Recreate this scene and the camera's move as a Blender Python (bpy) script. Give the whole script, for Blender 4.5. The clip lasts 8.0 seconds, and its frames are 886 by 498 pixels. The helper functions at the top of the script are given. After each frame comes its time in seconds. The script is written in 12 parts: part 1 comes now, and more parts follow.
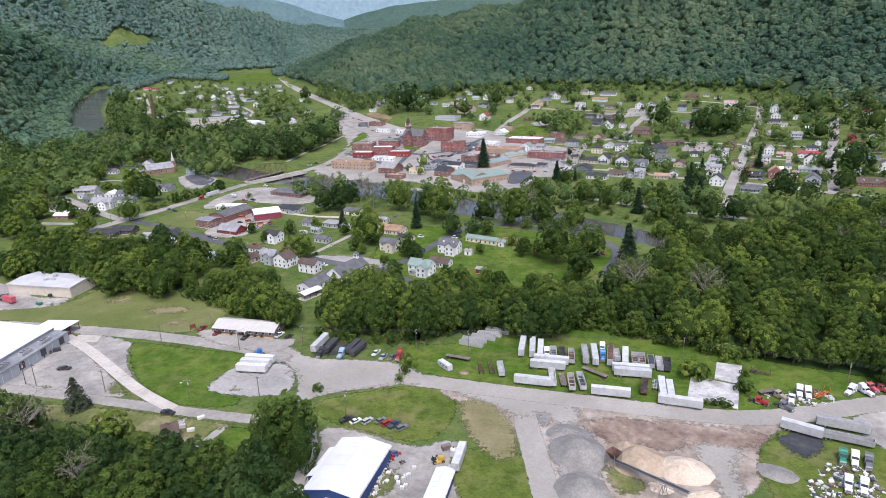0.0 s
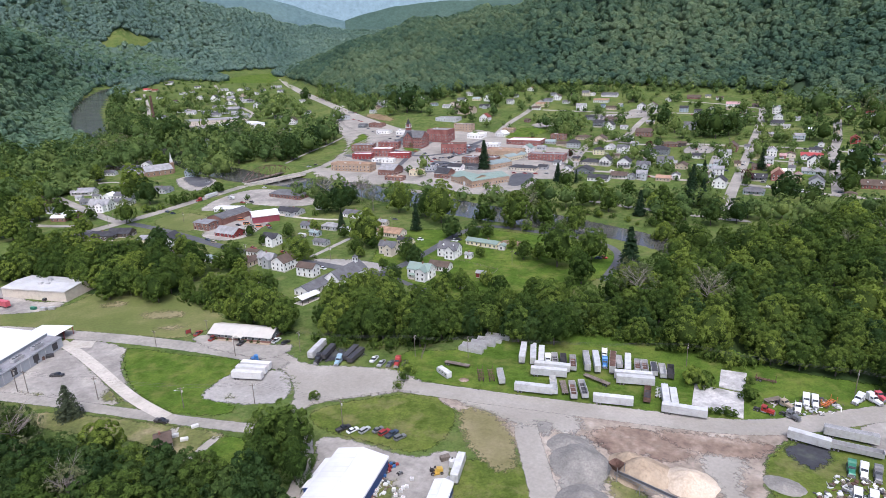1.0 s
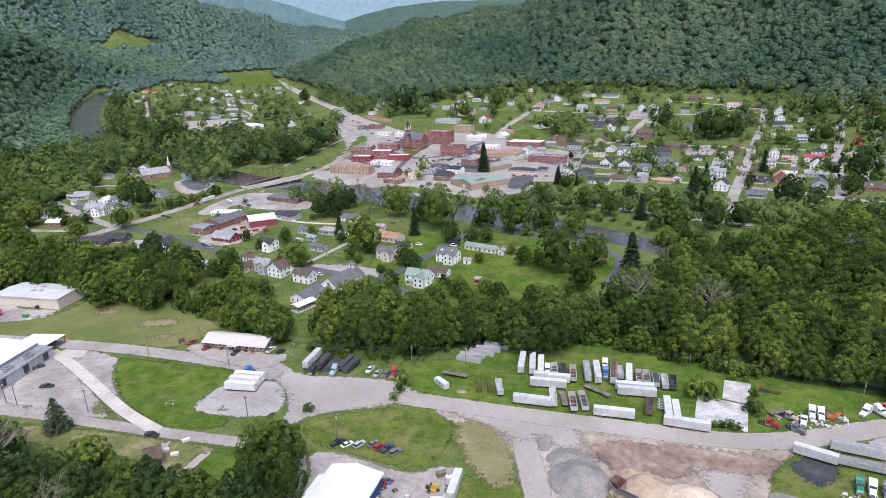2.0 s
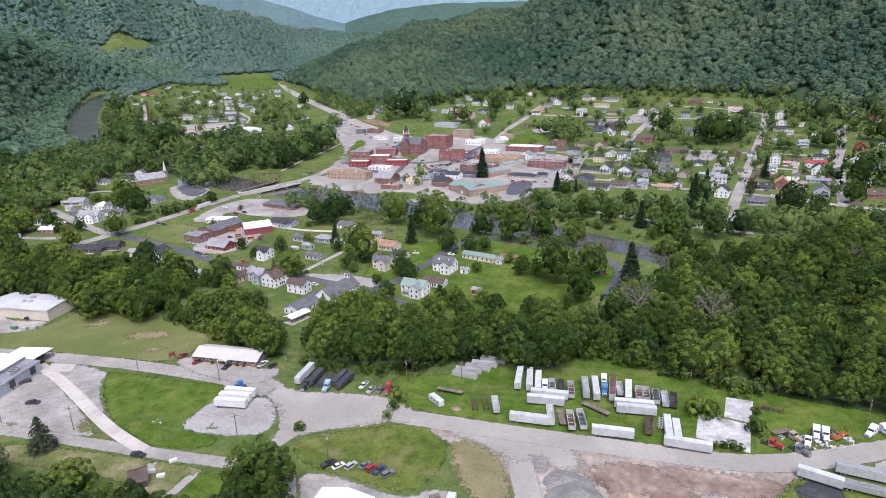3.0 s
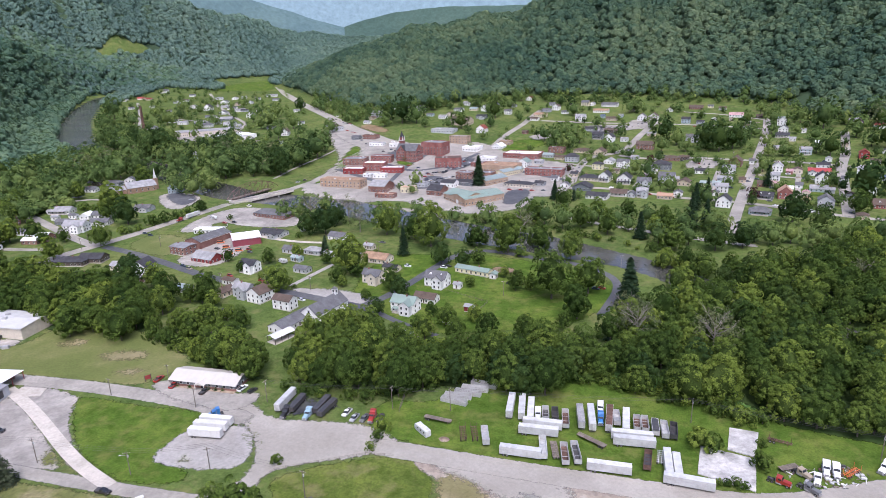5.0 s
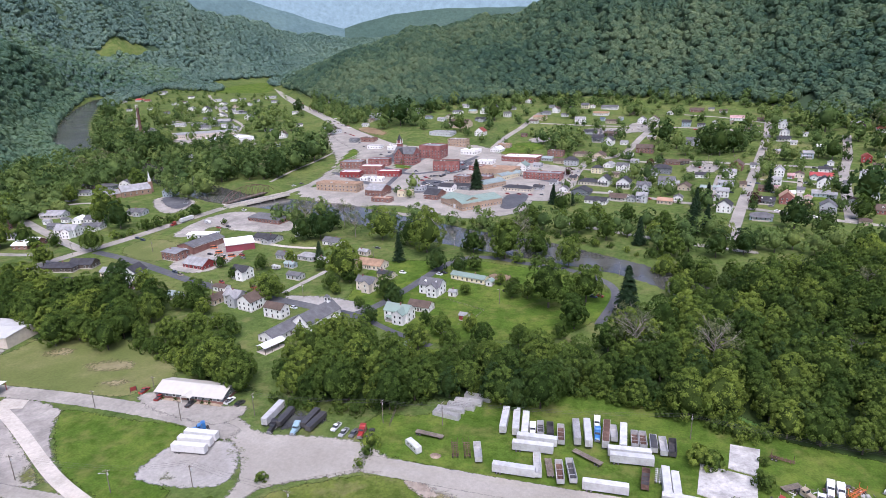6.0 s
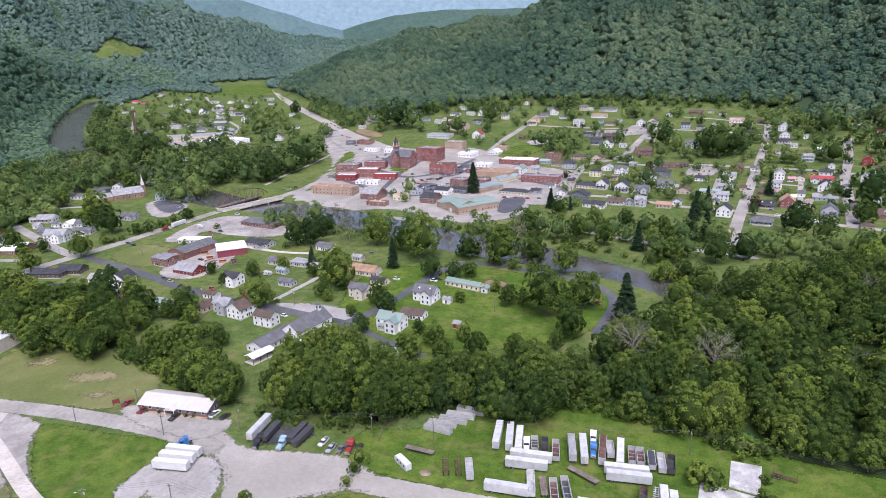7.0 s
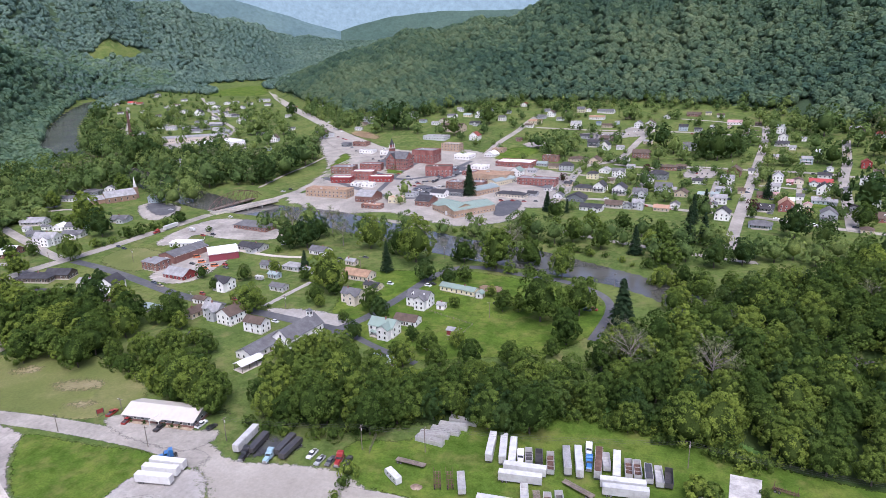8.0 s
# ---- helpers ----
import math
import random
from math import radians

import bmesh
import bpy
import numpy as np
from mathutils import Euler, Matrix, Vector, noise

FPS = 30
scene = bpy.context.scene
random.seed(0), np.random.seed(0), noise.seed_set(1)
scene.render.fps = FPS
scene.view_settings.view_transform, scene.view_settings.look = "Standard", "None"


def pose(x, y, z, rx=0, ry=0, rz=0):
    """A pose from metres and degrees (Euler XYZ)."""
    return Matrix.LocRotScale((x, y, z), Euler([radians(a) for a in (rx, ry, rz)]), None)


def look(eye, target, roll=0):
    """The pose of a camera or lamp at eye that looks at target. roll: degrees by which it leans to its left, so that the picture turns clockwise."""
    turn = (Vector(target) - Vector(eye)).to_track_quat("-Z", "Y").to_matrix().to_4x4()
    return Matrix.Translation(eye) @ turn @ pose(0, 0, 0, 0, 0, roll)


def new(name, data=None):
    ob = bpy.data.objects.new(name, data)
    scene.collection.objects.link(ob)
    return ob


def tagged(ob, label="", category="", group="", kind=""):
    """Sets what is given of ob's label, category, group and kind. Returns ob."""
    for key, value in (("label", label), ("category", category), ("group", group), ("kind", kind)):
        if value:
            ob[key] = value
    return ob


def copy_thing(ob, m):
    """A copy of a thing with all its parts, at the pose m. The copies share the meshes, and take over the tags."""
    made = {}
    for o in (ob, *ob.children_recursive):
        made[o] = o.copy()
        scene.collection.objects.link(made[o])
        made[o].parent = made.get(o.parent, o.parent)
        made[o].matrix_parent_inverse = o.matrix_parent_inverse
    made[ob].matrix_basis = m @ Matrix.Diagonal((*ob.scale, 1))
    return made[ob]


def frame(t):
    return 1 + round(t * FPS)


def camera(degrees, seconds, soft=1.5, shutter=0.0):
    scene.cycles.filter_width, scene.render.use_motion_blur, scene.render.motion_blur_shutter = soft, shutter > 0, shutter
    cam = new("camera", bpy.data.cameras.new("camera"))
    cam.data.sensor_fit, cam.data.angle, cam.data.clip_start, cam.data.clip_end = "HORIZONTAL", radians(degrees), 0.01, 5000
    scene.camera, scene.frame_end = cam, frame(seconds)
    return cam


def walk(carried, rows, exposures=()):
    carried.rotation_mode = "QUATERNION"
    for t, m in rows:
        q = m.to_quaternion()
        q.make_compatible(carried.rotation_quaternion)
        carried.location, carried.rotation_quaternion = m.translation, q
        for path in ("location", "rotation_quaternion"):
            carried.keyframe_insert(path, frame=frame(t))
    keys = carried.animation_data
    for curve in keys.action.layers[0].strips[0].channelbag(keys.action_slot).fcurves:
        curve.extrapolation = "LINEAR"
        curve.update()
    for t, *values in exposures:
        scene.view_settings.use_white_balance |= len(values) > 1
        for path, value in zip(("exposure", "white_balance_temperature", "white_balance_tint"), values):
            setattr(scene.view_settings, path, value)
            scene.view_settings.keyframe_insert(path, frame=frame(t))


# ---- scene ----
cam = camera(71.0, 8.0, 0.8)
PATH = [
    (0, (0.237, 3.869, 129.666), (-0.326, 5.693, 129.07), -1.8),
    (0.5, (-0.152, 6.243, 129.754), (-0.717, 8.066, 129.159), -1.8),
    (1, (-0.505, 8.971, 129.948), (-1.071, 10.795, 129.354), -1.8),
    (1.5, (-0.7, 12.006, 130.411), (-1.268, 13.829, 129.817), -1.9),
    (3, (-0.576, 22.82, 134.439), (-1.146, 24.644, 133.85), -1.9),
    (3.5, (-0.502, 26.718, 135.296), (-1.073, 28.544, 134.712), -1.9),
    (4, (-0.493, 30.633, 135.914), (-1.064, 32.459, 135.331), -1.9),
    (4.5, (-0.276, 34.694, 136.368), (-0.847, 36.52, 135.786), -1.9),
    (6, (1.015, 47.219, 137.899), (0.441, 49.046, 137.323), -1.8),
    (6.5, (1.43, 51.735, 138.136), (0.857, 53.563, 137.562), -1.8),
    (7, (1.721, 56.134, 138.345), (1.148, 57.963, 137.773), -1.8),
    (7.5, (1.865, 59.961, 138.48), (1.296, 61.792, 137.911), -1.7),
    (8, (1.982, 63.007, 138.564), (1.415, 64.839, 137.995), -1.7),
]
walk(cam, [(t, look(eye, target, roll)) for t, eye, target, roll in PATH], [(0.0, 0.42, 5600, 16.5), (8.0, 0.52, 5550, 22)])

# ---- light ----
world = bpy.data.worlds.new("sky")
scene.world = world
world.use_nodes = True
SUN_UP, SUN_TURN = 60.0, 158.0
_n = world.node_tree.nodes
_sky = _n.new("ShaderNodeTexSky")
_sky.sky_type, _sky.sun_disc = "NISHITA", False
_sky.sun_elevation, _sky.sun_rotation = radians(SUN_UP), radians(SUN_TURN)
_sky.dust_density, _sky.air_density = 7.0, 1.0
_n["Background"].inputs[1].default_value = 0.15
world.node_tree.links.new(_sky.outputs[0], _n["Background"].inputs[0])
sun = new("sun", bpy.data.lights.new("sun", "SUN"))
sun.data.energy, sun.data.angle, sun.data.color = 1.4, radians(30), (1.0, 0.96, 0.9)
sun.rotation_euler = (radians(90 - SUN_UP), 0, radians(180 - SUN_TURN))


# ---- materials ----
MATS = {}


def shader(name, rough=0.8, metal=0.0, spec=0.3):
    m = bpy.data.materials.new(name)
    m.use_nodes = True
    nt = m.node_tree
    b = nt.nodes["Principled BSDF"]
    b.inputs["Roughness"].default_value = rough
    b.inputs["Metallic"].default_value = metal
    b.inputs["Specular IOR Level"].default_value = spec
    MATS[name] = m
    return m, nt, b


def noisy(nt, scale, detail=4.0, rough=0.6, where="Object"):
    co = nt.nodes.new("ShaderNodeTexCoord")
    t = nt.nodes.new("ShaderNodeTexNoise")
    t.inputs["Scale"].default_value, t.inputs["Detail"].default_value, t.inputs["Roughness"].default_value = scale, detail, rough
    nt.links.new(co.outputs[where], t.inputs["Vector"])
    return t.outputs["Fac"]


def ramp(nt, fac, stops):
    r = nt.nodes.new("ShaderNodeValToRGB")
    e = r.color_ramp.elements
    while len(e) < len(stops):
        e.new(0.5)
    for k, (p, c) in zip(e, stops):
        k.position, k.color = p, (*c, 1)
    nt.links.new(fac, r.inputs[0])
    return r.outputs[0]


def blend(nt, fac, a, b, mode="MIX"):
    m = nt.nodes.new("ShaderNodeMix")
    m.data_type, m.blend_type = "RGBA", mode
    for v, i in ((fac, 0), (a, 6), (b, 7)):
        if isinstance(v, (int, float)):
            m.inputs[i].default_value = v
        elif isinstance(v, tuple):
            m.inputs[i].default_value = (*v, 1)
        else:
            nt.links.new(v, m.inputs[i])
    return m.outputs[2]


def bumped(nt, b, fac, strength, dist):
    k = nt.nodes.new("ShaderNodeBump")
    k.inputs["Strength"].default_value, k.inputs["Distance"].default_value = strength, dist
    nt.links.new(fac, k.inputs["Height"])
    nt.links.new(k.outputs[0], b.inputs["Normal"])


def two_scale(name, dark, mid, light, big, small, rough=0.9, bump=0.3, dist=0.05, spec=0.2, metal=0.0, amount=0.5):
    """Colour that varies by a broad and a fine noise, with a fine relief."""
    m, nt, b = shader(name, rough, metal, spec)
    n1, n2 = noisy(nt, big, 5.0), noisy(nt, small, 4.0, 0.7)
    c1 = ramp(nt, n1, ((0.3, dark), (0.5, mid), (0.7, light)))
    c2 = ramp(nt, n2, ((0.25, (0.55, 0.55, 0.55)), (0.75, (1.4, 1.4, 1.4))))
    nt.links.new(blend(nt, amount, c1, blend(nt, 1.0, c1, c2, "MULTIPLY")), b.inputs["Base Color"])
    bumped(nt, b, n2, bump, dist)
    return m


def sward(name, dark, mid, light, dry, big, small, bump=0.5, dist=0.12, amount=0.6):
    """Grass: broad tone, drier and thinner patches a few metres wide, tufts."""
    m = two_scale(name, dark, mid, light, big, small, 1.0, bump, dist, 0.02, 0.0, amount)
    nt = m.node_tree
    b = [n for n in nt.nodes if n.type == "BSDF_PRINCIPLED"][0]
    base = b.inputs["Base Color"].links[0].from_socket
    where = ramp(nt, noisy(nt, 0.09, 6.0, 0.68), ((0.5, (0, 0, 0)), (0.68, (0.75, 0.75, 0.75))))
    deep = ramp(nt, noisy(nt, 0.21, 5.0, 0.7), ((0.34, (0.66, 0.72, 0.6)), (0.5, (1, 1, 1)), (0.68, (1.2, 1.16, 1.05))))
    nt.links.new(blend(nt, 1.0, blend(nt, where, base, dry), deep, "MULTIPLY"), b.inputs["Base Color"])
    return m


def coat(name, col, rough=0.5, metal=0.0, spec=0.5, grime=0.25, scale=0.6, dirt=(0.16, 0.13, 0.1), vary=0.12):
    """Paint or sheet with a soft film of dirt, each object a little different."""
    m, nt, b = shader(name, rough, metal, spec)
    n1 = noisy(nt, scale, 6.0, 0.65)
    n2 = noisy(nt, scale * 9, 3.0, 0.7)
    film = ramp(nt, n1, ((0.42, (0, 0, 0)), (0.75, (grime, grime, grime))))
    base = blend(nt, film, col, dirt)
    info = nt.nodes.new("ShaderNodeObjectInfo")
    lo, hi = 1 - vary, 1 + vary
    tone = ramp(nt, info.outputs["Random"], ((0.0, (lo, lo, lo)), (1.0, (hi, hi, hi * 0.98))))
    base = blend(nt, 1.0, base, tone, "MULTIPLY")
    nt.links.new(base, b.inputs["Base Color"])
    bumped(nt, b, n2, 0.08, 0.02)
    return m


def foliage(name, a, b_, c, gap=0.72):
    """Leaves: tone differs from tree to tree and from clump to clump, and light comes through."""
    m, nt, b = shader(name, 0.8, 0.0, 0.04)
    info = nt.nodes.new("ShaderNodeObjectInfo")
    geo = nt.nodes.new("ShaderNodeNewGeometry")
    tone = nt.nodes.new("ShaderNodeAttribute")
    tone.attribute_name = "tone"
    alone = nt.nodes.new("ShaderNodeMath")
    alone.operation = "LESS_THAN"
    nt.links.new(tone.outputs["Fac"], alone.inputs[0])
    alone.inputs[1].default_value = 0.001
    own = nt.nodes.new("ShaderNodeMath")
    own.operation = "MULTIPLY_ADD"
    nt.links.new(info.outputs["Random"], own.inputs[0])
    nt.links.new(alone.outputs[0], own.inputs[1])
    nt.links.new(tone.outputs["Fac"], own.inputs[2])
    mix = nt.nodes.new("ShaderNodeMath")
    mix.operation = "MULTIPLY_ADD"
    nt.links.new(own.outputs[0], mix.inputs[0])
    mix.inputs[1].default_value = 0.85
    stand = nt.nodes.new("ShaderNodeMapRange")
    stand.inputs[1].default_value, stand.inputs[2].default_value, stand.inputs[3].default_value, stand.inputs[4].default_value = 0.3, 0.7, -0.2, 0.3
    nt.links.new(noisy(nt, 0.05, 2.0), stand.inputs[0])
    nt.links.new(stand.outputs[0], mix.inputs[2])
    hue = ramp(nt, mix.outputs[0], ((0.0, a), (0.5, b_), (1.0, c)))
    isl = ramp(nt, geo.outputs["Random Per Island"], ((0.0, (gap, gap, gap)), (0.5, (1.0, 1.0, 1.0)), (1.0, (1.14, 1.12, 1.05))))
    fine = ramp(nt, noisy(nt, 1.7, 3.0, 0.75), ((0.36, (0.72, 0.74, 0.72)), (0.64, (1.26, 1.24, 1.18))))
    col = blend(nt, 1.0, blend(nt, 1.0, hue, isl, "MULTIPLY"), fine, "MULTIPLY")
    nt.links.new(col, b.inputs["Base Color"])
    lit = nt.nodes.new("ShaderNodeBsdfTranslucent")
    nt.links.new(blend(nt, 1.0, col, (1.2, 1.25, 0.6), "MULTIPLY"), lit.inputs[0])
    both = nt.nodes.new("ShaderNodeMixShader")
    both.inputs[0].default_value = 0.26
    nt.links.new(b.outputs[0], both.inputs[1])
    nt.links.new(lit.outputs[0], both.inputs[2])
    nt.links.new(both.outputs[0], nt.nodes["Material Output"].inputs[0])
    return m


grass = sward("grass", (0.062, 0.096, 0.027), (0.088, 0.126, 0.034), (0.128, 0.15, 0.047), (0.16, 0.155, 0.068), 0.018, 1.1)
mown = two_scale("mown_grass", (0.086, 0.112, 0.028), (0.116, 0.136, 0.038), (0.18, 0.172, 0.072), 0.03, 0.9, 0.95, 0.3, 0.06)
olive = sward("olive_grass", (0.07, 0.1, 0.02), (0.096, 0.128, 0.026), (0.135, 0.15, 0.042), (0.165, 0.15, 0.07), 0.04, 1.1, amount=0.7)
dry_grass = two_scale("dry_grass", (0.15, 0.14, 0.06), (0.19, 0.17, 0.085), (0.25, 0.215, 0.125), 0.08, 0.9, 0.95, 0.3, 0.06)
lush = sward("lush_grass", (0.05, 0.092, 0.014), (0.074, 0.122, 0.019), (0.115, 0.15, 0.03), (0.135, 0.14, 0.044), 0.05, 1.3, amount=0.7)
rough_grass = two_scale("rough_grass", (0.08, 0.1, 0.03), (0.13, 0.14, 0.045), (0.26, 0.22, 0.13), 0.07, 0.7, 0.95, 0.6, 0.15, amount=0.8)
weeds = two_scale("weeds", (0.04, 0.09, 0.018), (0.065, 0.13, 0.026), (0.1, 0.16, 0.04), 0.12, 0.7, 0.95, 1.0, 0.6, amount=0.9)
floor_dark = two_scale("forest_floor", (0.018, 0.036, 0.009), (0.028, 0.052, 0.012), (0.045, 0.072, 0.018), 0.05, 0.6, 1.0, 0.6, 0.4)
hill_floor = two_scale("hill_floor", (0.03, 0.052, 0.024), (0.042, 0.07, 0.034), (0.058, 0.088, 0.042), 0.01, 0.2, 1.0, 0.4, 0.4)
gravel = two_scale("gravel", (0.258, 0.24, 0.205), (0.298, 0.279, 0.241), (0.352, 0.33, 0.288), 0.035, 0.9, 0.95, 0.25, 0.03, amount=0.35)
pad_gravel = two_scale("pad_gravel", (0.250, 0.238, 0.215), (0.312, 0.298, 0.272), (0.372, 0.357, 0.33), 0.06, 0.8, 0.95, 0.3, 0.04)
old_asphalt = two_scale("old_asphalt", (0.204, 0.191, 0.167), (0.275, 0.258, 0.225), (0.357, 0.330, 0.286), 0.05, 0.6, 0.9, 0.15, 0.02, amount=0.5)
lot_asphalt = two_scale("lot_asphalt", (0.200, 0.187, 0.166), (0.290, 0.271, 0.241), (0.390, 0.361, 0.314), 0.06, 0.4, 0.9, 0.2, 0.02, amount=0.6)
dark_asphalt = two_scale("dark_asphalt", (0.065, 0.068, 0.075), (0.085, 0.088, 0.095), (0.12, 0.12, 0.122), 0.05, 0.5, 0.85, 0.1, 0.02)
concrete = two_scale("concrete", (0.363, 0.332, 0.282), (0.459, 0.423, 0.366), (0.535, 0.496, 0.432), 0.06, 0.7, 0.9, 0.12, 0.02, amount=0.5)
stained = two_scale("stained_concrete", (0.270, 0.265, 0.251), (0.416, 0.405, 0.383), (0.562, 0.545, 0.516), 0.16, 0.5, 0.9, 0.15, 0.02, amount=0.8)
dirt = two_scale("dirt", (0.180, 0.145, 0.113), (0.297, 0.251, 0.202), (0.396, 0.356, 0.302), 0.07, 0.3, 0.95, 0.6, 0.2, amount=0.85)
brown_dirt = two_scale("brown_dirt", (0.13, 0.09, 0.07), (0.22, 0.165, 0.125), (0.36, 0.3, 0.24), 0.09, 0.35, 0.95, 0.7, 0.2, amount=0.8)
coal_dirt = two_scale("coal_dirt", (0.03, 0.032, 0.036), (0.05, 0.052, 0.058), (0.09, 0.1, 0.075), 0.08, 0.6, 0.95, 0.5, 0.1)
stone_grey = two_scale("crushed_stone", (0.161, 0.155, 0.140), (0.219, 0.209, 0.188), (0.285, 0.270, 0.239), 0.12, 1.5, 0.95, 0.6, 0.15, amount=0.7)
sand_tan = two_scale("tan_sand", (0.26, 0.2, 0.14), (0.34, 0.27, 0.19), (0.42, 0.345, 0.25), 0.2, 1.2, 0.95, 0.6, 0.15)
sand_cream = two_scale("cream_sand", (0.432, 0.352, 0.258), (0.522, 0.440, 0.335), (0.576, 0.497, 0.391), 0.2, 1.5, 0.95, 0.5, 0.1)
garden = two_scale("garden_soil", (0.13, 0.09, 0.06), (0.17, 0.12, 0.08), (0.2, 0.15, 0.1), 0.2, 1.0, 0.95, 0.5, 0.1)
bank_soil = two_scale("bank_soil", (0.16, 0.11, 0.06), (0.22, 0.16, 0.09), (0.2, 0.19, 0.08), 0.04, 0.3, 0.95, 0.7, 0.3)
bark = two_scale("bark", (0.06, 0.05, 0.04), (0.1, 0.085, 0.07), (0.16, 0.14, 0.12), 0.6, 4.0, 0.95, 0.5, 0.05)
dead_wood = two_scale("bare_twigs", (0.17, 0.15, 0.125), (0.24, 0.215, 0.18), (0.3, 0.27, 0.22), 0.6, 3.0, 0.95, 0.3, 0.05)
brick = two_scale("brick", (0.150, 0.078, 0.062), (0.213, 0.115, 0.092), (0.288, 0.176, 0.142), 0.15, 2.5, 0.9, 0.2, 0.02)
red_brick = two_scale("red_brick", (0.180, 0.070, 0.062), (0.240, 0.100, 0.086), (0.312, 0.155, 0.135), 0.15, 2.5, 0.9, 0.2, 0.02)
tan_brick = two_scale("tan_brick", (0.3, 0.21, 0.14), (0.37, 0.27, 0.19), (0.42, 0.32, 0.24), 0.15, 2.5, 0.9, 0.2, 0.02)
church_brick = two_scale("brown_brick", (0.2, 0.135, 0.09), (0.26, 0.175, 0.12), (0.32, 0.23, 0.17), 0.15, 2.5, 0.9, 0.2, 0.02)
shingle = {}
for nm, c in dict(grey=(0.12, 0.12, 0.125), dark=(0.05, 0.05, 0.055), brown=(0.1, 0.075, 0.06), light=(0.27, 0.27, 0.27), red=(0.2, 0.06, 0.045), tan=(0.3, 0.2, 0.13), blue=(0.1, 0.13, 0.18), pink=(0.42, 0.27, 0.27)).items():
    shingle[nm] = two_scale("shingle_" + nm, tuple(v * 0.75 for v in c), c, tuple(min(1, v * 1.3) for v in c), 0.25, 2.2, 0.9, 0.3, 0.03)
shingle["green"] = coat("green_metal_roof", (0.2, 0.27, 0.23), 0.5, 0.0, 0.5, 0.3, 0.2)
shingle["teal"] = coat("teal_metal_roof", (0.25, 0.31, 0.3), 0.5, 0.0, 0.5, 0.3, 0.2)
shingle["white"] = coat("white_metal_roof", (0.78, 0.79, 0.8), 0.45, 0.0, 0.5, 0.22, 0.15)
shingle["weathered"] = coat("weathered_metal_roof", (0.56, 0.56, 0.545), 0.5, 0.0, 0.45, 0.3, 0.15)
shingle["redmetal"] = coat("red_metal_roof", (0.36, 0.05, 0.045), 0.5, 0.0, 0.5, 0.2, 0.2)
shingle["orange"] = coat("orange_roof", (0.4, 0.25, 0.17), 0.7, 0.0, 0.3, 0.2, 0.2)
shingle["membrane"] = two_scale("grey_membrane_roof", (0.17, 0.17, 0.18), (0.22, 0.22, 0.23), (0.29, 0.29, 0.29), 0.05, 0.4, 0.9, 0.1, 0.02)
siding = {}
for nm, c in dict(white=(0.76, 0.76, 0.745), cream=(0.66, 0.6, 0.42), grey=(0.42, 0.44, 0.46), tan=(0.5, 0.42, 0.32), blue=(0.36, 0.44, 0.48), green=(0.36, 0.46, 0.36), beige=(0.6, 0.54, 0.45), barn=(0.24, 0.035, 0.035), darkwood=(0.09, 0.07, 0.06), maroon=(0.24, 0.05, 0.07), slate=(0.16, 0.18, 0.2), navy=(0.03, 0.07, 0.2)).items():
    siding[nm] = coat("siding_" + nm, c, 0.65, 0.0, 0.3, 0.3, 0.5)
siding["brick"], siding["redbrick"], siding["tanbrick"] = brick, red_brick, tan_brick
glass = coat("window_glass", (0.03, 0.035, 0.04), 0.12, 0.0, 0.6, 0.1, 0.4)
trim_white = coat("white_trim", (0.62, 0.62, 0.605), 0.5, 0.0, 0.4, 0.25)
tyre = coat("tyre_rubber", (0.02, 0.02, 0.022), 0.85, 0.0, 0.2, 0.5, 1.0)
steel = coat("dull_steel", (0.33, 0.33, 0.34), 0.5, 0.6, 0.5, 0.4, 0.7)
alu = coat("weathered_aluminium", (0.5, 0.5, 0.5), 0.5, 0.3, 0.5, 0.45, 0.7)
dark_steel = coat("dark_steel", (0.07, 0.07, 0.075), 0.6, 0.3, 0.4, 0.4, 0.7)
rust = two_scale("rust", (0.07, 0.042, 0.032), (0.12, 0.072, 0.055), (0.19, 0.125, 0.1), 0.4, 3.0, 0.9, 0.3, 0.03)
tarp = coat("black_tarp", (0.045, 0.047, 0.055), 0.6, 0.0, 0.4, 0.35, 0.5)
wood = two_scale("weathered_wood", (0.1, 0.085, 0.07), (0.16, 0.135, 0.11), (0.22, 0.19, 0.16), 0.5, 4.0, 0.9, 0.3, 0.02)
wire = coat("cable", (0.05, 0.05, 0.05), 0.6)
van_white = coat("van_white", (0.52, 0.53, 0.525), 0.5, 0.0, 0.4, 0.55, 0.35, vary=0.14)
bright_white = coat("bright_roof_white", (0.64, 0.65, 0.655), 0.45, 0.0, 0.4, 0.2, 0.12, vary=0.03)
paint = {}
for nm, c in dict(black=(0.02, 0.02, 0.023), white=(0.75, 0.76, 0.77), red=(0.3, 0.025, 0.02), silver=(0.42, 0.43, 0.44), grey=(0.14, 0.145, 0.15), navy=(0.03, 0.05, 0.09), blue=(0.04, 0.16, 0.4), sky=(0.3, 0.44, 0.52), tan=(0.36, 0.3, 0.22), orange=(0.6, 0.16, 0.04), yellow=(0.55, 0.36, 0.05), green=(0.04, 0.2, 0.12), pink=(0.55, 0.1, 0.13)).items():
    paint[nm] = coat("paint_" + nm, c, 0.3, 0.1, 0.6, 0.25, 0.8, vary=0.05)
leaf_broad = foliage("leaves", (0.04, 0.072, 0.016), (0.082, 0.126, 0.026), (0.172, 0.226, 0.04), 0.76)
# Paler copy of leaf_broad for trees farther off: distance haze in the colour.
leaf_hazed = foliage("garden_leaves", (0.062, 0.105, 0.036), (0.105, 0.158, 0.05), (0.17, 0.22, 0.066), 0.8)
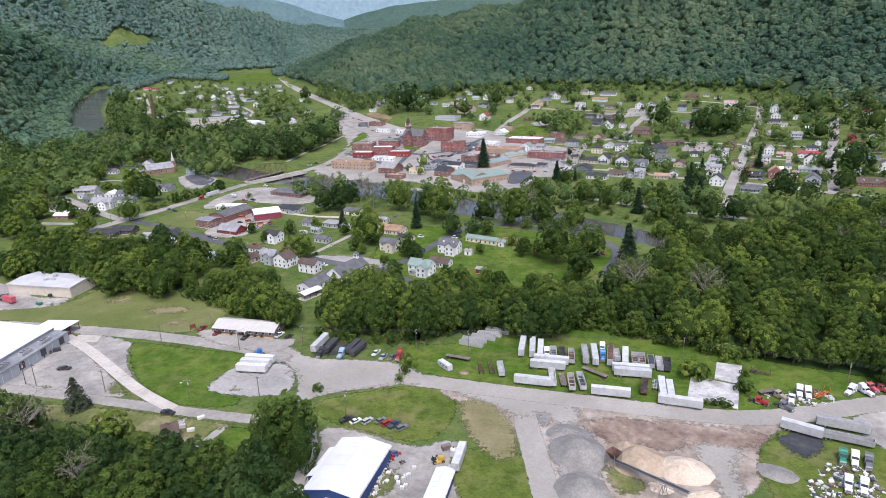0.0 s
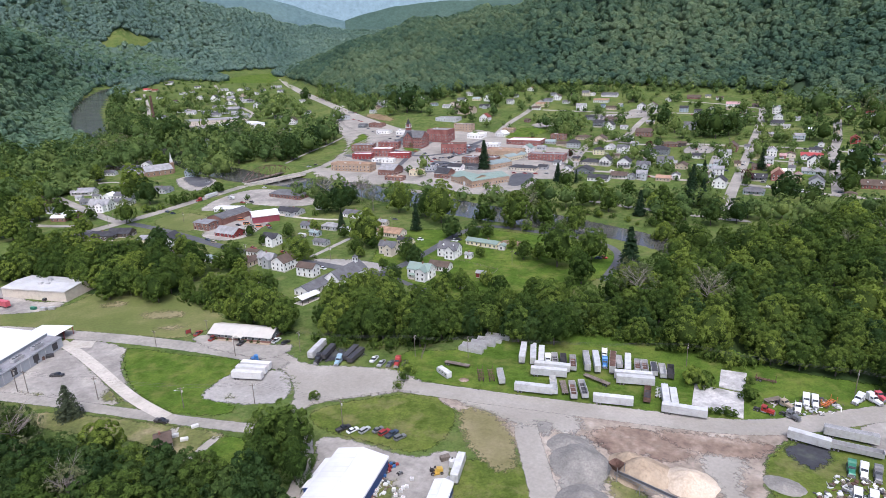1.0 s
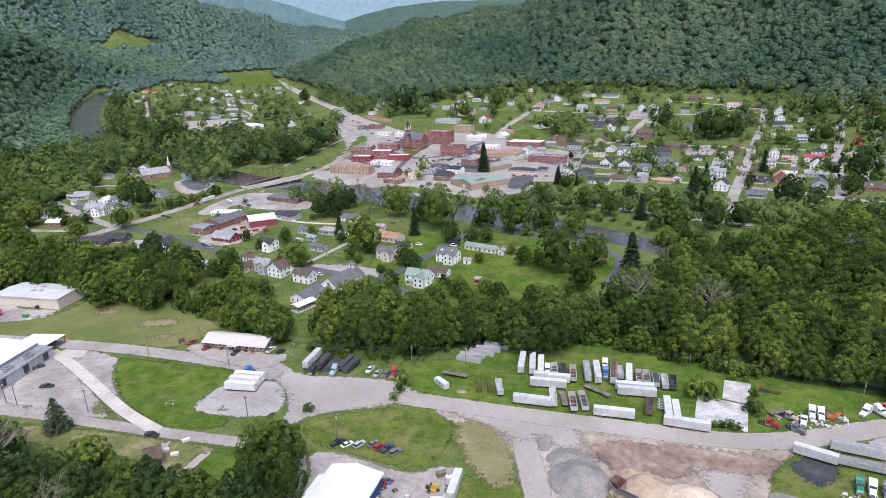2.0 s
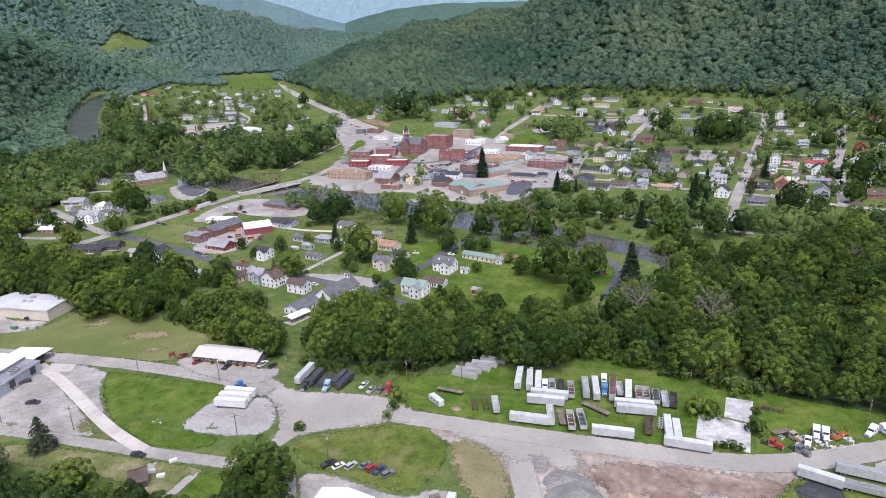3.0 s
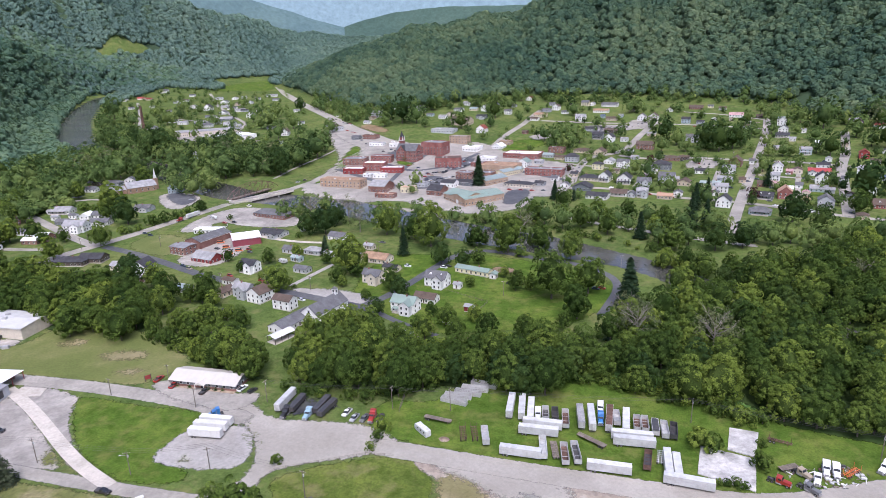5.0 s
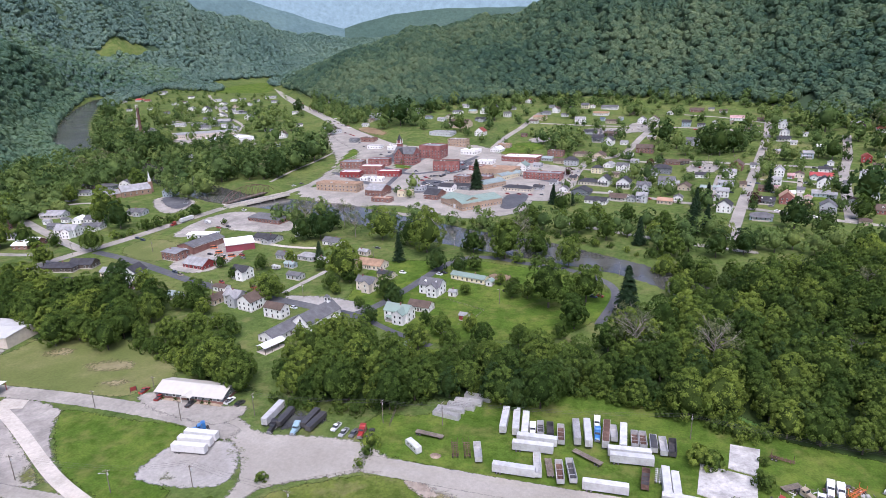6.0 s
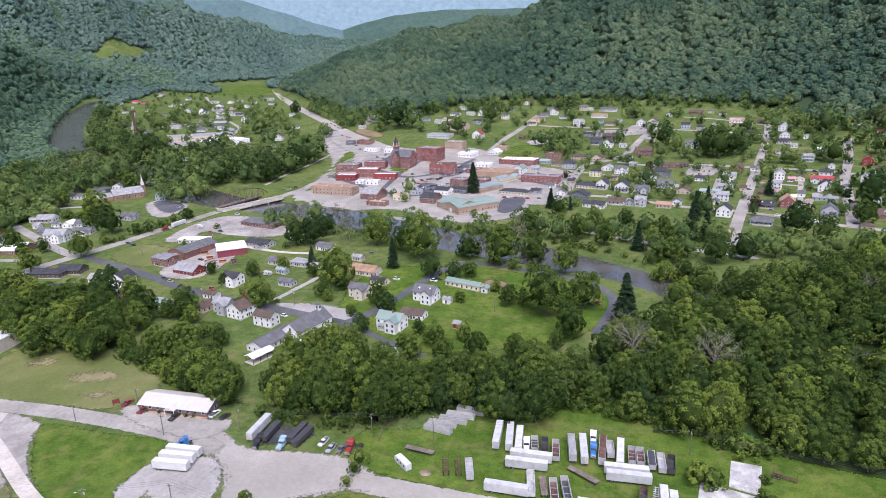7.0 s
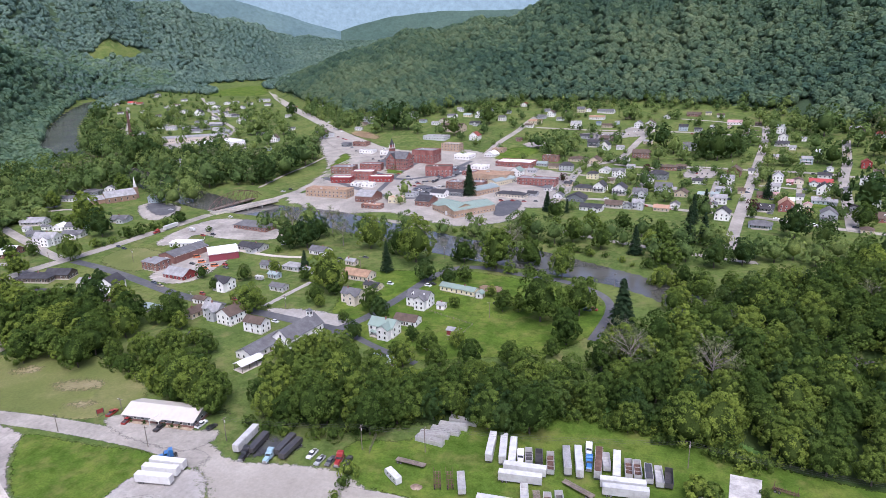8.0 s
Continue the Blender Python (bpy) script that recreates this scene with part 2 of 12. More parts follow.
# Darker leaf colour for crown hearts: the shade inside a crown, painted.
leaf_inner_shade = foliage("inner_leaves", (0.026, 0.048, 0.012), (0.042, 0.07, 0.016), (0.066, 0.096, 0.022), 0.9)
leaf_dark = foliage("leaves_dark", (0.028, 0.055, 0.018), (0.044, 0.078, 0.023), (0.072, 0.112, 0.03), 0.8)
leaf_pale = foliage("leaves_pale", (0.1, 0.13, 0.06), (0.13, 0.15, 0.075), (0.15, 0.16, 0.085), 0.7)
leaf_conifer = foliage("needles", (0.02, 0.04, 0.02), (0.03, 0.054, 0.026), (0.045, 0.07, 0.036))
leaf_spruce = foliage("spruce_needles", (0.05, 0.065, 0.04), (0.062, 0.078, 0.048), (0.075, 0.092, 0.055))
leaf_red = foliage("leaves_red", (0.05, 0.02, 0.025), (0.06, 0.025, 0.028), (0.07, 0.03, 0.03))
# Bluer and paler leaf tones with distance: aerial haze put into the colour.
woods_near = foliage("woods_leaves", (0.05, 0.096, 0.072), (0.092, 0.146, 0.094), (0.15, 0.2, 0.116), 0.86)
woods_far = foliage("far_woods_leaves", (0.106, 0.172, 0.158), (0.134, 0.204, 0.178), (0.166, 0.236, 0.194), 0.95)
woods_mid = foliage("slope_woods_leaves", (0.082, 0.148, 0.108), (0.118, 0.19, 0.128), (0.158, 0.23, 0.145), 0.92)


def water_material():
    m, nt, b = shader("river_water", 0.08, 0.0, 0.5)
    nt.links.new(ramp(nt, noisy(nt, 0.02, 4.0), ((0.35, (0.055, 0.054, 0.045)), (0.7, (0.11, 0.11, 0.1)))), b.inputs["Base Color"])
    bumped(nt, b, noisy(nt, 0.35, 3.0, 0.55), 0.25, 0.15)
    nt.links.new(ramp(nt, noisy(nt, 0.025, 3.0), ((0.4, (0.07, 0.07, 0.07)), (0.7, (0.2, 0.2, 0.2)))), b.inputs["Roughness"])
    return m


water_mat = water_material()


# ---- mesh tools ----
class Shape:
    """Collects plain solids into one mesh."""

    def __init__(self):
        self.v, self.f = [], []

    def add(self, verts, faces):
        k = len(self.v)
        self.v += [tuple(p) for p in verts]
        self.f += [tuple(k + i for i in q) for q in faces]
        return self

    def box(self, x0, x1, y0, y1, z0, z1):
        return self.add([(x, y, z) for z in (z0, z1) for x, y in ((x0, y0), (x1, y0), (x1, y1), (x0, y1))],
                        [(3, 2, 1, 0), (4, 5, 6, 7), (0, 1, 5, 4), (1, 2, 6, 5), (2, 3, 7, 6), (3, 0, 4, 7)])

    def slab(self, ring, lift):
        """A closed ring of points, thickened upwards (lift is a vector)."""
        n = len(ring)
        top = [tuple(Vector(p) + Vector(lift)) for p in ring]
        return self.add(list(ring) + top, [tuple(range(n - 1, -1, -1)), tuple(range(n, 2 * n))] + [(i, (i + 1) % n, n + (i + 1) % n, n + i) for i in range(n)])

    def prism(self, profile, y0, y1):
        """A profile of (x, z), counter-clockwise seen from -y, drawn along y."""
        return self.slab([(x, y0, z) for x, z in profile], (0, y1 - y0, 0)) if y1 < y0 else self.slab([(x, y0, z) for x, z in reversed(profile)], (0, y1 - y0, 0))

    def rod(self, a, b, r, n=8, r2=None):
        a, b = Vector(a), Vector(b)
        d = (b - a).normalized()
        u = d.orthogonal().normalized()
        w = d.cross(u)
        r2 = r if r2 is None else r2
        ring = lambda c, q: [c + (u * math.cos(2 * math.pi * i / n) + w * math.sin(2 * math.pi * i / n)) * q for i in range(n)]
        return self.add(ring(a, r) + ring(b, r2), [tuple(range(n - 1, -1, -1)), tuple(range(n, 2 * n))] + [(i, (i + 1) % n, n + (i + 1) % n, n + i) for i in range(n)])

    def beam(self, a, b, s):
        return self.rod(a, b, s * 0.7, 4)

    def mesh(self, name, mat, smooth=False):
        me = bpy.data.meshes.new(name)
        me.from_pydata(self.v, [], self.f)
        me.materials.append(mat)
        if smooth:
            me.shade_smooth()
        return me


def part(name, shape, material, parent, label="", smooth=False):
    ob = new(name, shape if isinstance(shape, bpy.types.Mesh) else shape.mesh(name, material, smooth))
    ob.parent = parent
    return tagged(ob, label)


def thing(name, m, label, category, group=""):
    ob = new(name)
    ob.matrix_world = m
    return tagged(ob, label, category, group)


MADE = {}


def place(key, build, m, label="", group=""):
    """Builds a kind of thing once, and copies it from then on."""
    if key in MADE:
        ob = copy_thing(MADE[key], m)
    else:
        ob = MADE[key] = build(m)
    return tagged(ob, label, "", group)


# ---- land form ----
def soft(v, w):
    u = np.clip(np.asarray(v, float) / w, -40, 40)
    return w * np.where(u > 30, u, np.log1p(np.exp(u)))


def ease(v):
    v = np.clip(v, 0, 1)
    return v * v * (3 - 2 * v)


RIVER = [(150, 330), (75, 385), (27, 440), (4, 458), (-25, 472), (-70, 490), (-104, 499), (-131, 508), (-211, 541), (-270, 566), (-321, 572), (-365, 578), (-396, 583), (-471, 616), (-539, 663), (-630, 699), (-715, 729), (-800, 776), (-900, 866), (-1010, 975), (-1180, 1170), (-1300, 1330), (-1360, 1480)]
HILLS = [  # bearing, foot distance, crest distance, crest elevation seen from the valley
    ((-30.5, -27.8, -24, -21, -18, -13.4, -9.4, -5.9, 1.2, 9.4, 14.2, 20, 45), (1900, 1450, 1150, 1090, 1110, 1160, 1190, 1190, 1180, 1110, 1000, 950, 850), (2050, 1900, 1850, 1850, 1850, 1850, 1850, 1850, 1850, 1800, 1750, 1700, 1500), (-0.5, 0.22, 1.44, 2.44, 3.05, 3.6, 4.2, 5.6, 6.2, 6.2, 6.0, 6.0, 6.0)),
    ((-90, -60, -50, -42.6, -38.7, -35.8, -32.4, -28.8, -26, -18), (1500, 1700, 1900, 2050, 2150, 2250, 2300, 2350, 2400, 2400), (2600, 2600, 2700, 2800, 2900, 2900, 2950, 3000, 3000, 3000), (8, 8, 6.9, 6.0, 5.3, 4.7, 3.7, 2.8, 2.4, 2.0)),
    ((-120, -90, -60, -52.8, -50.4, -47.3, -46.4, -44, -41.8, -39.6), (500, 600, 700, 760, 850, 1090, 1400, 1780, 1950, 2100), (1200, 1300, 1400, 1500, 1600, 1700, 1800, 2000, 2100, 2200), (6, 6, 5.5, 4.0, 3.2, 1.8, 1.5, 0.8, 0.1, -0.6)),
    ((45, 90, 135, 180, 225, 240), (900, 700, 600, 600, 600, 500), (1500, 1400, 1300, 1300, 1300, 1200), (6, 6, 6, 6, 6, 6)),
]


def river_gap(x, y):
    """Distance from the river's middle line."""
    best = np.full(np.shape(x), 1e9)
    for (ax, ay), (bx, by) in zip(RIVER, RIVER[1:]):
        dx, dy = bx - ax, by - ay
        k = np.clip(((x - ax) * dx + (y - ay) * dy) / (dx * dx + dy * dy), 0, 1)
        best = np.minimum(best, np.hypot(x - ax - k * dx, y - ay - k * dy))
    return best


def valley(x, y):
    r, b = np.hypot(x, y), np.degrees(np.arctan2(x, y))
    return 0.035 * soft(r - 330, 60) + np.interp(b, [-60, -30, -20], [0.015, 0.02, 0.08]) * soft(np.minimum(r, 2500) - 800, 50)


def hill_lift(x, y):
    r, b = np.hypot(x, y), np.degrees(np.arctan2(x, y))
    lift = np.zeros(np.shape(x))
    base = valley(x, y)
    for bear, foot, crest, up in HILLS:
        bb = np.where((b < -120) & (bear[0] > 0), b + 360, b)
        f, c, e = np.interp(bb, bear, foot), np.interp(bb, bear, crest), np.interp(bb, bear, up)
        fade = ease((bb - bear[0] + 2) / 4) * ease((bear[-1] + 4 - bb) / 4)
        top = 130 + c * np.tan(np.radians(e)) - 12
        k = (r - f) / (c - f)
        rise = np.where(k < 0, 0, np.where(k < 1, 0.45 * ease(k) + 0.55 * np.clip(k, 0, 1) ** 1.15, 1 - 0.25 * ease((k - 1) / 2)))
        wave = 1 + 0.13 * np.sin(b * 1.1 + r * 0.002) * ease(k * 3) + 0.06 * np.sin(b * 3.1 + r * 0.006) * ease(k * 3)
        lift = np.maximum(lift, np.maximum(top - base, 0) * rise * fade * np.where(k < 0.85, wave, 1 + (wave - 1) * np.clip((1.15 - k) / 0.3, 0, 1)))
    return lift * ease((river_gap(x, y) - 34) / 90)


def land(x, y):
    x, y = np.asarray(x, float), np.asarray(y, float)
    d = river_gap(x, y)
    half = 21 + 6 * ease((-x - 500) / 400) - 9 * ease((x + 75) / 90)
    return valley(x, y) + hill_lift(x, y) - 3.6 * ease((half + 9 - d) / 12)


# ---- end of land form ----
def height(x, y):
    return float(land(x, y))


def lerp_axis(lo, hi, fine, step, far):
    mid = list(np.arange(lo, hi + 0.1, fine))
    s, a = step, lo
    left = []
    while a > -far:
        a -= s
        left.append(a)
        s *= 1.035
    s, a = step, hi
    right = []
    while a < far:
        a += s
        right.append(a)
        s *= 1.035
    return np.array(left[::-1] + mid + right)


def grid_mesh(name, xs, ys, fn):
    X, Y = np.meshgrid(xs, ys)
    Z = fn(X, Y)
    nx, ny = len(xs), len(ys)
    v = np.stack([X.ravel(), Y.ravel(), Z.ravel()], 1)
    i = np.arange(nx * ny).reshape(ny, nx)
    f = np.stack([i[:-1, :-1].ravel(), i[:-1, 1:].ravel(), i[1:, 1:].ravel(), i[1:, :-1].ravel()], 1)
    return quick_mesh(name, v, f)


def quick_mesh(name, v, f):
    me = bpy.data.meshes.new(name)
    k = f.shape[1]
    me.vertices.add(len(v))
    me.vertices.foreach_set("co", np.asarray(v, np.float32).ravel())
    me.loops.add(f.size)
    me.loops.foreach_set("vertex_index", np.asarray(f, np.int32).ravel())
    me.polygons.add(len(f))
    me.polygons.foreach_set("loop_start", np.arange(0, f.size, k, dtype=np.int32))
    me.polygons.foreach_set("loop_total", np.full(len(f), k, np.int32))
    me.update(calc_edges=True)
    return me


def inside(poly, x, y):
    x, y = np.asarray(x, float), np.asarray(y, float)
    hit = np.zeros(np.shape(x), bool)
    for (ax, ay), (bx, by) in zip(poly, poly[1:] + poly[:1]):
        cross = (ay > y) != (by > y)
        hit ^= cross & (x < (bx - ax) * (y - ay) / ((by - ay) if by != ay else 1e-9) + ax)
    return hit


HILL_FIELD = [(-1583.7, 1615.1), (-1613.7, 1710.7), (-1602.0, 1804.5), (-1574.0, 1909.4), (-1539.4, 1786.4), (-1544.9, 1645.8)]
xs, ys = lerp_axis(-620, 330, 6.0, 7.0, 4800), lerp_axis(60, 1130, 6.0, 7.0, 4800)
ground_mesh = grid_mesh("ground", xs, ys, land)
ground_mesh.shade_smooth()
ground_mesh.materials.append(grass)
ground_mesh.materials.append(hill_floor)
_c = np.zeros(len(ground_mesh.polygons) * 3)
ground_mesh.polygons.foreach_get("center", _c)
_c = _c.reshape(-1, 3)
ground_mesh.polygons.foreach_set("material_index", ((hill_lift(_c[:, 0], _c[:, 1]) > 6) & ~inside(HILL_FIELD, _c[:, 0], _c[:, 1])).astype(np.int32))
ground = tagged(new("ground", ground_mesh), "green valley floor and hill slopes of grass", "ground", "", "structure")


BLENDED = {}


def worn(mat):
    """The same surface, thinning out raggedly towards its border, where the attribute edge falls to 0."""
    if mat.name in BLENDED:
        return BLENDED[mat.name]
    m = mat.copy()
    m.name = mat.name + "_worn_edge"
    nt = m.node_tree
    end = nt.nodes["Material Output"]
    src = end.inputs[0].links[0].from_socket
    at = nt.nodes.new("ShaderNodeAttribute")
    at.attribute_name = "edge"
    k = nt.nodes.new("ShaderNodeMath")
    k.operation = "MULTIPLY_ADD"
    nt.links.new(noisy(nt, 0.45, 6.0, 0.75), k.inputs[0])
    k.inputs[1].default_value = 1.7
    nt.links.new(at.outputs["Fac"], k.inputs[2])
    mr = nt.nodes.new("ShaderNodeMapRange")
    mr.inputs[1].default_value, mr.inputs[2].default_value = 1.22, 1.5
    nt.links.new(k.outputs[0], mr.inputs[0])
    mix, tr = nt.nodes.new("ShaderNodeMixShader"), nt.nodes.new("ShaderNodeBsdfTransparent")
    nt.links.new(mr.outputs[0], mix.inputs[0])
    nt.links.new(tr.outputs[0], mix.inputs[1])
    nt.links.new(src, mix.inputs[2])
    nt.links.new(mix.outputs[0], end.inputs[0])
    BLENDED[mat.name] = m
    return m


def edged(me, values):
    a = me.attributes.new("edge", "FLOAT", "POINT")
    a.data.foreach_set("value", np.asarray(values, np.float32))


def ribbon(name, pts, width, mat, lift, label, category="road", level=False):
    """A road along a line of points, laid on the land, its borders thinning into the verge."""
    line = [Vector((x, y)) for x, y in pts]
    out = []
    for a, b in zip(line, line[1:]):
        n = max(1, int((b - a).length / 6))
        out += [a.lerp(b, i / n) for i in range(n)]
    out.append(line[-1])
    for _ in range(8):
        out = [out[0]] + [(p + q * 2 + r) / 4 for p, q, r in zip(out, out[1:], out[2:])] + [out[-1]]
    rows, edge = [], []
    rim = (0.05 if mat in (concrete, dark_asphalt) else 0.8) / (width / 2)
    ks = (-1 - rim, -1 + rim * 0.6, 0, 1 - rim * 0.6, 1 + rim)
    for i, p in enumerate(out):
        d = (out[min(i + 1, len(out) - 1)] - out[max(i - 1, 0)]).normalized()
        n = Vector((-d.y, d.x))
        for k in ks:
            q = p + n * (width / 2 * k)
            rows.append((q.x, q.y, height(q.x, q.y) + lift))
            edge.append(0.0 if abs(k) > 1 or i in (0, len(out) - 1) else 1.0)
    s = Shape()
    s.add(rows, [(i * 5 + j + 1, i * 5 + j, (i + 1) * 5 + j, (i + 1) * 5 + j + 1) for i in range(len(out) - 1) for j in range(4)])
    crisp = mat in (concrete, dark_asphalt)
    me = s.mesh(name, mat if crisp else worn(mat), True)
    edged(me, edge)
    return tagged(new(name, me), label, category, "", "structure")


def border_gap(poly, x, y):
    best = np.full(np.shape(x), 1e9)
    for (ax, ay), (bx, by) in zip(poly, poly[1:] + poly[:1]):
        dx, dy = bx - ax, by - ay
        k = np.clip(((x - ax) * dx + (y - ay) * dy) / (dx * dx + dy * dy + 1e-9), 0, 1)
        best = np.minimum(best, np.hypot(x - ax - k * dx, y - ay - k * dy))
    return best


def patch(name, pts, mat, lift, label, category="ground", ragged=0.7, fade=2.2):
    """A paved, bare or planted area laid on the land, its border thinning out unevenly."""
    ring = [Vector(p) for p in pts]
    if ragged > 0.2:
        for _ in range(2):
            ring = [q for a, b in zip(ring, ring[1:] + ring[:1]) for q in (a.lerp(b, 0.25), a.lerp(b, 0.75))]
    ring = [(p.x, p.y) for p in ring]
    if ragged <= 0.2:
        flat = Shape().slab([(x, y, height(x, y) - 0.4) for x, y in ring], (0, 0, lift + 0.4))
        return tagged(new(name, flat.mesh(name, mat)), label, category, "", "structure")
    P = np.array(ring)
    lo, hi = P.min(0) - 4, P.max(0) + 4
    g = 2.0 if math.hypot(*P.mean(0)) < 330 else (3.5 if math.hypot(*P.mean(0)) < 700 else 6.0)
    gx, gy = np.arange(lo[0], hi[0] + g, g), np.arange(lo[1], hi[1] + g, g)
    X, Y = np.meshgrid(gx, gy)
    gap = border_gap(ring, X, Y) * np.where(inside(ring, X, Y), 1, -1)
    if ragged > 1:
        fade *= ragged
    edge = np.clip((gap + fade * 0.6) / (fade * 1.6), 0, 1)
    i = np.arange(X.size).reshape(X.shape)
    quad = np.stack([i[:-1, :-1].ravel(), i[:-1, 1:].ravel(), i[1:, 1:].ravel(), i[1:, :-1].ravel()], 1)
    quad = quad[edge.ravel()[quad].max(1) > 0]
    used, inv = np.unique(quad, return_inverse=True)
    v = np.stack([X.ravel()[used], Y.ravel()[used], (land(X, Y) + lift).ravel()[used]], 1)
    me = quick_mesh(name, v, inv.reshape(-1, 4))
    me.materials.append(worn(mat))
    me.shade_smooth()
    edged(me, edge.ravel()[used])
    return tagged(new(name, me), label, category, "", "structure")


def stand(x, y, turn=0.0, sink=0.0):
    return pose(x, y, height(x, y) - sink, 0, 0, turn)


# river surface
_r = Shape()
_rows = []
for i, (x, y) in enumerate(RIVER):
    a, b = Vector(RIVER[max(i - 1, 0)]), Vector(RIVER[min(i + 1, len(RIVER) - 1)])
    d = (b - a).normalized()
    z = float(valley(x, y)) - 2.3
    _rows.append([(x - d.y * w, y + d.x * w, z) for w in (-42, 0, 42)])
_r.add([p for r in _rows for p in r], [(i * 3 + j, i * 3 + j + 1, i * 3 + j + 4, i * 3 + j + 3) for i in range(len(_rows) - 1) for j in range(2)])
_r.f = [tuple(reversed(q)) for q in _r.f]
tagged(new("water", _r.mesh("water", water_mat, True)), "dark brown river reflecting the grey sky", "river", "", "structure")


# ---- vehicles ----
def wheel_mesh(r=0.5, w=0.26):
    s = Shape()
    n = 12
    prof = ((0.55 * r, w), (0.92 * r, w), (r, w * 0.7), (r, -w * 0.7), (0.92 * r, -w), (0.55 * r, -w))
    v = [(q * math.cos(2 * math.pi * i / n), y / 2, q * math.sin(2 * math.pi * i / n)) for i in range(n) for q, y in prof]
    k = len(prof)
    f = [(i * k + j, i * k + (j + 1) % k, ((i + 1) % n) * k + (j + 1) % k, ((i + 1) % n) * k + j) for i in range(n) for j in range(k)]
    s.add(v, f)
    return s.mesh("wheel", tyre, True)


def hub_mesh(r=0.28, w=0.2):
    return Shape().rod((0, -w / 2, 0), (0, w / 2, 0), r, 10).mesh("rim", steel)


WHEEL = {}


def wheel(parent, x, y, r=0.5, w=0.3):
    if r not in WHEEL:
        WHEEL[r] = (wheel_mesh(r, w), hub_mesh(r * 0.55, w * 0.9))
    t, h = WHEEL[r]
    ob = part("wheel", t, None, parent)
    ob.location = (x, y, r)
    part("rim", h, None, ob)


def chamfered(s, x0, x1, y0, y1, z0, z1, c=0.08):
    """A box whose long upper edges are rounded off."""
    ring = [(y0, z0), (y1, z0), (y1, z1 - c), (y1 - c, z1), (y0 + c, z1), (y0, z1 - c)]
    n = len(ring)
    s.add([(x0, y, z) for y, z in ring] + [(x1, y, z) for y, z in ring],
          [tuple(range(n - 1, -1, -1)), tuple(range(n, 2 * n))] + [(i, (i + 1) % n, n + (i + 1) % n, n + i) for i in range(n)])
    return s


def running_gear(ob, L, tail, legs=True):
    chassis = Shape().box(-L / 2 + 0.4, L / 2 - 1.5, -0.5, -0.38, 0.85, 1.08).box(-L / 2 + 0.4, L / 2 - 1.5, 0.38, 0.5, 0.85, 1.08)
    part("chassis", chassis, dark_steel, ob)
    for x in tail:
        for y in (-1.05, 1.05):
            wheel(ob, x, y)
        part("axle", Shape().rod((x, -1, 0.5), (x, 1, 0.5), 0.07, 6).beam((x, -0.45, 0.5), (x, -0.45, 0.9), 0.1).beam((x, 0.45, 0.5), (x, 0.45, 0.9), 0.1), dark_steel, ob)
    if legs:
        for y in (-0.7, 0.7):
            part("landing_leg", Shape().box(L / 2 - 2.8, L / 2 - 2.65, y - 0.07, y + 0.07, 0.08, 1.0).box(L / 2 - 2.9, L / 2 - 2.55, y - 0.15, y + 0.15, 0, 0.08), dark_steel, ob)


def box_trailer(m, L=14.8, mat=None, roof=None, mark=False):
    ob = thing("box_trailer", m, "white dirty box trailer parked on the grass", "trailer")
    mat = mat or van_white
    W, H0, H1 = 1.28, 1.05, 4.0
    body = chamfered(Shape(), -L / 2, L / 2, -W, W, H0, H1 - 0.05, 0.06)
    part("roof_sheet", Shape().box(-L / 2 + 0.05, L / 2 - 0.05, -W + 0.1, W - 0.1, H1 - 0.05, H1), roof or mat, ob)
    for y in (-W - 0.02, W - 0.02):
        body.box(-L / 2, L / 2, y, y + 0.04, H1 - 0.2, H1 - 0.04).box(-L / 2, L / 2, y, y + 0.04, H0 - 0.04, H0 + 0.12)
    for i in range(1, 12):
        x = -L / 2 + L * i / 12
        for y in (-W - 0.012, W - 0.002):
            body.box(x - 0.03, x + 0.03, y, y + 0.014, H0 + 0.12, H1 - 0.2)
    part("body", body, mat, ob)
    for y0, y1 in ((-W + 0.08, -0.02), (0.02, W - 0.08)):
        d = part("door", Shape().box(-L / 2 - 0.05, -L / 2, y0, y1, H0 + 0.05, H1 - 0.15), mat, ob)
        part("lock_bar", Shape().rod((-L / 2 - 0.08, (y0 + y1) / 2, H0 + 0.1), (-L / 2 - 0.08, (y0 + y1) / 2, H1 - 0.2), 0.025, 6), steel, d)
    part("rear_bumper", Shape().box(-L / 2 - 0.02, -L / 2 + 0.1, -1.1, 1.1, 0.5, 0.62).box(-L / 2, -L / 2 + 0.1, -0.6, -0.5, 0.6, 1.05).box(-L / 2, -L / 2 + 0.1, 0.5, 0.6, 0.6, 1.05), dark_steel, ob)
    if mark:
        for k, (x, w, t) in enumerate(((-2.6, 2.2, 1), (1.6, 2.2, -1))):
            ring = [(x - w, -W - 0.02, 3.1), (x + w, -W - 0.02, 3.1), (x + w - (0.9 if t < 0 else 0.1), -W - 0.02, 2.5), (x - w + (0.9 if t > 0 else 0.1), -W - 0.02, 2.5)]
            part("stripe_mark", Shape().slab(ring, (0, -0.01, 0)), paint["silver"], ob, "grey slanted mark")
    running_gear(ob, L, (-L / 2 + 1.5, -L / 2 + 2.8))
    return ob


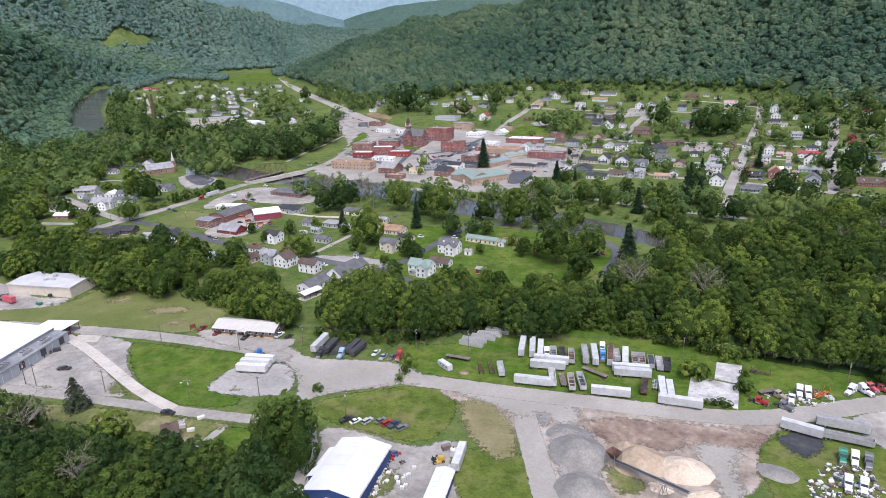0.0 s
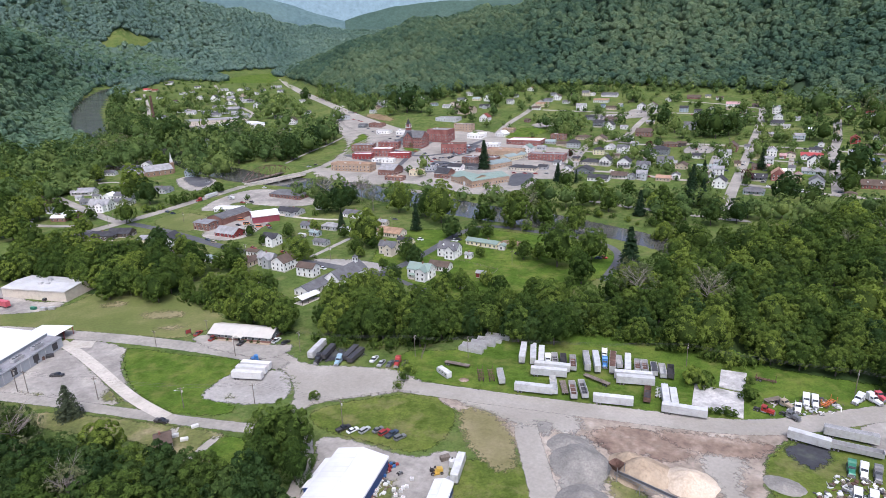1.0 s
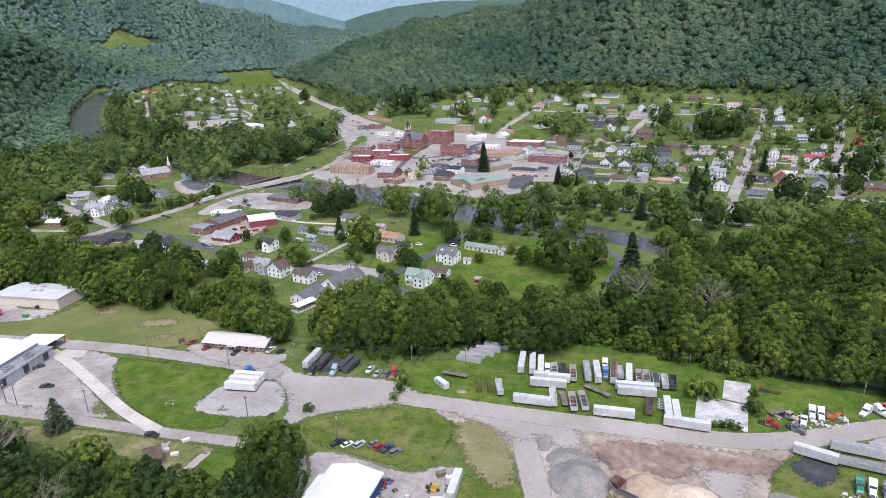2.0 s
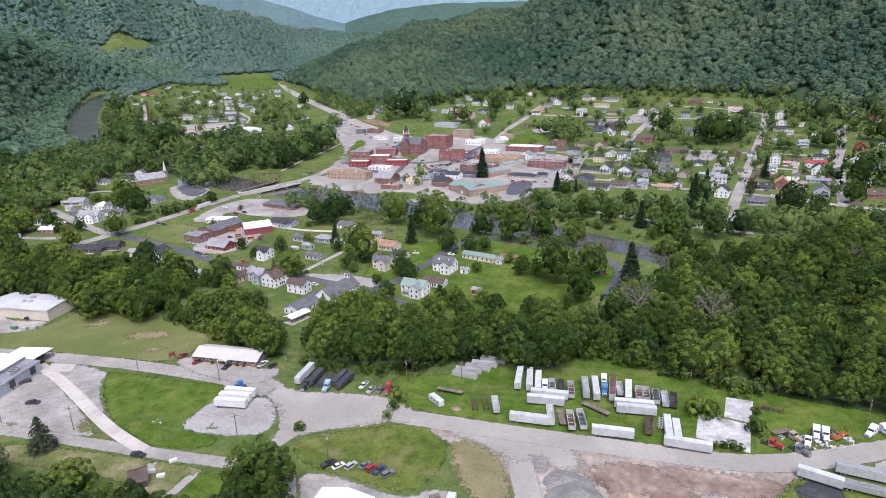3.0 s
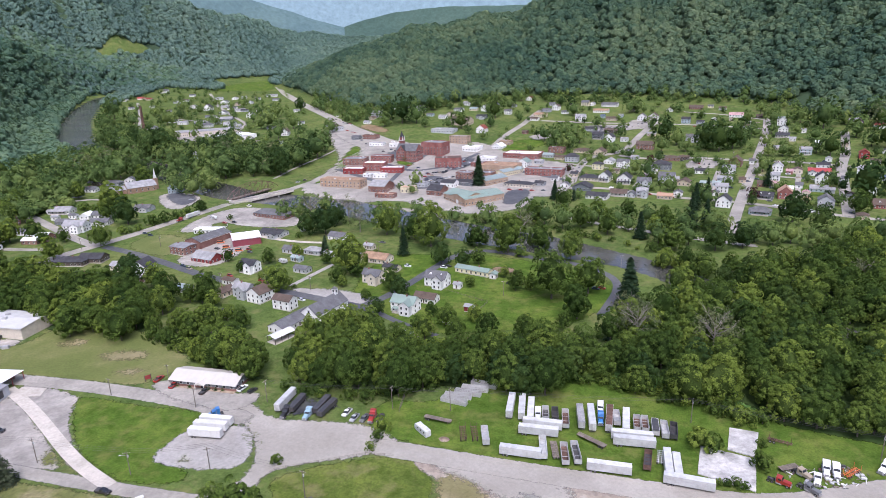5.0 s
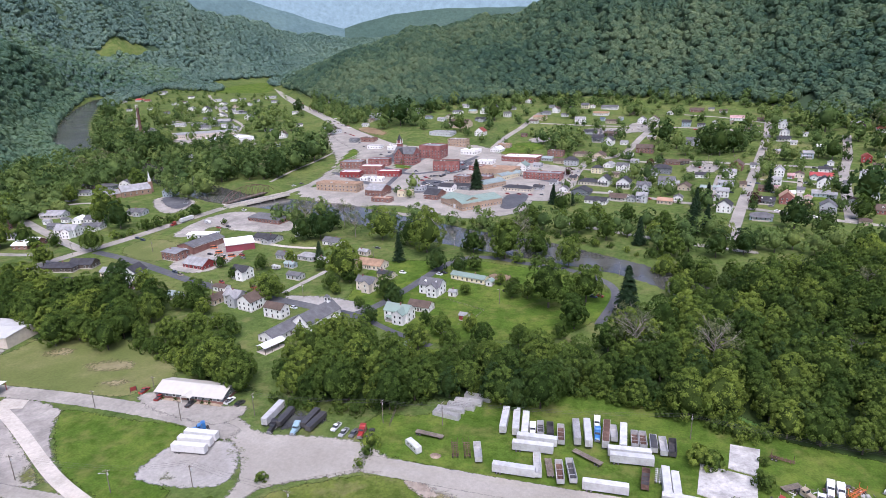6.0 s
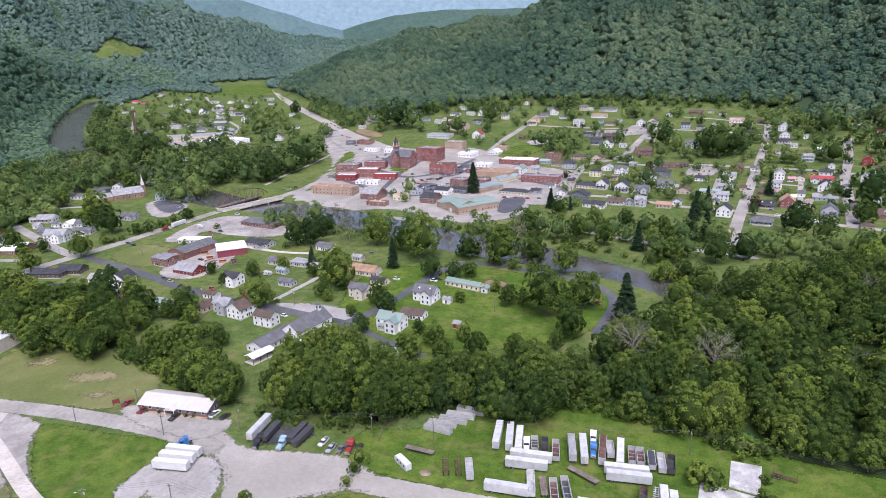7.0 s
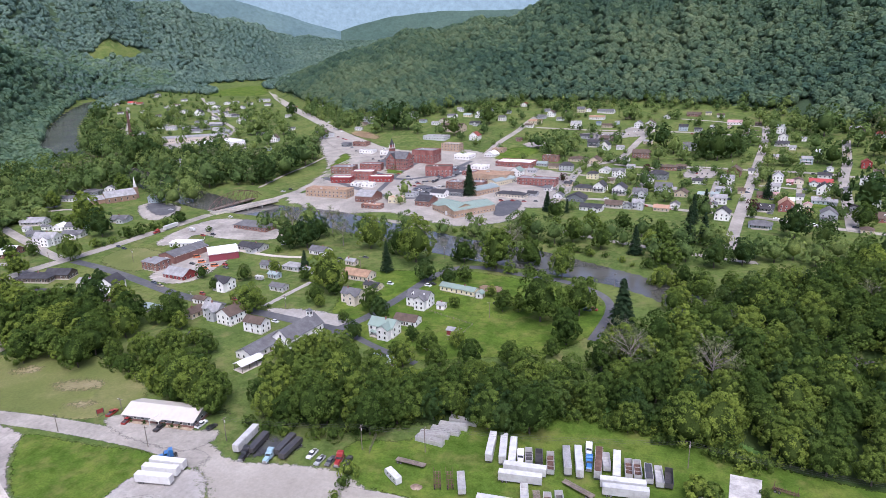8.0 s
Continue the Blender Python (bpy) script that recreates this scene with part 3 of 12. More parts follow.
def dump_trailer(m, L=10.5, mat=None, load=None, covered=False, wheels=True):
    ob = thing("dump_trailer", m, "open grey aluminium dump trailer", "trailer")
    mat = mat or alu
    W, z0, z1 = 1.25, (1.15 if wheels else 0.1), (3.0 if wheels else 1.9)
    t = 0.07
    tub = Shape().box(-L / 2, L / 2, -W, W, z0, z0 + 0.1)
    tub.box(-L / 2, L / 2, -W, -W + t, z0 + 0.1, z1).box(-L / 2, L / 2, W - t, W, z0 + 0.1, z1)
    tub.box(L / 2 - t, L / 2, -W + t, W - t, z0 + 0.1, z1 + 0.15)
    part("tailgate", Shape().box(-L / 2 - 0.06, -L / 2 + 0.02, -W, W, z0 - 0.05, z1), mat, ob)
    for i in range(14):
        x = -L / 2 + 0.4 + (L - 0.8) * i / 13
        for y in (-W - 0.06, W):
            tub.box(x - 0.06, x + 0.06, y, y + 0.06, z0, z1 - 0.1)
    tub.box(-L / 2, L / 2, -W - 0.08, -W + 0.1, z1, z1 + 0.1).box(-L / 2, L / 2, W - 0.1, W + 0.08, z1, z1 + 0.1).box(L / 2 - 0.1, L / 2 + 0.05, -W, W, z1 + 0.15, z1 + 0.22)
    part("tub", tub, mat, ob)
    if covered:
        part("tarpaulin", Shape().slab([(-L / 2 + 0.1, -W + 0.05, z1 + 0.06), (L / 2 - 0.1, -W + 0.05, z1 + 0.06), (L / 2 - 0.1, 0, z1 + 0.22), (-L / 2 + 0.1, 0, z1 + 0.22)], (0, 0, 0.03)).slab([(-L / 2 + 0.1, 0, z1 + 0.22), (L / 2 - 0.1, 0, z1 + 0.22), (L / 2 - 0.1, W - 0.05, z1 + 0.06), (-L / 2 + 0.1, W - 0.05, z1 + 0.06)], (0, 0, 0.03)), load or tarp, ob, "taut black cover")
    else:
        part("tub_floor", Shape().box(-L / 2 + 0.05, L / 2 - 0.1, -W + t, W - t, z0 + 0.1, z0 + 0.14), load or dark_steel, ob)
        part("cross_bar", Shape().box(-0.06, 0.06, -W + t, W - t, z1 - 0.1, z1).box(-L / 2 + 2, -L / 2 + 2.12, -W + t, W - t, z1 - 0.1, z1), mat, ob)
    if wheels:
        running_gear(ob, L, (-L / 2 + 1.2, -L / 2 + 2.5))
    return ob


def frame_trailer(m, L=10.0, mat=None, stakes=0, deck=False):
    ob = thing("flat_trailer", m, "bare rusty flat trailer frame", "trailer")
    mat = mat or rust
    s = Shape()
    for y in (-0.5, 0.5):
        s.box(-L / 2, L / 2, y - 0.1, y + 0.1, 0.9, 1.2)
    part("frame", s, mat, ob)
    for i in range(7):
        x = -L / 2 + L * (i + 0.5) / 7
        part("cross_member", Shape().box(x - 0.1, x + 0.1, -1.2, 1.2, 1.2, 1.32), mat, ob)
    if deck:
        for i in range(5):
            y = -1.2 + 2.4 * i / 5
            part("plank", Shape().box(-L / 2, L / 2, y + 0.02, y + 0.46, 1.32, 1.38), wood, ob)
    for i in range(stakes):
        x = -L / 2 + 0.5 + (L - 1) * i / max(1, stakes - 1)
        for y in (-1.15, 1.15):
            part("stake", Shape().box(x - 0.07, x + 0.07, y - 0.06, y + 0.06, 1.3, 3.1), mat, ob)
    for x in (-L / 2 + 1, -L / 2 + 2.2):
        for y in (-0.95, 0.95):
            wheel(ob, x, y)
    part("landing_leg", Shape().box(L / 2 - 1.5, L / 2 - 1.35, -0.5, -0.36, 0, 0.9).box(L / 2 - 1.5, L / 2 - 1.35, 0.36, 0.5, 0, 0.9), mat, ob)
    return ob


def road_tractor(m, col="black", sleeper=True, wheels=True):
    ob = thing("road_tractor", m, f"{col} road tractor with a long bonnet", "truck")
    c = paint[col]
    part("chassis", Shape().box(-3.6, 3.2, -0.45, -0.3, 0.75, 1.0).box(-3.6, 3.2, 0.3, 0.45, 0.75, 1.0), dark_steel, ob)
    part("bonnet", Shape().prism([(1.0, 0.8), (3.5, 0.75), (3.55, 1.5), (3.3, 1.75), (1.0, 1.95)], -0.85, 0.85), c, ob)
    cab = part("cab", Shape().prism([(-0.9, 0.7), (1.05, 0.7), (1.05, 1.95), (0.7, 2.75), (-0.9, 2.9)], -1.1, 1.1), c, ob)
    part("windscreen", Shape().slab([(1.09, -0.98, 2.0), (1.09, 0.98, 2.0), (0.78, 0.9, 2.68), (0.78, -0.9, 2.68)], (0.03, 0, 0.02)), glass, cab)
    for y in (-1.12, 1.1):
        part("side_window", Shape().box(-0.2, 0.7, y, y + 0.02, 1.95, 2.5), glass, cab)
    if sleeper:
        part("sleeper", Shape().prism([(-2.3, 0.8), (-0.9, 0.8), (-0.9, 2.95), (-0.5, 3.0), (-0.9, 3.55), (-2.3, 3.6)], -1.15, 1.15), c, ob)
    part("grille", Shape().box(3.53, 3.6, -0.55, 0.55, 0.8, 1.5), steel, ob, "bright grille")
    part("bumper", Shape().box(3.5, 3.75, -1.15, 1.15, 0.4, 0.75), steel, ob)
    for y in (-0.75, 0.75):
        part("headlight", Shape().box(3.5, 3.6, y - 0.15, y + 0.15, 1.0, 1.25), trim_white, ob)
        part("exhaust_stack", Shape().rod((-0.9, y * 1.6, 0.9), (-0.9, y * 1.6, 3.5), 0.08), steel, ob)
        part("fuel_tank", Shape().rod((-0.9, y * 1.3, 0.75), (0.9, y * 1.3, 0.75), 0.3), steel, ob)
        part("mudguard", Shape().prism([(2.0, 0.9), (3.2, 0.9), (3.0, 1.25), (2.2, 1.25)], y * 1.1 - 0.2, y * 1.1 + 0.25), c, ob)
    part("fifth_wheel", Shape().box(-3.0, -2.0, -0.45, 0.45, 1.0, 1.12), dark_steel, ob)
    if wheels:
        for x in (2.6, -1.9, -3.1):
            for y in (-0.98, 0.98):
                wheel(ob, x, y)
    return ob


def car(m, kind="sedan", col="black"):
    """Car bodies drawn from a side outline that narrows towards the roof."""
    names = dict(sedan="sedan", suv="sport_utility_car", pickup="pickup_truck", van="van")
    ob = thing(names[kind], m, f"{col} {names[kind].replace('_', ' ')} parked with dark glazing", "car")
    L, W, H = dict(sedan=(4.7, 0.9, 1.45), suv=(4.8, 0.95, 1.75), pickup=(5.7, 0.98, 1.85), van=(5.4, 1.0, 2.3))[kind]
    belt = dict(sedan=0.92, suv=1.05, pickup=1.1, van=1.2)[kind]
    a = L / 2
    s = Shape()
    chamfered(s, -a + 0.06, a - 0.1, -W, W, 0.35, belt, 0.1)
    s.prism([(a - 0.12, 0.4), (a, 0.5), (a, belt - 0.25), (a - 0.12, belt - 0.1)], -W + 0.08, W - 0.08)
    s.prism([(-a + 0.08, belt - 0.06), (-a, belt - 0.15), (-a, 0.5), (-a + 0.08, 0.4)], -W + 0.08, W - 0.08)
    body = part("body", s, paint[col], ob)
    if kind == "sedan":
        x0, x1, x2, x3 = -1.75, -1.0, 0.35, 1.15
    elif kind == "suv":
        x0, x1, x2, x3 = -2.25, -2.0, 0.35, 1.1
    elif kind == "pickup":
        x0, x1, x2, x3 = -0.75, -0.6, 0.75, 1.45
    else:
        x0, x1, x2, x3 = -2.6, -2.5, 1.1, 1.9
    i = 0.18
    v = [(x0, -W + 0.05, belt), (x3, -W + 0.05, belt), (x2, -W + i, H - 0.07), (x1, -W + i, H - 0.07), (x0, W - 0.05, belt), (x3, W - 0.05, belt), (x2, W - i, H - 0.07), (x1, W - i, H - 0.07)]
    part("glazing", Shape().add(v, [(0, 1, 2, 3), (7, 6, 5, 4), (3, 2, 6, 7), (1, 5, 6, 2), (0, 3, 7, 4)]), glass, body, "dark glazing")
    part("roof", Shape().slab([(x1, -W + i, H - 0.07), (x2, -W + i, H - 0.07), (x2, W - i, H - 0.07), (x1, W - i, H - 0.07)], (0, 0, 0.06)), paint[col], body)
    if kind == "pickup":
        part("cargo_bed", Shape().box(-a + 0.15, x0 - 0.1, -W + 0.12, W - 0.12, belt, belt + 0.012), dark_steel, body)
        part("bed_side", Shape().box(-a + 0.06, x0 - 0.02, -W + 0.02, -W + 0.12, belt, belt + 0.12).box(-a + 0.06, x0 - 0.02, W - 0.12, W - 0.02, belt, belt + 0.12).box(-a + 0.06, -a + 0.14, -W + 0.12, W - 0.12, belt, belt + 0.12), paint[col], body)
    for y in (-W + 0.25, W - 0.25):
        part("headlight", Shape().box(a - 0.06, a + 0.01, y - 0.15, y + 0.15, belt - 0.35, belt - 0.2), trim_white, body)
        part("tail_light", Shape().box(-a - 0.01, -a + 0.05, y - 0.12, y + 0.12, belt - 0.35, belt - 0.18), paint["red"], body)
    r = 0.38 if kind in ("pickup", "suv", "van") else 0.33
    for x in (-a + 0.95, a - 0.95):
        for y in (-W + 0.1, W - 0.1):
            wheel(ob, x, y, r, 0.24)
    return ob


def far_car(m, col="white", tall=0.0):
    """A plain small car: body on wheels, with a glazed top."""
    ob = thing("car", m, f"{col} car standing in the town streets", "car", "cars in the town")
    s = chamfered(Shape(), -2.3, 2.3, -0.9, 0.9, 0.3, 0.95 + tall * 0.3, 0.1)
    for x in (-1.4, 1.4):
        s.rod((x, -0.92, 0.33), (x, 0.92, 0.33), 0.33, 8)
    b = part("body", s, paint[col], ob)
    z0, z1 = 0.95 + tall * 0.3, 1.45 + tall
    part("glazing", Shape().add([(-1.9, -0.82, z0), (1.1, -0.82, z0), (0.4, -0.68, z1), (-1.4, -0.68, z1), (-1.9, 0.82, z0), (1.1, 0.82, z0), (0.4, 0.68, z1), (-1.4, 0.68, z1)], [(0, 1, 2, 3), (7, 6, 5, 4), (1, 5, 6, 2), (0, 3, 7, 4)]), glass, b)
    part("roof", Shape().slab([(-1.4, -0.68, z1), (0.4, -0.68, z1), (0.4, 0.68, z1), (-1.4, 0.68, z1)], (0, 0, 0.06)), paint[col], b)
    return ob


def garden_tractor(m, col="red"):
    ob = thing("garden_tractor", m, f"{col} garden tractor stored beside the shed", "tractor", "garden tractors")
    part("hood", Shape().prism([(0.1, 0.35), (1.0, 0.35), (0.95, 0.85), (0.1, 0.95)], -0.32, 0.32), paint[col], ob)
    part("seat", Shape().box(-0.75, -0.25, -0.28, 0.28, 0.6, 0.72).box(-0.85, -0.73, -0.28, 0.28, 0.65, 1.1), tyre, ob)
    part("mower_deck", Shape().box(-0.5, 0.4, -0.6, 0.6, 0.12, 0.35), paint[col], ob)
    part("steering_wheel", Shape().rod((-0.05, 0, 0.9), (-0.15, 0, 1.15), 0.03, 6).rod((-0.17, 0, 1.13), (-0.19, 0, 1.17), 0.2, 10), tyre, ob)
    for x, r in ((-0.6, 0.32), (0.75, 0.22)):
        for y in (-0.5, 0.5):
            wheel(ob, x, y, r, 0.2)
    return ob


def tote(m):
    """A caged plastic liquid tote on a pallet."""
    ob = thing("liquid_tote", m, "white caged plastic liquid tote", "container", "liquid totes")
    part("tank", chamfered(Shape(), -0.58, 0.58, -0.48, 0.48, 0.15, 1.12, 0.06), trim_white, ob)
    part("cap", Shape().rod((0, 0, 1.12), (0, 0, 1.18), 0.14, 8), paint["red"], ob)
    cage = Shape()
    for x in (-0.6, 0.0, 0.6):
        for y in (-0.5, 0.5):
            cage.box(x - 0.015, x + 0.015, y - 0.015, y + 0.015, 0.1, 1.15)
    for z in (0.4, 0.75, 1.1):
        cage.box(-0.61, 0.61, -0.51, -0.49, z, z + 0.02).box(-0.61, 0.61, 0.49, 0.51, z, z + 0.02)
    part("cage", cage, steel, ob)
    part("pallet", Shape().box(-0.6, 0.6, -0.5, 0.5, 0, 0.12), wood, ob)
    return ob


def skip(m, col=None, L=3.2, W=1.8, H=1.5):
    ob = thing("dumpster", m, "dark steel dumpster with sloped lids", "dumpster")
    s = Shape().box(-L / 2, L / 2, -W / 2, -W / 2 + 0.06, 0.1, H).box(-L / 2, L / 2, W / 2 - 0.06, W / 2, 0.1, H).box(-L / 2, -L / 2 + 0.06, -W / 2, W / 2, 0.1, H).box(L / 2 - 0.06, L / 2, -W / 2, W / 2, 0.1, H).box(-L / 2, L / 2, -W / 2, W / 2, 0.06, 0.12)
    for x in (-L / 3, 0, L / 3):
        s.box(x - 0.06, x + 0.06, -W / 2 - 0.06, -W / 2, 0.1, H)
    part("bin", s, col or dark_steel, ob)
    for y0, y1, z0, z1 in ((-W / 2, 0, H, H + 0.2), (0, W / 2, H + 0.2, H)):
        part("lid", Shape().slab([(-L / 2, y0, z0), (L / 2, y0, z0), (L / 2, y1, z1), (-L / 2, y1, z1)], (0, 0, 0.05)), col or dark_steel, ob)
    return ob


def camper(m, L=8.0):
    ob = thing("travel_trailer", m, "white travel trailer with rounded front corners", "caravan")
    s = Shape().prism([(-L / 2, 0.55), (L / 2 - 0.5, 0.55), (L / 2, 1.0), (L / 2, 2.3), (L / 2 - 0.5, 3.0), (-L / 2 + 0.15, 3.1), (-L / 2, 2.9)], -1.2, 1.2)
    b = part("body", s, van_white, ob)
    part("roof_vent", Shape().box(-1.5, -0.9, -0.3, 0.3, 3.05, 3.25), trim_white, b)
    part("air_unit", Shape().box(0.5, 1.5, -0.4, 0.4, 3.02, 3.35), trim_white, b)
    for x in (-2.6, -0.4, 1.8):
        for y in (-1.22, 1.2):
            part("window", Shape().box(x - 0.45, x + 0.45, y, y + 0.02, 1.7, 2.35), glass, b)
    part("stripe", Shape().box(-L / 2 + 0.1, L / 2 - 0.6, -1.215, -1.2, 1.15, 1.35).box(-L / 2 + 0.1, L / 2 - 0.6, 1.2, 1.215, 1.15, 1.35), paint["grey"], b)
    part("hitch", Shape().beam((L / 2 - 0.2, -0.5, 0.5), (L / 2 + 1.1, 0, 0.5), 0.1).beam((L / 2 - 0.2, 0.5, 0.5), (L / 2 + 1.1, 0, 0.5), 0.1), dark_steel, ob)
    for x in (-0.8, 0.1):
        for y in (-1.0, 1.0):
            wheel(ob, x, y, 0.36, 0.24)
    part("jack", Shape().rod((L / 2 + 1.0, 0, 0), (L / 2 + 1.0, 0, 0.7), 0.05), steel, ob)
    return ob


# ---- buildings ----
WINDOW = {}


def window(parent, x, y, z, facing, w=1.0, h=1.4):
    """A framed pane, proud of the wall; facing is the wall's outward direction in degrees."""
    k = (w, h)
    if k not in WINDOW:
        ring = lambda a, b, y: [(-a, y, -b), (a, y, -b), (a, y, b), (-a, y, b)]
        a, b = w / 2, h / 2
        fr = Shape().add(ring(a + 0.1, b + 0.12, 0) + ring(a + 0.1, b + 0.12, -0.07) + ring(a, b, -0.07) + ring(a, b, -0.03),
                         [(4 * q + i, 4 * q + (i + 1) % 4, 4 * q + 4 + (i + 1) % 4, 4 * q + 4 + i) for q in range(3) for i in range(4)] + [(12, 13, 14, 15)])
        me = fr.mesh("window", trim_white)
        me.materials.append(glass)
        me.polygons[12].material_index = 1
        WINDOW[k] = me
    ob = part("window", WINDOW[k], None, parent)
    ob.location, ob.rotation_euler = (x, y, z), (0, 0, radians(facing + 90))


def gable_solid(L, W, e, ridge, z0=-2.0):
    return Shape().slab([(-L / 2, -W / 2, z0), (-L / 2, -W / 2, e), (-L / 2, 0, ridge), (-L / 2, W / 2, e), (-L / 2, W / 2, z0)], (L, 0, 0))


def gable_roof(L, W, e, ridge, over=0.45, t=0.16):
    s = Shape()
    k = (ridge - e) / (W / 2)
    for sg in (-1, 1):
        y1 = sg * (W / 2 + over)
        ring = [(-L / 2 - over, y1, e - over * k), (L / 2 + over, y1, e - over * k), (L / 2 + over, 0, ridge), (-L / 2 - over, 0, ridge)]
        if sg > 0:
            ring.reverse()
        s.slab([Vector(p) + Vector((0, 0, 0.03)) for p in ring], (0, 0, t))
    return s


def hip_roof(L, W, e, ridge, over=0.5):
    a, b, c = L / 2 + over, W / 2 + over, max(0.3, L / 2 - W / 2)
    v = [(-a, -b, e), (a, -b, e), (a, b, e), (-a, b, e), (-c, 0, ridge), (c, 0, ridge), (-a, -b, e + 0.15), (a, -b, e + 0.15), (a, b, e + 0.15), (-a, b, e + 0.15)]
    return Shape().add(v, [(3, 2, 1, 0), (0, 1, 7, 6), (1, 2, 8, 7), (2, 3, 9, 8), (3, 0, 6, 9), (6, 7, 5, 4), (7, 8, 5), (8, 9, 4, 5), (9, 6, 4)])


WORDS = dict(white="white", cream="cream", grey="grey", tan="tan", blue="pale blue", green="pale green", beige="beige", barn="barn-red", darkwood="dark brown", maroon="maroon", slate="slate-grey", navy="navy-blue", brick="brown-brick", redbrick="red-brick", tanbrick="tan-brick")
ROOFS = dict(grey="grey shingle", dark="dark shingle", brown="brown shingle", light="pale grey", red="red shingle", tan="tan shingle", blue="blue-grey shingle", green="green metal", teal="teal metal", white="white metal", redmetal="red metal", orange="orange", membrane="flat grey", pink="faded pink")


def glaze(w, spots):
    """Framed panes built into the wall's own mesh, for houses far off."""
    me = w.data
    v, f, k = [tuple(p.co) for p in me.vertices], [tuple(p.vertices) for p in me.polygons], [0] * len(me.polygons)
    for x, y, z, ang, wd, ht in spots:
        c, s = math.cos(radians(ang)), math.sin(radians(ang))
        for out, grow, slot in ((0.04, 0.14, 1), (0.07, 0.0, 2)):
            a, b, n = wd / 2 + grow, ht / 2 + grow, len(v)
            v += [(x + c * out - s * p, y + s * out + c * p, z + q) for p, q in ((-a, -b), (a, -b), (a, b), (-a, b))]
            f.append((n, n + 1, n + 2, n + 3))
            k.append(slot)
    new_me = bpy.data.meshes.new("wall")
    new_me.from_pydata(v, [], f)
    for m in (me.materials[0], trim_white, glass):
        new_me.materials.append(m)
    new_me.polygons.foreach_set("material_index", k)
    w.data = new_me


def add_windows(w, L, W, e, storeys, rng, sides="nsew", every=3.2, wide=1.0, tall=1.4, z_first=1.6, floor=2.8, swing=0.0):
    root = w.parent
    spin = math.degrees(root.rotation_euler.z) + swing
    view = Vector((-root.location.x, 30 - root.location.y)).normalized()
    seen = {sd for sd, ang in (("s", -90), ("n", 90), ("w", 180), ("e", 0)) if Vector((math.cos(radians(ang + spin)), math.sin(radians(ang + spin)))).dot(view) > 0.08}
    spots = []
    for st in range(storeys):
        z = z_first + st * floor
        if z + tall / 2 > e + 0.6:
            break
        for sd, n0, ang in (("s", L, -90), ("n", L, 90), ("w", W, 180), ("e", W, 0)):
            if sd not in sides or sd not in seen:
                continue
            n = max(1, int(n0 / every))
            for i in range(n):
                u = -n0 / 2 + n0 * (i + 0.5) / n + rng.uniform(-0.2, 0.2)
                if sd in "ns":
                    spots.append((u, -W / 2 if sd == "s" else W / 2, z, ang, wide, tall))
                else:
                    spots.append((-L / 2 if sd == "w" else L / 2, u, z, ang, wide, tall))
    if root.location.length > 560:
        glaze(w, spots)
    else:
        for q in spots:
            window(w, *q)


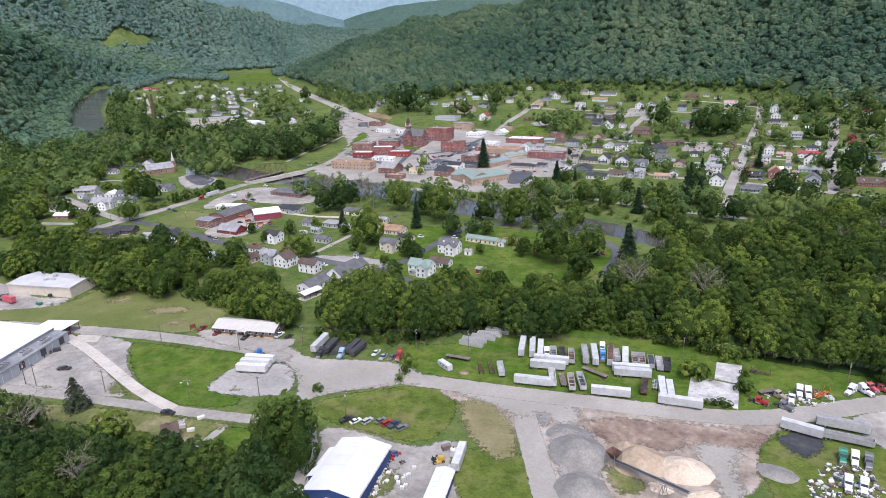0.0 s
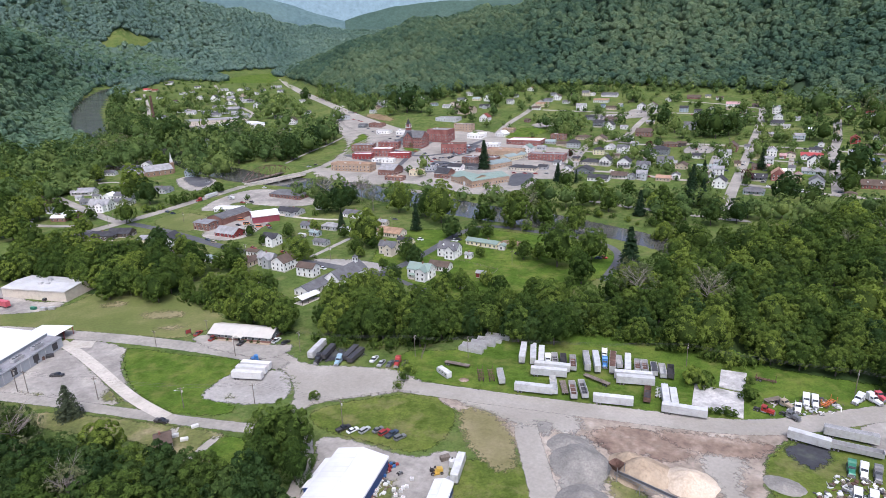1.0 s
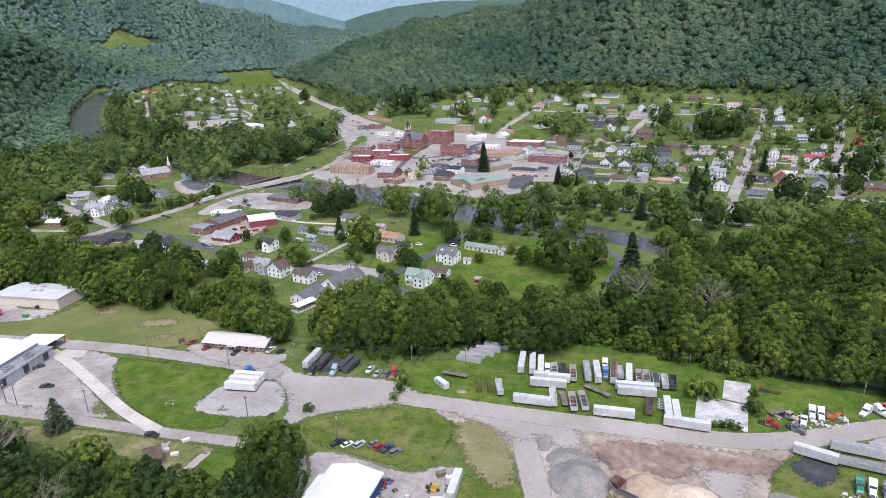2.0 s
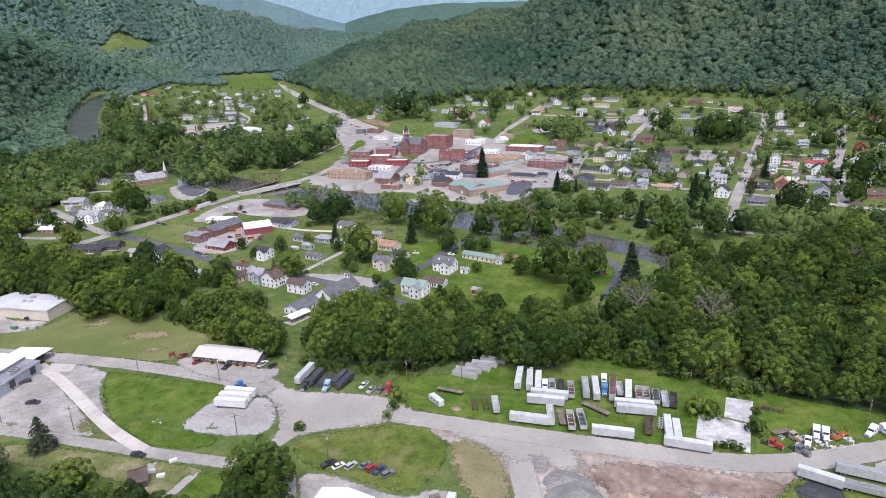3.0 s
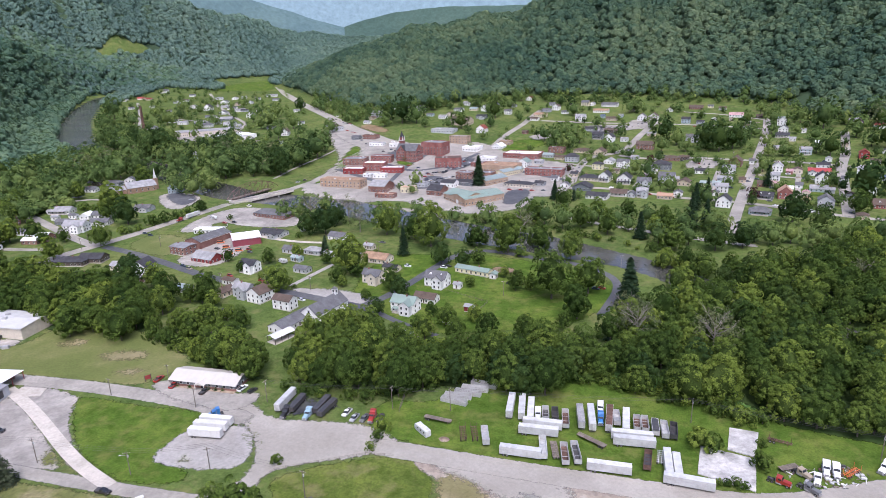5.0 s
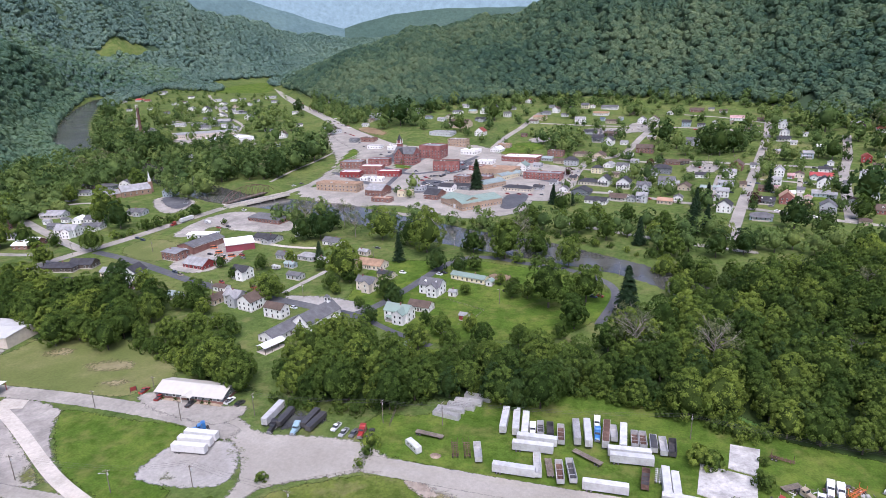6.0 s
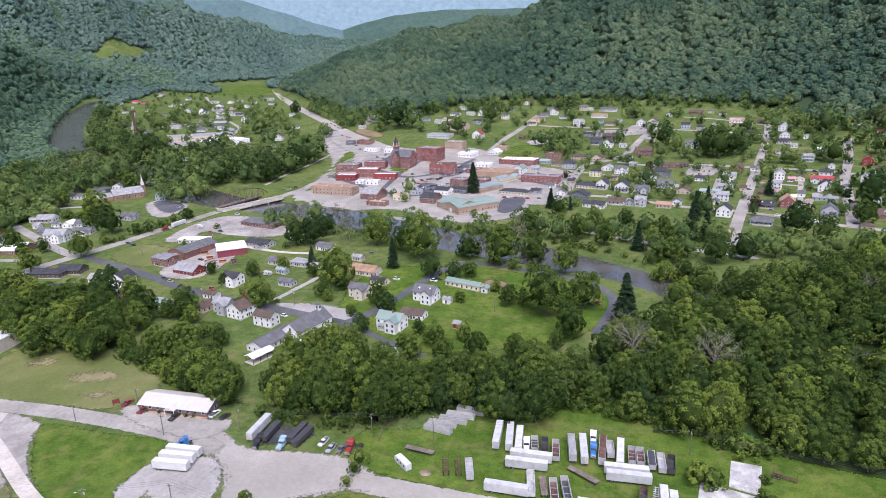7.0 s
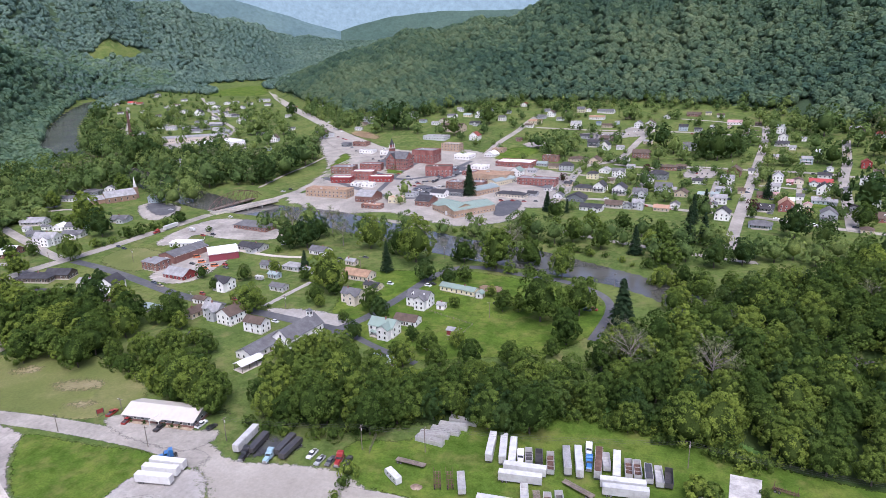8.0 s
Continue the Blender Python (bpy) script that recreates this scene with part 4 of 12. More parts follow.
def house(x, y, turn, L, W, storeys=2, wall="white", roof="grey", porch="", hip=False, wing=0.0, chimney=True, name="house", group="houses of the town", pitch=0.0, dormers=0):
    rng = random.Random(int(x * 13 + y * 7))
    ob = thing(name, stand(x, y, turn), f"{WORDS[wall]} {('one', 'two', 'three')[storeys - 1]}-storey {name.replace('_', ' ')} with a {ROOFS[roof]} roof", name.split("_")[-1] if name != "house" else "house", group)
    far = math.hypot(x, y) > 560
    pitch = pitch or (rng.uniform(0.62, 0.85) if storeys > 1 or dormers else rng.uniform(0.42, 0.62))
    e = 2.75 * storeys + 0.4
    ridge = e + W / 2 * pitch
    w = part("wall", gable_solid(L, W, e, ridge if not hip else e, -2.0), siding[wall], ob)
    if not far:
        part("foundation", Shape().box(-L / 2 - 0.06, L / 2 + 0.06, -W / 2 - 0.06, W / 2 + 0.06, -2.0, 0.45), concrete, ob)
    part("roof", hip_roof(L, W, e, ridge) if hip else gable_roof(L, W, e, ridge), shingle[roof], ob)
    add_windows(w, L, W, e, storeys, rng)
    if not far:
        part("door", Shape().box(-0.5, 0.5, -W / 2 - 0.08, -W / 2, 0.45, 2.5), siding["darkwood"], w)
    if chimney and rng.random() < 0.6:
        cx, cy = rng.uniform(-L / 3, L / 3), rng.uniform(-0.6, 0.6)
        part("chimney", Shape().box(cx - 0.35, cx + 0.35, cy - 0.35, cy + 0.35, e, ridge + 0.9).box(cx - 0.42, cx + 0.42, cy - 0.42, cy + 0.42, ridge + 0.9, ridge + 1.02), brick, ob)
    for i in range(dormers):
        dx = -L / 2 + L * (i + 0.5) / dormers
        dz = (e + ridge) / 2 - 0.4
        fy = -W / 4 - 0.9
        d = part("dormer", Shape().slab([(dx - 0.7, fy, dz - 0.6), (dx + 0.7, fy, dz - 0.6), (dx + 0.7, fy, dz + 0.7), (dx, fy, dz + 1.3), (dx - 0.7, fy, dz + 0.7)], (0, W / 4, 0)), trim_white, ob, "white dormer with a small window")
        part("pane", Shape().box(dx - 0.4, dx + 0.4, fy - 0.06, fy - 0.02, dz - 0.3, dz + 0.6), glass, d)
    for side in porch:
        d = 2.3
        pl = (W if side == "f" else L) * (0.9 if side == "f" else 0.75)
        reach = L / 2 if side == "f" else W / 2
        q = pose(0, 0, 0, 0, 0, -90) if side == "f" else pose(0, 0, 0, 0, 0, 180) if side == "n" else pose(0, 0, 0)
        y0, y1 = -reach, -reach - d
        part("porch_roof", Shape().slab([(-pl / 2, y1, 2.7), (pl / 2, y1, 2.7), (pl / 2, y0, 3.3), (-pl / 2, y0, 3.3)], (0, 0, 0.14)), shingle[roof], ob).matrix_local = q
        part("porch_floor", Shape().box(-pl / 2, pl / 2, y1, y0, -1.5, 0.45), concrete, ob).matrix_local = q
        for i in range(3 if far else 4):
            px = -pl / 2 + 0.15 + (pl - 0.3) * i / (2 if far else 3)
            part("porch_post", Shape().box(px - 0.1, px + 0.1, y1 + 0.1, y1 + 0.3, 0.45, 2.75), trim_white, ob).matrix_local = q
    if wing:
        wl, ww = abs(wing), min(W * 0.8, L * 0.5, 6.5)
        s = -1 if wing < 0 else 1
        wm = Matrix.Translation((L * 0.22, s * (W / 2 + wl / 2 - W / 4), 0)) @ pose(0, 0, 0, 0, 0, 90)
        wr = e + ww / 2 * pitch
        a = part("wing_wall", gable_solid(wl + W / 2, ww, e, wr), siding[wall], ob)
        a.matrix_local = wm
        b = part("wing_roof", gable_roof(wl + W / 2, ww, e, wr), shingle[roof], ob)
        b.matrix_local = wm
        add_windows(a, wl + W / 2, ww, e, storeys, rng, "w" if s < 0 else "e", swing=90)
    return ob


def flat_block(x, y, turn, L, W, H, wall="brick", roof="membrane", storeys=1, name="shop_building", label="", group="buildings of the town centre", parapet=0.7, units=2, every=3.2):
    rng = random.Random(int(x * 11 + y * 5))
    ob = thing(name, stand(x, y, turn), label or f"{WORDS[wall]} {name.replace('_', ' ')} with a {ROOFS[roof]} roof", "building", group)
    w = part("wall", Shape().box(-L / 2, L / 2, -W / 2, W / 2, -3, H), siding[wall], ob)
    t = 0.3
    part("parapet", Shape().box(-L / 2 - 0.05, L / 2 + 0.05, -W / 2 - 0.05, -W / 2 + t, H, H + parapet).box(-L / 2 - 0.05, L / 2 + 0.05, W / 2 - t, W / 2 + 0.05, H, H + parapet).box(-L / 2 - 0.05, -L / 2 + t, -W / 2 + t, W / 2 - t, H, H + parapet).box(L / 2 - t, L / 2 + 0.05, -W / 2 + t, W / 2 - t, H, H + parapet), siding[wall], ob)
    part("roof", Shape().box(-L / 2 + t, L / 2 - t, -W / 2 + t, W / 2 - t, H, H + 0.12), shingle[roof], ob)
    add_windows(w, L, W, H, storeys, rng, every=every, wide=1.2, tall=1.5, floor=3.4, z_first=1.8)
    for i in range(units):
        ux, uy = rng.uniform(-L / 3, L / 3), rng.uniform(-W / 3, W / 3)
        part("roof_unit", Shape().box(ux - 0.9, ux + 0.9, uy - 0.7, uy + 0.7, H + 0.12, H + 1.2), alu, ob)
    return ob


def metal_shed(x, y, turn, L, W, e, ridge, wall, roof, name="metal_building", label="", category="building", group="", doors=1, seams=True, windows=False):
    """A low-gabled sheet-metal hall with standing seams, ridge cap and roll doors."""
    ob = thing(name, stand(x, y, turn), label, category, group)
    w = part("wall", gable_solid(L, W, e, ridge, -2.0), wall, ob)
    part("roof", gable_roof(L, W, e, ridge, 0.35, 0.12), roof, ob)
    part("ridge_cap", Shape().prism([(-0.3, 0), (0.3, 0), (0, 0.12)], -L / 2 - 0.35, L / 2 + 0.35), roof, ob).matrix_local = Matrix.Translation((0, 0, ridge + 0.13)) @ pose(0, 0, 0, 0, 0, 90)
    if seams:
        k = (ridge - e) / (W / 2)
        s = Shape()
        for i in range(int(L / 2.4) + 1):
            px = -L / 2 + 2.4 * i
            for sg in (-1, 1):
                s.beam((px, sg * (W / 2 + 0.3), e - 0.3 * k + 0.2), (px, sg * 0.3, ridge - 0.3 * k + 0.2), 0.05)
        part("roof_seams", s, roof, ob)
        rb = Shape()
        for i in range(int(L / 3)):
            px = -L / 2 + 3 * (i + 0.5)
            for sg in (-1, 1):
                rb.box(px - 0.06, px + 0.06, sg * W / 2 - 0.03, sg * W / 2 + 0.03, 0, e - 0.1)
        part("wall_ribs", rb, wall, ob)
    for i in range(doors):
        y0 = -W / 2 + W * (i + 0.5) / doors
        for sx in (-1,):
            part("roll_door", Shape().box(sx * L / 2 - 0.08, sx * L / 2, y0 - 1.8, y0 + 1.8, 0, min(3.8, e - 0.3)), trim_white, ob)
    for sg in (-1, 1):
        part("gutter", Shape().box(-L / 2 - 0.3, L / 2 + 0.3, sg * (W / 2 + 0.42) - 0.08, sg * (W / 2 + 0.42) + 0.08, e - 0.35, e - 0.2), trim_white, ob)
    if windows:
        add_windows(w, L, W, e, 1, random.Random(3))
    return ob


# ---- trees ----
_bm = bmesh.new()
bmesh.ops.create_icosphere(_bm, subdivisions=2, radius=1.0)
BALL_V = np.array([v.co[:] for v in _bm.verts])
BALL_F = np.array([[v.index for v in f.verts] for f in _bm.faces])
_bm.free()
_bm = bmesh.new()
bmesh.ops.create_icosphere(_bm, subdivisions=1, radius=1.0)
CORE_V = np.array([v.co[:] for v in _bm.verts])
CORE_F = np.array([[v.index for v in f.verts] for f in _bm.faces])
_bm.free()


def leaf_clumps(rng, P, N, size):
    """Small three-cornered leaf clumps at P that face along N."""
    n = len(P)
    N = N / np.linalg.norm(N, axis=1, keepdims=True)
    U = np.cross(N, rng.normal(size=(n, 3)))
    U /= np.linalg.norm(U, axis=1, keepdims=True) + 1e-9
    V = np.cross(N, U)
    s = (size * rng.uniform(0.65, 1.35, n))[:, None]
    q = np.stack([P + U * s, P - U * s * 0.6 + V * s * 0.75, P - U * s * 0.6 - V * s * 0.75], 1)
    return q.reshape(-1, 3), np.arange(3 * n).reshape(n, 3)


def tri_mesh(name, groups, mat, smooth=False, inner=None, core=None):
    vs, fs, k = [], [], 0
    for v, f in groups:
        vs.append(v)
        fs.append(f + k)
        k += len(v)
    me = quick_mesh(name, np.concatenate(vs), np.concatenate(fs))
    me.materials.append(mat)
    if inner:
        me.materials.append(core or leaf_inner_shade)
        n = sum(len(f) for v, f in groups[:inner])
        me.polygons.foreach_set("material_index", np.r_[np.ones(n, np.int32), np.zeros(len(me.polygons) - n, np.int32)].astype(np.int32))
    return me


def broad_crown(seed, w, h, lobes, leaves, leaf, mat, open_=0.0, core=None):
    """An uneven crown, w wide and h tall, its foot at 0: many small leafy lobes set close on a heart, dark where inner
    shade is put into its colour.
    """
    rng = np.random.default_rng(seed)
    i = np.arange(lobes) + 0.5
    zz = 1.0 - 1.62 * i / lobes
    a = i * 2.39996 + rng.uniform(-0.35, 0.35, lobes)
    L = np.stack([np.cos(a) * np.sqrt(1 - zz ** 2), np.sin(a) * np.sqrt(1 - zz ** 2), zz], 1)
    lean = rng.uniform(-0.08, 0.08, 2) * w
    side = rng.uniform(0, 6.28)

    def put(D, k):
        z = np.where(D[:, 2] > 0, D[:, 2] * 0.58, D[:, 2] * 0.42)
        k = k * (1 + 0.1 * np.sin(np.arctan2(D[:, 1], D[:, 0]) * 2 + side))
        slim = 1 - 0.25 * np.clip(D[:, 2], 0, 1) ** 2
        P = np.stack([D[:, 0] * k * w * 0.5 * slim, D[:, 1] * k * w * 0.5 * slim, h * (0.42 + z * k)], 1)
        P[:, :2] += lean[None] * P[:, 2:3] / h
        return P

    R = w * rng.uniform(0.8, 1.3, lobes) * 0.72 / math.sqrt(lobes)
    C = put(L, rng.uniform(0.7, 0.98, lobes))
    groups = []
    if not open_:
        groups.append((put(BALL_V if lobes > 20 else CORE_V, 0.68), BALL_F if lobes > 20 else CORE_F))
    pick = rng.choice(lobes, leaves, p=R ** 2 / (R ** 2).sum())
    D = rng.normal(size=(leaves, 3)) * 0.7 + L[pick] * 0.9 + np.array([0, 0, 0.2])
    D /= np.linalg.norm(D, axis=1, keepdims=True)
    P = C[pick] + D * (R[pick] * rng.uniform(0.85 - open_ * 0.6, 1.15 + open_ * 0.3, leaves))[:, None]
    groups.append(leaf_clumps(rng, P, D + rng.normal(size=D.shape) * 0.28, leaf))
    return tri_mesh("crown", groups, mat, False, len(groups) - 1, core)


def conifer_crown(seed, w, h, tiers, mat, leaf=0.7):
    rng = np.random.default_rng(seed)
    groups = []
    P, N = [], []
    for i in range(tiers):
        t = i / tiers
        z = h * (0.06 + 0.94 * t)
        r = w / 2 * (1 - t) ** 0.85 + 0.15
        n = max(5, int(26 * (1 - t) + 5))
        for k in range(n):
            a = rng.uniform(0, 2 * math.pi)
            rr = r * rng.uniform(0.75, 1.1)
            for q in (0.45, 0.75, 1.0):
                P.append((math.cos(a) * rr * q, math.sin(a) * rr * q, z - 0.28 * rr * q + rng.uniform(-0.2, 0.2)))
                N.append((math.cos(a) * 0.5, math.sin(a) * 0.5, 1.0))
    groups.append(leaf_clumps(rng, np.array(P), np.array(N) + rng.normal(size=(len(N), 3)) * 0.25, leaf))
    n = 8
    ring = np.array([(math.cos(2 * math.pi * i / n) * w * 0.2, math.sin(2 * math.pi * i / n) * w * 0.2, h * 0.08) for i in range(n)] + [(0, 0, h * 0.97)])
    groups.append((ring, np.array([(i, (i + 1) % n, n) for i in range(n)])))
    return tri_mesh("crown", groups, mat)


def trunk_mesh(seed, h, r, limbs=5, mat=None, reach=0.3, fine=0):
    rng = random.Random(seed)
    s = Shape()
    bend = [(0, 0, -0.6)] + [(rng.uniform(-0.03, 0.03) * h * i / 3, rng.uniform(-0.03, 0.03) * h * i / 3, h * 0.28 * i) for i in range(1, 4)]
    for i in range(3):
        s.rod(bend[i], bend[i + 1], r * (1 - 0.27 * i), 7, r * (1 - 0.27 * (i + 1)))
    for i in range(limbs):
        a = rng.uniform(0, 6.28)
        z0 = h * rng.uniform(0.35, 0.7)
        rr = h * reach * rng.uniform(0.6, 1.1)
        tip = Vector((math.cos(a) * rr, math.sin(a) * rr, min(h * 0.97, z0 + h * rng.uniform(0.15, 0.35))))
        s.rod((0, 0, z0), tip, r * 0.35, 5, r * 0.1)
        for j in range(fine):
            b = a + rng.uniform(-1.0, 1.0)
            st = Vector((0, 0, z0)).lerp(tip, rng.uniform(0.35, 1.0))
            en = st + Vector((math.cos(b), math.sin(b), rng.uniform(0.2, 1.1))) * h * rng.uniform(0.08, 0.2)
            s.rod(st, en, r * 0.12, 3, r * 0.04)
    return s.mesh("trunk", mat or bark, False)


TREE = {}


def tree_kind(kind, i):
    """Height 1 trees are never stretched: each kind has a few grown forms."""
    k = (kind, i)
    if k in TREE:
        return TREE[k]
    if kind == "near":
        W, H = (11.5, 13, 12, 14, 10, 12.5)[i % 6], (15.5, 17, 14, 17.5, 14.5, 13)[i % 6]
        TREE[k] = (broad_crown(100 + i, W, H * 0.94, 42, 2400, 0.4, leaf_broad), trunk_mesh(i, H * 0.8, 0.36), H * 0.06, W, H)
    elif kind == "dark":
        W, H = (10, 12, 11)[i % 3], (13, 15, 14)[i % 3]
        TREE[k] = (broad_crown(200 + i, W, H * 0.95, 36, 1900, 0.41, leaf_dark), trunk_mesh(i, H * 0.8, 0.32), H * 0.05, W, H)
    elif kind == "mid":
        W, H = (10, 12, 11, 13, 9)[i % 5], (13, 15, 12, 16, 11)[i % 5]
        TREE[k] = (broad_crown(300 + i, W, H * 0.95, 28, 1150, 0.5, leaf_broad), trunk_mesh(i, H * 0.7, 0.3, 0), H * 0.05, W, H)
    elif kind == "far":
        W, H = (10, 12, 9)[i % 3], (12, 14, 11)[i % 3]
        TREE[k] = (broad_crown(350 + i % 3, W, H * 0.96, 14, 280, 0.72, leaf_hazed, 0.0, leaf_hazed), trunk_mesh(i, H * 0.5, 0.3, 0), H * 0.04, W, H)
    elif kind == "farpale":
        W, H = (10, 12)[i % 2], (12, 14)[i % 2]
        TREE[k] = (broad_crown(390 + i % 2, W, H * 0.96, 14, 280, 0.7, leaf_pale), trunk_mesh(i, H * 0.5, 0.3, 0), H * 0.04, W, H)
    elif kind == "fardark":
        W, H = (9, 11)[i % 2], (11, 13)[i % 2]
        TREE[k] = (broad_crown(370 + i % 2, W, H * 0.96, 14, 280, 0.7, leaf_dark), trunk_mesh(i, H * 0.5, 0.3, 0), H * 0.04, W, H)
    elif kind == "middark":
        W, H = (9, 11)[i % 2], (12, 13)[i % 2]
        TREE[k] = (broad_crown(400 + i, W, H * 0.95, 24, 900, 0.48, leaf_dark), trunk_mesh(i, H * 0.7, 0.3, 0), H * 0.05, W, H)
    elif kind == "bare":
        W, H = (13, 12, 14)[i % 3], (17, 16, 18)[i % 3]
        TREE[k] = (broad_crown(500 + i, W, H * 0.8, 18, 900, 0.42, leaf_pale, 1.0), trunk_mesh(i, H, 0.36, 14, dead_wood, 0.34, 14), H * 0.16, W, H)
    elif kind == "conifer":
        W, H = (9, 8, 7)[i % 3], (22, 18, 15)[i % 3]
        TREE[k] = (conifer_crown(600 + i, W, H * 0.94, 24, leaf_conifer), trunk_mesh(i, H * 0.8, 0.3, 0), H * 0.06, W, H)
    elif kind == "spruce":
        W, H = 11, 14
        TREE[k] = (conifer_crown(650 + i, W, H * 0.94, 20, leaf_spruce, 0.6), trunk_mesh(i, H * 0.9, 0.28, 6, bark, 0.3), H * 0.05, W, H)
    elif kind == "red":
        W, H = 8, 9
        TREE[k] = (broad_crown(700 + i, W, H * 0.95, 16, 300, 0.55, leaf_red), trunk_mesh(i, H * 0.7, 0.25, 0), H * 0.05, W, H)
    elif kind == "bush":
        W, H = (4.5, 3.5, 5.5)[i % 3], (4.2, 3.4, 4.6)[i % 3]
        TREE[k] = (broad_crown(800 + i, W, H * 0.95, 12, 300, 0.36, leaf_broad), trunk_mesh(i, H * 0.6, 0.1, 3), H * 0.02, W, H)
    return TREE[k]


TREE_LABEL = dict(near="full green broadleaf tree in summer leaf", dark="dense dark green broadleaf tree", mid="round green broadleaf tree", middark="dark green garden tree", bare="tall half-bare grey tree with thin leaves", conifer="tall dark conifer with drooping boughs", spruce="broad grey-green conifer with open boughs", red="small dark red-leaved tree", bush="low bright green bush")


JOINED = {}


def tree(x, y, kind="near", i=0, size=1.0, group="trees of the valley", solo=True):
    """size is the crown's width over that of the kind; trees that are not solo are gathered into woods."""
    crown, trunk, lift, W, H = tree_kind(kind, i)
    rng = random.Random(int(x * 31 + y * 17))
    turn = rng.uniform(0, 360)
    if not solo:
        JOINED.setdefault(group, []).append((x, y, height(x, y), turn, size, kind, i))
        return None
    ob = thing("bush" if kind == "bush" else "tree", stand(x, y, turn) @ Matrix.Scale(size, 4), TREE_LABEL[kind], "bush" if kind == "bush" else "tree", group)
    part("crown", crown, None, ob).location = (0, 0, lift)
    part("trunk", trunk, None, ob)
    return ob


def mesh_arrays(me):
    v = np.zeros(len(me.vertices) * 3)
    me.vertices.foreach_get("co", v)
    me.calc_loop_triangles()
    f = np.zeros(len(me.loop_triangles) * 3, int)
    me.loop_triangles.foreach_get("vertices", f)
    k = np.zeros(len(me.loop_triangles), np.int32)
    me.loop_triangles.foreach_get("material_index", k)
    return v.reshape(-1, 3), f.reshape(-1, 3), k


def join_woods(group, name, label):
    """All gathered trees of a group as one mesh of leaves and trunks."""
    mats, V, Fc, idx, tones, n = [], [], [], [], [], 0
    cache = {}
    rng = random.Random(len(name))
    for x, y, z, turn, size, kind, i in JOINED.get(group, []):
        crown, trunk, lift, W, H = tree_kind(kind, i)
        a = radians(turn)
        tone = rng.uniform(0.02, 0.98)
        for me, up in ((crown, lift), (trunk, 0.0)):
            if me.name not in cache:
                cache[me.name] = mesh_arrays(me)
            v, f, _ = cache[me.name]
            for m in me.materials:
                if m not in mats:
                    mats.append(m)
            w = np.stack([v[:, 0] * math.cos(a) - v[:, 1] * math.sin(a), v[:, 0] * math.sin(a) + v[:, 1] * math.cos(a), v[:, 2] + up], 1) * size + np.array([x, y, z])
            V.append(w)
            Fc.append(f + n)
            idx.append(np.array([mats.index(m) for m in me.materials], np.int32)[cache[me.name][2]])
            tones.append(np.full(len(v), tone, np.float32))
            n += len(v)
    me = quick_mesh(name, np.concatenate(V), np.concatenate(Fc))
    for m in mats:
        me.materials.append(m)
    me.polygons.foreach_set("material_index", np.concatenate(idx))
    me.attributes.new("tone", "FLOAT", "POINT").data.foreach_set("value", np.concatenate(tones))
    return tagged(new(name, me), label, "trees", "", "stuff")


# ---- single buildings ----
def big_warehouse(x, y, turn, L, W):
    ob = thing("white_warehouse", stand(x, y, turn), "huge grey warehouse with a bright white roof and loading docks", "warehouse")
    e, r = 7.0, 9.5
    part("wall", gable_solid(L, W, e, r), siding["grey"], ob)
    part("roof", gable_roof(L, W, e, r, 0.4, 0.15), bright_white, ob)
    y0 = -W / 2
    part("lean_to_wall", Shape().box(-L / 2, L / 2, y0 - 7.0, y0, -2, 4.8), siding["grey"], ob)
    part("lean_to_roof", Shape().slab([(-L / 2 - 0.3, y0 - 7.4, 4.75), (L / 2 + 0.3, y0 - 7.4, 4.75), (L / 2 + 0.3, y0, 5.4), (-L / 2 - 0.3, y0, 5.4)], (0, 0, 0.16)), shingle["membrane"], ob, "dark grey roof strip")
    for i in range(int(L / 5)):
        px = -L / 2 + 5 * i + 2
        part("wall_post", Shape().box(px - 0.12, px + 0.12, y0 - 7.08, y0 - 7.0, 0, 4.7), trim_white, ob)
    for px in (L / 2 - 12, L / 2 - 24, L / 2 - 37):
        u = part("roof_unit", Shape().box(px - 3, px + 3, y0 - 5.2, y0 - 3.2, 5.3, 6.6), alu, ob, "grey cooling unit")
        for k in (-1.8, 0, 1.8):
            part("fan", Shape().rod((px + k, y0 - 4.2, 6.6), (px + k, y0 - 4.2, 6.75), 0.75, 12), dark_steel, u)
    for px in (L / 2 - 5, L / 2 - 17, L / 2 - 30):
        part("dock_door", Shape().box(px - 1.6, px + 1.6, y0 - 7.1, y0 - 7.0, 0.8, 4.2), dark_steel, ob, "open dark dock door")
    part("canopy", Shape().slab([(L / 2, y0 - 3, 4.9), (L / 2 + 14, y0 - 3, 4.4), (L / 2 + 14, y0 + 14, 4.4), (L / 2, y0 + 14, 4.9)], (0, 0, 0.15)), shingle["white"], ob, "white sheet canopy")
    for px, py in ((L / 2 + 13.5, y0 - 2.5), (L / 2 + 13.5, y0 + 5), (L / 2 + 13.5, y0 + 13.5), (L / 2 + 7, y0 - 2.5)):
        part("canopy_post", Shape().box(px - 0.12, px + 0.12, py - 0.12, py + 0.12, -1, 4.5), siding["barn"], ob)
    part("canopy_wall", Shape().box(L / 2 + 13.2, L / 2 + 13.4, y0 + 2, y0 + 13.5, -1, 3.4), siding["brick"], ob)
    return ob


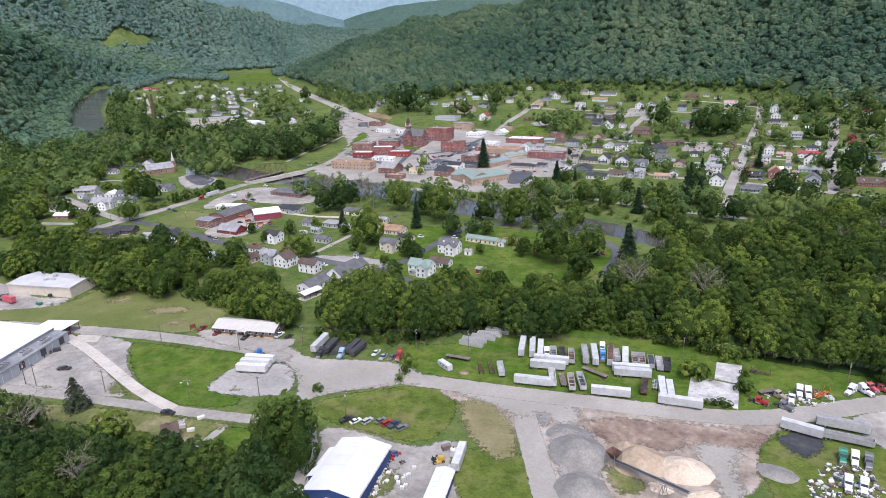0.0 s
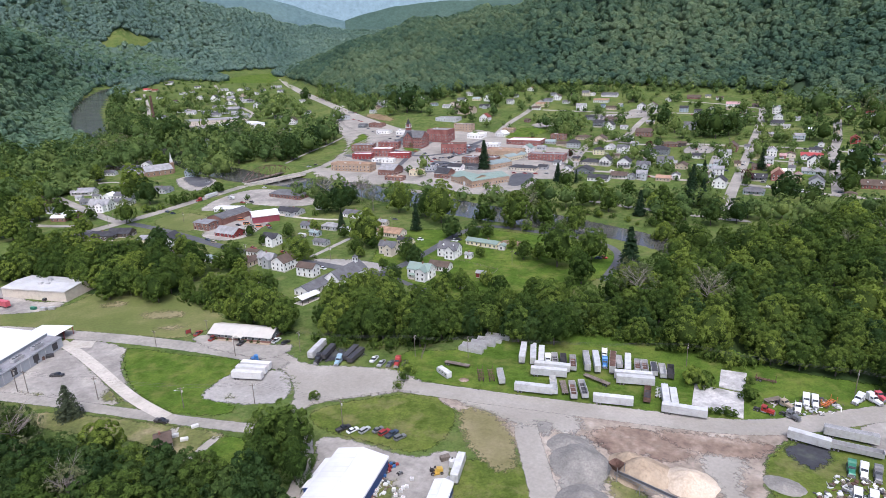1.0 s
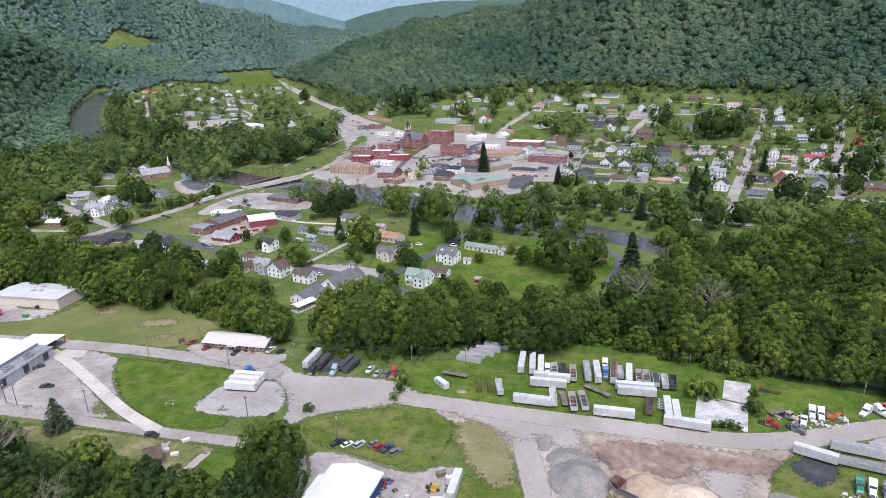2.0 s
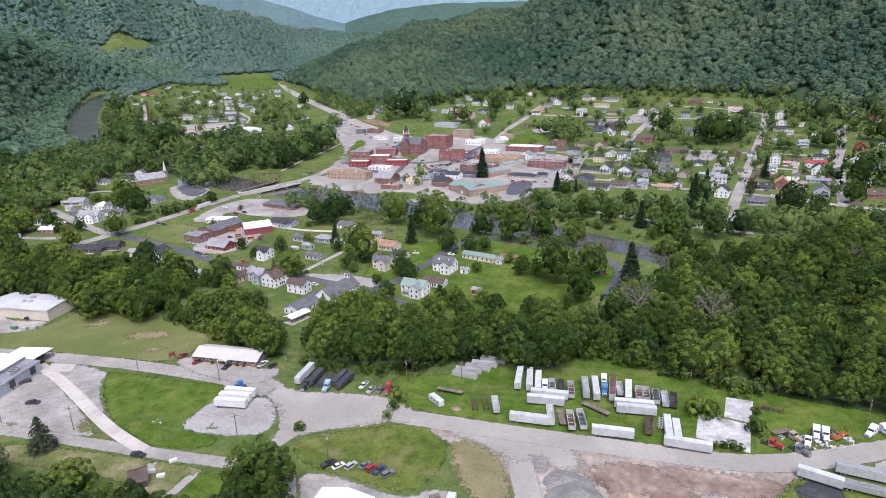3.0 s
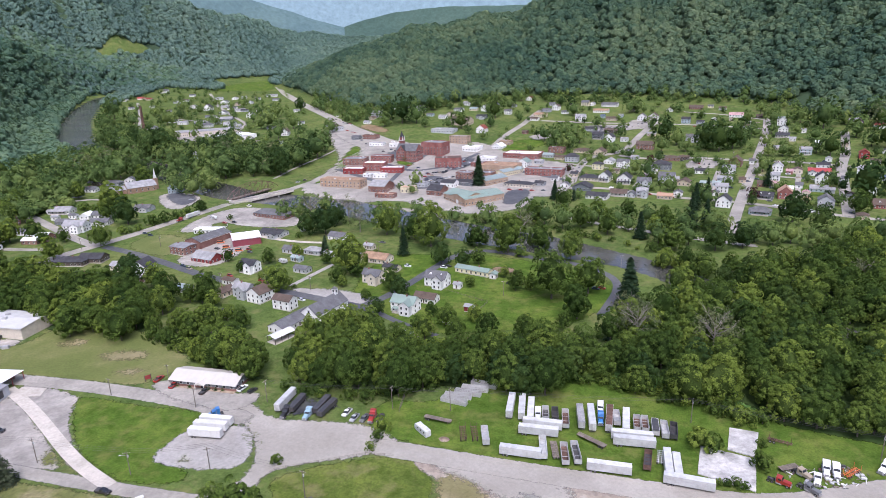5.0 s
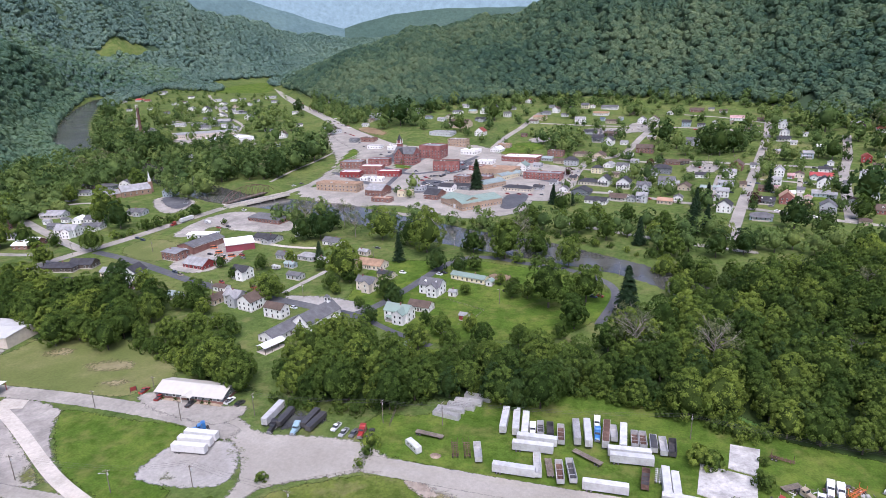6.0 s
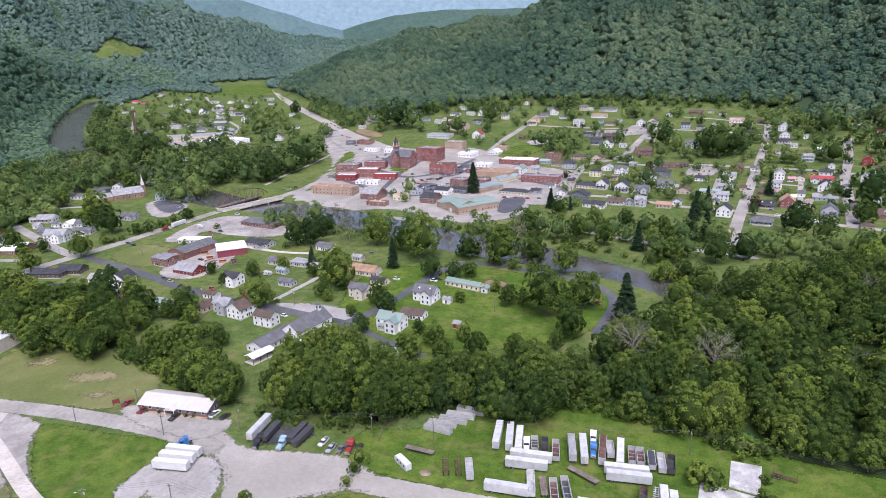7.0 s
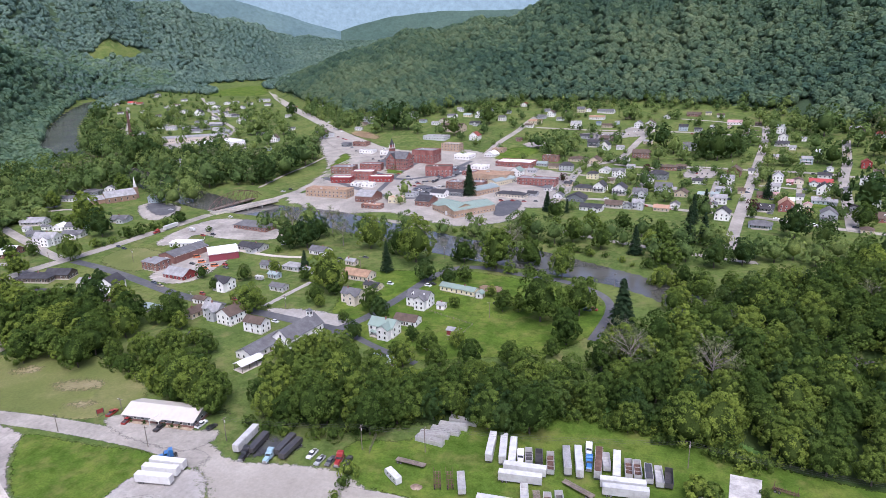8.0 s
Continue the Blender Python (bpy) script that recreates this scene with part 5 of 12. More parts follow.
def office(x, y, turn, L, W):
    ob = thing("office_building", stand(x, y, turn), "long low brick office with a pale metal roof and porch", "office")
    e, r = 3.0, 5.2
    w = part("wall", gable_solid(L, W, e, r), siding["slate"], ob)
    part("brick_base", Shape().box(-L / 2 - 0.05, L / 2 + 0.05, -W / 2 - 0.06, W / 2 + 0.06, -1.5, 1.15), brick, ob)
    part("roof", gable_roof(L, W, e, r, 0.7, 0.14), coat("cream_metal_roof", (0.5, 0.48, 0.435), 0.5, 0.0, 0.4, 0.25, 0.2), ob)
    for i in range(9):
        if i != 4:
            window(w, -L / 2 + L * (i + 0.5) / 9, -W / 2, 1.85, -90, 1.3, 1.1)
    for i in range(3):
        window(w, L / 2, -W / 2 + W * (i + 0.5) / 3, 1.85, 0, 1.3, 1.1)
    p = part("porch_roof", Shape().slab([(-2.6, -W / 2 - 2.6, 2.9), (0, -W / 2 - 2.6, 4.0), (2.6, -W / 2 - 2.6, 2.9)], (0, 5.5, 0)), MATS["cream_metal_roof"], ob)
    for px in (-2.2, 2.2):
        part("porch_post", Shape().box(px - 0.12, px + 0.12, -W / 2 - 2.4, -W / 2 - 2.15, 0, 2.9), trim_white, ob)
    part("door", Shape().box(-0.9, 0.9, -W / 2 - 0.1, -W / 2 - 0.06, 0, 2.2), glass, w)
    for x0, x1 in ((-L / 2, -3.2), (3.2, L / 2)):
        part("flower_bed", Shape().box(x0, x1, -W / 2 - 1.8, -W / 2 - 0.1, -0.5, 0.22), sand_tan, ob, "pale gravel planting bed")
    for px in (-L / 2 + 4, -6, 7, L / 2 - 6, L / 2 - 13):
        part("shrub", broad_crown(int(px * 9) % 97, 1.5, 1.3, 5, 90, 0.2, leaf_dark), None, ob).location = (px, -W / 2 - 1.0, 0.1)
    return ob


def chapel(x, y, turn, L, W):
    ob = thing("chapel", stand(x, y, turn), "white wooden chapel with a grey roof and small bell tower", "church")
    e, r = 5.0, 9.6
    w = part("wall", gable_solid(L, W, e, r), siding["white"], ob)
    part("roof", gable_roof(L, W, e, r), shingle["grey"], ob)
    for i in range(5):
        for sg in (-1, 1):
            window(w, -L / 2 + L * (i + 0.5) / 5, sg * W / 2, 2.6, sg * 90, 0.8, 2.0)
    window(w, -L / 2, 0, 6.2, 180, 1.2, 1.6)
    for py in (-3, 3):
        window(w, -L / 2, py, 2.6, 180, 0.8, 1.8)
    t = part("tower", Shape().box(L / 2 - 4.6, L / 2 - 2.2, -1.2, 1.2, r - 2, r + 2.6), siding["white"], ob)
    part("louvre", Shape().box(L / 2 - 4.65, L / 2 - 4.6, -0.6, 0.6, r + 0.6, r + 2.0).box(L / 2 - 4.1, L / 2 - 2.7, -1.25, -1.2, r + 0.6, r + 2.0), dark_steel, t)
    part("tower_cap", Shape().add([(L / 2 - 4.9, -1.5, r + 2.6), (L / 2 - 1.9, -1.5, r + 2.6), (L / 2 - 1.9, 1.5, r + 2.6), (L / 2 - 4.9, 1.5, r + 2.6), (L / 2 - 3.4, 0, r + 4.0)], [(3, 2, 1, 0), (0, 1, 4), (1, 2, 4), (2, 3, 4), (3, 0, 4)]), shingle["grey"], t)
    return ob


def brick_church(x, y, turn, L, W):
    ob = thing("brick_church", stand(x, y, turn), "brown brick church with a grey roof and white spire", "church")
    e, r = 5.5, 11.0
    w = part("wall", gable_solid(L, W, e, r), church_brick, ob)
    part("roof", gable_roof(L, W, e, r), shingle["light"], ob)
    for i in range(5):
        for sg in (-1, 1):
            window(w, -L / 2 + L * (i + 0.5) / 5, sg * W / 2, 2.6, sg * 90, 0.9, 2.4)
    for k in (-2.4, 0, 2.4):
        window(w, -L / 2, k, 4.5, 180, 0.7, 2.6)
    t = part("tower", Shape().box(L / 2 - 0.5, L / 2 + 3.7, -2.1, 2.1, -2, 11.5), church_brick, ob)
    part("belfry", Shape().box(L / 2 + 0.3, L / 2 + 2.9, -1.3, 1.3, 11.5, 14.5), trim_white, t)
    part("spire", Shape().rod((L / 2 + 1.6, 0, 14.5), (L / 2 + 1.6, 0, 22.5), 1.2, 8, 0.08), trim_white, t, "slender white spire")
    a = part("annex", gable_solid(14, 10, 4.0, 7.5), church_brick, ob)
    a.location = (-L / 2 - 7, 3, 0)
    part("annex_roof", gable_roof(14, 10, 4.0, 7.5), shingle["light"], ob).location = (-L / 2 - 7, 3, 0)
    return ob


def red_courthouse(x, y, turn):
    ob = thing("courthouse", stand(x, y, turn) @ Matrix.Scale(1.05, 4), "red-brick courthouse with gables and a slim clock tower", "courthouse")
    L, W, e, r = 26.0, 18.0, 12.0, 19.0
    w = part("wall", gable_solid(L, W, e, r), red_brick, ob)
    part("roof", gable_roof(L, W, e, r, 0.4, 0.2), shingle["grey"], ob)
    g = part("front_gable", gable_solid(W + 4, 10, e, r - 1.0), red_brick, ob)
    g.matrix_local = Matrix.Translation((-5, 0, 0)) @ pose(0, 0, 0, 0, 0, 90)
    part("gable_roof", gable_roof(W + 4, 10, e, r - 1.0, 0.3, 0.2), shingle["dark"], ob).matrix_local = Matrix.Translation((-5, 0, 0)) @ pose(0, 0, 0, 0, 0, 90)
    add_windows(w, L, W, e, 3, random.Random(1), "nsew", 3.0, 1.2, 2.0, 2.2, 4.0)
    for k in (-3, 0, 3):
        for z in (2.2, 6.2, 10.2, 13.6):
            if z < 13 or k == 0:
                window(g, -(W + 4) / 2, k, z, 180, 1.2, 2.0)
    t = part("clock_tower", Shape().box(-14.5, -9.5, 3, 8, 0, 22), red_brick, ob)
    part("cornice", Shape().box(-14.9, -9.1, 2.6, 8.4, 22, 22.6), trim_white, t)
    part("belfry", Shape().box(-14, -10, 3.5, 7.5, 22.6, 26), red_brick, t)
    part("spire", Shape().rod((-12, 5.5, 26), (-12, 5.5, 33), 2.9, 8, 0.1), shingle["dark"], t, "dark pointed roof")
    for px, py in ((-14.3, 3.2), (-9.7, 3.2), (-9.7, 7.8), (-14.3, 7.8)):
        part("pinnacle", Shape().rod((px, py, 22.6), (px, py, 27.5), 0.6, 6, 0.05), trim_white, t)
    return ob


def truss_bridge(ax, ay, bx, by, z, half=3.2):
    """An old riveted through truss of two arched sides."""
    a, b = Vector((ax, ay, z)), Vector((bx, by, z))
    d = (b - a)
    L = d.length
    ob = thing("truss_bridge", Matrix.Translation(a) @ pose(0, 0, 0, 0, 0, math.degrees(math.atan2(d.y, d.x))), "old rusty brown steel truss bridge", "bridge")
    n = 8
    top = [0, 6.4, 9.0, 10.4, 10.8, 10.4, 9.0, 6.4, 0]
    part("deck", Shape().box(0, L, -half, half, -0.9, -0.3), wood, ob)
    for s in (-half, half):
        part("bottom_chord", Shape().box(0, L, s - 0.2, s + 0.2, -0.5, -0.05), rust, ob)
        for i in range(n):
            x0, x1 = L * i / n, L * (i + 1) / n
            part("top_chord", Shape().beam((x0, s, top[i]), (x1, s, top[i + 1]), 0.36), rust, ob)
            if 0 < i:
                part("hanger", Shape().beam((x0, s, 0), (x0, s, top[i]), 0.26), rust, ob)
                k = i + 1 if i < n / 2 else i - 1
                part("diagonal", Shape().beam((x0, s, top[i]), (L * k / n, s, 0), 0.2), rust, ob)
    for i in range(1, n):
        part("top_strut", Shape().beam((L * i / n, -half, top[i]), (L * i / n, half, top[i]), 0.2), rust, ob)
    for x in (0, L):
        part("pier", Shape().box(x - 1, x + 1, -half - 0.5, half + 0.5, -7, -0.9), stained, ob)
    return ob


def road_bridge(ax, ay, bx, by, za, zb, half=5.5):
    a, b = Vector((ax, ay, 0)), Vector((bx, by, 0))
    d = b - a
    L = d.length
    ob = thing("road_bridge", Matrix.Translation((ax, ay, za)) @ pose(0, -math.degrees(math.atan2(zb - za, L)), math.degrees(math.atan2(d.y, d.x)) * 0) @ Matrix.Identity(4), "pale concrete road bridge over the river", "bridge")
    ob.matrix_world = Matrix.Translation((ax, ay, za)) @ pose(0, 0, 0, 0, 0, math.degrees(math.atan2(d.y, d.x))) @ pose(0, 0, 0, 0, -math.degrees(math.atan2(zb - za, L)), 0)
    part("deck", Shape().box(-2, L + 2, -half, half, -1.1, 0.35), concrete, ob)
    part("roadway", Shape().box(-2, L + 2, -half + 0.5, half - 0.5, 0.35, 0.39), old_asphalt, ob)
    for s in (-half, half - 0.3):
        part("parapet", Shape().box(-2, L + 2, s, s + 0.3, 0.35, 1.25), concrete, ob)
    for i in range(1, 4):
        part("pier", Shape().box(L * i / 4 - 0.7, L * i / 4 + 0.7, -half + 1, half - 1, -7, -1.1), stained, ob)
    return ob


# ---- poles, wires, fences, heaps ----
def utility_pole(x, y, turn=0, h=10.5, lamp=False, drum=True):
    ob = thing("utility_pole", stand(x, y, turn), "brown wooden utility pole with a crossarm", "pole", "utility poles")
    part("post", Shape().rod((0, 0, -0.5), (0, 0, h), 0.17, 8, 0.12), wood, ob)
    arm = part("crossarm", Shape().box(-1.2, 1.2, -0.07, 0.07, h - 0.75, h - 0.6).beam((-0.7, 0.05, h - 0.7), (0, 0.1, h - 1.4), 0.05).beam((0.7, 0.05, h - 0.7), (0, 0.1, h - 1.4), 0.05), wood, ob)
    for k in (-1.1, -0.5, 0.5, 1.1):
        part("insulator", Shape().rod((k, 0, h - 0.6), (k, 0, h - 0.38), 0.05, 6), trim_white, arm)
    if drum:
        part("transformer", Shape().rod((0.32, 0, h - 2.4), (0.32, 0, h - 1.5), 0.25, 10), alu, ob, "grey transformer drum")
    if lamp:
        part("lamp_arm", Shape().rod((0, 0, h - 1.8), (-2.0, 0, h - 1.2), 0.05, 6), steel, ob)
        part("lamp_head", Shape().box(-2.5, -1.8, -0.14, 0.14, h - 1.28, h - 1.12), alu, ob)
    return ob


def cables(points, h=10.1, sag=1.2, spread=(-1.1, 0, 1.1)):
    for (ax, ay), (bx, by) in zip(points, points[1:]):
        d = Vector((bx - ax, by - ay, 0)).normalized()
        n = Vector((-d.y, d.x, 0))
        cu = bpy.data.curves.new("overhead_cable", "CURVE")
        cu.dimensions, cu.bevel_depth, cu.bevel_resolution = "3D", 0.03, 0
        za, zb = height(ax, ay) + h, height(bx, by) + h
        for s in spread:
            sp = cu.splines.new("POLY")
            sp.points.add(10)
            for i, p in enumerate(sp.points):
                t = i / 10
                p.co = (ax + (bx - ax) * t + n.x * s, ay + (by - ay) * t + n.y * s, za + (zb - za) * t - sag * 4 * t * (1 - t), 1)
        cu.materials.append(wire)
        tagged(new("overhead_cable", cu), "thin dark overhead cables between poles", "cable", "overhead cables")


def fence(points, step=3.0, h=1.3, mat=None, rails=2, label="low weathered post and rail fence"):
    ob = thing("fence", Matrix.Identity(4), label, "fence")
    pm = Shape().box(-0.07, 0.07, -0.07, 0.07, -0.4, h).mesh("post", mat or wood)
    for (ax, ay), (bx, by) in zip(points, points[1:]):
        L = math.hypot(bx - ax, by - ay)
        n = max(1, int(L / step))
        for i in range(n):
            t = i / n
            x, y = ax + (bx - ax) * t, ay + (by - ay) * t
            part("post", pm, None, ob).location = (x, y, height(x, y))
        for k in range(rails):
            z = h * (0.45 + 0.45 * k)
            part("rail", Shape().beam((ax, ay, height(ax, ay) + z), (bx, by, height(bx, by) + z), 0.06), mat or wood, ob)
    return ob


def heap(x, y, rx, ry, h, mat, label, seed=1, turn=0, name="sand_heap", ridge=0.0):
    """A tipped heap: slumped sides, ridges and an uneven foot."""
    n, k = 56, 22
    v = [(0, 0, h)]
    for j in range(1, k + 1):
        t = j / k
        for i in range(n):
            a = 2 * math.pi * i / n
            q = 1 + 0.16 * noise.noise((math.cos(a) * 1.3 + seed, math.sin(a) * 1.3, 0)) + 0.06 * noise.noise((math.cos(a) * 4, math.sin(a) * 4 + seed, t))
            z = h * (max(0, 1 - t) ** (0.9 + ridge)) * (1 + 0.18 * noise.noise((math.cos(a) * 2 * t + seed, math.sin(a) * 2 * t, 3))) + (0.55 * noise.noise((math.cos(a) * 5 * t, math.sin(a) * 5 * t, seed)) + 0.3 * noise.noise((a * 5 + seed, t * 1.5, seed))) * (1 - t) * t * 3
            v.append((math.cos(a) * rx * t * q, math.sin(a) * ry * t * q, z if j < k else -0.4))
    f = [(0, 1 + i, 1 + (i + 1) % n) for i in range(n)]
    for j in range(k - 1):
        f += [(1 + j * n + i, 1 + (j + 1) * n + i, 1 + (j + 1) * n + (i + 1) % n, 1 + j * n + (i + 1) % n) for i in range(n)]
    s = Shape().add(v, f)
    ob = new(name, s.mesh(name, mat, True))
    ob.matrix_world = stand(x, y, turn)
    return tagged(ob, label, "heap", "heaps of the sand yard")


def conveyor(ax, ay, az, bx, by, bz):
    a, b = Vector((ax, ay, height(ax, ay))), Vector((bx, by, height(bx, by)))
    d = b - a
    L = math.hypot(d.x, d.y)
    ob = thing("conveyor", Matrix.Translation(a) @ pose(0, 0, 0, 0, 0, math.degrees(math.atan2(d.y, d.x))), "grey steel belt conveyor with a feed hopper", "conveyor")
    s = Shape()
    for y in (-0.7, 0.7):
        s.beam((0, y, az), (L, y, bz), 0.18).beam((0, y, az - 0.9), (L, y, bz - 0.9), 0.14)
    part("truss_frame", s, steel, ob)
    m = 16
    for i in range(m):
        x0, x1 = L * i / m, L * (i + 1) / m
        z0, z1 = az + (bz - az) * i / m, az + (bz - az) * (i + 1) / m
        for y in (-0.7, 0.7):
            part("lattice", Shape().beam((x0, y, z0), (x1, y, z1 - 0.9), 0.08).beam((x0, y, z0), (x0, y, z0 - 0.9), 0.08), steel, ob)
    part("belt", Shape().slab([(0, -0.5, az + 0.12), (L, -0.5, bz + 0.12), (L, 0.5, bz + 0.12), (0, 0.5, az + 0.12)], (0, 0, 0.05)), dark_steel, ob)
    for x, zt in ((L * 0.35, az + (bz - az) * 0.35 - 1), (L * 0.7, az + (bz - az) * 0.7 - 1)):
        for y in (-1.0, 1.0):
            part("support_leg", Shape().beam((x, y * 0.7, zt), (x + 0.8, y * 1.4, -0.3), 0.16).beam((x, y * 0.7, zt), (x - 0.8, y * 1.4, -0.3), 0.16), steel, ob)
    hp = Shape()
    c, w = (0.0, 1.9), 1.9
    for sx, sy in ((-1, 0), (1, 0), (0, -1), (0, 1)):
        ring = [(sx * w if sx else -w, sy * w if sy else -w, az + 3.2), (sx * w if sx else w, sy * w if sy else w, az + 3.2), (sx * 0.6 if sx else 0.6, sy * 0.6 if sy else 0.6, az + 0.6), (sx * 0.6 if sx else -0.6, sy * 0.6 if sy else -0.6, az + 0.6)]
        hp.slab(ring, (0.06 * sx, 0.06 * sy, 0))
    h = part("hopper", hp, rust, ob, "rusty feed hopper")
    for px in (-1.8, 1.8):
        for py in (-1.8, 1.8):
            part("hopper_leg", Shape().box(px - 0.1, px + 0.1, py - 0.1, py + 0.1, -0.3, az + 3.2), steel, ob)
    return ob


def storage_tank(x, y):
    ob = thing("storage_tank", stand(x, y), "white upright plastic storage tank", "tank")
    part("shell", Shape().rod((0, 0, 0), (0, 0, 2.6), 1.2, 16).rod((0, 0, 2.6), (0, 0, 3.1), 1.2, 16, 0.3), trim_white, ob)
    part("lid", Shape().rod((0, 0, 3.1), (0, 0, 3.25), 0.32, 10), tyre, ob)
    return ob


def sign_board(x, y, turn):
    ob = thing("sign_board", stand(x, y, turn), "brown wooden sign board on two posts", "sign")
    for k in (-1.3, 1.3):
        part("post", Shape().box(k - 0.12, k + 0.12, -0.12, 0.12, -0.4, 3.2), siding["darkwood"], ob)
    part("board", Shape().box(-1.15, 1.15, -0.06, 0.06, 1.0, 2.9), siding["barn"], ob)
    return ob


def scrap_field(poly, n, seed):
    """Loose scrap too small to count: pipes, sheets and blocks lying about."""
    rng = random.Random(seed)
    xs_, ys_ = [p[0] for p in poly], [p[1] for p in poly]
    s = Shape()
    mats, idx = [trim_white, alu, rust, dark_steel, wood], []
    k = 0
    while k < n:
        x, y = rng.uniform(min(xs_), max(xs_)), rng.uniform(min(ys_), max(ys_))
        if not inside(poly, np.array([x]), np.array([y]))[0]:
            continue
        k += 1
        n0 = len(s.f)
        z = height(x, y)
        a = rng.uniform(0, 3.14)
        d = Vector((math.cos(a), math.sin(a), rng.uniform(-0.1, 0.25)))
        l = rng.uniform(0.25, 1.2)
        if rng.random() < 0.45:
            s.rod(Vector((x, y, z + 0.3)) - d * l, Vector((x, y, z + 0.35)) + d * l, rng.uniform(0.08, 0.22), 7)
        else:
            w = Vector((-d.y, d.x, 0)) * rng.uniform(0.3, 0.8)
            c = Vector((x, y, z + rng.uniform(0.05, 0.4)))
            s.slab([c - d * l * 0.6 - w, c + d * l * 0.6 - w, c + d * l * 0.6 + w, c - d * l * 0.6 + w], (0, 0, rng.uniform(0.08, 0.7)))
        idx += [rng.choices(range(5), (3, 3, 2, 2, 2))[0]] * (len(s.f) - n0)
    me = s.mesh("scrap", mats[0])
    for m in mats[1:]:
        me.materials.append(m)
    me.polygons.foreach_set("material_index", idx)
    return tagged(new("scrap", me), "scattered white and rusty scrap pieces", "scrap", "", "stuff")


def open_canopy(x, y, turn, L, W):
    """An open picnic shelter: posts, beams and a low pitched roof."""
    ob = thing("picnic_shelter", stand(x, y, turn), "open wooden shelter with a white metal roof", "shelter")
    for i in range(4):
        for k in (-1, 1):
            part("post", Shape().box(-L / 2 + 0.5 + i * (L - 1) / 3 - 0.1, -L / 2 + 0.5 + i * (L - 1) / 3 + 0.1, k * (W / 2 - 0.5) - 0.1, k * (W / 2 - 0.5) + 0.1, -0.5, 3.0), siding["darkwood"], ob)
    for k in (-1, 1):
        part("beam", Shape().box(-L / 2 + 0.2, L / 2 - 0.2, k * (W / 2 - 0.5) - 0.09, k * (W / 2 - 0.5) + 0.09, 3.0, 3.25), siding["darkwood"], ob)
        n = 10
        for i in range(n):
            a, b = -L / 2 + L * i / n, -L / 2 + L * (i + 1) / n - 0.04
            s = Shape().add([(a, 0, 4.5), (b, 0, 4.5), (b, k * W / 2, 3.3), (a, k * W / 2, 3.3), (a, 0, 4.4), (b, 0, 4.4), (b, k * W / 2, 3.2), (a, k * W / 2, 3.2)], [(0, 1, 2, 3), (7, 6, 5, 4), (0, 4, 5, 1), (1, 5, 6, 2), (2, 6, 7, 3), (3, 7, 4, 0)])
            part("roof_panel", s, bright_white, ob)
    part("slab", Shape().box(-L / 2, L / 2, -W / 2, W / 2, -0.4, 0.08), concrete, ob)
    return ob


# ---- roads, yards and fields ----
patch("yard_gravel", [(-155.9, 241.4), (-134.6, 228.3), (-117.8, 231.3), (-94.7, 234.6), (-83.6, 229.4), (-75.7, 224.8), (-87.0, 214.5), (-105.6, 205.3), (-116.6, 198.2), (-116.7, 190.5), (-116.4, 181.4), (-126.4, 180.0), (-124.0, 190.3), (-125.0, 202.4), (-133.6, 214.8), (-144.3, 222.7), (-155.4, 226.6), (-166.4, 229.8)], gravel, 0.1, "pale compacted gravel truck yard", "yard")
ribbon("road", [(-328.5, 217.8), (-290.9, 224.9), (-267.1, 226.9), (-228.5, 230.7), (-185.9, 231.0), (-154.1, 229.3), (-139.3, 223.9)], 8.5, old_asphalt, 0.14, "pale worn asphalt yard road")
ribbon("road", [(-89.7, 221.4), (-64.8, 221.3), (-41.2, 220.6), (-18.9, 220.8), (2.2, 221.0), (22.4, 221.2), (41.6, 220.9), (61.2, 227.2), (78.3, 237.4), (96.9, 246.2), (125.0, 258.1)], 9.5, gravel, 0.14, "pale gravel haul road")
ribbon("road", [(-267.1, 171.2), (-249.1, 172.1), (-221.4, 174.6), (-193.4, 175.5), (-166.9, 176.3), (-132.8, 178.4), (-114.4, 179.9)], 5.6, old_asphalt, 0.18, "narrow pale asphalt lane")
ribbon("track", [(-109.6, 181.9), (-100.3, 174.3), (-97.0, 159.7), (-95.9, 147.4), (-94.7, 138.4), (-91.8, 127.3)], 4.2, gravel, 0.14, "rutted gravel track beside the trees")
patch("warehouse_lot", [(-258.6, 169.6), (-256.3, 178.0), (-255.5, 193.8), (-261.2, 212.8), (-255.3, 216.2), (-188.1, 181.2), (-195.4, 177.6), (-222.2, 175.3), (-250.0, 172.8)], lot_asphalt, 0.1, "pale grey gravel lot with weeds along its edge", "yard")
patch("drive_apron", [(-267.2, 226.2), (-226.1, 224.2), (-220.1, 212.4), (-206.8, 199.3), (-188.8, 186.5), (-172.1, 180.0), (-183.5, 178.0), (-243.4, 210.7)], lot_asphalt, 0.12, "worn grey asphalt apron", "yard")
ribbon("driveway", [(-263.4, 219.3), (-246.4, 213.5), (-217.5, 199.2), (-192.8, 186.4), (-176.2, 179.4), (-166.0, 177.2)], 5.0, concrete, 0.24, "white concrete driveway")
patch("concrete_pad", [(-258.3, 221.9), (-246.6, 224.2), (-243.3, 218.0), (-257.6, 213.8)], concrete, 0.28, "white concrete loading pad", "yard", ragged=0.1)
patch("gravel_pad", [(-163.7, 192.0), (-164.4, 203.2), (-163.3, 212.7), (-154.1, 215.3), (-143.1, 223.1), (-133.5, 215.6), (-126.7, 202.5), (-130.0, 196.1), (-141.8, 192.2), (-153.3, 191.6)], pad_gravel, 0.1, "bare brown gravel pad", "yard")
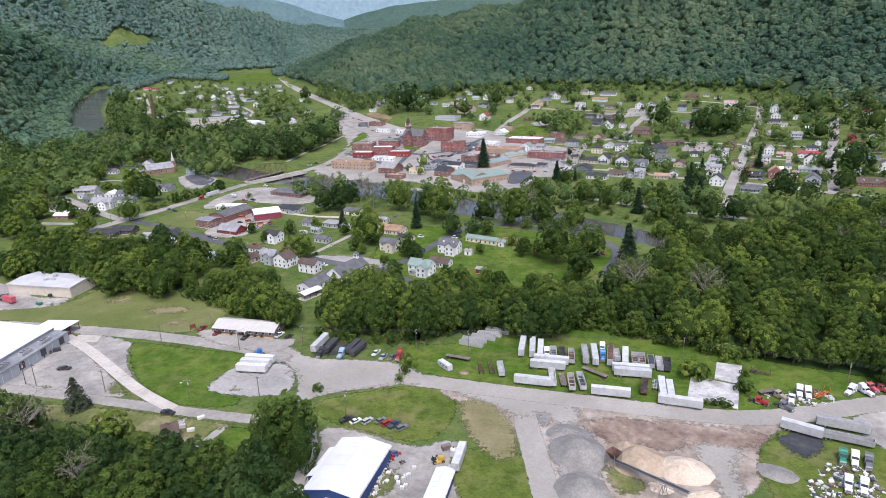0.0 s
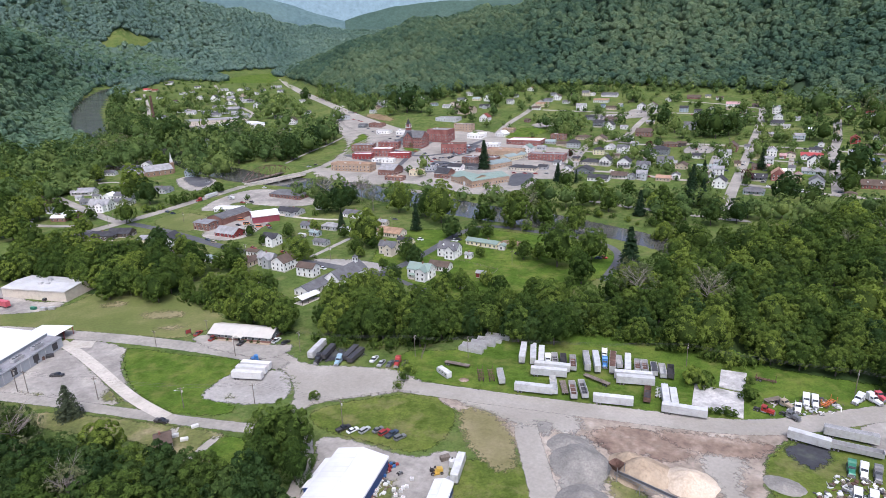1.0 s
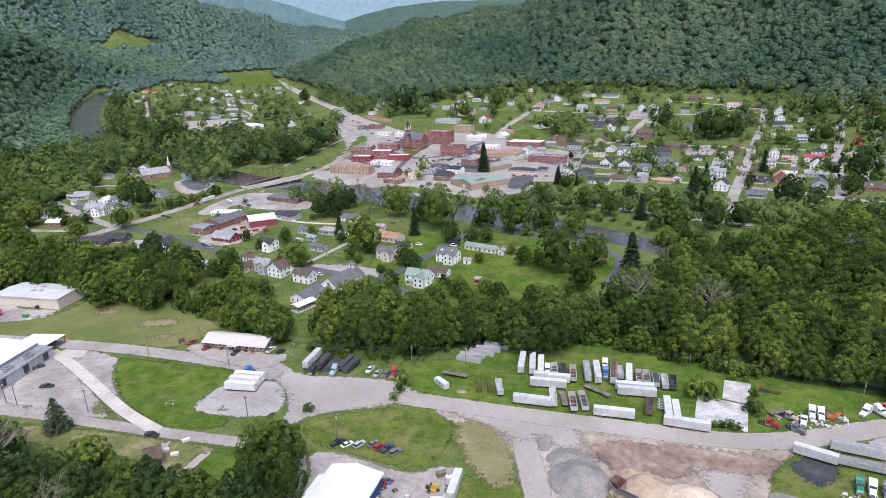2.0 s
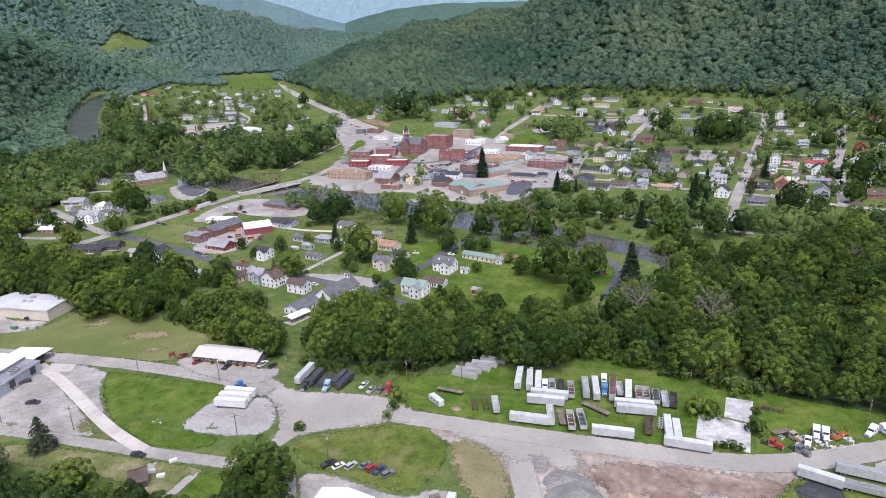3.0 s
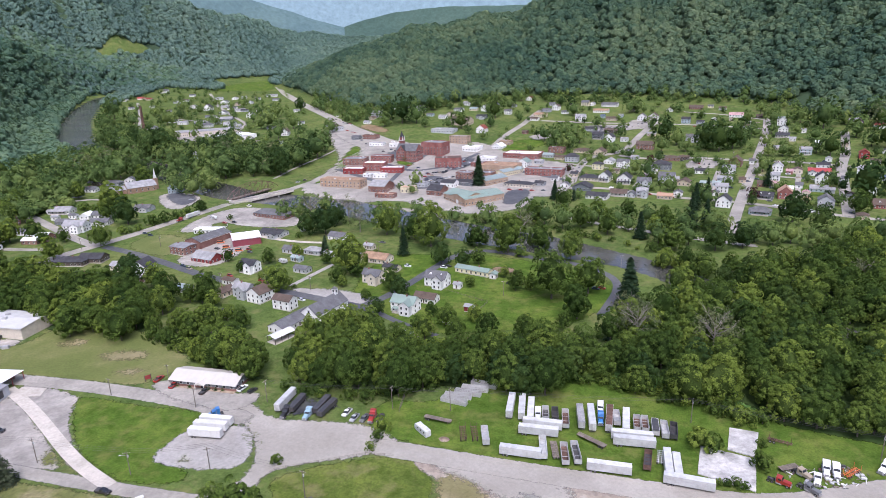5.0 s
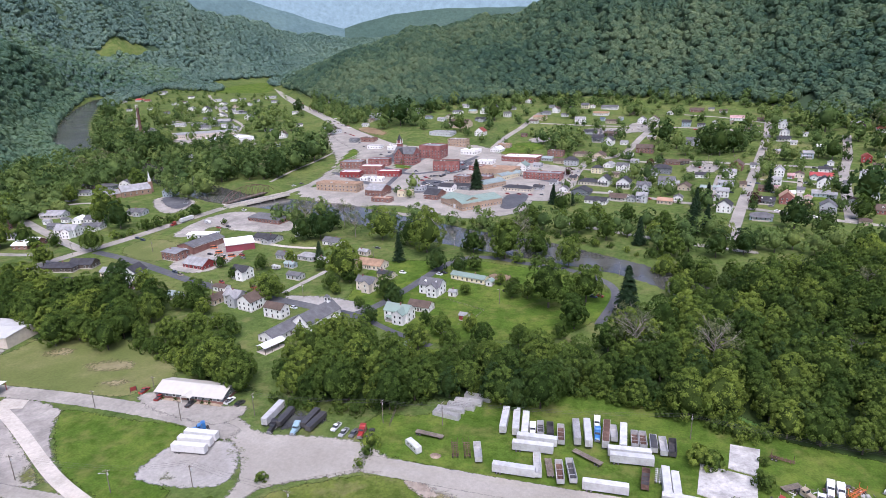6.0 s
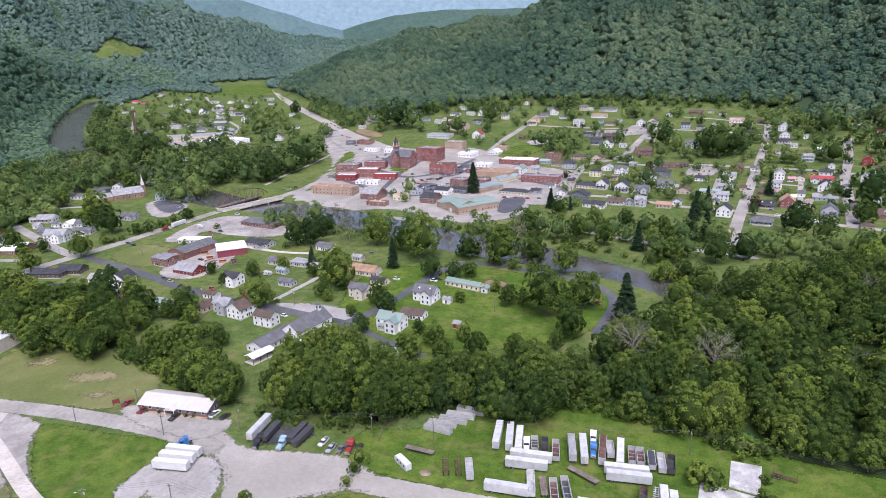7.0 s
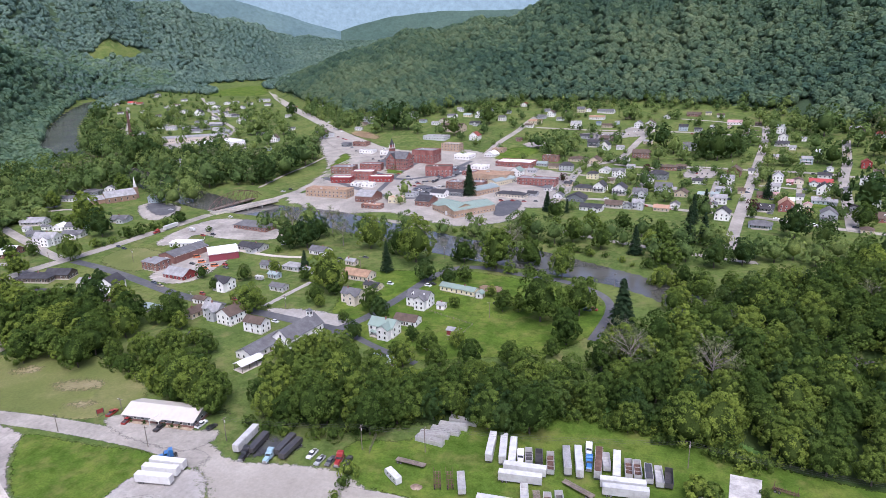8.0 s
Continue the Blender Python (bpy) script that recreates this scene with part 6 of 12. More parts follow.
patch("grass_island", [(-228.3, 223.7), (-205.9, 223.7), (-186.8, 223.6), (-167.7, 227.1), (-159.4, 219.0), (-162.5, 206.6), (-162.5, 193.1), (-144.4, 192.2), (-141.7, 184.3), (-161.4, 179.3), (-174.4, 182.0), (-191.3, 188.7), (-206.3, 199.4), (-220.1, 212.4)], lush, 0.07, "bright green grass island between the lanes", "lawn")
patch("mown_field", [(-343.6, 232.4), (-296.4, 251.2), (-299.1, 278.2), (-277.2, 288.4), (-241.3, 283.6), (-222.4, 276.3), (-198.1, 263.3), (-199.1, 251.5), (-206.1, 236.2), (-231.3, 233.9), (-264.2, 231.1), (-330.4, 222.3)], mown, 0.07, "mown olive field with pale dry streaks", "field")
patch("warehouse_lot", [(-387.2, 262.5), (-359.7, 269.8), (-323.9, 254.0), (-302.2, 261.4), (-300.3, 251.9), (-309.7, 241.4), (-343.6, 229.3)], lot_asphalt, 0.1, "grey parking lot beside the warehouse", "yard")
patch("dry_streak", [(-252.9, 258.4), (-231.2, 268.3), (-220.7, 261.7), (-230.2, 253.3), (-245.5, 252.1)], dry_grass, 0.12, "pale dry streak across the mown field", "ground", ragged=3.0)
patch("dry_streak", [(-230.8, 245.4), (-215.2, 252.3), (-213.3, 245.3), (-225.6, 241.3)], dry_grass, 0.12, "pale dry streak across the mown field", "ground", ragged=3.0)
patch("dry_streak", [(-284.1, 262.8), (-268.4, 271.5), (-263.8, 264.1), (-274.8, 257.1)], dry_grass, 0.12, "pale dry streak across the mown field", "ground", ragged=3.0)
patch("office_lot", [(-205.6, 239.0), (-197.1, 246.4), (-155.6, 240.9), (-153.6, 246.4), (-146.4, 241.8), (-149.5, 231.5), (-156.0, 227.6), (-185.2, 230.0)], old_asphalt, 0.19, "asphalt parking strip before the office", "yard")
patch("truck_grass", [(-97.1, 234.0), (-96.4, 254.3), (-74.4, 255.2), (-64.7, 271.0), (-45.6, 288.7), (-10.1, 293.2), (21.0, 284.3), (48.8, 276.3), (73.9, 269.0), (103.1, 266.1), (114.7, 259.9), (97.8, 249.3), (78.9, 240.0), (61.8, 230.0), (42.0, 224.0), (22.6, 224.4), (2.2, 224.7), (-19.3, 224.6), (-41.9, 224.5), (-65.9, 225.2), (-81.6, 227.4)], lush, 0.06, "green grass where old trailers stand", "lawn")
patch("lower_lawn", [(-115.7, 193.2), (-106.7, 202.4), (-87.0, 214.5), (-73.7, 218.6), (-59.3, 214.0), (-56.2, 190.8), (-64.8, 178.1), (-87.9, 182.1), (-104.9, 184.2)], olive, 0.06, "yellowish lawn inside a low fence", "lawn")
patch("dirt_yard", [(-73.4, 217.8), (-56.8, 218.2), (-34.1, 218.9), (2.3, 217.4), (41.2, 217.9), (60.6, 224.1), (55.6, 216.8), (45.3, 202.6), (44.7, 174.6), (-23.8, 156.9), (-29.3, 183.9), (-39.8, 202.4), (-56.1, 206.3)], dirt, 0.09, "mixed tan and grey dirt of the sand yard", "yard")
patch("pale_gravel", [(-75.1, 223.0), (-58.2, 223.3), (-34.3, 220.1), (-16.6, 219.3), (-9.6, 209.9), (-16.8, 200.6), (-25.6, 205.9), (-32.5, 196.7), (-38.5, 206.6), (-57.6, 212.3)], gravel, 0.11, "pale trampled gravel beside the haul road", "ground", ragged=2.5)
patch("pale_gravel", [(29.1, 208.5), (44.9, 205.7), (37.8, 191.6), (41.6, 173.8), (32.1, 171.4), (30.3, 184.0), (24.7, 197.4)], gravel, 0.12, "pale powdery wheel track in the sand yard", "ground", ragged=2.5)
patch("wet_dirt", [(-9.5, 209.1), (-2.4, 208.6), (-4.9, 198.3), (-12.9, 201.6)], brown_dirt, 0.13, "dark damp patch of dirt", "ground", ragged=2.0)
patch("wet_dirt", [(-29.7, 212.0), (-20.8, 209.0), (-22.7, 199.2), (-29.1, 201.2)], stone_grey, 0.13, "grey damp patch of dirt", "ground", ragged=2.0)
patch("lane_lawn", [(-225.2, 167.4), (-195.3, 171.6), (-164.4, 173.2), (-135.2, 174.7), (-121.9, 163.7), (-128.8, 158.6), (-140.4, 155.6), (-164.0, 160.7), (-184.3, 160.4), (-211.0, 157.4)], rough_grass, 0.06, "yellowish lawn below the lane", "lawn")
patch("cottage_lawn", [(-145.4, 168.4), (-130.6, 175.1), (-117.0, 164.9), (-121.1, 157.3), (-134.6, 157.1)], lush, 0.09, "green lawn beside the cottage", "lawn")
ribbon("track", [(-138.8, 175.7), (-141.5, 166.4), (-141.4, 155.3), (-139.9, 146.2)], 3.2, gravel, 0.12, "gravel drive past the cottage")
ribbon("track", [(-159.5, 175.3), (-156.6, 169.3), (-153.7, 162.6)], 3.0, gravel, 0.12, "short gravel drive to the cottage")
patch("lot_weeds", [(-203.6, 181.9), (-196.3, 180.0), (-188.2, 180.8), (-201.0, 188.2), (-207.6, 190.4)], rough_grass, 0.16, "weedy corner of the lot", "ground", ragged=2.0)
patch("lot_weeds", [(-243.7, 175.4), (-224.1, 177.1), (-227.7, 179.0), (-243.9, 178.2)], rough_grass, 0.16, "weedy strip along the lot", "ground", ragged=2.0)
patch("pad_weeds", [(-154.4, 195.1), (-149.4, 199.6), (-147.6, 195.0), (-151.4, 192.7)], rough_grass, 0.14, "weedy spot on the gravel pad", "ground", ragged=2.0)
patch("oily_ground", [(-134.8, 248.3), (-113.2, 246.1), (-109.6, 241.1), (-121.2, 232.6), (-132.4, 232.2)], coal_dirt, 0.14, "dark oily ground under the rigs", "ground", ragged=3.0)
patch("yard_weeds", [(-76.7, 156.6), (-71.2, 167.5), (-62.6, 160.2), (-64.9, 151.4), (-70.7, 147.2)], rough_grass, 0.12, "weeds around the stored totes", "ground", ragged=2.5)
patch("rutted_ground", [(-61.4, 213.5), (-44.1, 212.6), (-29.4, 190.5), (-32.2, 173.8), (-43.2, 180.3), (-53.2, 191.6)], dry_grass, 0.13, "rutted dry ground with thin weeds", "ground", ragged=2.5)
patch("brown_dirt", [(-5.3, 207.1), (18.3, 215.9), (44.6, 215.9), (54.9, 213.2), (42.6, 201.9), (32.2, 202.6), (12.1, 202.6)], brown_dirt, 0.13, "dark reddish brown soil", "ground", ragged=2.0)
patch("coal_ground", [(52.5, 214.3), (67.0, 220.7), (70.1, 212.0), (62.8, 202.4), (56.5, 203.9)], coal_dirt, 0.12, "black coal-stained ground", "ground", ragged=1.5)
patch("stone_apron", [(-22.2, 198.4), (-16.2, 205.1), (-8.7, 204.3), (-4.1, 192.4), (-0.4, 182.8), (-3.3, 177.5), (-0.5, 168.7), (-14.4, 164.6), (-16.8, 176.8), (-21.7, 186.3)], stone_grey, 0.16, "grey crushed stone spread round the heaps", "ground", ragged=1.6)
patch("damp_sand", [(-11.3, 206.7), (0.4, 214.0), (12.3, 213.9), (20.1, 206.0), (29.0, 202.4), (22.0, 197.2), (15.6, 194.5), (6.5, 198.4), (-1.2, 192.7), (-6.0, 200.9)], brown_dirt, 0.15, "damp brown sand round the heaps", "ground", ragged=1.6)
patch("yard_weeds", [(-5.0, 185.3), (0.5, 182.9), (11.7, 177.6), (10.0, 171.2), (1.5, 168.9)], rough_grass, 0.17, "weeds under the conveyor", "ground", ragged=1.6)
ribbon("track", [(-33.5, 209.0), (-29.1, 196.3), (-24.8, 180.9), (-20.8, 171.4), (-17.7, 163.9), (-13.3, 145.7)], 8.5, gravel, 0.15, "pale powdery haul track")
patch("scrap_ground", [(55.9, 218.6), (69.5, 223.7), (87.5, 216.3), (101.7, 199.4), (73.9, 172.9), (46.9, 170.4), (45.9, 190.8), (45.3, 202.6)], olive, 0.07, "weedy ground scattered with scrap", "ground")
patch("asphalt_apron", [(77.0, 229.2), (96.5, 244.9), (122.8, 252.7), (102.9, 202.4), (86.4, 212.9)], lot_asphalt, 0.13, "grey apron beside the haul road", "yard")
patch("works_yard", [(-105.8, 181.4), (-87.9, 182.1), (-64.3, 176.6), (-56.7, 185.3), (-45.8, 183.0), (-50.1, 169.2), (-38.5, 153.1), (-62.8, 132.7), (-81.3, 127.8), (-93.9, 138.7), (-96.1, 166.9)], lot_asphalt, 0.08, "grey wet gravel yard around the blue shed", "yard")
patch("works_grass", [(-54.4, 177.5), (-43.9, 183.4), (-27.4, 184.3), (-22.5, 165.0), (-17.1, 144.7), (-35.2, 140.0), (-47.8, 161.2)], olive, 0.11, "rough grass beside the works yard", "lawn")
patch("weed_bank", [(-31.8, 290.4), (-12.6, 289.4), (13.5, 282.6), (37.6, 279.3), (56.9, 270.2), (56.1, 279.6), (36.4, 293.9), (8.4, 300.7), (-22.5, 309.5)], weeds, 0.3, "low green bank of weeds", "bank")
patch("concrete_slab", [(28.9, 250.5), (46.6, 246.7), (43.8, 228.5), (26.6, 233.7)], stained, 0.4, "stained pale concrete floor slab", "slab", ragged=0.15)
patch("concrete_slab", [(40.3, 265.0), (50.1, 264.2), (46.8, 247.8), (37.9, 250.3)], stained, 0.36, "stained pale concrete floor slab", "slab", ragged=0.15)
ribbon("road", [(-394.0, 260.6), (-395.1, 291.4), (-399.1, 313.6), (-405.2, 344.7), (-401.0, 372.0), (-395.9, 395.6), (-388.9, 419.7), (-385.0, 442.8), (-380.7, 471.8), (-374.7, 510.6), (-369.3, 540.9)], 10.0, old_asphalt, 0.2, "pale asphalt highway to the bridge")
ribbon("road", [(-574.2, 474.9), (-525.4, 456.4), (-462.7, 427.7), (-414.5, 406.3), (-390.2, 398.7)], 8.0, old_asphalt, 0.2, "pale asphalt side street")
ribbon("road", [(-385.6, 399.8), (-356.0, 394.1), (-317.6, 382.3), (-274.3, 366.5), (-236.7, 357.8), (-195.0, 352.2), (-159.4, 345.0), (-138.8, 341.3)], 7.0, dark_asphalt, 0.24, "new dark asphalt street")
ribbon("road", [(-149.2, 339.0), (-140.3, 345.1), (-135.5, 365.3), (-128.7, 390.0), (-122.1, 423.7), (-115.5, 448.0), (-104.7, 459.1), (-86.2, 454.9), (-59.1, 445.3), (-38.3, 442.2)], 6.0, dark_asphalt, 0.22, "dark asphalt lane along the meadow")
ribbon("road", [(-38.3, 442.2), (-21.8, 433.2), (-10.1, 427.6), (-3.0, 414.4), (-3.4, 400.6), (-8.2, 380.5), (-12.3, 360.1)], 5.0, dark_asphalt, 0.22, "dark asphalt loop lane")
ribbon("lane", [(-138.8, 341.3), (-123.6, 330.1), (-107.4, 323.6), (-91.8, 316.6)], 4.0, dark_asphalt, 0.2, "narrow asphalt lane")
patch("gravel_lot", [(-206.9, 358.7), (-180.4, 364.6), (-144.6, 361.1), (-143.8, 344.3), (-160.7, 347.9), (-181.9, 350.7)], pad_gravel, 0.12, "dusty bare gravel lot", "yard")
ribbon("track", [(-203.8, 359.4), (-199.9, 378.5), (-197.3, 395.9), (-193.6, 410.4)], 3.5, pad_gravel, 0.14, "gravel track to the gardens")
patch("meadow", [(-161.1, 348.8), (-170.7, 435.6), (-127.0, 441.3), (-102.4, 448.9), (-58.3, 439.9), (-25.4, 428.7), (-5.7, 408.1), (-9.5, 370.2), (-31.3, 338.1), (-62.2, 329.9), (-98.0, 315.2), (-124.3, 331.8)], lush, 0.06, "broad green meadow and gardens", "lawn")
patch("garden_plot", [(-86.9, 426.5), (-70.1, 424.3), (-68.0, 411.9), (-85.5, 413.6)], garden, 0.14, "brown dug garden plot", "garden")
patch("corner_lawn", [(-373.3, 402.9), (-373.5, 441.7), (-336.4, 435.7), (-318.5, 425.9), (-319.3, 387.7)], mown, 0.1, "square mown lawn at the corner", "lawn")
patch("service_lot", [(-357.8, 441.6), (-367.8, 500.7), (-347.9, 537.9), (-278.6, 512.9), (-262.3, 481.6), (-307.3, 472.1), (-344.3, 484.2), (-335.5, 454.3)], lot_asphalt, 0.12, "pale asphalt forecourts by the bridge road", "yard")
patch("village_lot", [(-312.4, 382.1), (-272.4, 377.6), (-271.4, 414.0), (-284.4, 461.9), (-321.3, 450.0), (-309.5, 413.2)], lot_asphalt, 0.12, "asphalt yard full of work trucks", "yard")
patch("church_lot", [(-468.3, 553.8), (-445.0, 570.4), (-406.4, 551.1), (-400.9, 502.4), (-430.3, 515.0)], old_asphalt, 0.12, "church parking lot", "yard")
ribbon("road", [(-343.2, 597.5), (-331.4, 656.6), (-339.4, 704.6), (-349.3, 779.6), (-343.2, 815.2), (-329.0, 833.1)], 10, old_asphalt, 0.3, "pale asphalt main street over the river")
ribbon("road", [(-990.0, 1664.9), (-872.0, 1500.0), (-680.2, 1249.5), (-507.2, 1042.1), (-420.0, 943.0), (-329.7, 857.8), (-266.7, 822.3)], 16, gravel, 0.3, "pale highway cut into the hillside")
ribbon("path", [(-387.1, 644.0), (-393.8, 711.8), (-389.5, 758.9), (-390.3, 814.1)], 3.5, gravel, 0.25, "gravel path over the grass")
patch("town_paving", [(-334.8, 601.2), (-341.6, 677.6), (-356.1, 758.0), (-413.8, 845.1), (-483.0, 969.0), (-416.1, 934.0), (-333.7, 868.6), (-275.3, 849.4), (-250.4, 879.1), (-199.3, 874.9), (-152.6, 820.7), (-77.3, 771.3), (-60.5, 700.5), (-88.3, 654.2), (-86.5, 584.1), (-106.1, 559.0), (-140.2, 544.9), (-201.3, 580.2), (-255.7, 578.6), (-299.6, 590.9)], old_asphalt, 0.16, "pale streets and parking lots of the town centre", "paving")
patch("truck_stop", [(-495.8, 995.4), (-468.9, 1006.7), (-333.7, 868.6), (-297.8, 817.0), (-355.9, 814.8), (-423.5, 885.6)], old_asphalt, 0.22, "wide pale truck stop paving", "paving")
ribbon("street", [(-62.1, 557.2), (-23.9, 537.2), (3.9, 524.8), (38.2, 512.7), (67.8, 500.9), (88.8, 497.7)], 6.0, old_asphalt, 0.26, "riverside street on the bank")
ribbon("street", [(-186.6, 786.4), (-181.6, 824.2), (-176.1, 923.1), (-163.2, 996.6), (-157.2, 1075.4), (-148.2, 1120.5)], 9, old_asphalt, 0.34, "pale street up to the hill")
ribbon("street", [(-68.4, 610.4), (-63.3, 697.3), (-57.1, 770.5), (-52.0, 809.8), (-20.9, 824.5), (-9.1, 851.2), (8.8, 938.8), (31.6, 1028.7)], 9, old_asphalt, 0.36, "pale street through the town")
ribbon("street", [(-70.7, 654.4), (-31.0, 661.7), (8.3, 647.0), (49.3, 626.7), (92.7, 619.6), (135.0, 598.1), (163.5, 582.4), (195.0, 572.6)], 7, old_asphalt, 0.28, "pale cross street")
ribbon("street", [(-20.6, 818.3), (21.0, 797.9), (60.2, 811.3), (115.2, 799.1), (138.3, 793.3), (172.5, 789.7), (210.0, 771.1), (252.8, 750.5)], 7, old_asphalt, 0.3, "pale cross street")
ribbon("street", [(70.4, 520.9), (84.2, 588.7), (107.9, 698.0), (130.2, 798.9), (151.6, 891.4), (169.3, 978.1), (177.5, 1028.1)], 9, old_asphalt, 0.36, "pale street through the houses")
ribbon("street", [(163.5, 579.2), (185.4, 678.3), (205.7, 769.0), (224.0, 824.3), (251.3, 938.2)], 9, old_asphalt, 0.36, "pale street through the houses")
ribbon("street", [(119.0, 731.4), (148.6, 720.8), (177.2, 709.0), (191.7, 706.3)], 5, gravel, 0.26, "gravel alley between the houses")
ribbon("street", [(-144.4, 1020.0), (-51.2, 1005.6), (31.1, 1000.3), (100.5, 987.6), (164.3, 959.4)], 6.5, old_asphalt, 0.28, "pale hillside street")
ribbon("street", [(66.8, 1084.8), (122.7, 1060.6), (175.0, 1016.2)], 4.5, gravel, 0.26, "narrow hillside lane")
ribbon("street", [(2.7, 664.5), (20.6, 766.3), (27.4, 794.7)], 6, old_asphalt, 0.27, "pale side street")
ribbon("street", [(-77.4, 771.8), (-36.3, 755.5), (-10.5, 745.1), (17.6, 778.6)], 5.5, old_asphalt, 0.26, "pale side street")
ribbon("street", [(63.5, 617.1), (73.3, 671.7), (87.3, 750.3)], 5, gravel, 0.27, "gravel alley between the houses")
ribbon("street", [(133.1, 599.6), (146.9, 676.2), (170.8, 787.0)], 4.5, gravel, 0.25, "gravel alley between the houses")
patch("lot", [(51.4, 752.6), (63.4, 811.0), (92.9, 795.9), (84.7, 753.7)], old_asphalt, 0.3, "pale empty parking lot", "yard")
patch("lot", [(-75.6, 992.8), (8.6, 992.6), (7.2, 961.2), (-67.9, 948.6)], old_asphalt, 0.3, "pale parking lot on the hillside", "yard")
patch("lot", [(-11.7, 1030.1), (30.0, 1032.8), (19.7, 968.1), (-10.2, 965.2)], old_asphalt, 0.27, "pale parking lot beside the street", "yard")
patch("lot", [(-144.0, 921.5), (-115.9, 938.8), (-109.3, 905.8), (-133.9, 893.2)], lot_asphalt, 0.3, "pale drive and parking place", "yard")
patch("town_paving", [(-163.8, 783.2), (-78.8, 785.0), (-50.8, 732.1), (-60.9, 644.1), (-69.0, 615.5), (-118.5, 623.5)], old_asphalt, 0.2, "pale paving behind the shops", "paving")
patch("lawn", [(-158.3, 894.3), (-118.5, 897.4), (-110.6, 856.3), (-159.8, 838.1)], lush, 0.26, "green school lawn", "lawn")
patch("lawn", [(161.5, 904.2), (206.3, 900.2), (200.5, 856.6), (150.4, 853.4)], mown, 0.24, "mown garden lawn", "lawn")
patch("back_yard", [(134.9, 696.4), (161.7, 692.8), (151.4, 652.2), (127.8, 660.3)], lush, 0.24, "green back yard", "lawn")
ribbon("street", [(-1082.5, 1480.3), (-893.7, 1247.9), (-770.3, 1118.9), (-665.3, 1015.6), (-627.2, 921.7)], 7, old_asphalt, 0.26, "pale street of the far quarter")
ribbon("street", [(-1128.0, 1268.2), (-959.4, 1085.0), (-836.7, 946.3), (-746.5, 836.8)], 6, old_asphalt, 0.26, "pale street of the far quarter")
ribbon("street", [(-882.7, 1055.4), (-786.7, 1032.2), (-744.4, 1080.2)], 6, old_asphalt, 0.26, "pale street of the far quarter")
patch("far_field", [(-1121.7, 1522.3), (-1191.8, 1688.7), (-1153.6, 1883.2), (-1018.1, 1697.2), (-941.2, 1554.3), (-1022.0, 1548.0)], lush, 0.3, "green hay field at the valley bend", "field")
patch("far_lawn", [(-888.6, 934.8), (-863.1, 955.3), (-781.1, 858.7), (-807.5, 840.3)], lush, 0.3, "green park lawn", "lawn")
patch("river_lawn", [(-320.5, 648.9), (-353.0, 737.3), (-377.2, 844.0), (-351.7, 814.9), (-331.9, 739.6), (-332.5, 616.6)], lush, 0.3, "green river bank lawn", "lawn")
patch("hill_bank", [(-426.0, 956.8), (-417.7, 985.3), (-358.1, 934.0), (-357.3, 907.0)], bank_soil, 0.6, "bare ochre road bank", "bank")
patch("factory_yard", [(-724.4, 902.4), (-653.7, 961.9), (-567.3, 902.8), (-514.2, 807.9), (-658.8, 817.8)], lot_asphalt, 0.2, "pale paving round the low factory", "yard")
patch("parking_lot", [(-222.9, 688.9), (-197.1, 689.6), (-183.8, 646.7), (-208.8, 648.6)], dark_asphalt, 0.3, "dark asphalt parking lot in the town", "paving")
patch("parking_lot", [(-222.1, 767.6), (-193.3, 798.7), (-178.9, 753.6), (-201.4, 704.8)], dark_asphalt, 0.3, "dark asphalt parking lot in the town", "paving")
patch("parking_lot", [(-121.5, 638.9), (-94.5, 647.9), (-94.0, 597.0), (-112.1, 575.7)], dark_asphalt, 0.3, "dark asphalt parking lot in the town", "paving")
patch("parking_lot", [(-310.4, 806.2), (-278.4, 820.4), (-268.4, 767.0), (-295.7, 766.9)], dark_asphalt, 0.3, "dark asphalt parking lot in the town", "paving")
patch("parking_lot", [(-66.2, 979.9), (-17.0, 980.3), (-17.3, 938.1), (-63.0, 937.2)], dark_asphalt, 0.3, "dark asphalt parking lot among the houses", "paving")
patch("parking_lot", [(-462.2, 555.2), (-448.1, 566.9), (-410.5, 550.2), (-407.4, 512.8)], dark_asphalt, 0.3, "dark asphalt church parking lot", "paving")
ribbon("street", [(-293.0, 590.9), (-247.0, 572.8), (-193.5, 556.6), (-156.1, 543.8)], 7, old_asphalt, 0.34, "riverside street of the town")
ribbon("street", [(-338.0, 704.8), (-248.8, 642.3), (-204.4, 626.6), (-176.2, 686.4), (-140.6, 738.6), (-68.7, 690.7)], 7, dark_asphalt, 0.34, "grey main street of the town")
ribbon("street", [(-331.9, 739.6), (-294.6, 743.7), (-243.5, 704.8), (-210.2, 736.0), (-189.1, 813.0)], 7, dark_asphalt, 0.34, "grey back street of the town")
ribbon("street", [(-248.8, 642.3), (-258.9, 728.4), (-256.3, 789.4), (-240.6, 844.1)], 6, dark_asphalt, 0.32, "grey cross street of the town")
patch("lawn", [(-280.8, 758.4), (-254.7, 749.1), (-250.5, 729.8), (-276.1, 739.2)], lush, 0.4, "green courthouse lawn", "lawn")
patch("lawn", [(-185.3, 848.1), (-165.6, 889.6), (-111.9, 848.6), (-156.3, 820.3)], lush, 0.4, "green lawn above the town", "lawn")
ribbon("driveway", [(-297.0, 455.4), (-265.7, 448.0), (-243.0, 444.4), (-224.6, 448.3)], 4, concrete, 0.2, "pale drive to the gardens")
ribbon("driveway", [(-189.2, 434.9), (-164.6, 419.3), (-142.3, 406.2)], 3.5, gravel, 0.2, "gravel drive between the houses")
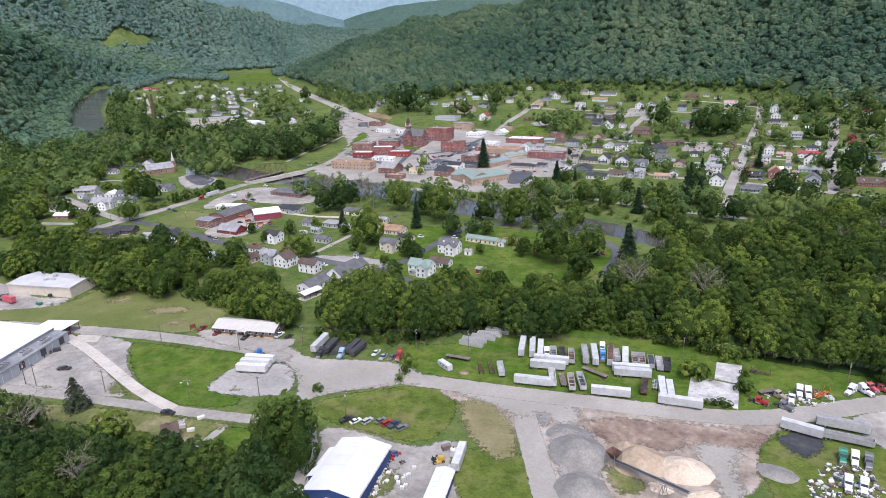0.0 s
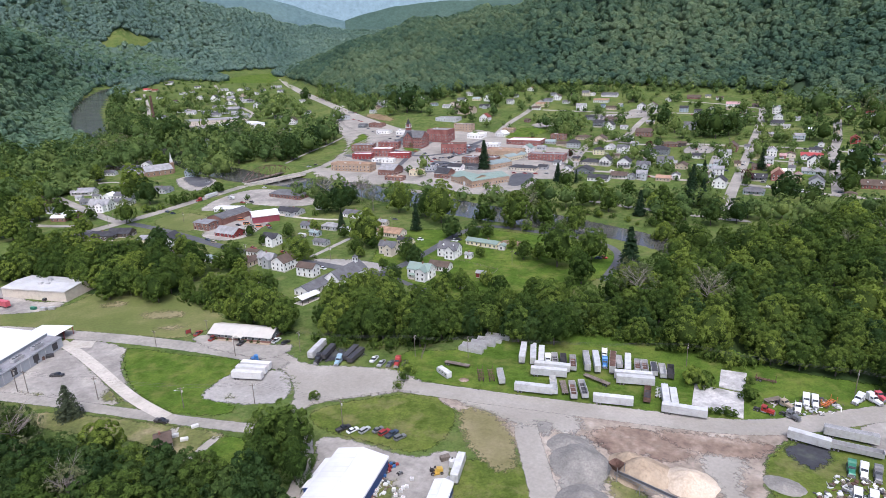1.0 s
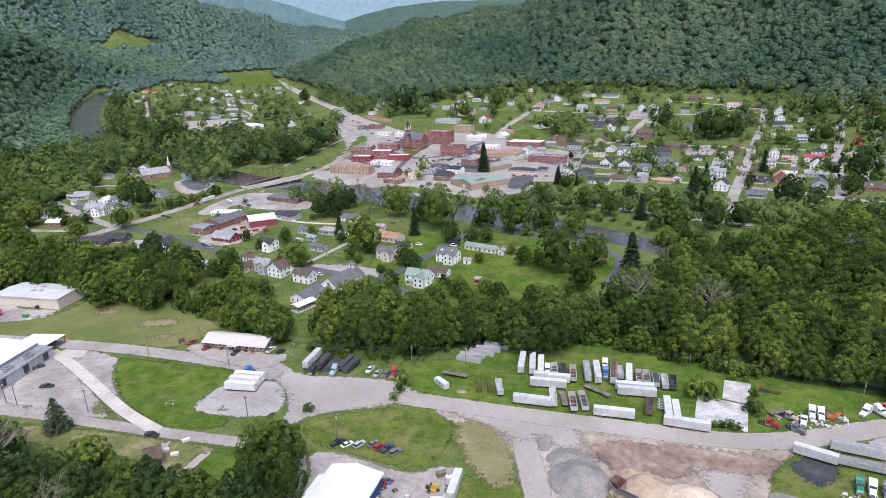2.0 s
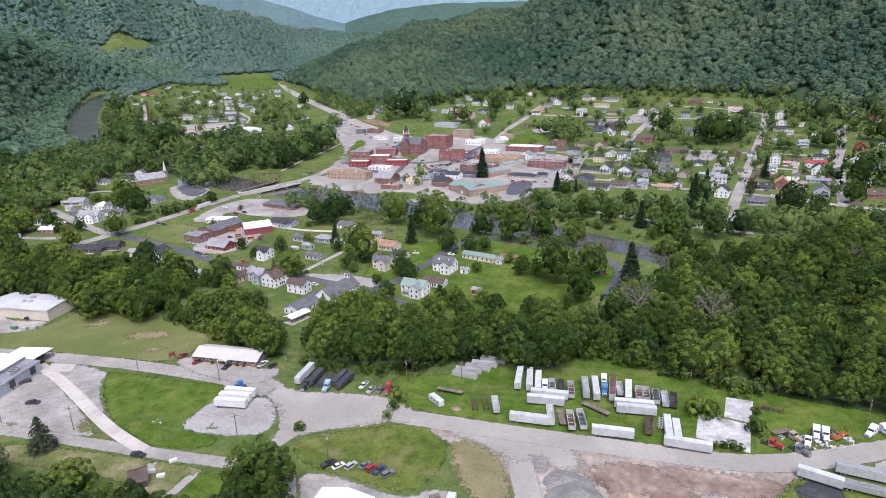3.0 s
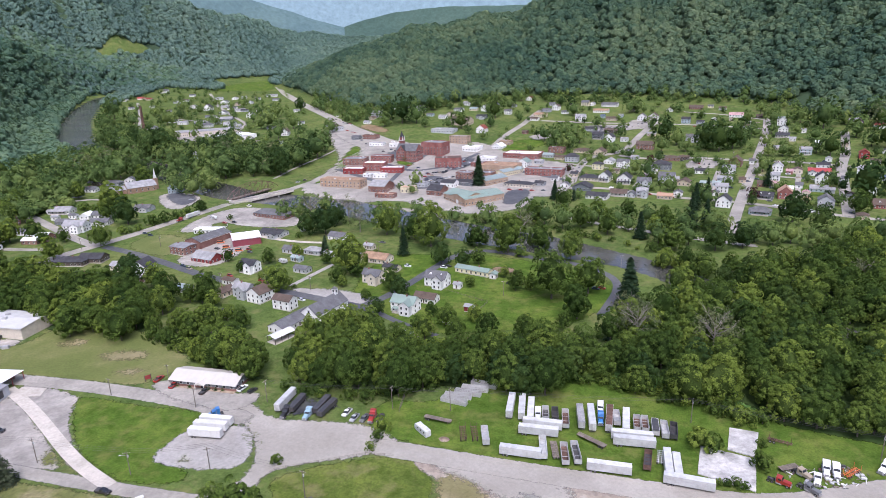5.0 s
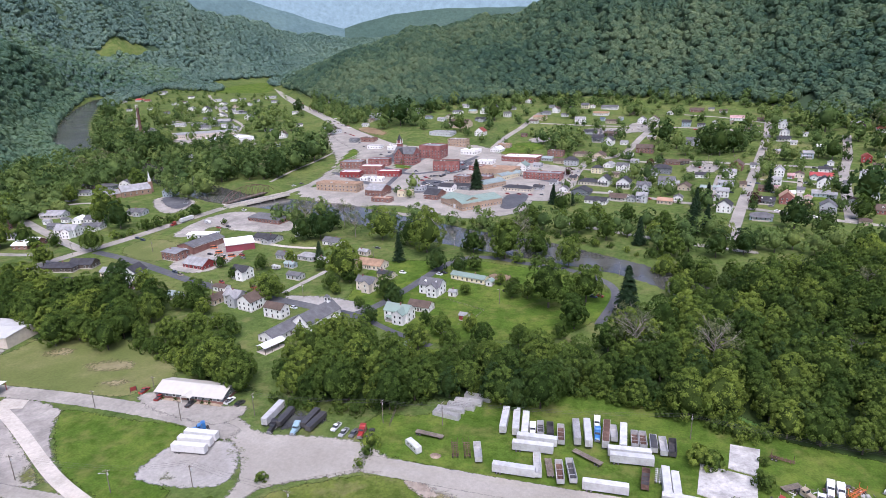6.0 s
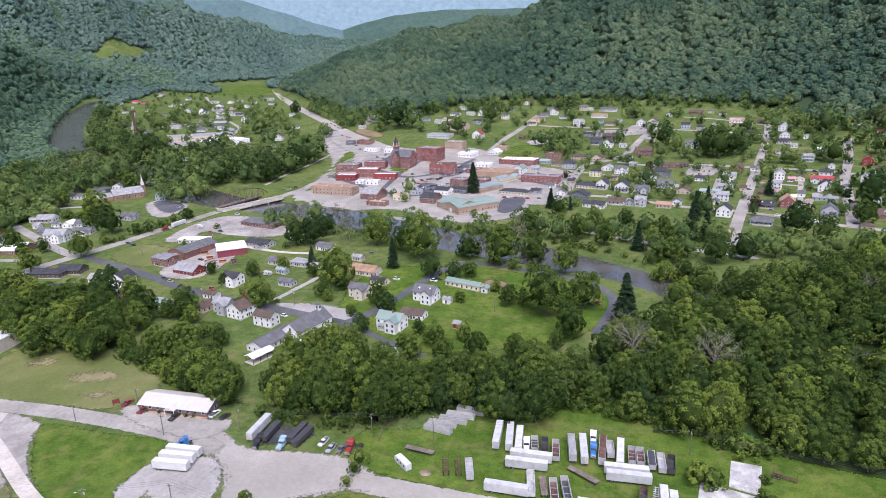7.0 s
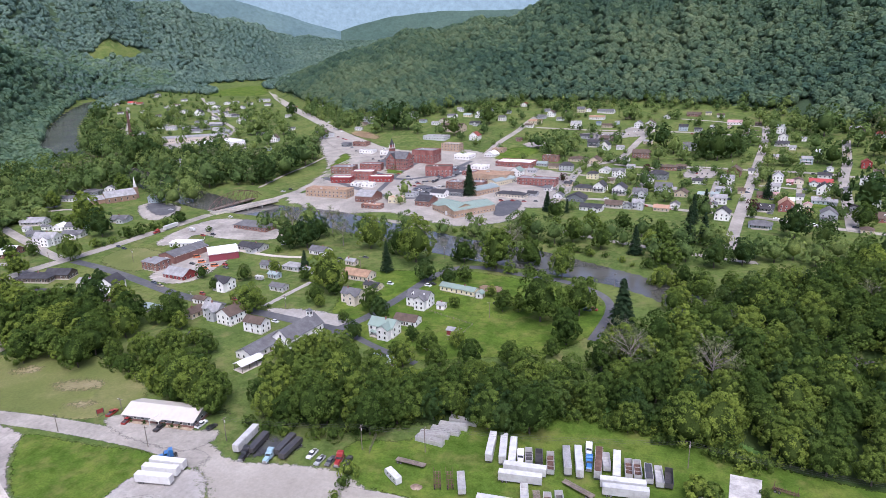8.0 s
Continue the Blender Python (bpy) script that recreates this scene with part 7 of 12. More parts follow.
ribbon("driveway", [(-461.7, 375.5), (-434.8, 377.6), (-416.1, 387.2)], 6, old_asphalt, 0.2, "pale lane beside the stores")
ribbon("driveway", [(-537.6, 502.1), (-516.8, 525.8), (-464.5, 507.0)], 5, old_asphalt, 0.2, "pale lane between the low houses")
patch("back_yard", [(127.1, 757.1), (135.6, 757.3), (127.5, 722.8), (119.9, 722.5)], mown, 0.2, "dry back yard", "lawn")
patch("back_yard", [(127.7, 674.7), (173.3, 669.8), (165.9, 647.9), (122.0, 649.5)], lush, 0.2, "green back yard", "lawn")


# ---- yard: trailers ----
place("box_trailer", lambda m: box_trailer(m), stand(-42.0, 258.0, 95), "white box trailer, weathered, standing on the grass", "box trailers on the grass")
place("box_trailer", lambda m: box_trailer(m), stand(-37.4, 257.9, 98), "white box trailer, weathered, standing on the grass", "box trailers on the grass")
place("box_trailer", lambda m: box_trailer(m), stand(-33.6, 256.5, 97), "white box trailer, weathered, standing on the grass", "box trailers on the grass")
place("box_trailer", lambda m: box_trailer(m), stand(-10.1, 256.9, 98), "white box trailer, weathered, standing on the grass", "box trailers on the grass")
place("box_trailer", lambda m: box_trailer(m), stand(2.8, 257.2, 91), "white box trailer, weathered, standing on the grass", "box trailers on the grass")
place("box_trailer", lambda m: box_trailer(m), stand(17.1, 233.8, 92), "white box trailer, weathered, standing on the grass", "box trailers on the grass")
place("box_trailer12.2", lambda m: box_trailer(m, 12.2), stand(20.0, 233.1, 92), "shorter white box trailer with a grimy roof", "box trailers on the grass")
place("box_trailer14.8,van_white,rust", lambda m: box_trailer(m, 14.8, van_white, rust), stand(-3.4, 257.9, 91), "white box trailer with a rust-brown roof", "box trailers on the grass")
place("box_trailer13.0,alu,shingle['light']", lambda m: box_trailer(m, 13.0, alu, shingle["light"]), stand(-14.2, 256.5, 99), "grey box trailer with a dull grey roof", "box trailers on the grass")
place("box_trailer", lambda m: box_trailer(m), stand(-28.6, 243.1, 3), "white box trailer, weathered, standing on the grass", "box trailers on the grass")
place("box_trailer", lambda m: box_trailer(m), stand(-27.8, 247.9, 2), "white box trailer, weathered, standing on the grass", "box trailers on the grass")
place("box_trailer", lambda m: box_trailer(m), stand(-32.9, 228.6, 1), "white box trailer parked broadside along the yard road", "box trailers on the grass")
place("box_trailer", lambda m: box_trailer(m), stand(6.0, 244.5, 4), "white box trailer parked broadside along the yard road", "box trailers on the grass")
place("box_trailer", lambda m: box_trailer(m), stand(5.1, 248.1, 4), "white box trailer, weathered, standing on the grass", "box trailers on the grass")
place("box_trailer", lambda m: box_trailer(m), stand(-2.1, 227.2, 2), "white box trailer parked broadside along the yard road", "box trailers on the grass")
place("box_trailer15.8,van_white,None,True", lambda m: box_trailer(m, 15.8, van_white, None, True), stand(23.3, 225.9, -3), "long white box trailer with grey slanted marks", "box trailers on the grass")
place("box_trailer13.6,trim_white", lambda m: box_trailer(m, 13.6, trim_white), stand(-152.0, 210.6, 7), "clean white box trailer on the gravel pad", "box trailers on the gravel pad")
place("box_trailer13.6,trim_white", lambda m: box_trailer(m, 13.6, trim_white), stand(-152.9, 215.1, 7), "clean white box trailer on the gravel pad", "box trailers on the gravel pad")
place("box_trailer13.6,trim_white", lambda m: box_trailer(m, 13.6, trim_white), stand(-153.1, 219.0, 5), "clean white box trailer on the gravel pad", "box trailers on the gravel pad")
place("box_trailer14.8", lambda m: box_trailer(m, 14.8), stand(-134.3, 239.9, 92), "white box trailer parked by the trees", "rigs parked by the trees")
place("box_trailer12.2", lambda m: box_trailer(m, 12.2), stand(-48.7, 173.2, 93), "white storage trailer with a rusty roof edge")
place("dump_trailer7.5,alu,dark_steel", lambda m: dump_trailer(m, 7.5, alu, dark_steel), stand(-27.7, 255.8, 100), "short grey dump trailer with a black bed", "dump trailers on the grass")
place("dump_trailer7.5,dark_steel,dark_steel", lambda m: dump_trailer(m, 7.5, dark_steel, dark_steel), stand(-24.0, 255.9, 99), "short dark dump trailer", "dump trailers on the grass")
place("dump_trailer10.5,alu,rust", lambda m: dump_trailer(m, 10.5, alu, rust), stand(-19.7, 253.9, 98), "grey dump trailer with a rusty bed", "dump trailers on the grass")
place("dump_trailer11.5,van_white,alu", lambda m: dump_trailer(m, 11.5, van_white, alu), stand(-25.5, 233.5, 101), "white open dump trailer", "dump trailers on the grass")
place("dump_trailer10.5,alu,rust", lambda m: dump_trailer(m, 10.5, alu, rust), stand(-17.6, 231.6, 101), "grey dump trailer with a rusty bed", "dump trailers on the grass")
place("dump_trailer11.0,alu,dark_steel", lambda m: dump_trailer(m, 11.0, alu, dark_steel), stand(-13.8, 233.2, 104), "grey dump trailer with a dark bed", "dump trailers on the grass")
place("dump_trailer8.0,alu,alu", lambda m: dump_trailer(m, 8.0, alu, alu), stand(-0.8, 259.3, 97), "grey open dump trailer", "dump trailers on the grass")
place("dump_trailer8.5,alu,rust", lambda m: dump_trailer(m, 8.5, alu, rust), stand(6.8, 257.3, 93), "dump trailer with a red-brown bed", "dump trailers on the grass")
place("dump_trailer8.5,alu,rust", lambda m: dump_trailer(m, 8.5, alu, rust), stand(9.7, 257.4, 94), "dump trailer with a red-brown bed", "dump trailers on the grass")
place("dump_trailer8.5,alu,tarp,True", lambda m: dump_trailer(m, 8.5, alu, tarp, True), stand(13.4, 256.2, 93), "dump trailer under a black cover", "dump trailers on the grass")
place("dump_trailer9.0,alu,alu", lambda m: dump_trailer(m, 9.0, alu, alu), stand(16.7, 255.4, 94), "grey open dump trailer", "dump trailers on the grass")
place("dump_trailer8.5,dark_steel,dark_steel", lambda m: dump_trailer(m, 8.5, dark_steel, dark_steel), stand(19.9, 255.4, 89), "black open dump trailer", "dump trailers on the grass")
place("dump_trailer9.0,rust,dark_steel", lambda m: dump_trailer(m, 9.0, rust, dark_steel), stand(10.5, 234.9, 87), "rusty open dump trailer", "dump trailers on the grass")
place("dump_trailer9.5,alu,alu", lambda m: dump_trailer(m, 9.5, alu, alu), stand(-47.4, 235.6, 108), "grey open dump trailer with a pale bed", "dump trailers on the grass")
place("dump_trailer11.5,alu,alu,False,False", lambda m: dump_trailer(m, 11.5, alu, alu, False, False), stand(-65.8, 257.8, -9), "grey aluminium dump body set down on the grass", "dump bodies on the grass")
place("dump_trailer11.5,alu,alu,False,False", lambda m: dump_trailer(m, 11.5, alu, alu, False, False), stand(-65.2, 261.9, 3), "grey aluminium dump body set down on the grass", "dump bodies on the grass")
place("dump_trailer11.5,alu,alu,False,False", lambda m: dump_trailer(m, 11.5, alu, alu, False, False), stand(-61.8, 265.4, -2), "grey aluminium dump body set down on the grass", "dump bodies on the grass")
place("dump_trailer11.5,alu,alu,False,False", lambda m: dump_trailer(m, 11.5, alu, alu, False, False), stand(-59.7, 269.3, 1), "grey aluminium dump body set down on the grass", "dump bodies on the grass")
place("dump_trailer11.5,alu,alu,False,False", lambda m: dump_trailer(m, 11.5, alu, alu, False, False), stand(-56.7, 273.7, -7), "grey aluminium dump body set down on the grass", "dump bodies on the grass")
place("frame_trailer10.0,alu,0,True", lambda m: frame_trailer(m, 10.0, alu, 0, True), stand(-21.4, 234.2, 104), "flat trailer with a pale plank deck", "flat trailers")
place("frame_trailer8.0,van_white", lambda m: frame_trailer(m, 8.0, van_white), stand(14.8, 239.1, 86), "bare white trailer frame", "flat trailers")
place("frame_trailer12.0,rust,0,True", lambda m: frame_trailer(m, 12.0, rust, 0, True), stand(-9.1, 243.4, 150), "rusty lowboy trailer with a worn plank deck", "flat trailers")
place("frame_trailer11.5,rust,0,True", lambda m: frame_trailer(m, 11.5, rust, 0, True), stand(-68.3, 243.0, -7), "rusty lowboy trailer with a worn plank deck", "flat trailers")
place("frame_trailer9.5,rust,4", lambda m: frame_trailer(m, 9.5, rust, 4), stand(-56.2, 236.2, 108), "rusty log trailer with upright stakes", "log trailers")
place("frame_trailer9.5,rust,4", lambda m: frame_trailer(m, 9.5, rust, 4), stand(-52.0, 237.2, 109), "rusty log trailer with upright stakes", "log trailers")
place("camper", lambda m: camper(m), stand(-71.5, 233.8, 141), "white travel trailer parked beside the gravel road")
place("dump_trailer12.0,dark_steel,tarp,True", lambda m: dump_trailer(m, 12.0, dark_steel, tarp, True), stand(-128.4, 239.1, -88), "black covered dump trailer behind its tractor", "rigs parked by the trees")
place("dump_trailer12.0,dark_steel,tarp,True", lambda m: dump_trailer(m, 12.0, dark_steel, tarp, True), stand(-117.9, 240.7, -91), "black covered dump trailer behind its tractor", "rigs parked by the trees")
place("dump_trailer12.0,dark_steel,tarp,True", lambda m: dump_trailer(m, 12.0, dark_steel, tarp, True), stand(-114.5, 238.9, -95), "black covered dump trailer standing alone", "rigs parked by the trees")
place("road_tractor'black'", lambda m: road_tractor(m, "black"), stand(-129.8, 232.2, -87), "black road tractor with chrome bumper", "road tractors")
place("road_tractor'sky'", lambda m: road_tractor(m, "sky"), stand(-120.3, 233.3, -87), "pale blue road tractor with chrome bumper", "road tractors")
place("road_tractor'red'", lambda m: road_tractor(m, "red"), stand(-94.1, 238.0, -84), "dark red road tractor", "road tractors")
place("car'pickup','black'", lambda m: car(m, "pickup", "black"), stand(-90.9, 238.5, -85))
place("road_tractor'blue'", lambda m: road_tractor(m, "blue"), stand(-158.0, 223.9, -136), "blue road tractor behind the white trailers", "road tractors")
place("road_tractor'white'", lambda m: road_tractor(m, "white"), stand(-30.6, 255.3, -82), "white and red road tractor among the trailers", "road tractors")
place("road_tractor'blue'", lambda m: road_tractor(m, "blue"), stand(-6.6, 258.1, -87), "blue road tractor among the trailers", "road tractors")
place("road_tractor'white'", lambda m: road_tractor(m, "white"), stand(-7.2, 265.6, -87), "white road tractor among the trailers", "road tractors")
place("box_trailer12.8,van_white", lambda m: box_trailer(m, 12.8, van_white), stand(62.4, 217.6, -19), "white trailer with ribbed sides, standing empty", "trailers by the scrap ground")
place("box_trailer16.0,alu,shingle['light']", lambda m: box_trailer(m, 16.0, alu, shingle["light"]), stand(76.4, 223.3, -10), "grey trailer with a pale dented roof", "trailers by the scrap ground")
place("dump_trailer15.0,alu,alu", lambda m: dump_trailer(m, 15.0, alu, alu), stand(75.8, 215.1, -11), "long open aluminium trailer", "trailers by the scrap ground")
place("road_tractor'red',False", lambda m: road_tractor(m, "red", False), stand(51.6, 235.0, -24), "old red truck cab parked on the grass", "old trucks on the grass")
place("road_tractor'tan',False", lambda m: road_tractor(m, "tan", False), stand(59.4, 241.3, -46), "old tan truck cab parked on the grass", "old trucks on the grass")
place("road_tractor'grey',False", lambda m: road_tractor(m, "grey", False), stand(59.9, 233.4, -40), "old grey truck cab parked on the grass", "old trucks on the grass")
place("road_tractor'white',False", lambda m: road_tractor(m, "white", False), stand(63.7, 239.4, -104), "old white truck cab parked on the grass", "old trucks on the grass")
place("road_tractor'white',True", lambda m: road_tractor(m, "white", True), stand(67.6, 245.2, -100), "old white truck cab parked on the grass", "old trucks on the grass")
place("road_tractor'white',True", lambda m: road_tractor(m, "white", True), stand(70.4, 244.6, -97), "old white truck cab parked on the grass", "old trucks on the grass")
place("road_tractor'white',True", lambda m: road_tractor(m, "white", True), stand(86.4, 250.4, -129), "old white truck cab parked on the grass", "old trucks on the grass")
place("road_tractor'white',True", lambda m: road_tractor(m, "white", True), stand(91.4, 251.6, -59), "old white truck cab parked on the grass", "old trucks on the grass")
place("road_tractor'pink',False", lambda m: road_tractor(m, "pink", False), stand(94.2, 255.3, -64), "old pinkish red truck cab parked on the grass", "old trucks on the grass")
place("road_tractor'pink',False", lambda m: road_tractor(m, "pink", False), stand(98.2, 255.3, -60), "old pinkish red truck cab parked on the grass", "old trucks on the grass")
place("frame_trailer7.5,paint['orange'],2", lambda m: frame_trailer(m, 7.5, paint["orange"], 2), stand(75.3, 245.6, -133), "rusty orange crane carrier chassis")
place("frame_trailer7.0,dark_steel,0,True", lambda m: frame_trailer(m, 7.0, dark_steel, 0, True), stand(56.0, 243.4, -148), "dark flatbed body without its truck")
place("frame_trailer8.0,rust,2", lambda m: frame_trailer(m, 8.0, rust, 2), stand(56.2, 258.9, -16), "rusty machine frame in the grass")


# ---- yard: cars ----
place("car'pickup','black'", lambda m: car(m, "pickup", "black"), stand(-96.0, 186.6, 57), "", "cars parked on the lawn")
place("car'sedan','white'", lambda m: car(m, "sedan", "white"), stand(-92.2, 186.4, 56), "", "cars parked on the lawn")
place("car'suv','silver'", lambda m: car(m, "suv", "silver"), stand(-87.9, 187.5, 66), "", "cars parked on the lawn")
place("car'sedan','grey'", lambda m: car(m, "sedan", "grey"), stand(-83.3, 189.0, 63), "", "cars parked on the lawn")
place("car'suv','red'", lambda m: car(m, "suv", "red"), stand(-80.4, 188.0, 63), "", "cars parked on the lawn")
place("car'pickup','navy'", lambda m: car(m, "pickup", "navy"), stand(-77.4, 187.6, 68), "", "cars parked on the lawn")
place("car'suv','grey'", lambda m: car(m, "suv", "grey"), stand(-73.9, 186.5, 54), "", "cars parked on the lawn")
place("car'pickup','white'", lambda m: car(m, "pickup", "white"), stand(-105.8, 239.1, -96), "", "cars on the truck yard")
place("car'pickup','silver'", lambda m: car(m, "pickup", "silver"), stand(-101.2, 236.3, -95), "", "cars on the truck yard")
place("car'pickup','grey'", lambda m: car(m, "pickup", "grey"), stand(-97.2, 236.9, -95), "", "cars on the truck yard")
place("car'pickup','black'", lambda m: car(m, "pickup", "black"), stand(-165.5, 173.9, 1), "", "cars along the lanes")
place("car'pickup','black'", lambda m: car(m, "pickup", "black"), stand(-235.8, 192.1, 19), "", "cars along the lanes")
place("car'pickup','red'", lambda m: car(m, "pickup", "red"), stand(-202.0, 243.3, 94), "", "cars along the lanes")
place("car'pickup','red'", lambda m: car(m, "pickup", "red"), stand(-191.2, 240.3, 93), "", "cars along the lanes")
place("car'pickup','black'", lambda m: car(m, "pickup", "black"), stand(-174.3, 239.2, 90), "", "cars along the lanes")
place("car'pickup','white'", lambda m: car(m, "pickup", "white"), stand(-159.4, 245.7, 84), "", "cars along the lanes")
place("car'suv','black'", lambda m: car(m, "suv", "black"), stand(-153.9, 245.0, 79), "", "cars along the lanes")
place("car'suv','black'", lambda m: car(m, "suv", "black"), stand(-316.5, 259.4, 99), "", "cars along the lanes")
place("car'sedan','black'", lambda m: car(m, "sedan", "black"), stand(-343.5, 251.8, 93), "", "cars along the lanes")
place("car'suv','grey'", lambda m: car(m, "suv", "grey"), stand(-339.9, 245.9, 163), "", "cars along the lanes")


# ---- yard: buildings ----
metal_shed(-80.2, 155.6, 90, 27.1, 17.5, 5.2, 7.0, siding["navy"], bright_white, name='metal_shed', label='navy-blue metal shed with a bright white roof', category='shed')
metal_shed(-50.3, 156.4, 92, 14.4, 5.5, 4.0, 4.6, siding["navy"], bright_white, name='metal_shed', label='narrow navy-blue shed with a white roof', category='shed')
beige_hall = metal_shed(-324.9, 269.1, -176, 43.7, 21.6, 5.6, 6.6, siding["beige"], shingle["weathered"], name='warehouse', label='low beige warehouse with a pale metal roof', category='warehouse', doors=0)
for ux, uy in ((-3.0, 2.5), (1.5, 3.2), (0.5, -3.0)):
    part("roof_unit", Shape().box(ux - 1.1, ux + 1.1, uy - 0.9, uy + 0.9, 6.0, 7.5).rod((ux, uy, 7.5), (ux, uy, 7.7), 0.6, 10), alu, beige_hall, "grey rooftop cooling unit")
big_warehouse(-290.5, 182.9, 100, 53.1, 62.0)
office(-177.6, 248.0, 3, 32.7, 12.0)
house(-154.1, 161.7, 41, 5.3, 8.0, 1, "darkwood", "brown", name='cottage', group='')
metal_shed(-89.5, 157.0, 89, 14.8, 4.2, 4.0, 4.6, siding["navy"], bright_white, name='side_shed', label='low white-roofed lean-to beside the blue shed', category='shed', doors=0)


# ---- south bank village ----
house(-172.9, 312.4, 78, 25.3, 11.0, 1, "white", "grey", name="church_hall", group="", chimney=False)
chapel(-161.5, 328.9, 77, 26.1, 12.0)
open_canopy(-169.3, 295.1, 70, 13.6, 7.0)
house(-303.2, 508.1, -10, 34.8, 14.0, 1, "brick", "grey", group='houses of the village', hip=True, name='store_building')
# long low mobile homes
house(-95.7, 410.4, -16, 24.3, 7.0, 1, "cream", "green", group='houses of the village', name='mobile_home')
house(-287.0, 392.8, -10, 19.0, 12.0, 1, "barn", "light", group="houses of the village", name="red_hall", chimney=False)
house(-315.3, 403.4, -10, 15.1, 12.0, 2, "brick", "membrane", group='houses of the village', pitch=0.15, name='brick_building')
metal_shed(-313.5, 430.5, 81, 32.0, 16.0, 5.0, 7.5, siding["brick"], shingle["grey"], name="workshop_hall", label="long brick workshop hall with a grey metal roof", category="hall")
metal_shed(-285.7, 438.4, 40, 20.7, 22.0, 5.0, 7.0, siding["maroon"], shingle["white"], name="red_metal_hall", label="dark red metal hall with a white roof", category="hall")
house(-329.4, 453.3, 10, 23.1, 10.0, 1, "white", "white", group='houses of the village', pitch=0.1, chimney=False, name='garage_building')
house(-450.4, 401.7, 10, 18.0, 12.0, 1, "brick", "white", group='houses of the village', name='store_building')
brick_church(-496.5, 563.4, 57, 28.5, 15.0)
house(-566.5, 576.7, 9, 16.3, 9.8, 1, "darkwood", "dark", group="houses of the village")
house(-547.5, 579.5, 14, 18.7, 11.0, 1, "slate", "grey", hip=True, group="houses of the village")
house(-539.4, 599.4, 104, 13.7, 11.4, 1, "white", "grey", group="houses of the village")
house(-559.2, 506.9, 9, 15.9, 9.5, 1, "slate", "dark", group="houses of the village")
house(-543.5, 503.1, 102, 9.4, 7.8, 1, "white", "light", group="houses of the village")
house(-548.9, 524.6, 14, 21.9, 11.0, 1, "slate", "dark", group="houses of the village")
house(-547.3, 548.7, 12, 14.3, 8.6, 1, "white", "grey", group="houses of the village")
house(-504.7, 472.6, 14, 22.0, 11.0, 1, "white", "light", porch='s', group="houses of the village")
house(-489.8, 452.0, 14, 6.1, 4.5, 1, "white", "light", group="houses of the village")
house(-478.2, 460.6, 9, 7.1, 4.5, 1, "white", "grey", group="houses of the village")
house(-466.5, 464.1, 104, 10.3, 8.6, 1, "white", "white", group="houses of the village")
house(-454.2, 469.7, 9, 17.3, 10.4, 1, "white", "grey", group="houses of the village")
house(-442.4, 429.7, 12, 18.0, 10.8, 2, "white", "light", wing=-4.5, group="houses of the village")
house(-470.8, 443.0, 12, 11.8, 7.1, 1, "slate", "grey", group="houses of the village")
house(-437.9, 450.8, 14, 16.6, 10.0, 1, "white", "grey", wing=-4.2, group="houses of the village")
house(-435.3, 499.4, 9, 15.9, 9.5, 1, "grey", "grey", porch='s', wing=-4.0, group="houses of the village")
house(-455.1, 567.6, 99, 12.7, 10.6, 2, "blue", "light", group="houses of the village")
house(-511.2, 430.4, 14, 7.4, 4.5, 2, "brick", "brown", group="houses of the village")
house(-481.4, 409.7, 12, 13.1, 7.8, 1, "white", "grey", group="houses of the village")
house(-449.4, 393.3, 14, 12.5, 7.5, 1, "brick", "white", group="houses of the village")
house(-462.3, 374.0, 14, 6.1, 4.5, 1, "white", "dark", group="houses of the village")
house(-377.5, 362.4, 12, 23.2, 11.0, 1, "darkwood", "dark", hip=True, group="houses of the village")
house(-367.2, 371.9, 12, 17.0, 10.2, 1, "darkwood", "dark", group="houses of the village")
house(-351.8, 341.9, 14, 9.9, 5.9, 1, "brick", "dark", group="houses of the village")
house(-334.3, 364.5, 9, 14.9, 8.9, 1, "cream", "light", wing=-3.7, group="houses of the village")
house(-313.7, 361.1, 99, 12.8, 10.7, 2, "white", "dark", group="houses of the village")
house(-303.5, 346.0, 14, 4.8, 4.5, 1, "brick", "light", group="houses of the village")
house(-264.3, 339.9, -13, 9.9, 6.0, 1, "slate", "teal", group="houses of the village")
house(-244.4, 382.0, -8, 12.3, 7.4, 2, "white", "dark", porch='s', wing=-3.1, group="houses of the village")
house(-208.4, 388.2, -10, 10.6, 6.4, 1, "grey", "grey", group="houses of the village")
house(-236.8, 423.2, -8, 11.6, 7.0, 1, "grey", "grey", group="houses of the village")
house(-223.0, 406.9, -13, 8.0, 4.8, 1, "blue", "teal", group="houses of the village")
house(-218.9, 424.5, -8, 13.2, 7.9, 1, "grey", "light", hip=True, group="houses of the village")
house(-205.0, 420.6, -13, 6.9, 4.5, 1, "white", "light", group="houses of the village")
house(-216.2, 459.9, -13, 15.0, 9.0, 1, "white", "grey", group="houses of the village")
house(-272.3, 457.7, -8, 20.8, 11.0, 1, "grey", "dark", wing=-4.5, group="houses of the village")
house(-183.1, 443.0, -13, 8.0, 4.8, 1, "beige", "light", group="houses of the village")
house(-167.4, 420.0, -10, 19.7, 11.0, 1, "beige", "tan", group="houses of the village")
house(-150.5, 403.7, -13, 10.6, 6.3, 1, "cream", "dark", wing=-2.6, group="houses of the village")
house(-154.2, 381.9, -10, 12.3, 7.4, 2, "beige", "grey", wing=-3.1, group="houses of the village")
house(-112.7, 385.6, -10, 14.1, 8.5, 2, "white", "grey", wing=-3.5, dormers=2, group="houses of the village")
house(-81.1, 404.5, 82, 4.8, 4.0, 1, "white", "green", group="houses of the village")
house(-99.0, 383.3, -8, 4.5, 4.5, 1, "white", "light", group="houses of the village")
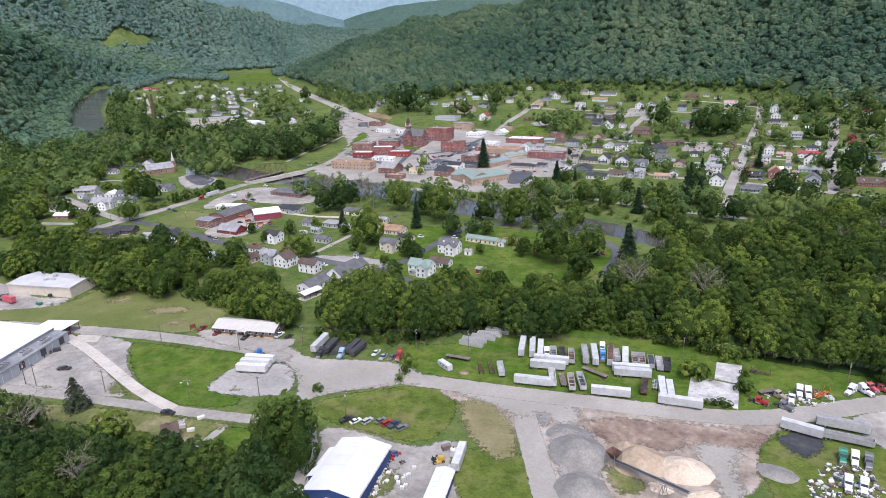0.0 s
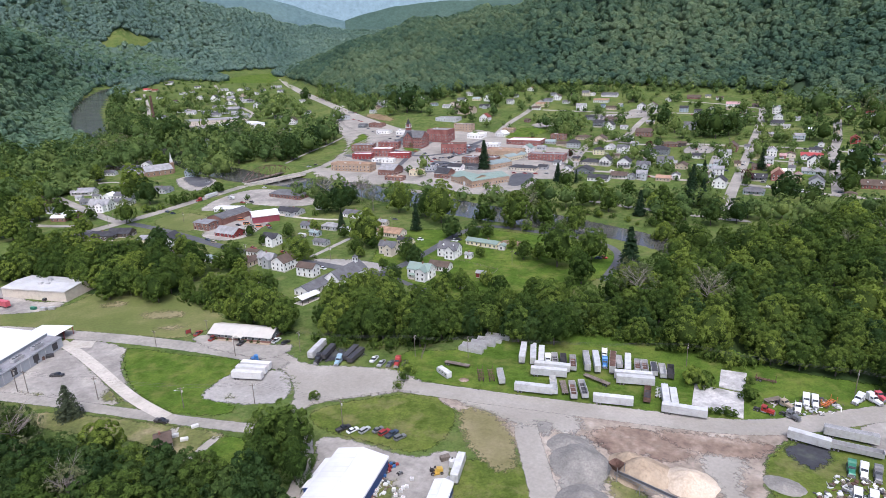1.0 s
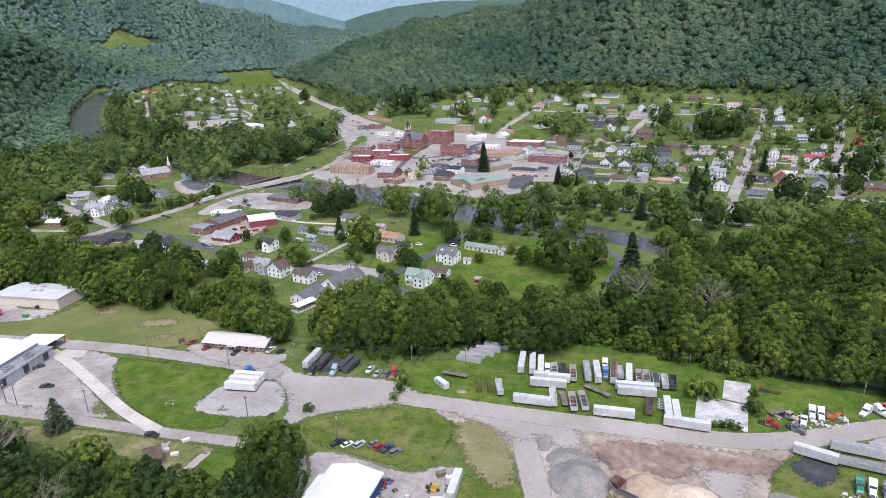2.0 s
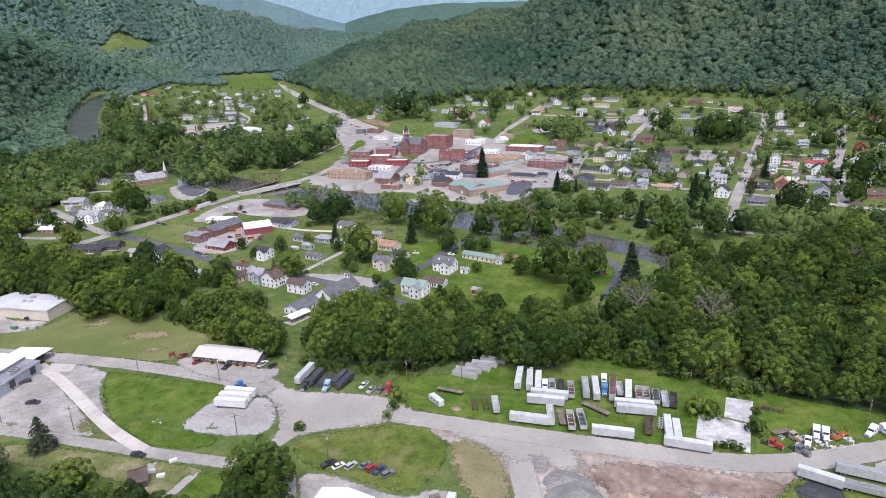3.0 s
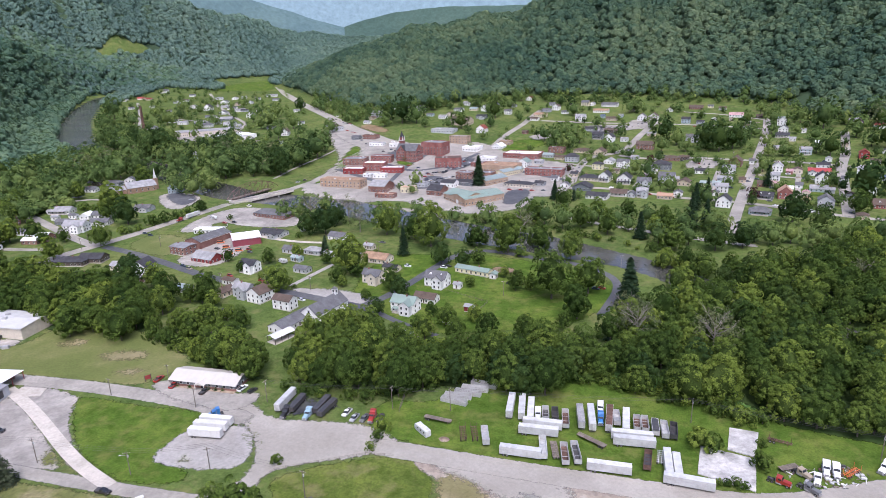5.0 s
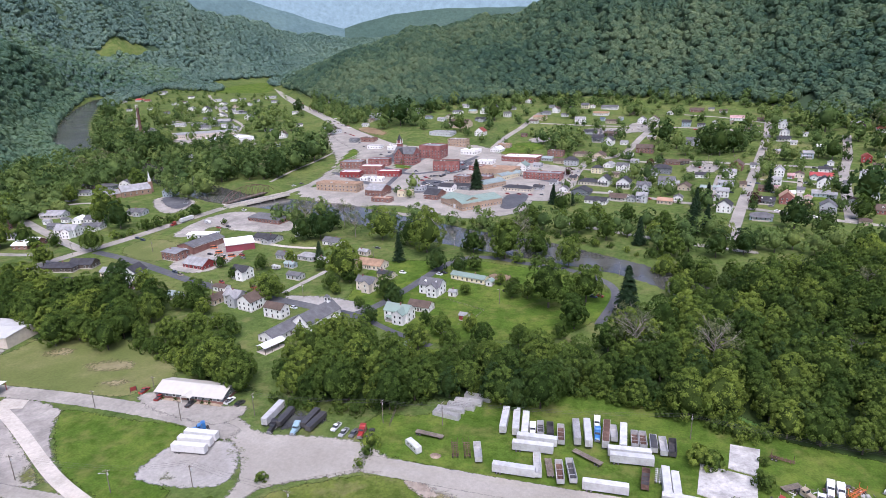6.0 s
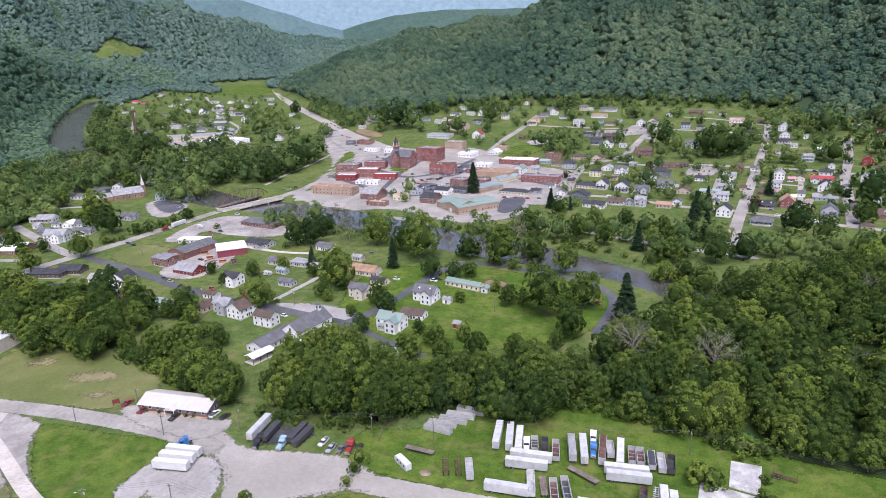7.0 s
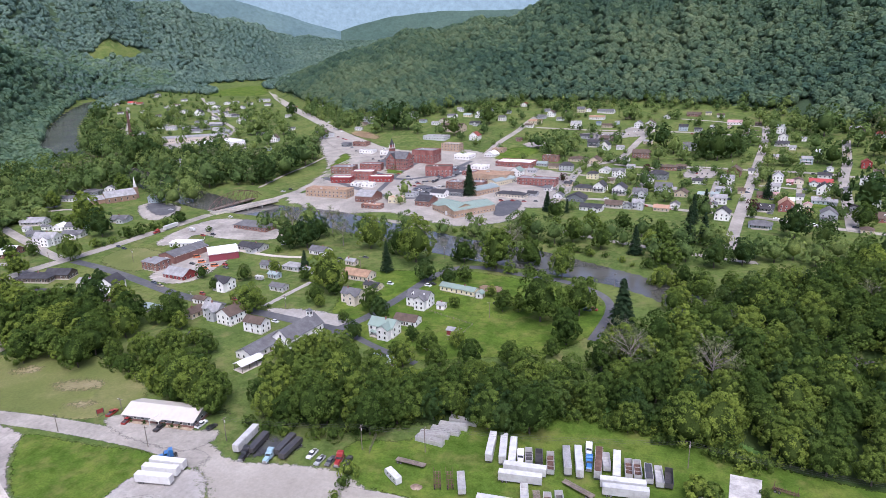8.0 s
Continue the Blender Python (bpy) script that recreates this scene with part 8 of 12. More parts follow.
house(-118.8, 344.7, -10, 14.7, 8.8, 2, "white", "green", porch='s', wing=-3.7, group="houses of the village")
house(-111.4, 359.7, -8, 13.2, 7.9, 1, "white", "brown", group="houses of the village")
house(-82.8, 351.7, -10, 6.1, 4.5, 1, "barn", "light", group="houses of the village")
house(-106.7, 312.7, -10, 11.1, 6.6, 1, "brick", "teal", group="houses of the village")
house(-90.9, 333.4, -8, 4.0, 4.5, 1, "white", "white", group="houses of the village")
house(-243.5, 357.9, -8, 9.5, 5.7, 1, "white", "brown", group="houses of the village")
house(-222.8, 342.3, -10, 11.8, 7.1, 2, "grey", "light", wing=-2.9, group="houses of the village")
house(-209.3, 339.6, 77, 13.0, 10.8, 2, "white", "brown", group="houses of the village")
house(-188.5, 331.9, -10, 12.5, 7.5, 2, "white", "brown", group="houses of the village")
house(-236.0, 340.8, 77, 10.0, 8.3, 1, "tan", "brown", group="houses of the village")
house(-214.4, 313.3, -13, 6.1, 4.5, 1, "slate", "dark", group="houses of the village")


# ---- town centre ----
flat_block(-292.3, 628.3, -4, 47.6, 15.0, 7.8, "tanbrick", "tan", 2, every=4)
flat_block(-326.7, 736.4, 8, 27.1, 20.0, 6.9, "brick", "membrane", 2, every=4)
flat_block(-297.4, 750.6, 6, 25.9, 13.0, 7.5, "redbrick", "membrane", 2, every=4)
flat_block(-289.7, 709.6, 4, 25.3, 15.0, 8.6, "redbrick", "white", 2, every=4)
flat_block(-265.3, 701.3, 6, 25.6, 12.0, 5.5, "barn", "white", 1, every=4)
flat_block(-307.6, 690.3, 6, 22.9, 14.0, 5.5, "barn", "white", 1, every=4)
flat_block(-284.4, 674.9, 0, 9.2, 8.0, 3.0, "white", "white", 1, every=4)
flat_block(-269.2, 674.0, 0, 14.4, 9.0, 3.9, "white", "white", 1, every=4)
flat_block(-230.1, 592.7, -6, 19.6, 9.0, 3.4, "brick", "orange", 1, every=4)
flat_block(-214.9, 616.4, -8, 13.6, 10.0, 5.2, "cream", "orange", 1, every=4)
flat_block(-174.0, 685.3, -12, 16.5, 14.0, 6.6, "brick", "membrane", 2, every=4)
flat_block(-209.6, 741.2, 12, 30.3, 16.0, 10.2, "redbrick", "brown", 2, every=4)
flat_block(-229.8, 867.9, -10, 26.3, 14.0, 8.9, "tanbrick", "light", 3, every=4)
flat_block(-202.1, 828.6, -12, 20.4, 20.0, 5.0, "white", "white", 1, every=4)
flat_block(-270.8, 929.3, -10, 34.2, 20.0, 4.4, "grey", "light", 1, every=4)
flat_block(-130.8, 802.6, -10, 44.3, 26.0, 4.8, "redbrick", "white", 1, every=4)
flat_block(-170.1, 778.5, -12, 18.5, 14.0, 3.7, "white", "white", 1, every=4)
flat_block(-144.3, 729.6, -10, 40.9, 26.0, 6.8, "tanbrick", "tan", 1, every=4)
flat_block(-92.1, 713.5, -8, 40.8, 14.0, 6.6, "redbrick", "membrane", 2, every=4)
flat_block(-93.0, 829.5, -8, 19.1, 12.0, 6.0, "brick", "brown", 2, every=4)
flat_block(-165.3, 867.0, -10, 15.6, 12.0, 4.6, "tanbrick", "tan", 1, every=4)
flat_block(-339.7, 838.4, -6, 20.9, 10.0, 3.6, "white", "membrane", 1, every=4)
flat_block(-309.8, 831.7, -6, 15.8, 10.0, 4.1, "white", "light", 1, every=4)
flat_block(-152.2, 696.8, -10, 15.3, 14.0, 4.7, "brick", "membrane", 1, every=4)
flat_block(-174.1, 748.3, -10, 15.1, 14.0, 4.1, "redbrick", "light", 1, every=4)
flat_block(-209.3, 642.1, -10, 12.2, 10.0, 3.6, "grey", "membrane", 1, every=4)
flat_block(-367.0, 879.9, -10, 21.9, 12.0, 5.0, "brick", "brown", 1, every=4)
metal_shed(-245.3, 619.1, -8, 19.1, 20.0, 5.9, 10.3, siding["brick"], shingle["light"], name="store_hall", label="brick store with a light pitched roof", category="hall", windows=True, doors=0)
metal_shed(-184.2, 615.5, -10, 15.1, 18.0, 4.7, 8.7, siding["brick"], shingle["dark"], name="store_hall", label="brick store with a dark pitched roof", category="hall", windows=True, doors=0)
metal_shed(-180.8, 647.5, -12, 15.8, 12.0, 4.4, 7.0, siding["white"], shingle["dark"], name="store_hall", label="white store with a dark pitched roof", category="hall", windows=True, doors=0)
metal_shed(-165.0, 654.9, -12, 17.1, 10.0, 3.8, 6.0, siding["slate"], shingle["dark"], name="store_hall", label="slate store with a dark pitched roof", category="hall", windows=True, doors=0)
metal_shed(-388.3, 876.1, -6, 11.8, 10.0, 3.8, 6.0, siding["slate"], shingle["grey"], name="diner_hall", label="slate diner with a grey pitched roof", category="hall", windows=True, doors=0)
metal_shed(-259.5, 985.1, -10, 32.2, 22.0, 6.4, 11.3, siding["tan"], shingle["brown"], name="church_hall", label="tan hall with a brown pitched roof", category="hall", windows=True, doors=0)
metal_shed(-151.2, 594.7, -37, 33.2, 24, 6, 9.5, siding["tanbrick"], shingle["green"], name="school_hall", label="tan-brick hall with a green metal roof", category="hall", windows=True)
metal_shed(-139.1, 595.8, 48, 44.1, 26, 6, 9.0, siding["tanbrick"], shingle["green"], name="school_hall", label="long tan-brick hall with a green metal roof", category="hall", windows=True)
metal_shed(-142.2, 670.4, 55, 31.2, 18, 5, 7.5, siding["tanbrick"], shingle["teal"], name="school_hall", label="tan-brick wing with a teal metal roof", category="hall", windows=True)
metal_shed(-131.6, 712.2, 59, 31.3, 14, 4.5, 6.5, siding["cream"], shingle["teal"], name="store_hall", label="cream store with a teal roof", category="hall", windows=True)
metal_shed(-671.5, 912.6, 40, 98.0, 40, 6, 7, siding["beige"], shingle["light"], name="factory_hall", label="long low beige factory with a pale roof", category="hall", windows=True)
metal_shed(-602.1, 872.2, 65, 65.7, 50, 6, 7, siding["white"], shingle["white"], name="factory_hall", label="low white factory with a pale roof", category="hall", windows=True)
metal_shed(-751.4, 817.7, 81, 35.1, 24, 6, 7, siding["white"], shingle["white"], name="factory_hall", label="low white shed with a pale roof", category="hall", windows=True)
metal_shed(-467.8, 963.2, -50, 72.7, 14, 4.5, 6, siding["grey"], shingle["brown"], name="truck_stop_hall", label="low truck stop hall with a brown roof", category="hall", windows=True)
flat_block(-244.8, 803.1, -10, 29.8, 22.0, 14.9, "redbrick", "membrane", 3, every=4)
red_courthouse(-266.9, 764.7, -8)


def smokestack(x, y, h):
    """A tall tapered brick stack on a square base, with a rim."""
    ob = thing("smokestack", stand(x, y), "tall rust-brown brick factory smokestack", "chimney")
    part("base", Shape().box(-3.2, 3.2, -3.2, 3.2, -1, 5), brick, ob)
    part("shaft", Shape().rod((0, 0, 5), (0, 0, h), 2.6, 14, 1.7), rust, ob, "rust-brown brick shaft")
    part("rim", Shape().rod((0, 0, h), (0, 0, h + 1.0), 2.0, 14), rust, ob)


smokestack(-788.5, 902.2, 41.8)


# ---- houses of the town ----
house(-185.9, 1190.1, 78, 13.2, 11.5, 1, "white", "red")
house(-201.7, 1066.4, -12, 11.4, 7.1, 2, "white", "grey")
house(-203.2, 1127.7, -15, 8.0, 7.0, 1, "grey", "dark")
house(-146.3, 1052.9, -10, 20.4, 11.0, 1, "cream", "tan", wing=-5.0)
house(-142.1, 1090.4, -10, 15.3, 9.5, 1, "grey", "grey")
house(-151.1, 1023.0, -12, 12.7, 7.9, 1, "white", "brown")
house(-83.3, 1141.3, -15, 12.8, 7.9, 2, "cream", "grey")
house(-72.1, 1146.7, 75, 9.0, 7.9, 1, "white", "light")
house(-42.9, 1136.0, -15, 27.1, 11.0, 1, "white", "grey")
house(-54.2, 1087.0, -10, 24.2, 11.0, 1, "white", "tan")
house(-81.1, 1026.6, -8, 15.1, 9.4, 2, "white", "light", wing=-4.5)
house(-35.3, 1027.4, -12, 15.8, 9.8, 1, "tan", "brown")
house(-22.4, 1047.6, -15, 6.2, 7.0, 1, "blue", "light")
house(-49.1, 1043.7, -12, 6.3, 7.0, 1, "blue", "blue")
house(8.5, 1027.5, 82, 12.9, 11.3, 2, "white", "grey")
house(25.1, 1028.3, 82, 15.0, 13.8, 2, "white", "brown", porch='f')
house(21.0, 927.9, -12, 11.0, 7.0, 1, "tan", "light")
house(89.4, 1107.0, -12, 20.0, 11.0, 1, "brick", "brown")
house(68.6, 1005.1, -12, 11.7, 7.2, 2, "blue", "dark")
house(87.8, 1000.5, -15, 9.9, 7.0, 1, "grey", "dark")
house(70.0, 897.0, -12, 14.9, 9.3, 2, "grey", "grey", porch='s', wing=-4.5)
house(-47.7, 909.4, -12, 14.2, 8.8, 2, "slate", "dark", porch='s')
house(-31.6, 894.6, 75, 12.4, 10.8, 2, "white", "dark")
house(-13.0, 895.4, -12, 9.2, 7.0, 1, "white", "light")
house(-31.8, 947.9, -12, 17.9, 11.0, 1, "darkwood", "brown")
house(-62.0, 957.7, -12, 14.9, 9.3, 1, "grey", "dark")
house(12.7, 854.6, -12, 20.4, 11.0, 2, "brick", "brown")
house(-60.6, 831.1, -12, 21.8, 11.0, 1, "tan", "brown", hip=True)
house(-40.3, 825.1, 78, 15.0, 14.3, 1, "tan", "brown")
house(-99.9, 803.1, -12, 12.9, 8.0, 1, "grey", "teal")
house(-84.4, 791.5, -15, 12.6, 7.8, 1, "tan", "brown")
house(-69.7, 783.5, -8, 15.2, 9.4, 2, "grey", "dark", hip=True)
house(-121.0, 751.6, 78, 14.0, 12.2, 2, "white", "green")
house(-106.5, 768.8, -10, 9.7, 7.0, 1, "grey", "light")
house(-126.4, 723.7, -8, 15.8, 9.8, 1, "beige", "teal")
house(-37.7, 746.8, -12, 11.8, 7.3, 2, "cream", "dark", hip=True)
house(-26.4, 778.5, 78, 12.4, 10.8, 1, "white", "light")
house(-10.9, 761.4, -12, 13.2, 8.2, 2, "white", "grey", wing=-4.0)
house(-19.3, 730.0, -10, 10.2, 7.0, 1, "tan", "brown")
house(-42.9, 694.1, -12, 19.5, 11.0, 1, "beige", "dark", hip=True)
house(-26.7, 692.7, 75, 12.5, 10.9, 2, "white", "dark", porch='f')
house(-7.7, 685.2, 82, 15.0, 13.0, 2, "white", "dark", porch='f')
house(11.1, 672.4, -12, 12.8, 7.9, 2, "grey", "grey", porch='s', wing=-3.8)
house(29.7, 753.1, -15, 19.2, 11.0, 2, "slate", "dark", hip=True)
house(32.8, 694.0, -12, 15.4, 9.5, 2, "grey", "grey", wing=-4.6)
house(41.7, 797.4, -8, 17.5, 10.9, 1, "brick", "brown", hip=True)
house(55.3, 801.8, -12, 10.8, 7.0, 1, "darkwood", "brown")
house(40.7, 696.4, -8, 8.3, 7.0, 1, "tan", "light")
house(49.0, 683.7, 78, 13.3, 11.6, 1, "tan", "brown")
house(-11.4, 634.4, -10, 15.5, 9.6, 1, "white", "brown", porch='s')
house(0.4, 630.3, 80, 7.6, 6.6, 1, "grey", "grey")
house(9.4, 631.0, -8, 9.9, 7.0, 2, "grey", "light", porch='s', wing=-3.0)
house(29.1, 626.8, -12, 12.9, 8.0, 1, "tan", "orange")
house(40.9, 639.9, 80, 8.8, 7.6, 1, "white", "grey")
house(-46.3, 653.9, 80, 15.0, 17.3, 1, "slate", "dark")
house(-30.2, 621.0, -12, 19.7, 11.0, 1, "white", "dark", wing=-5.0)
house(-109.8, 657.7, -12, 29.9, 11.0, 1, "beige", "dark", hip=True)
house(-89.7, 663.9, -12, 9.6, 7.0, 1, "grey", "dark")
house(68.7, 735.6, -12, 12.4, 7.7, 1, "white", "dark")
house(67.7, 679.9, -15, 9.2, 7.0, 1, "cream", "teal")
house(-170.2, 843.7, 75, 15.0, 13.7, 1, "white", "white")
house(-150.8, 932.2, -15, 7.5, 7.0, 1, "brick", "brown")
house(139.1, 1042.7, -10, 18.6, 11.0, 1, "white", "pink")
house(130.0, 1016.6, 78, 7.6, 6.6, 1, "tan", "brown")
house(148.6, 996.0, 82, 8.3, 7.3, 1, "white", "grey")
house(168.6, 1033.2, -8, 9.1, 7.0, 1, "darkwood", "brown")
house(107.1, 1018.9, 80, 6.9, 6.0, 1, "white", "light")
house(188.4, 985.2, 78, 12.7, 11.0, 2, "white", "light")
house(182.0, 939.0, 78, 12.9, 11.3, 2, "white", "grey")
house(176.6, 914.7, -12, 16.1, 10.0, 1, "white", "dark", porch='s')
house(192.3, 1013.6, -15, 9.7, 7.0, 1, "white", "teal")
house(183.9, 893.0, -10, 7.2, 7.0, 1, "white", "light")
house(157.6, 850.4, -12, 8.3, 7.0, 1, "tan", "light")
house(184.6, 827.6, -10, 12.6, 7.8, 2, "blue", "light", porch='s')
house(200.3, 795.1, 78, 6.9, 6.0, 1, "white", "light")
house(206.7, 871.3, -12, 6.0, 7.0, 1, "white", "white")
house(205.2, 937.4, -12, 6.0, 7.0, 1, "white", "light")
house(271.1, 963.1, 80, 13.7, 11.9, 2, "darkwood", "light")
house(263.9, 983.9, -8, 9.2, 7.0, 1, "tan", "light")
house(293.4, 945.5, -12, 17.4, 10.8, 1, "white", "red")
house(298.7, 914.0, -8, 9.8, 7.0, 1, "white", "grey")
house(291.8, 886.3, -12, 8.2, 7.0, 1, "blue", "grey")
house(236.8, 809.4, 78, 10.9, 9.5, 2, "barn", "red")
house(217.9, 739.7, -15, 11.7, 7.2, 2, "white", "light", wing=-3.5)
house(229.4, 712.8, -15, 12.3, 7.6, 1, "grey", "blue")
house(235.0, 704.1, 78, 8.8, 7.7, 1, "tan", "tan")
house(226.2, 671.7, 78, 13.2, 11.5, 2, "white", "grey")
house(198.1, 614.1, -8, 19.4, 11.0, 1, "redbrick", "brown", dormers=2)
house(208.6, 611.1, 82, 9.9, 8.6, 1, "brick", "brown")
house(171.9, 579.3, -12, 8.3, 7.0, 1, "tan", "brown", hip=True)
house(106.3, 773.7, 75, 14.6, 12.7, 2, "brick", "brown")
house(95.1, 736.7, -12, 12.2, 7.6, 2, "white", "light", wing=-3.7)
house(88.2, 703.2, -12, 14.1, 8.7, 1, "grey", "light")
house(78.1, 682.9, -12, 6.9, 7.0, 1, "blue", "teal")
house(79.7, 657.0, -10, 11.0, 7.0, 2, "white", "light")
house(72.9, 644.6, 75, 7.5, 6.5, 1, "white", "grey")
house(76.1, 606.7, 75, 12.9, 11.2, 2, "white", "dark")
house(142.9, 749.4, 78, 11.2, 9.7, 2, "white", "light")
house(132.2, 707.8, -15, 10.4, 7.0, 2, "white", "light")
house(151.8, 738.3, -12, 6.0, 7.0, 1, "redbrick", "pink")
house(160.0, 743.8, 78, 11.0, 9.6, 1, "beige", "brown")
house(171.1, 732.9, 75, 6.9, 6.0, 1, "white", "grey")
house(178.7, 738.5, -12, 20.1, 11.0, 1, "white", "redmetal")
house(188.5, 766.9, -12, 12.2, 7.6, 1, "white", "dark")
house(172.4, 702.1, 78, 12.9, 11.2, 2, "white", "dark")
house(161.7, 666.8, -12, 14.0, 8.7, 1, "blue", "light")
house(170.1, 661.7, -10, 6.0, 7.0, 1, "grey", "light")
house(120.0, 683.4, -8, 12.4, 7.7, 1, "brick", "brown")
house(113.0, 637.2, -15, 13.7, 8.5, 1, "slate", "dark", porch='s', dormers=2)
house(128.2, 683.6, -12, 6.7, 7.0, 1, "tan", "pink")
house(129.4, 640.7, 82, 13.2, 11.5, 2, "redbrick", "orange")
house(136.3, 666.4, -12, 9.8, 7.0, 1, "white", "white")
house(142.8, 625.5, 80, 7.6, 6.6, 1, "brick", "tan")
house(148.2, 650.2, 78, 6.9, 6.0, 1, "beige", "pink")
house(154.9, 614.1, 78, 13.6, 11.9, 2, "grey", "grey", porch='f')
house(101.0, 585.0, -12, 16.5, 10.2, 1, "blue", "grey", porch='s', hip=True)
house(221.2, 1118.8, -10, 14.1, 8.8, 1, "white", "grey")
house(-420.1, 1035.0, -8, 19.6, 11.0, 2, "grey", "light", wing=-5.0)
house(-422.7, 1017.6, 78, 11.1, 9.7, 1, "tan", "brown")
house(-300.7, 1023.2, -12, 13.2, 8.2, 1, "white", "light")
house(-214.5, 934.1, 82, 15.0, 13.5, 2, "white", "red")
house(-237.7, 1031.5, -15, 16.8, 10.4, 1, "grey", "dark", wing=-5.0)
house(-245.4, 1091.5, 78, 13.5, 11.8, 2, "white", "grey")
house(-290.5, 1084.7, -15, 15.8, 9.8, 1, "white", "grey")
house(-265.9, 1092.5, -10, 13.8, 8.6, 1, "cream", "teal")
house(-407.7, 1067.4, -12, 14.0, 8.7, 1, "white", "light")
house(-385.9, 1081.4, -12, 12.1, 7.5, 1, "grey", "brown")
house(-354.4, 1066.0, 78, 14.7, 12.8, 2, "white", "dark")
house(-327.0, 1037.9, -12, 11.5, 7.1, 1, "blue", "grey")
house(-289.3, 1132.3, -8, 13.3, 8.3, 1, "white", "light")
house(-239.0, 1142.3, -15, 11.2, 7.0, 1, "grey", "dark")
house(-294.1, 1045.6, 80, 13.2, 11.5, 1, "beige", "brown")
house(-417.5, 984.5, -12, 11.3, 7.0, 1, "white", "light")
house(-63.9, 662.0, 80, 9.5, 8.3, 1, "white", "grey")
house(-59.6, 710.4, -12, 7.6, 7.0, 1, "tan", "dark")
house(-77.6, 688.1, -15, 7.4, 7.0, 1, "white", "grey")
house(20.3, 733.9, 75, 8.7, 7.5, 1, "white", "light")
house(1.4, 799.7, -15, 8.2, 7.0, 1, "grey", "light")
house(-4.5, 832.3, -15, 7.2, 7.0, 1, "white", "grey")
house(68.3, 643.9, -12, 6.0, 7.0, 1, "grey", "brown")
house(102.7, 698.2, -8, 6.0, 7.0, 1, "tan", "brown")
house(124.2, 784.8, -12, 6.0, 7.0, 1, "white", "grey")
house(193.0, 707.4, -8, 6.0, 7.0, 1, "white", "grey")
house(181.6, 645.9, 75, 7.1, 6.2, 1, "white", "brown")
house(200.9, 658.4, 82, 7.2, 6.3, 2, "white", "light")
house(239.7, 782.0, -10, 8.6, 7.0, 1, "white", "brown")
house(255.4, 781.3, -8, 7.3, 7.0, 1, "cream", "grey")
house(263.3, 827.6, 78, 8.1, 7.1, 1, "white", "dark")
house(231.4, 859.8, 78, 7.0, 6.1, 1, "tan", "brown")
house(148.6, 679.5, -15, 6.1, 7.0, 1, "white", "grey")
house(142.9, 968.4, -15, 7.1, 7.0, 1, "grey", "brown")
house(126.1, 1095.3, -8, 10.7, 7.0, 1, "white", "brown")
house(110.9, 1112.2, -12, 8.2, 7.0, 1, "cream", "grey")
house(50.0, 1091.0, 80, 10.4, 9.1, 1, "white", "brown")
house(-6.8, 1092.4, -12, 8.3, 7.0, 1, "tan", "brown")
house(-110.2, 1075.6, -10, 11.2, 7.0, 1, "white", "grey")
house(-127.9, 1106.8, 78, 12.2, 10.6, 2, "white", "brown")
house(-139.6, 1145.5, -12, 10.0, 7.0, 1, "grey", "grey")
house(-107.0, 1135.8, -10, 8.9, 7.0, 1, "tan", "dark")
house(308.7, 968.9, -10, 10.4, 7.0, 1, "white", "brown")
house(294.2, 1001.2, -10, 9.2, 7.0, 1, "tan", "dark")
house(229.3, 1014.2, -15, 7.2, 7.0, 1, "white", "grey")
house(-614.7, 1235.8, 20, 19.1, 11.0, 1, "white", "grey")
house(-600.4, 1234.1, 112, 15.0, 14.2, 2, "white", "brown")
house(-562.6, 1192.2, 22, 11.4, 7.1, 1, "white", "light")
house(-429.8, 1097.3, 20, 12.4, 7.7, 1, "white", "grey")
house(-414.6, 1101.2, 112, 11.8, 10.3, 2, "white", "brown")
house(-389.2, 1123.4, 20, 12.5, 7.8, 1, "white", "light")
house(-624.6, 1220.6, 22, 11.9, 7.4, 1, "grey", "grey")
house(-1184.0, 1288.2, 15, 16.6, 10.3, 1, "white", "light", group="houses of the far quarter")
house(-1170.3, 1330.7, 12, 19.8, 11.0, 1, "white", "redmetal", group="houses of the far quarter")
house(-1140.3, 1321.4, 12, 15.4, 9.5, 1, "tan", "red", group="houses of the far quarter")
house(-1229.1, 1482.3, 15, 21.7, 11.0, 2, "white", "grey", group="houses of the far quarter")
house(-1024.1, 1278.9, 15, 16.0, 9.9, 1, "white", "light", group="houses of the far quarter")
house(-969.2, 1218.2, 15, 11.5, 7.1, 1, "grey", "dark", group="houses of the far quarter")
house(-1084.7, 1411.8, 19, 14.6, 9.0, 1, "white", "grey", group="houses of the far quarter")
house(-916.8, 1198.0, 105, 15.0, 14.9, 1, "white", "light", group="houses of the far quarter")
house(-815.2, 1008.2, 15, 14.9, 9.2, 1, "white", "grey", group="houses of the far quarter")
house(-863.6, 1176.4, 107, 15.0, 16.9, 2, "white", "dark", group="houses of the far quarter")
house(-777.9, 1078.5, 15, 11.1, 7.0, 1, "white", "light", group="houses of the far quarter")
house(-790.2, 1075.7, 15, 10.0, 7.0, 1, "grey", "grey", group="houses of the far quarter")
house(-969.6, 1361.1, 15, 18.0, 11.0, 1, "white", "light", group="houses of the far quarter")
house(-909.0, 1298.3, 102, 15.0, 15.8, 1, "white", "grey", group="houses of the far quarter")
house(-857.1, 1226.7, 15, 17.5, 10.9, 1, "grey", "light", group="houses of the far quarter")
house(-822.5, 1200.8, 19, 19.5, 11.0, 1, "white", "grey", group="houses of the far quarter")
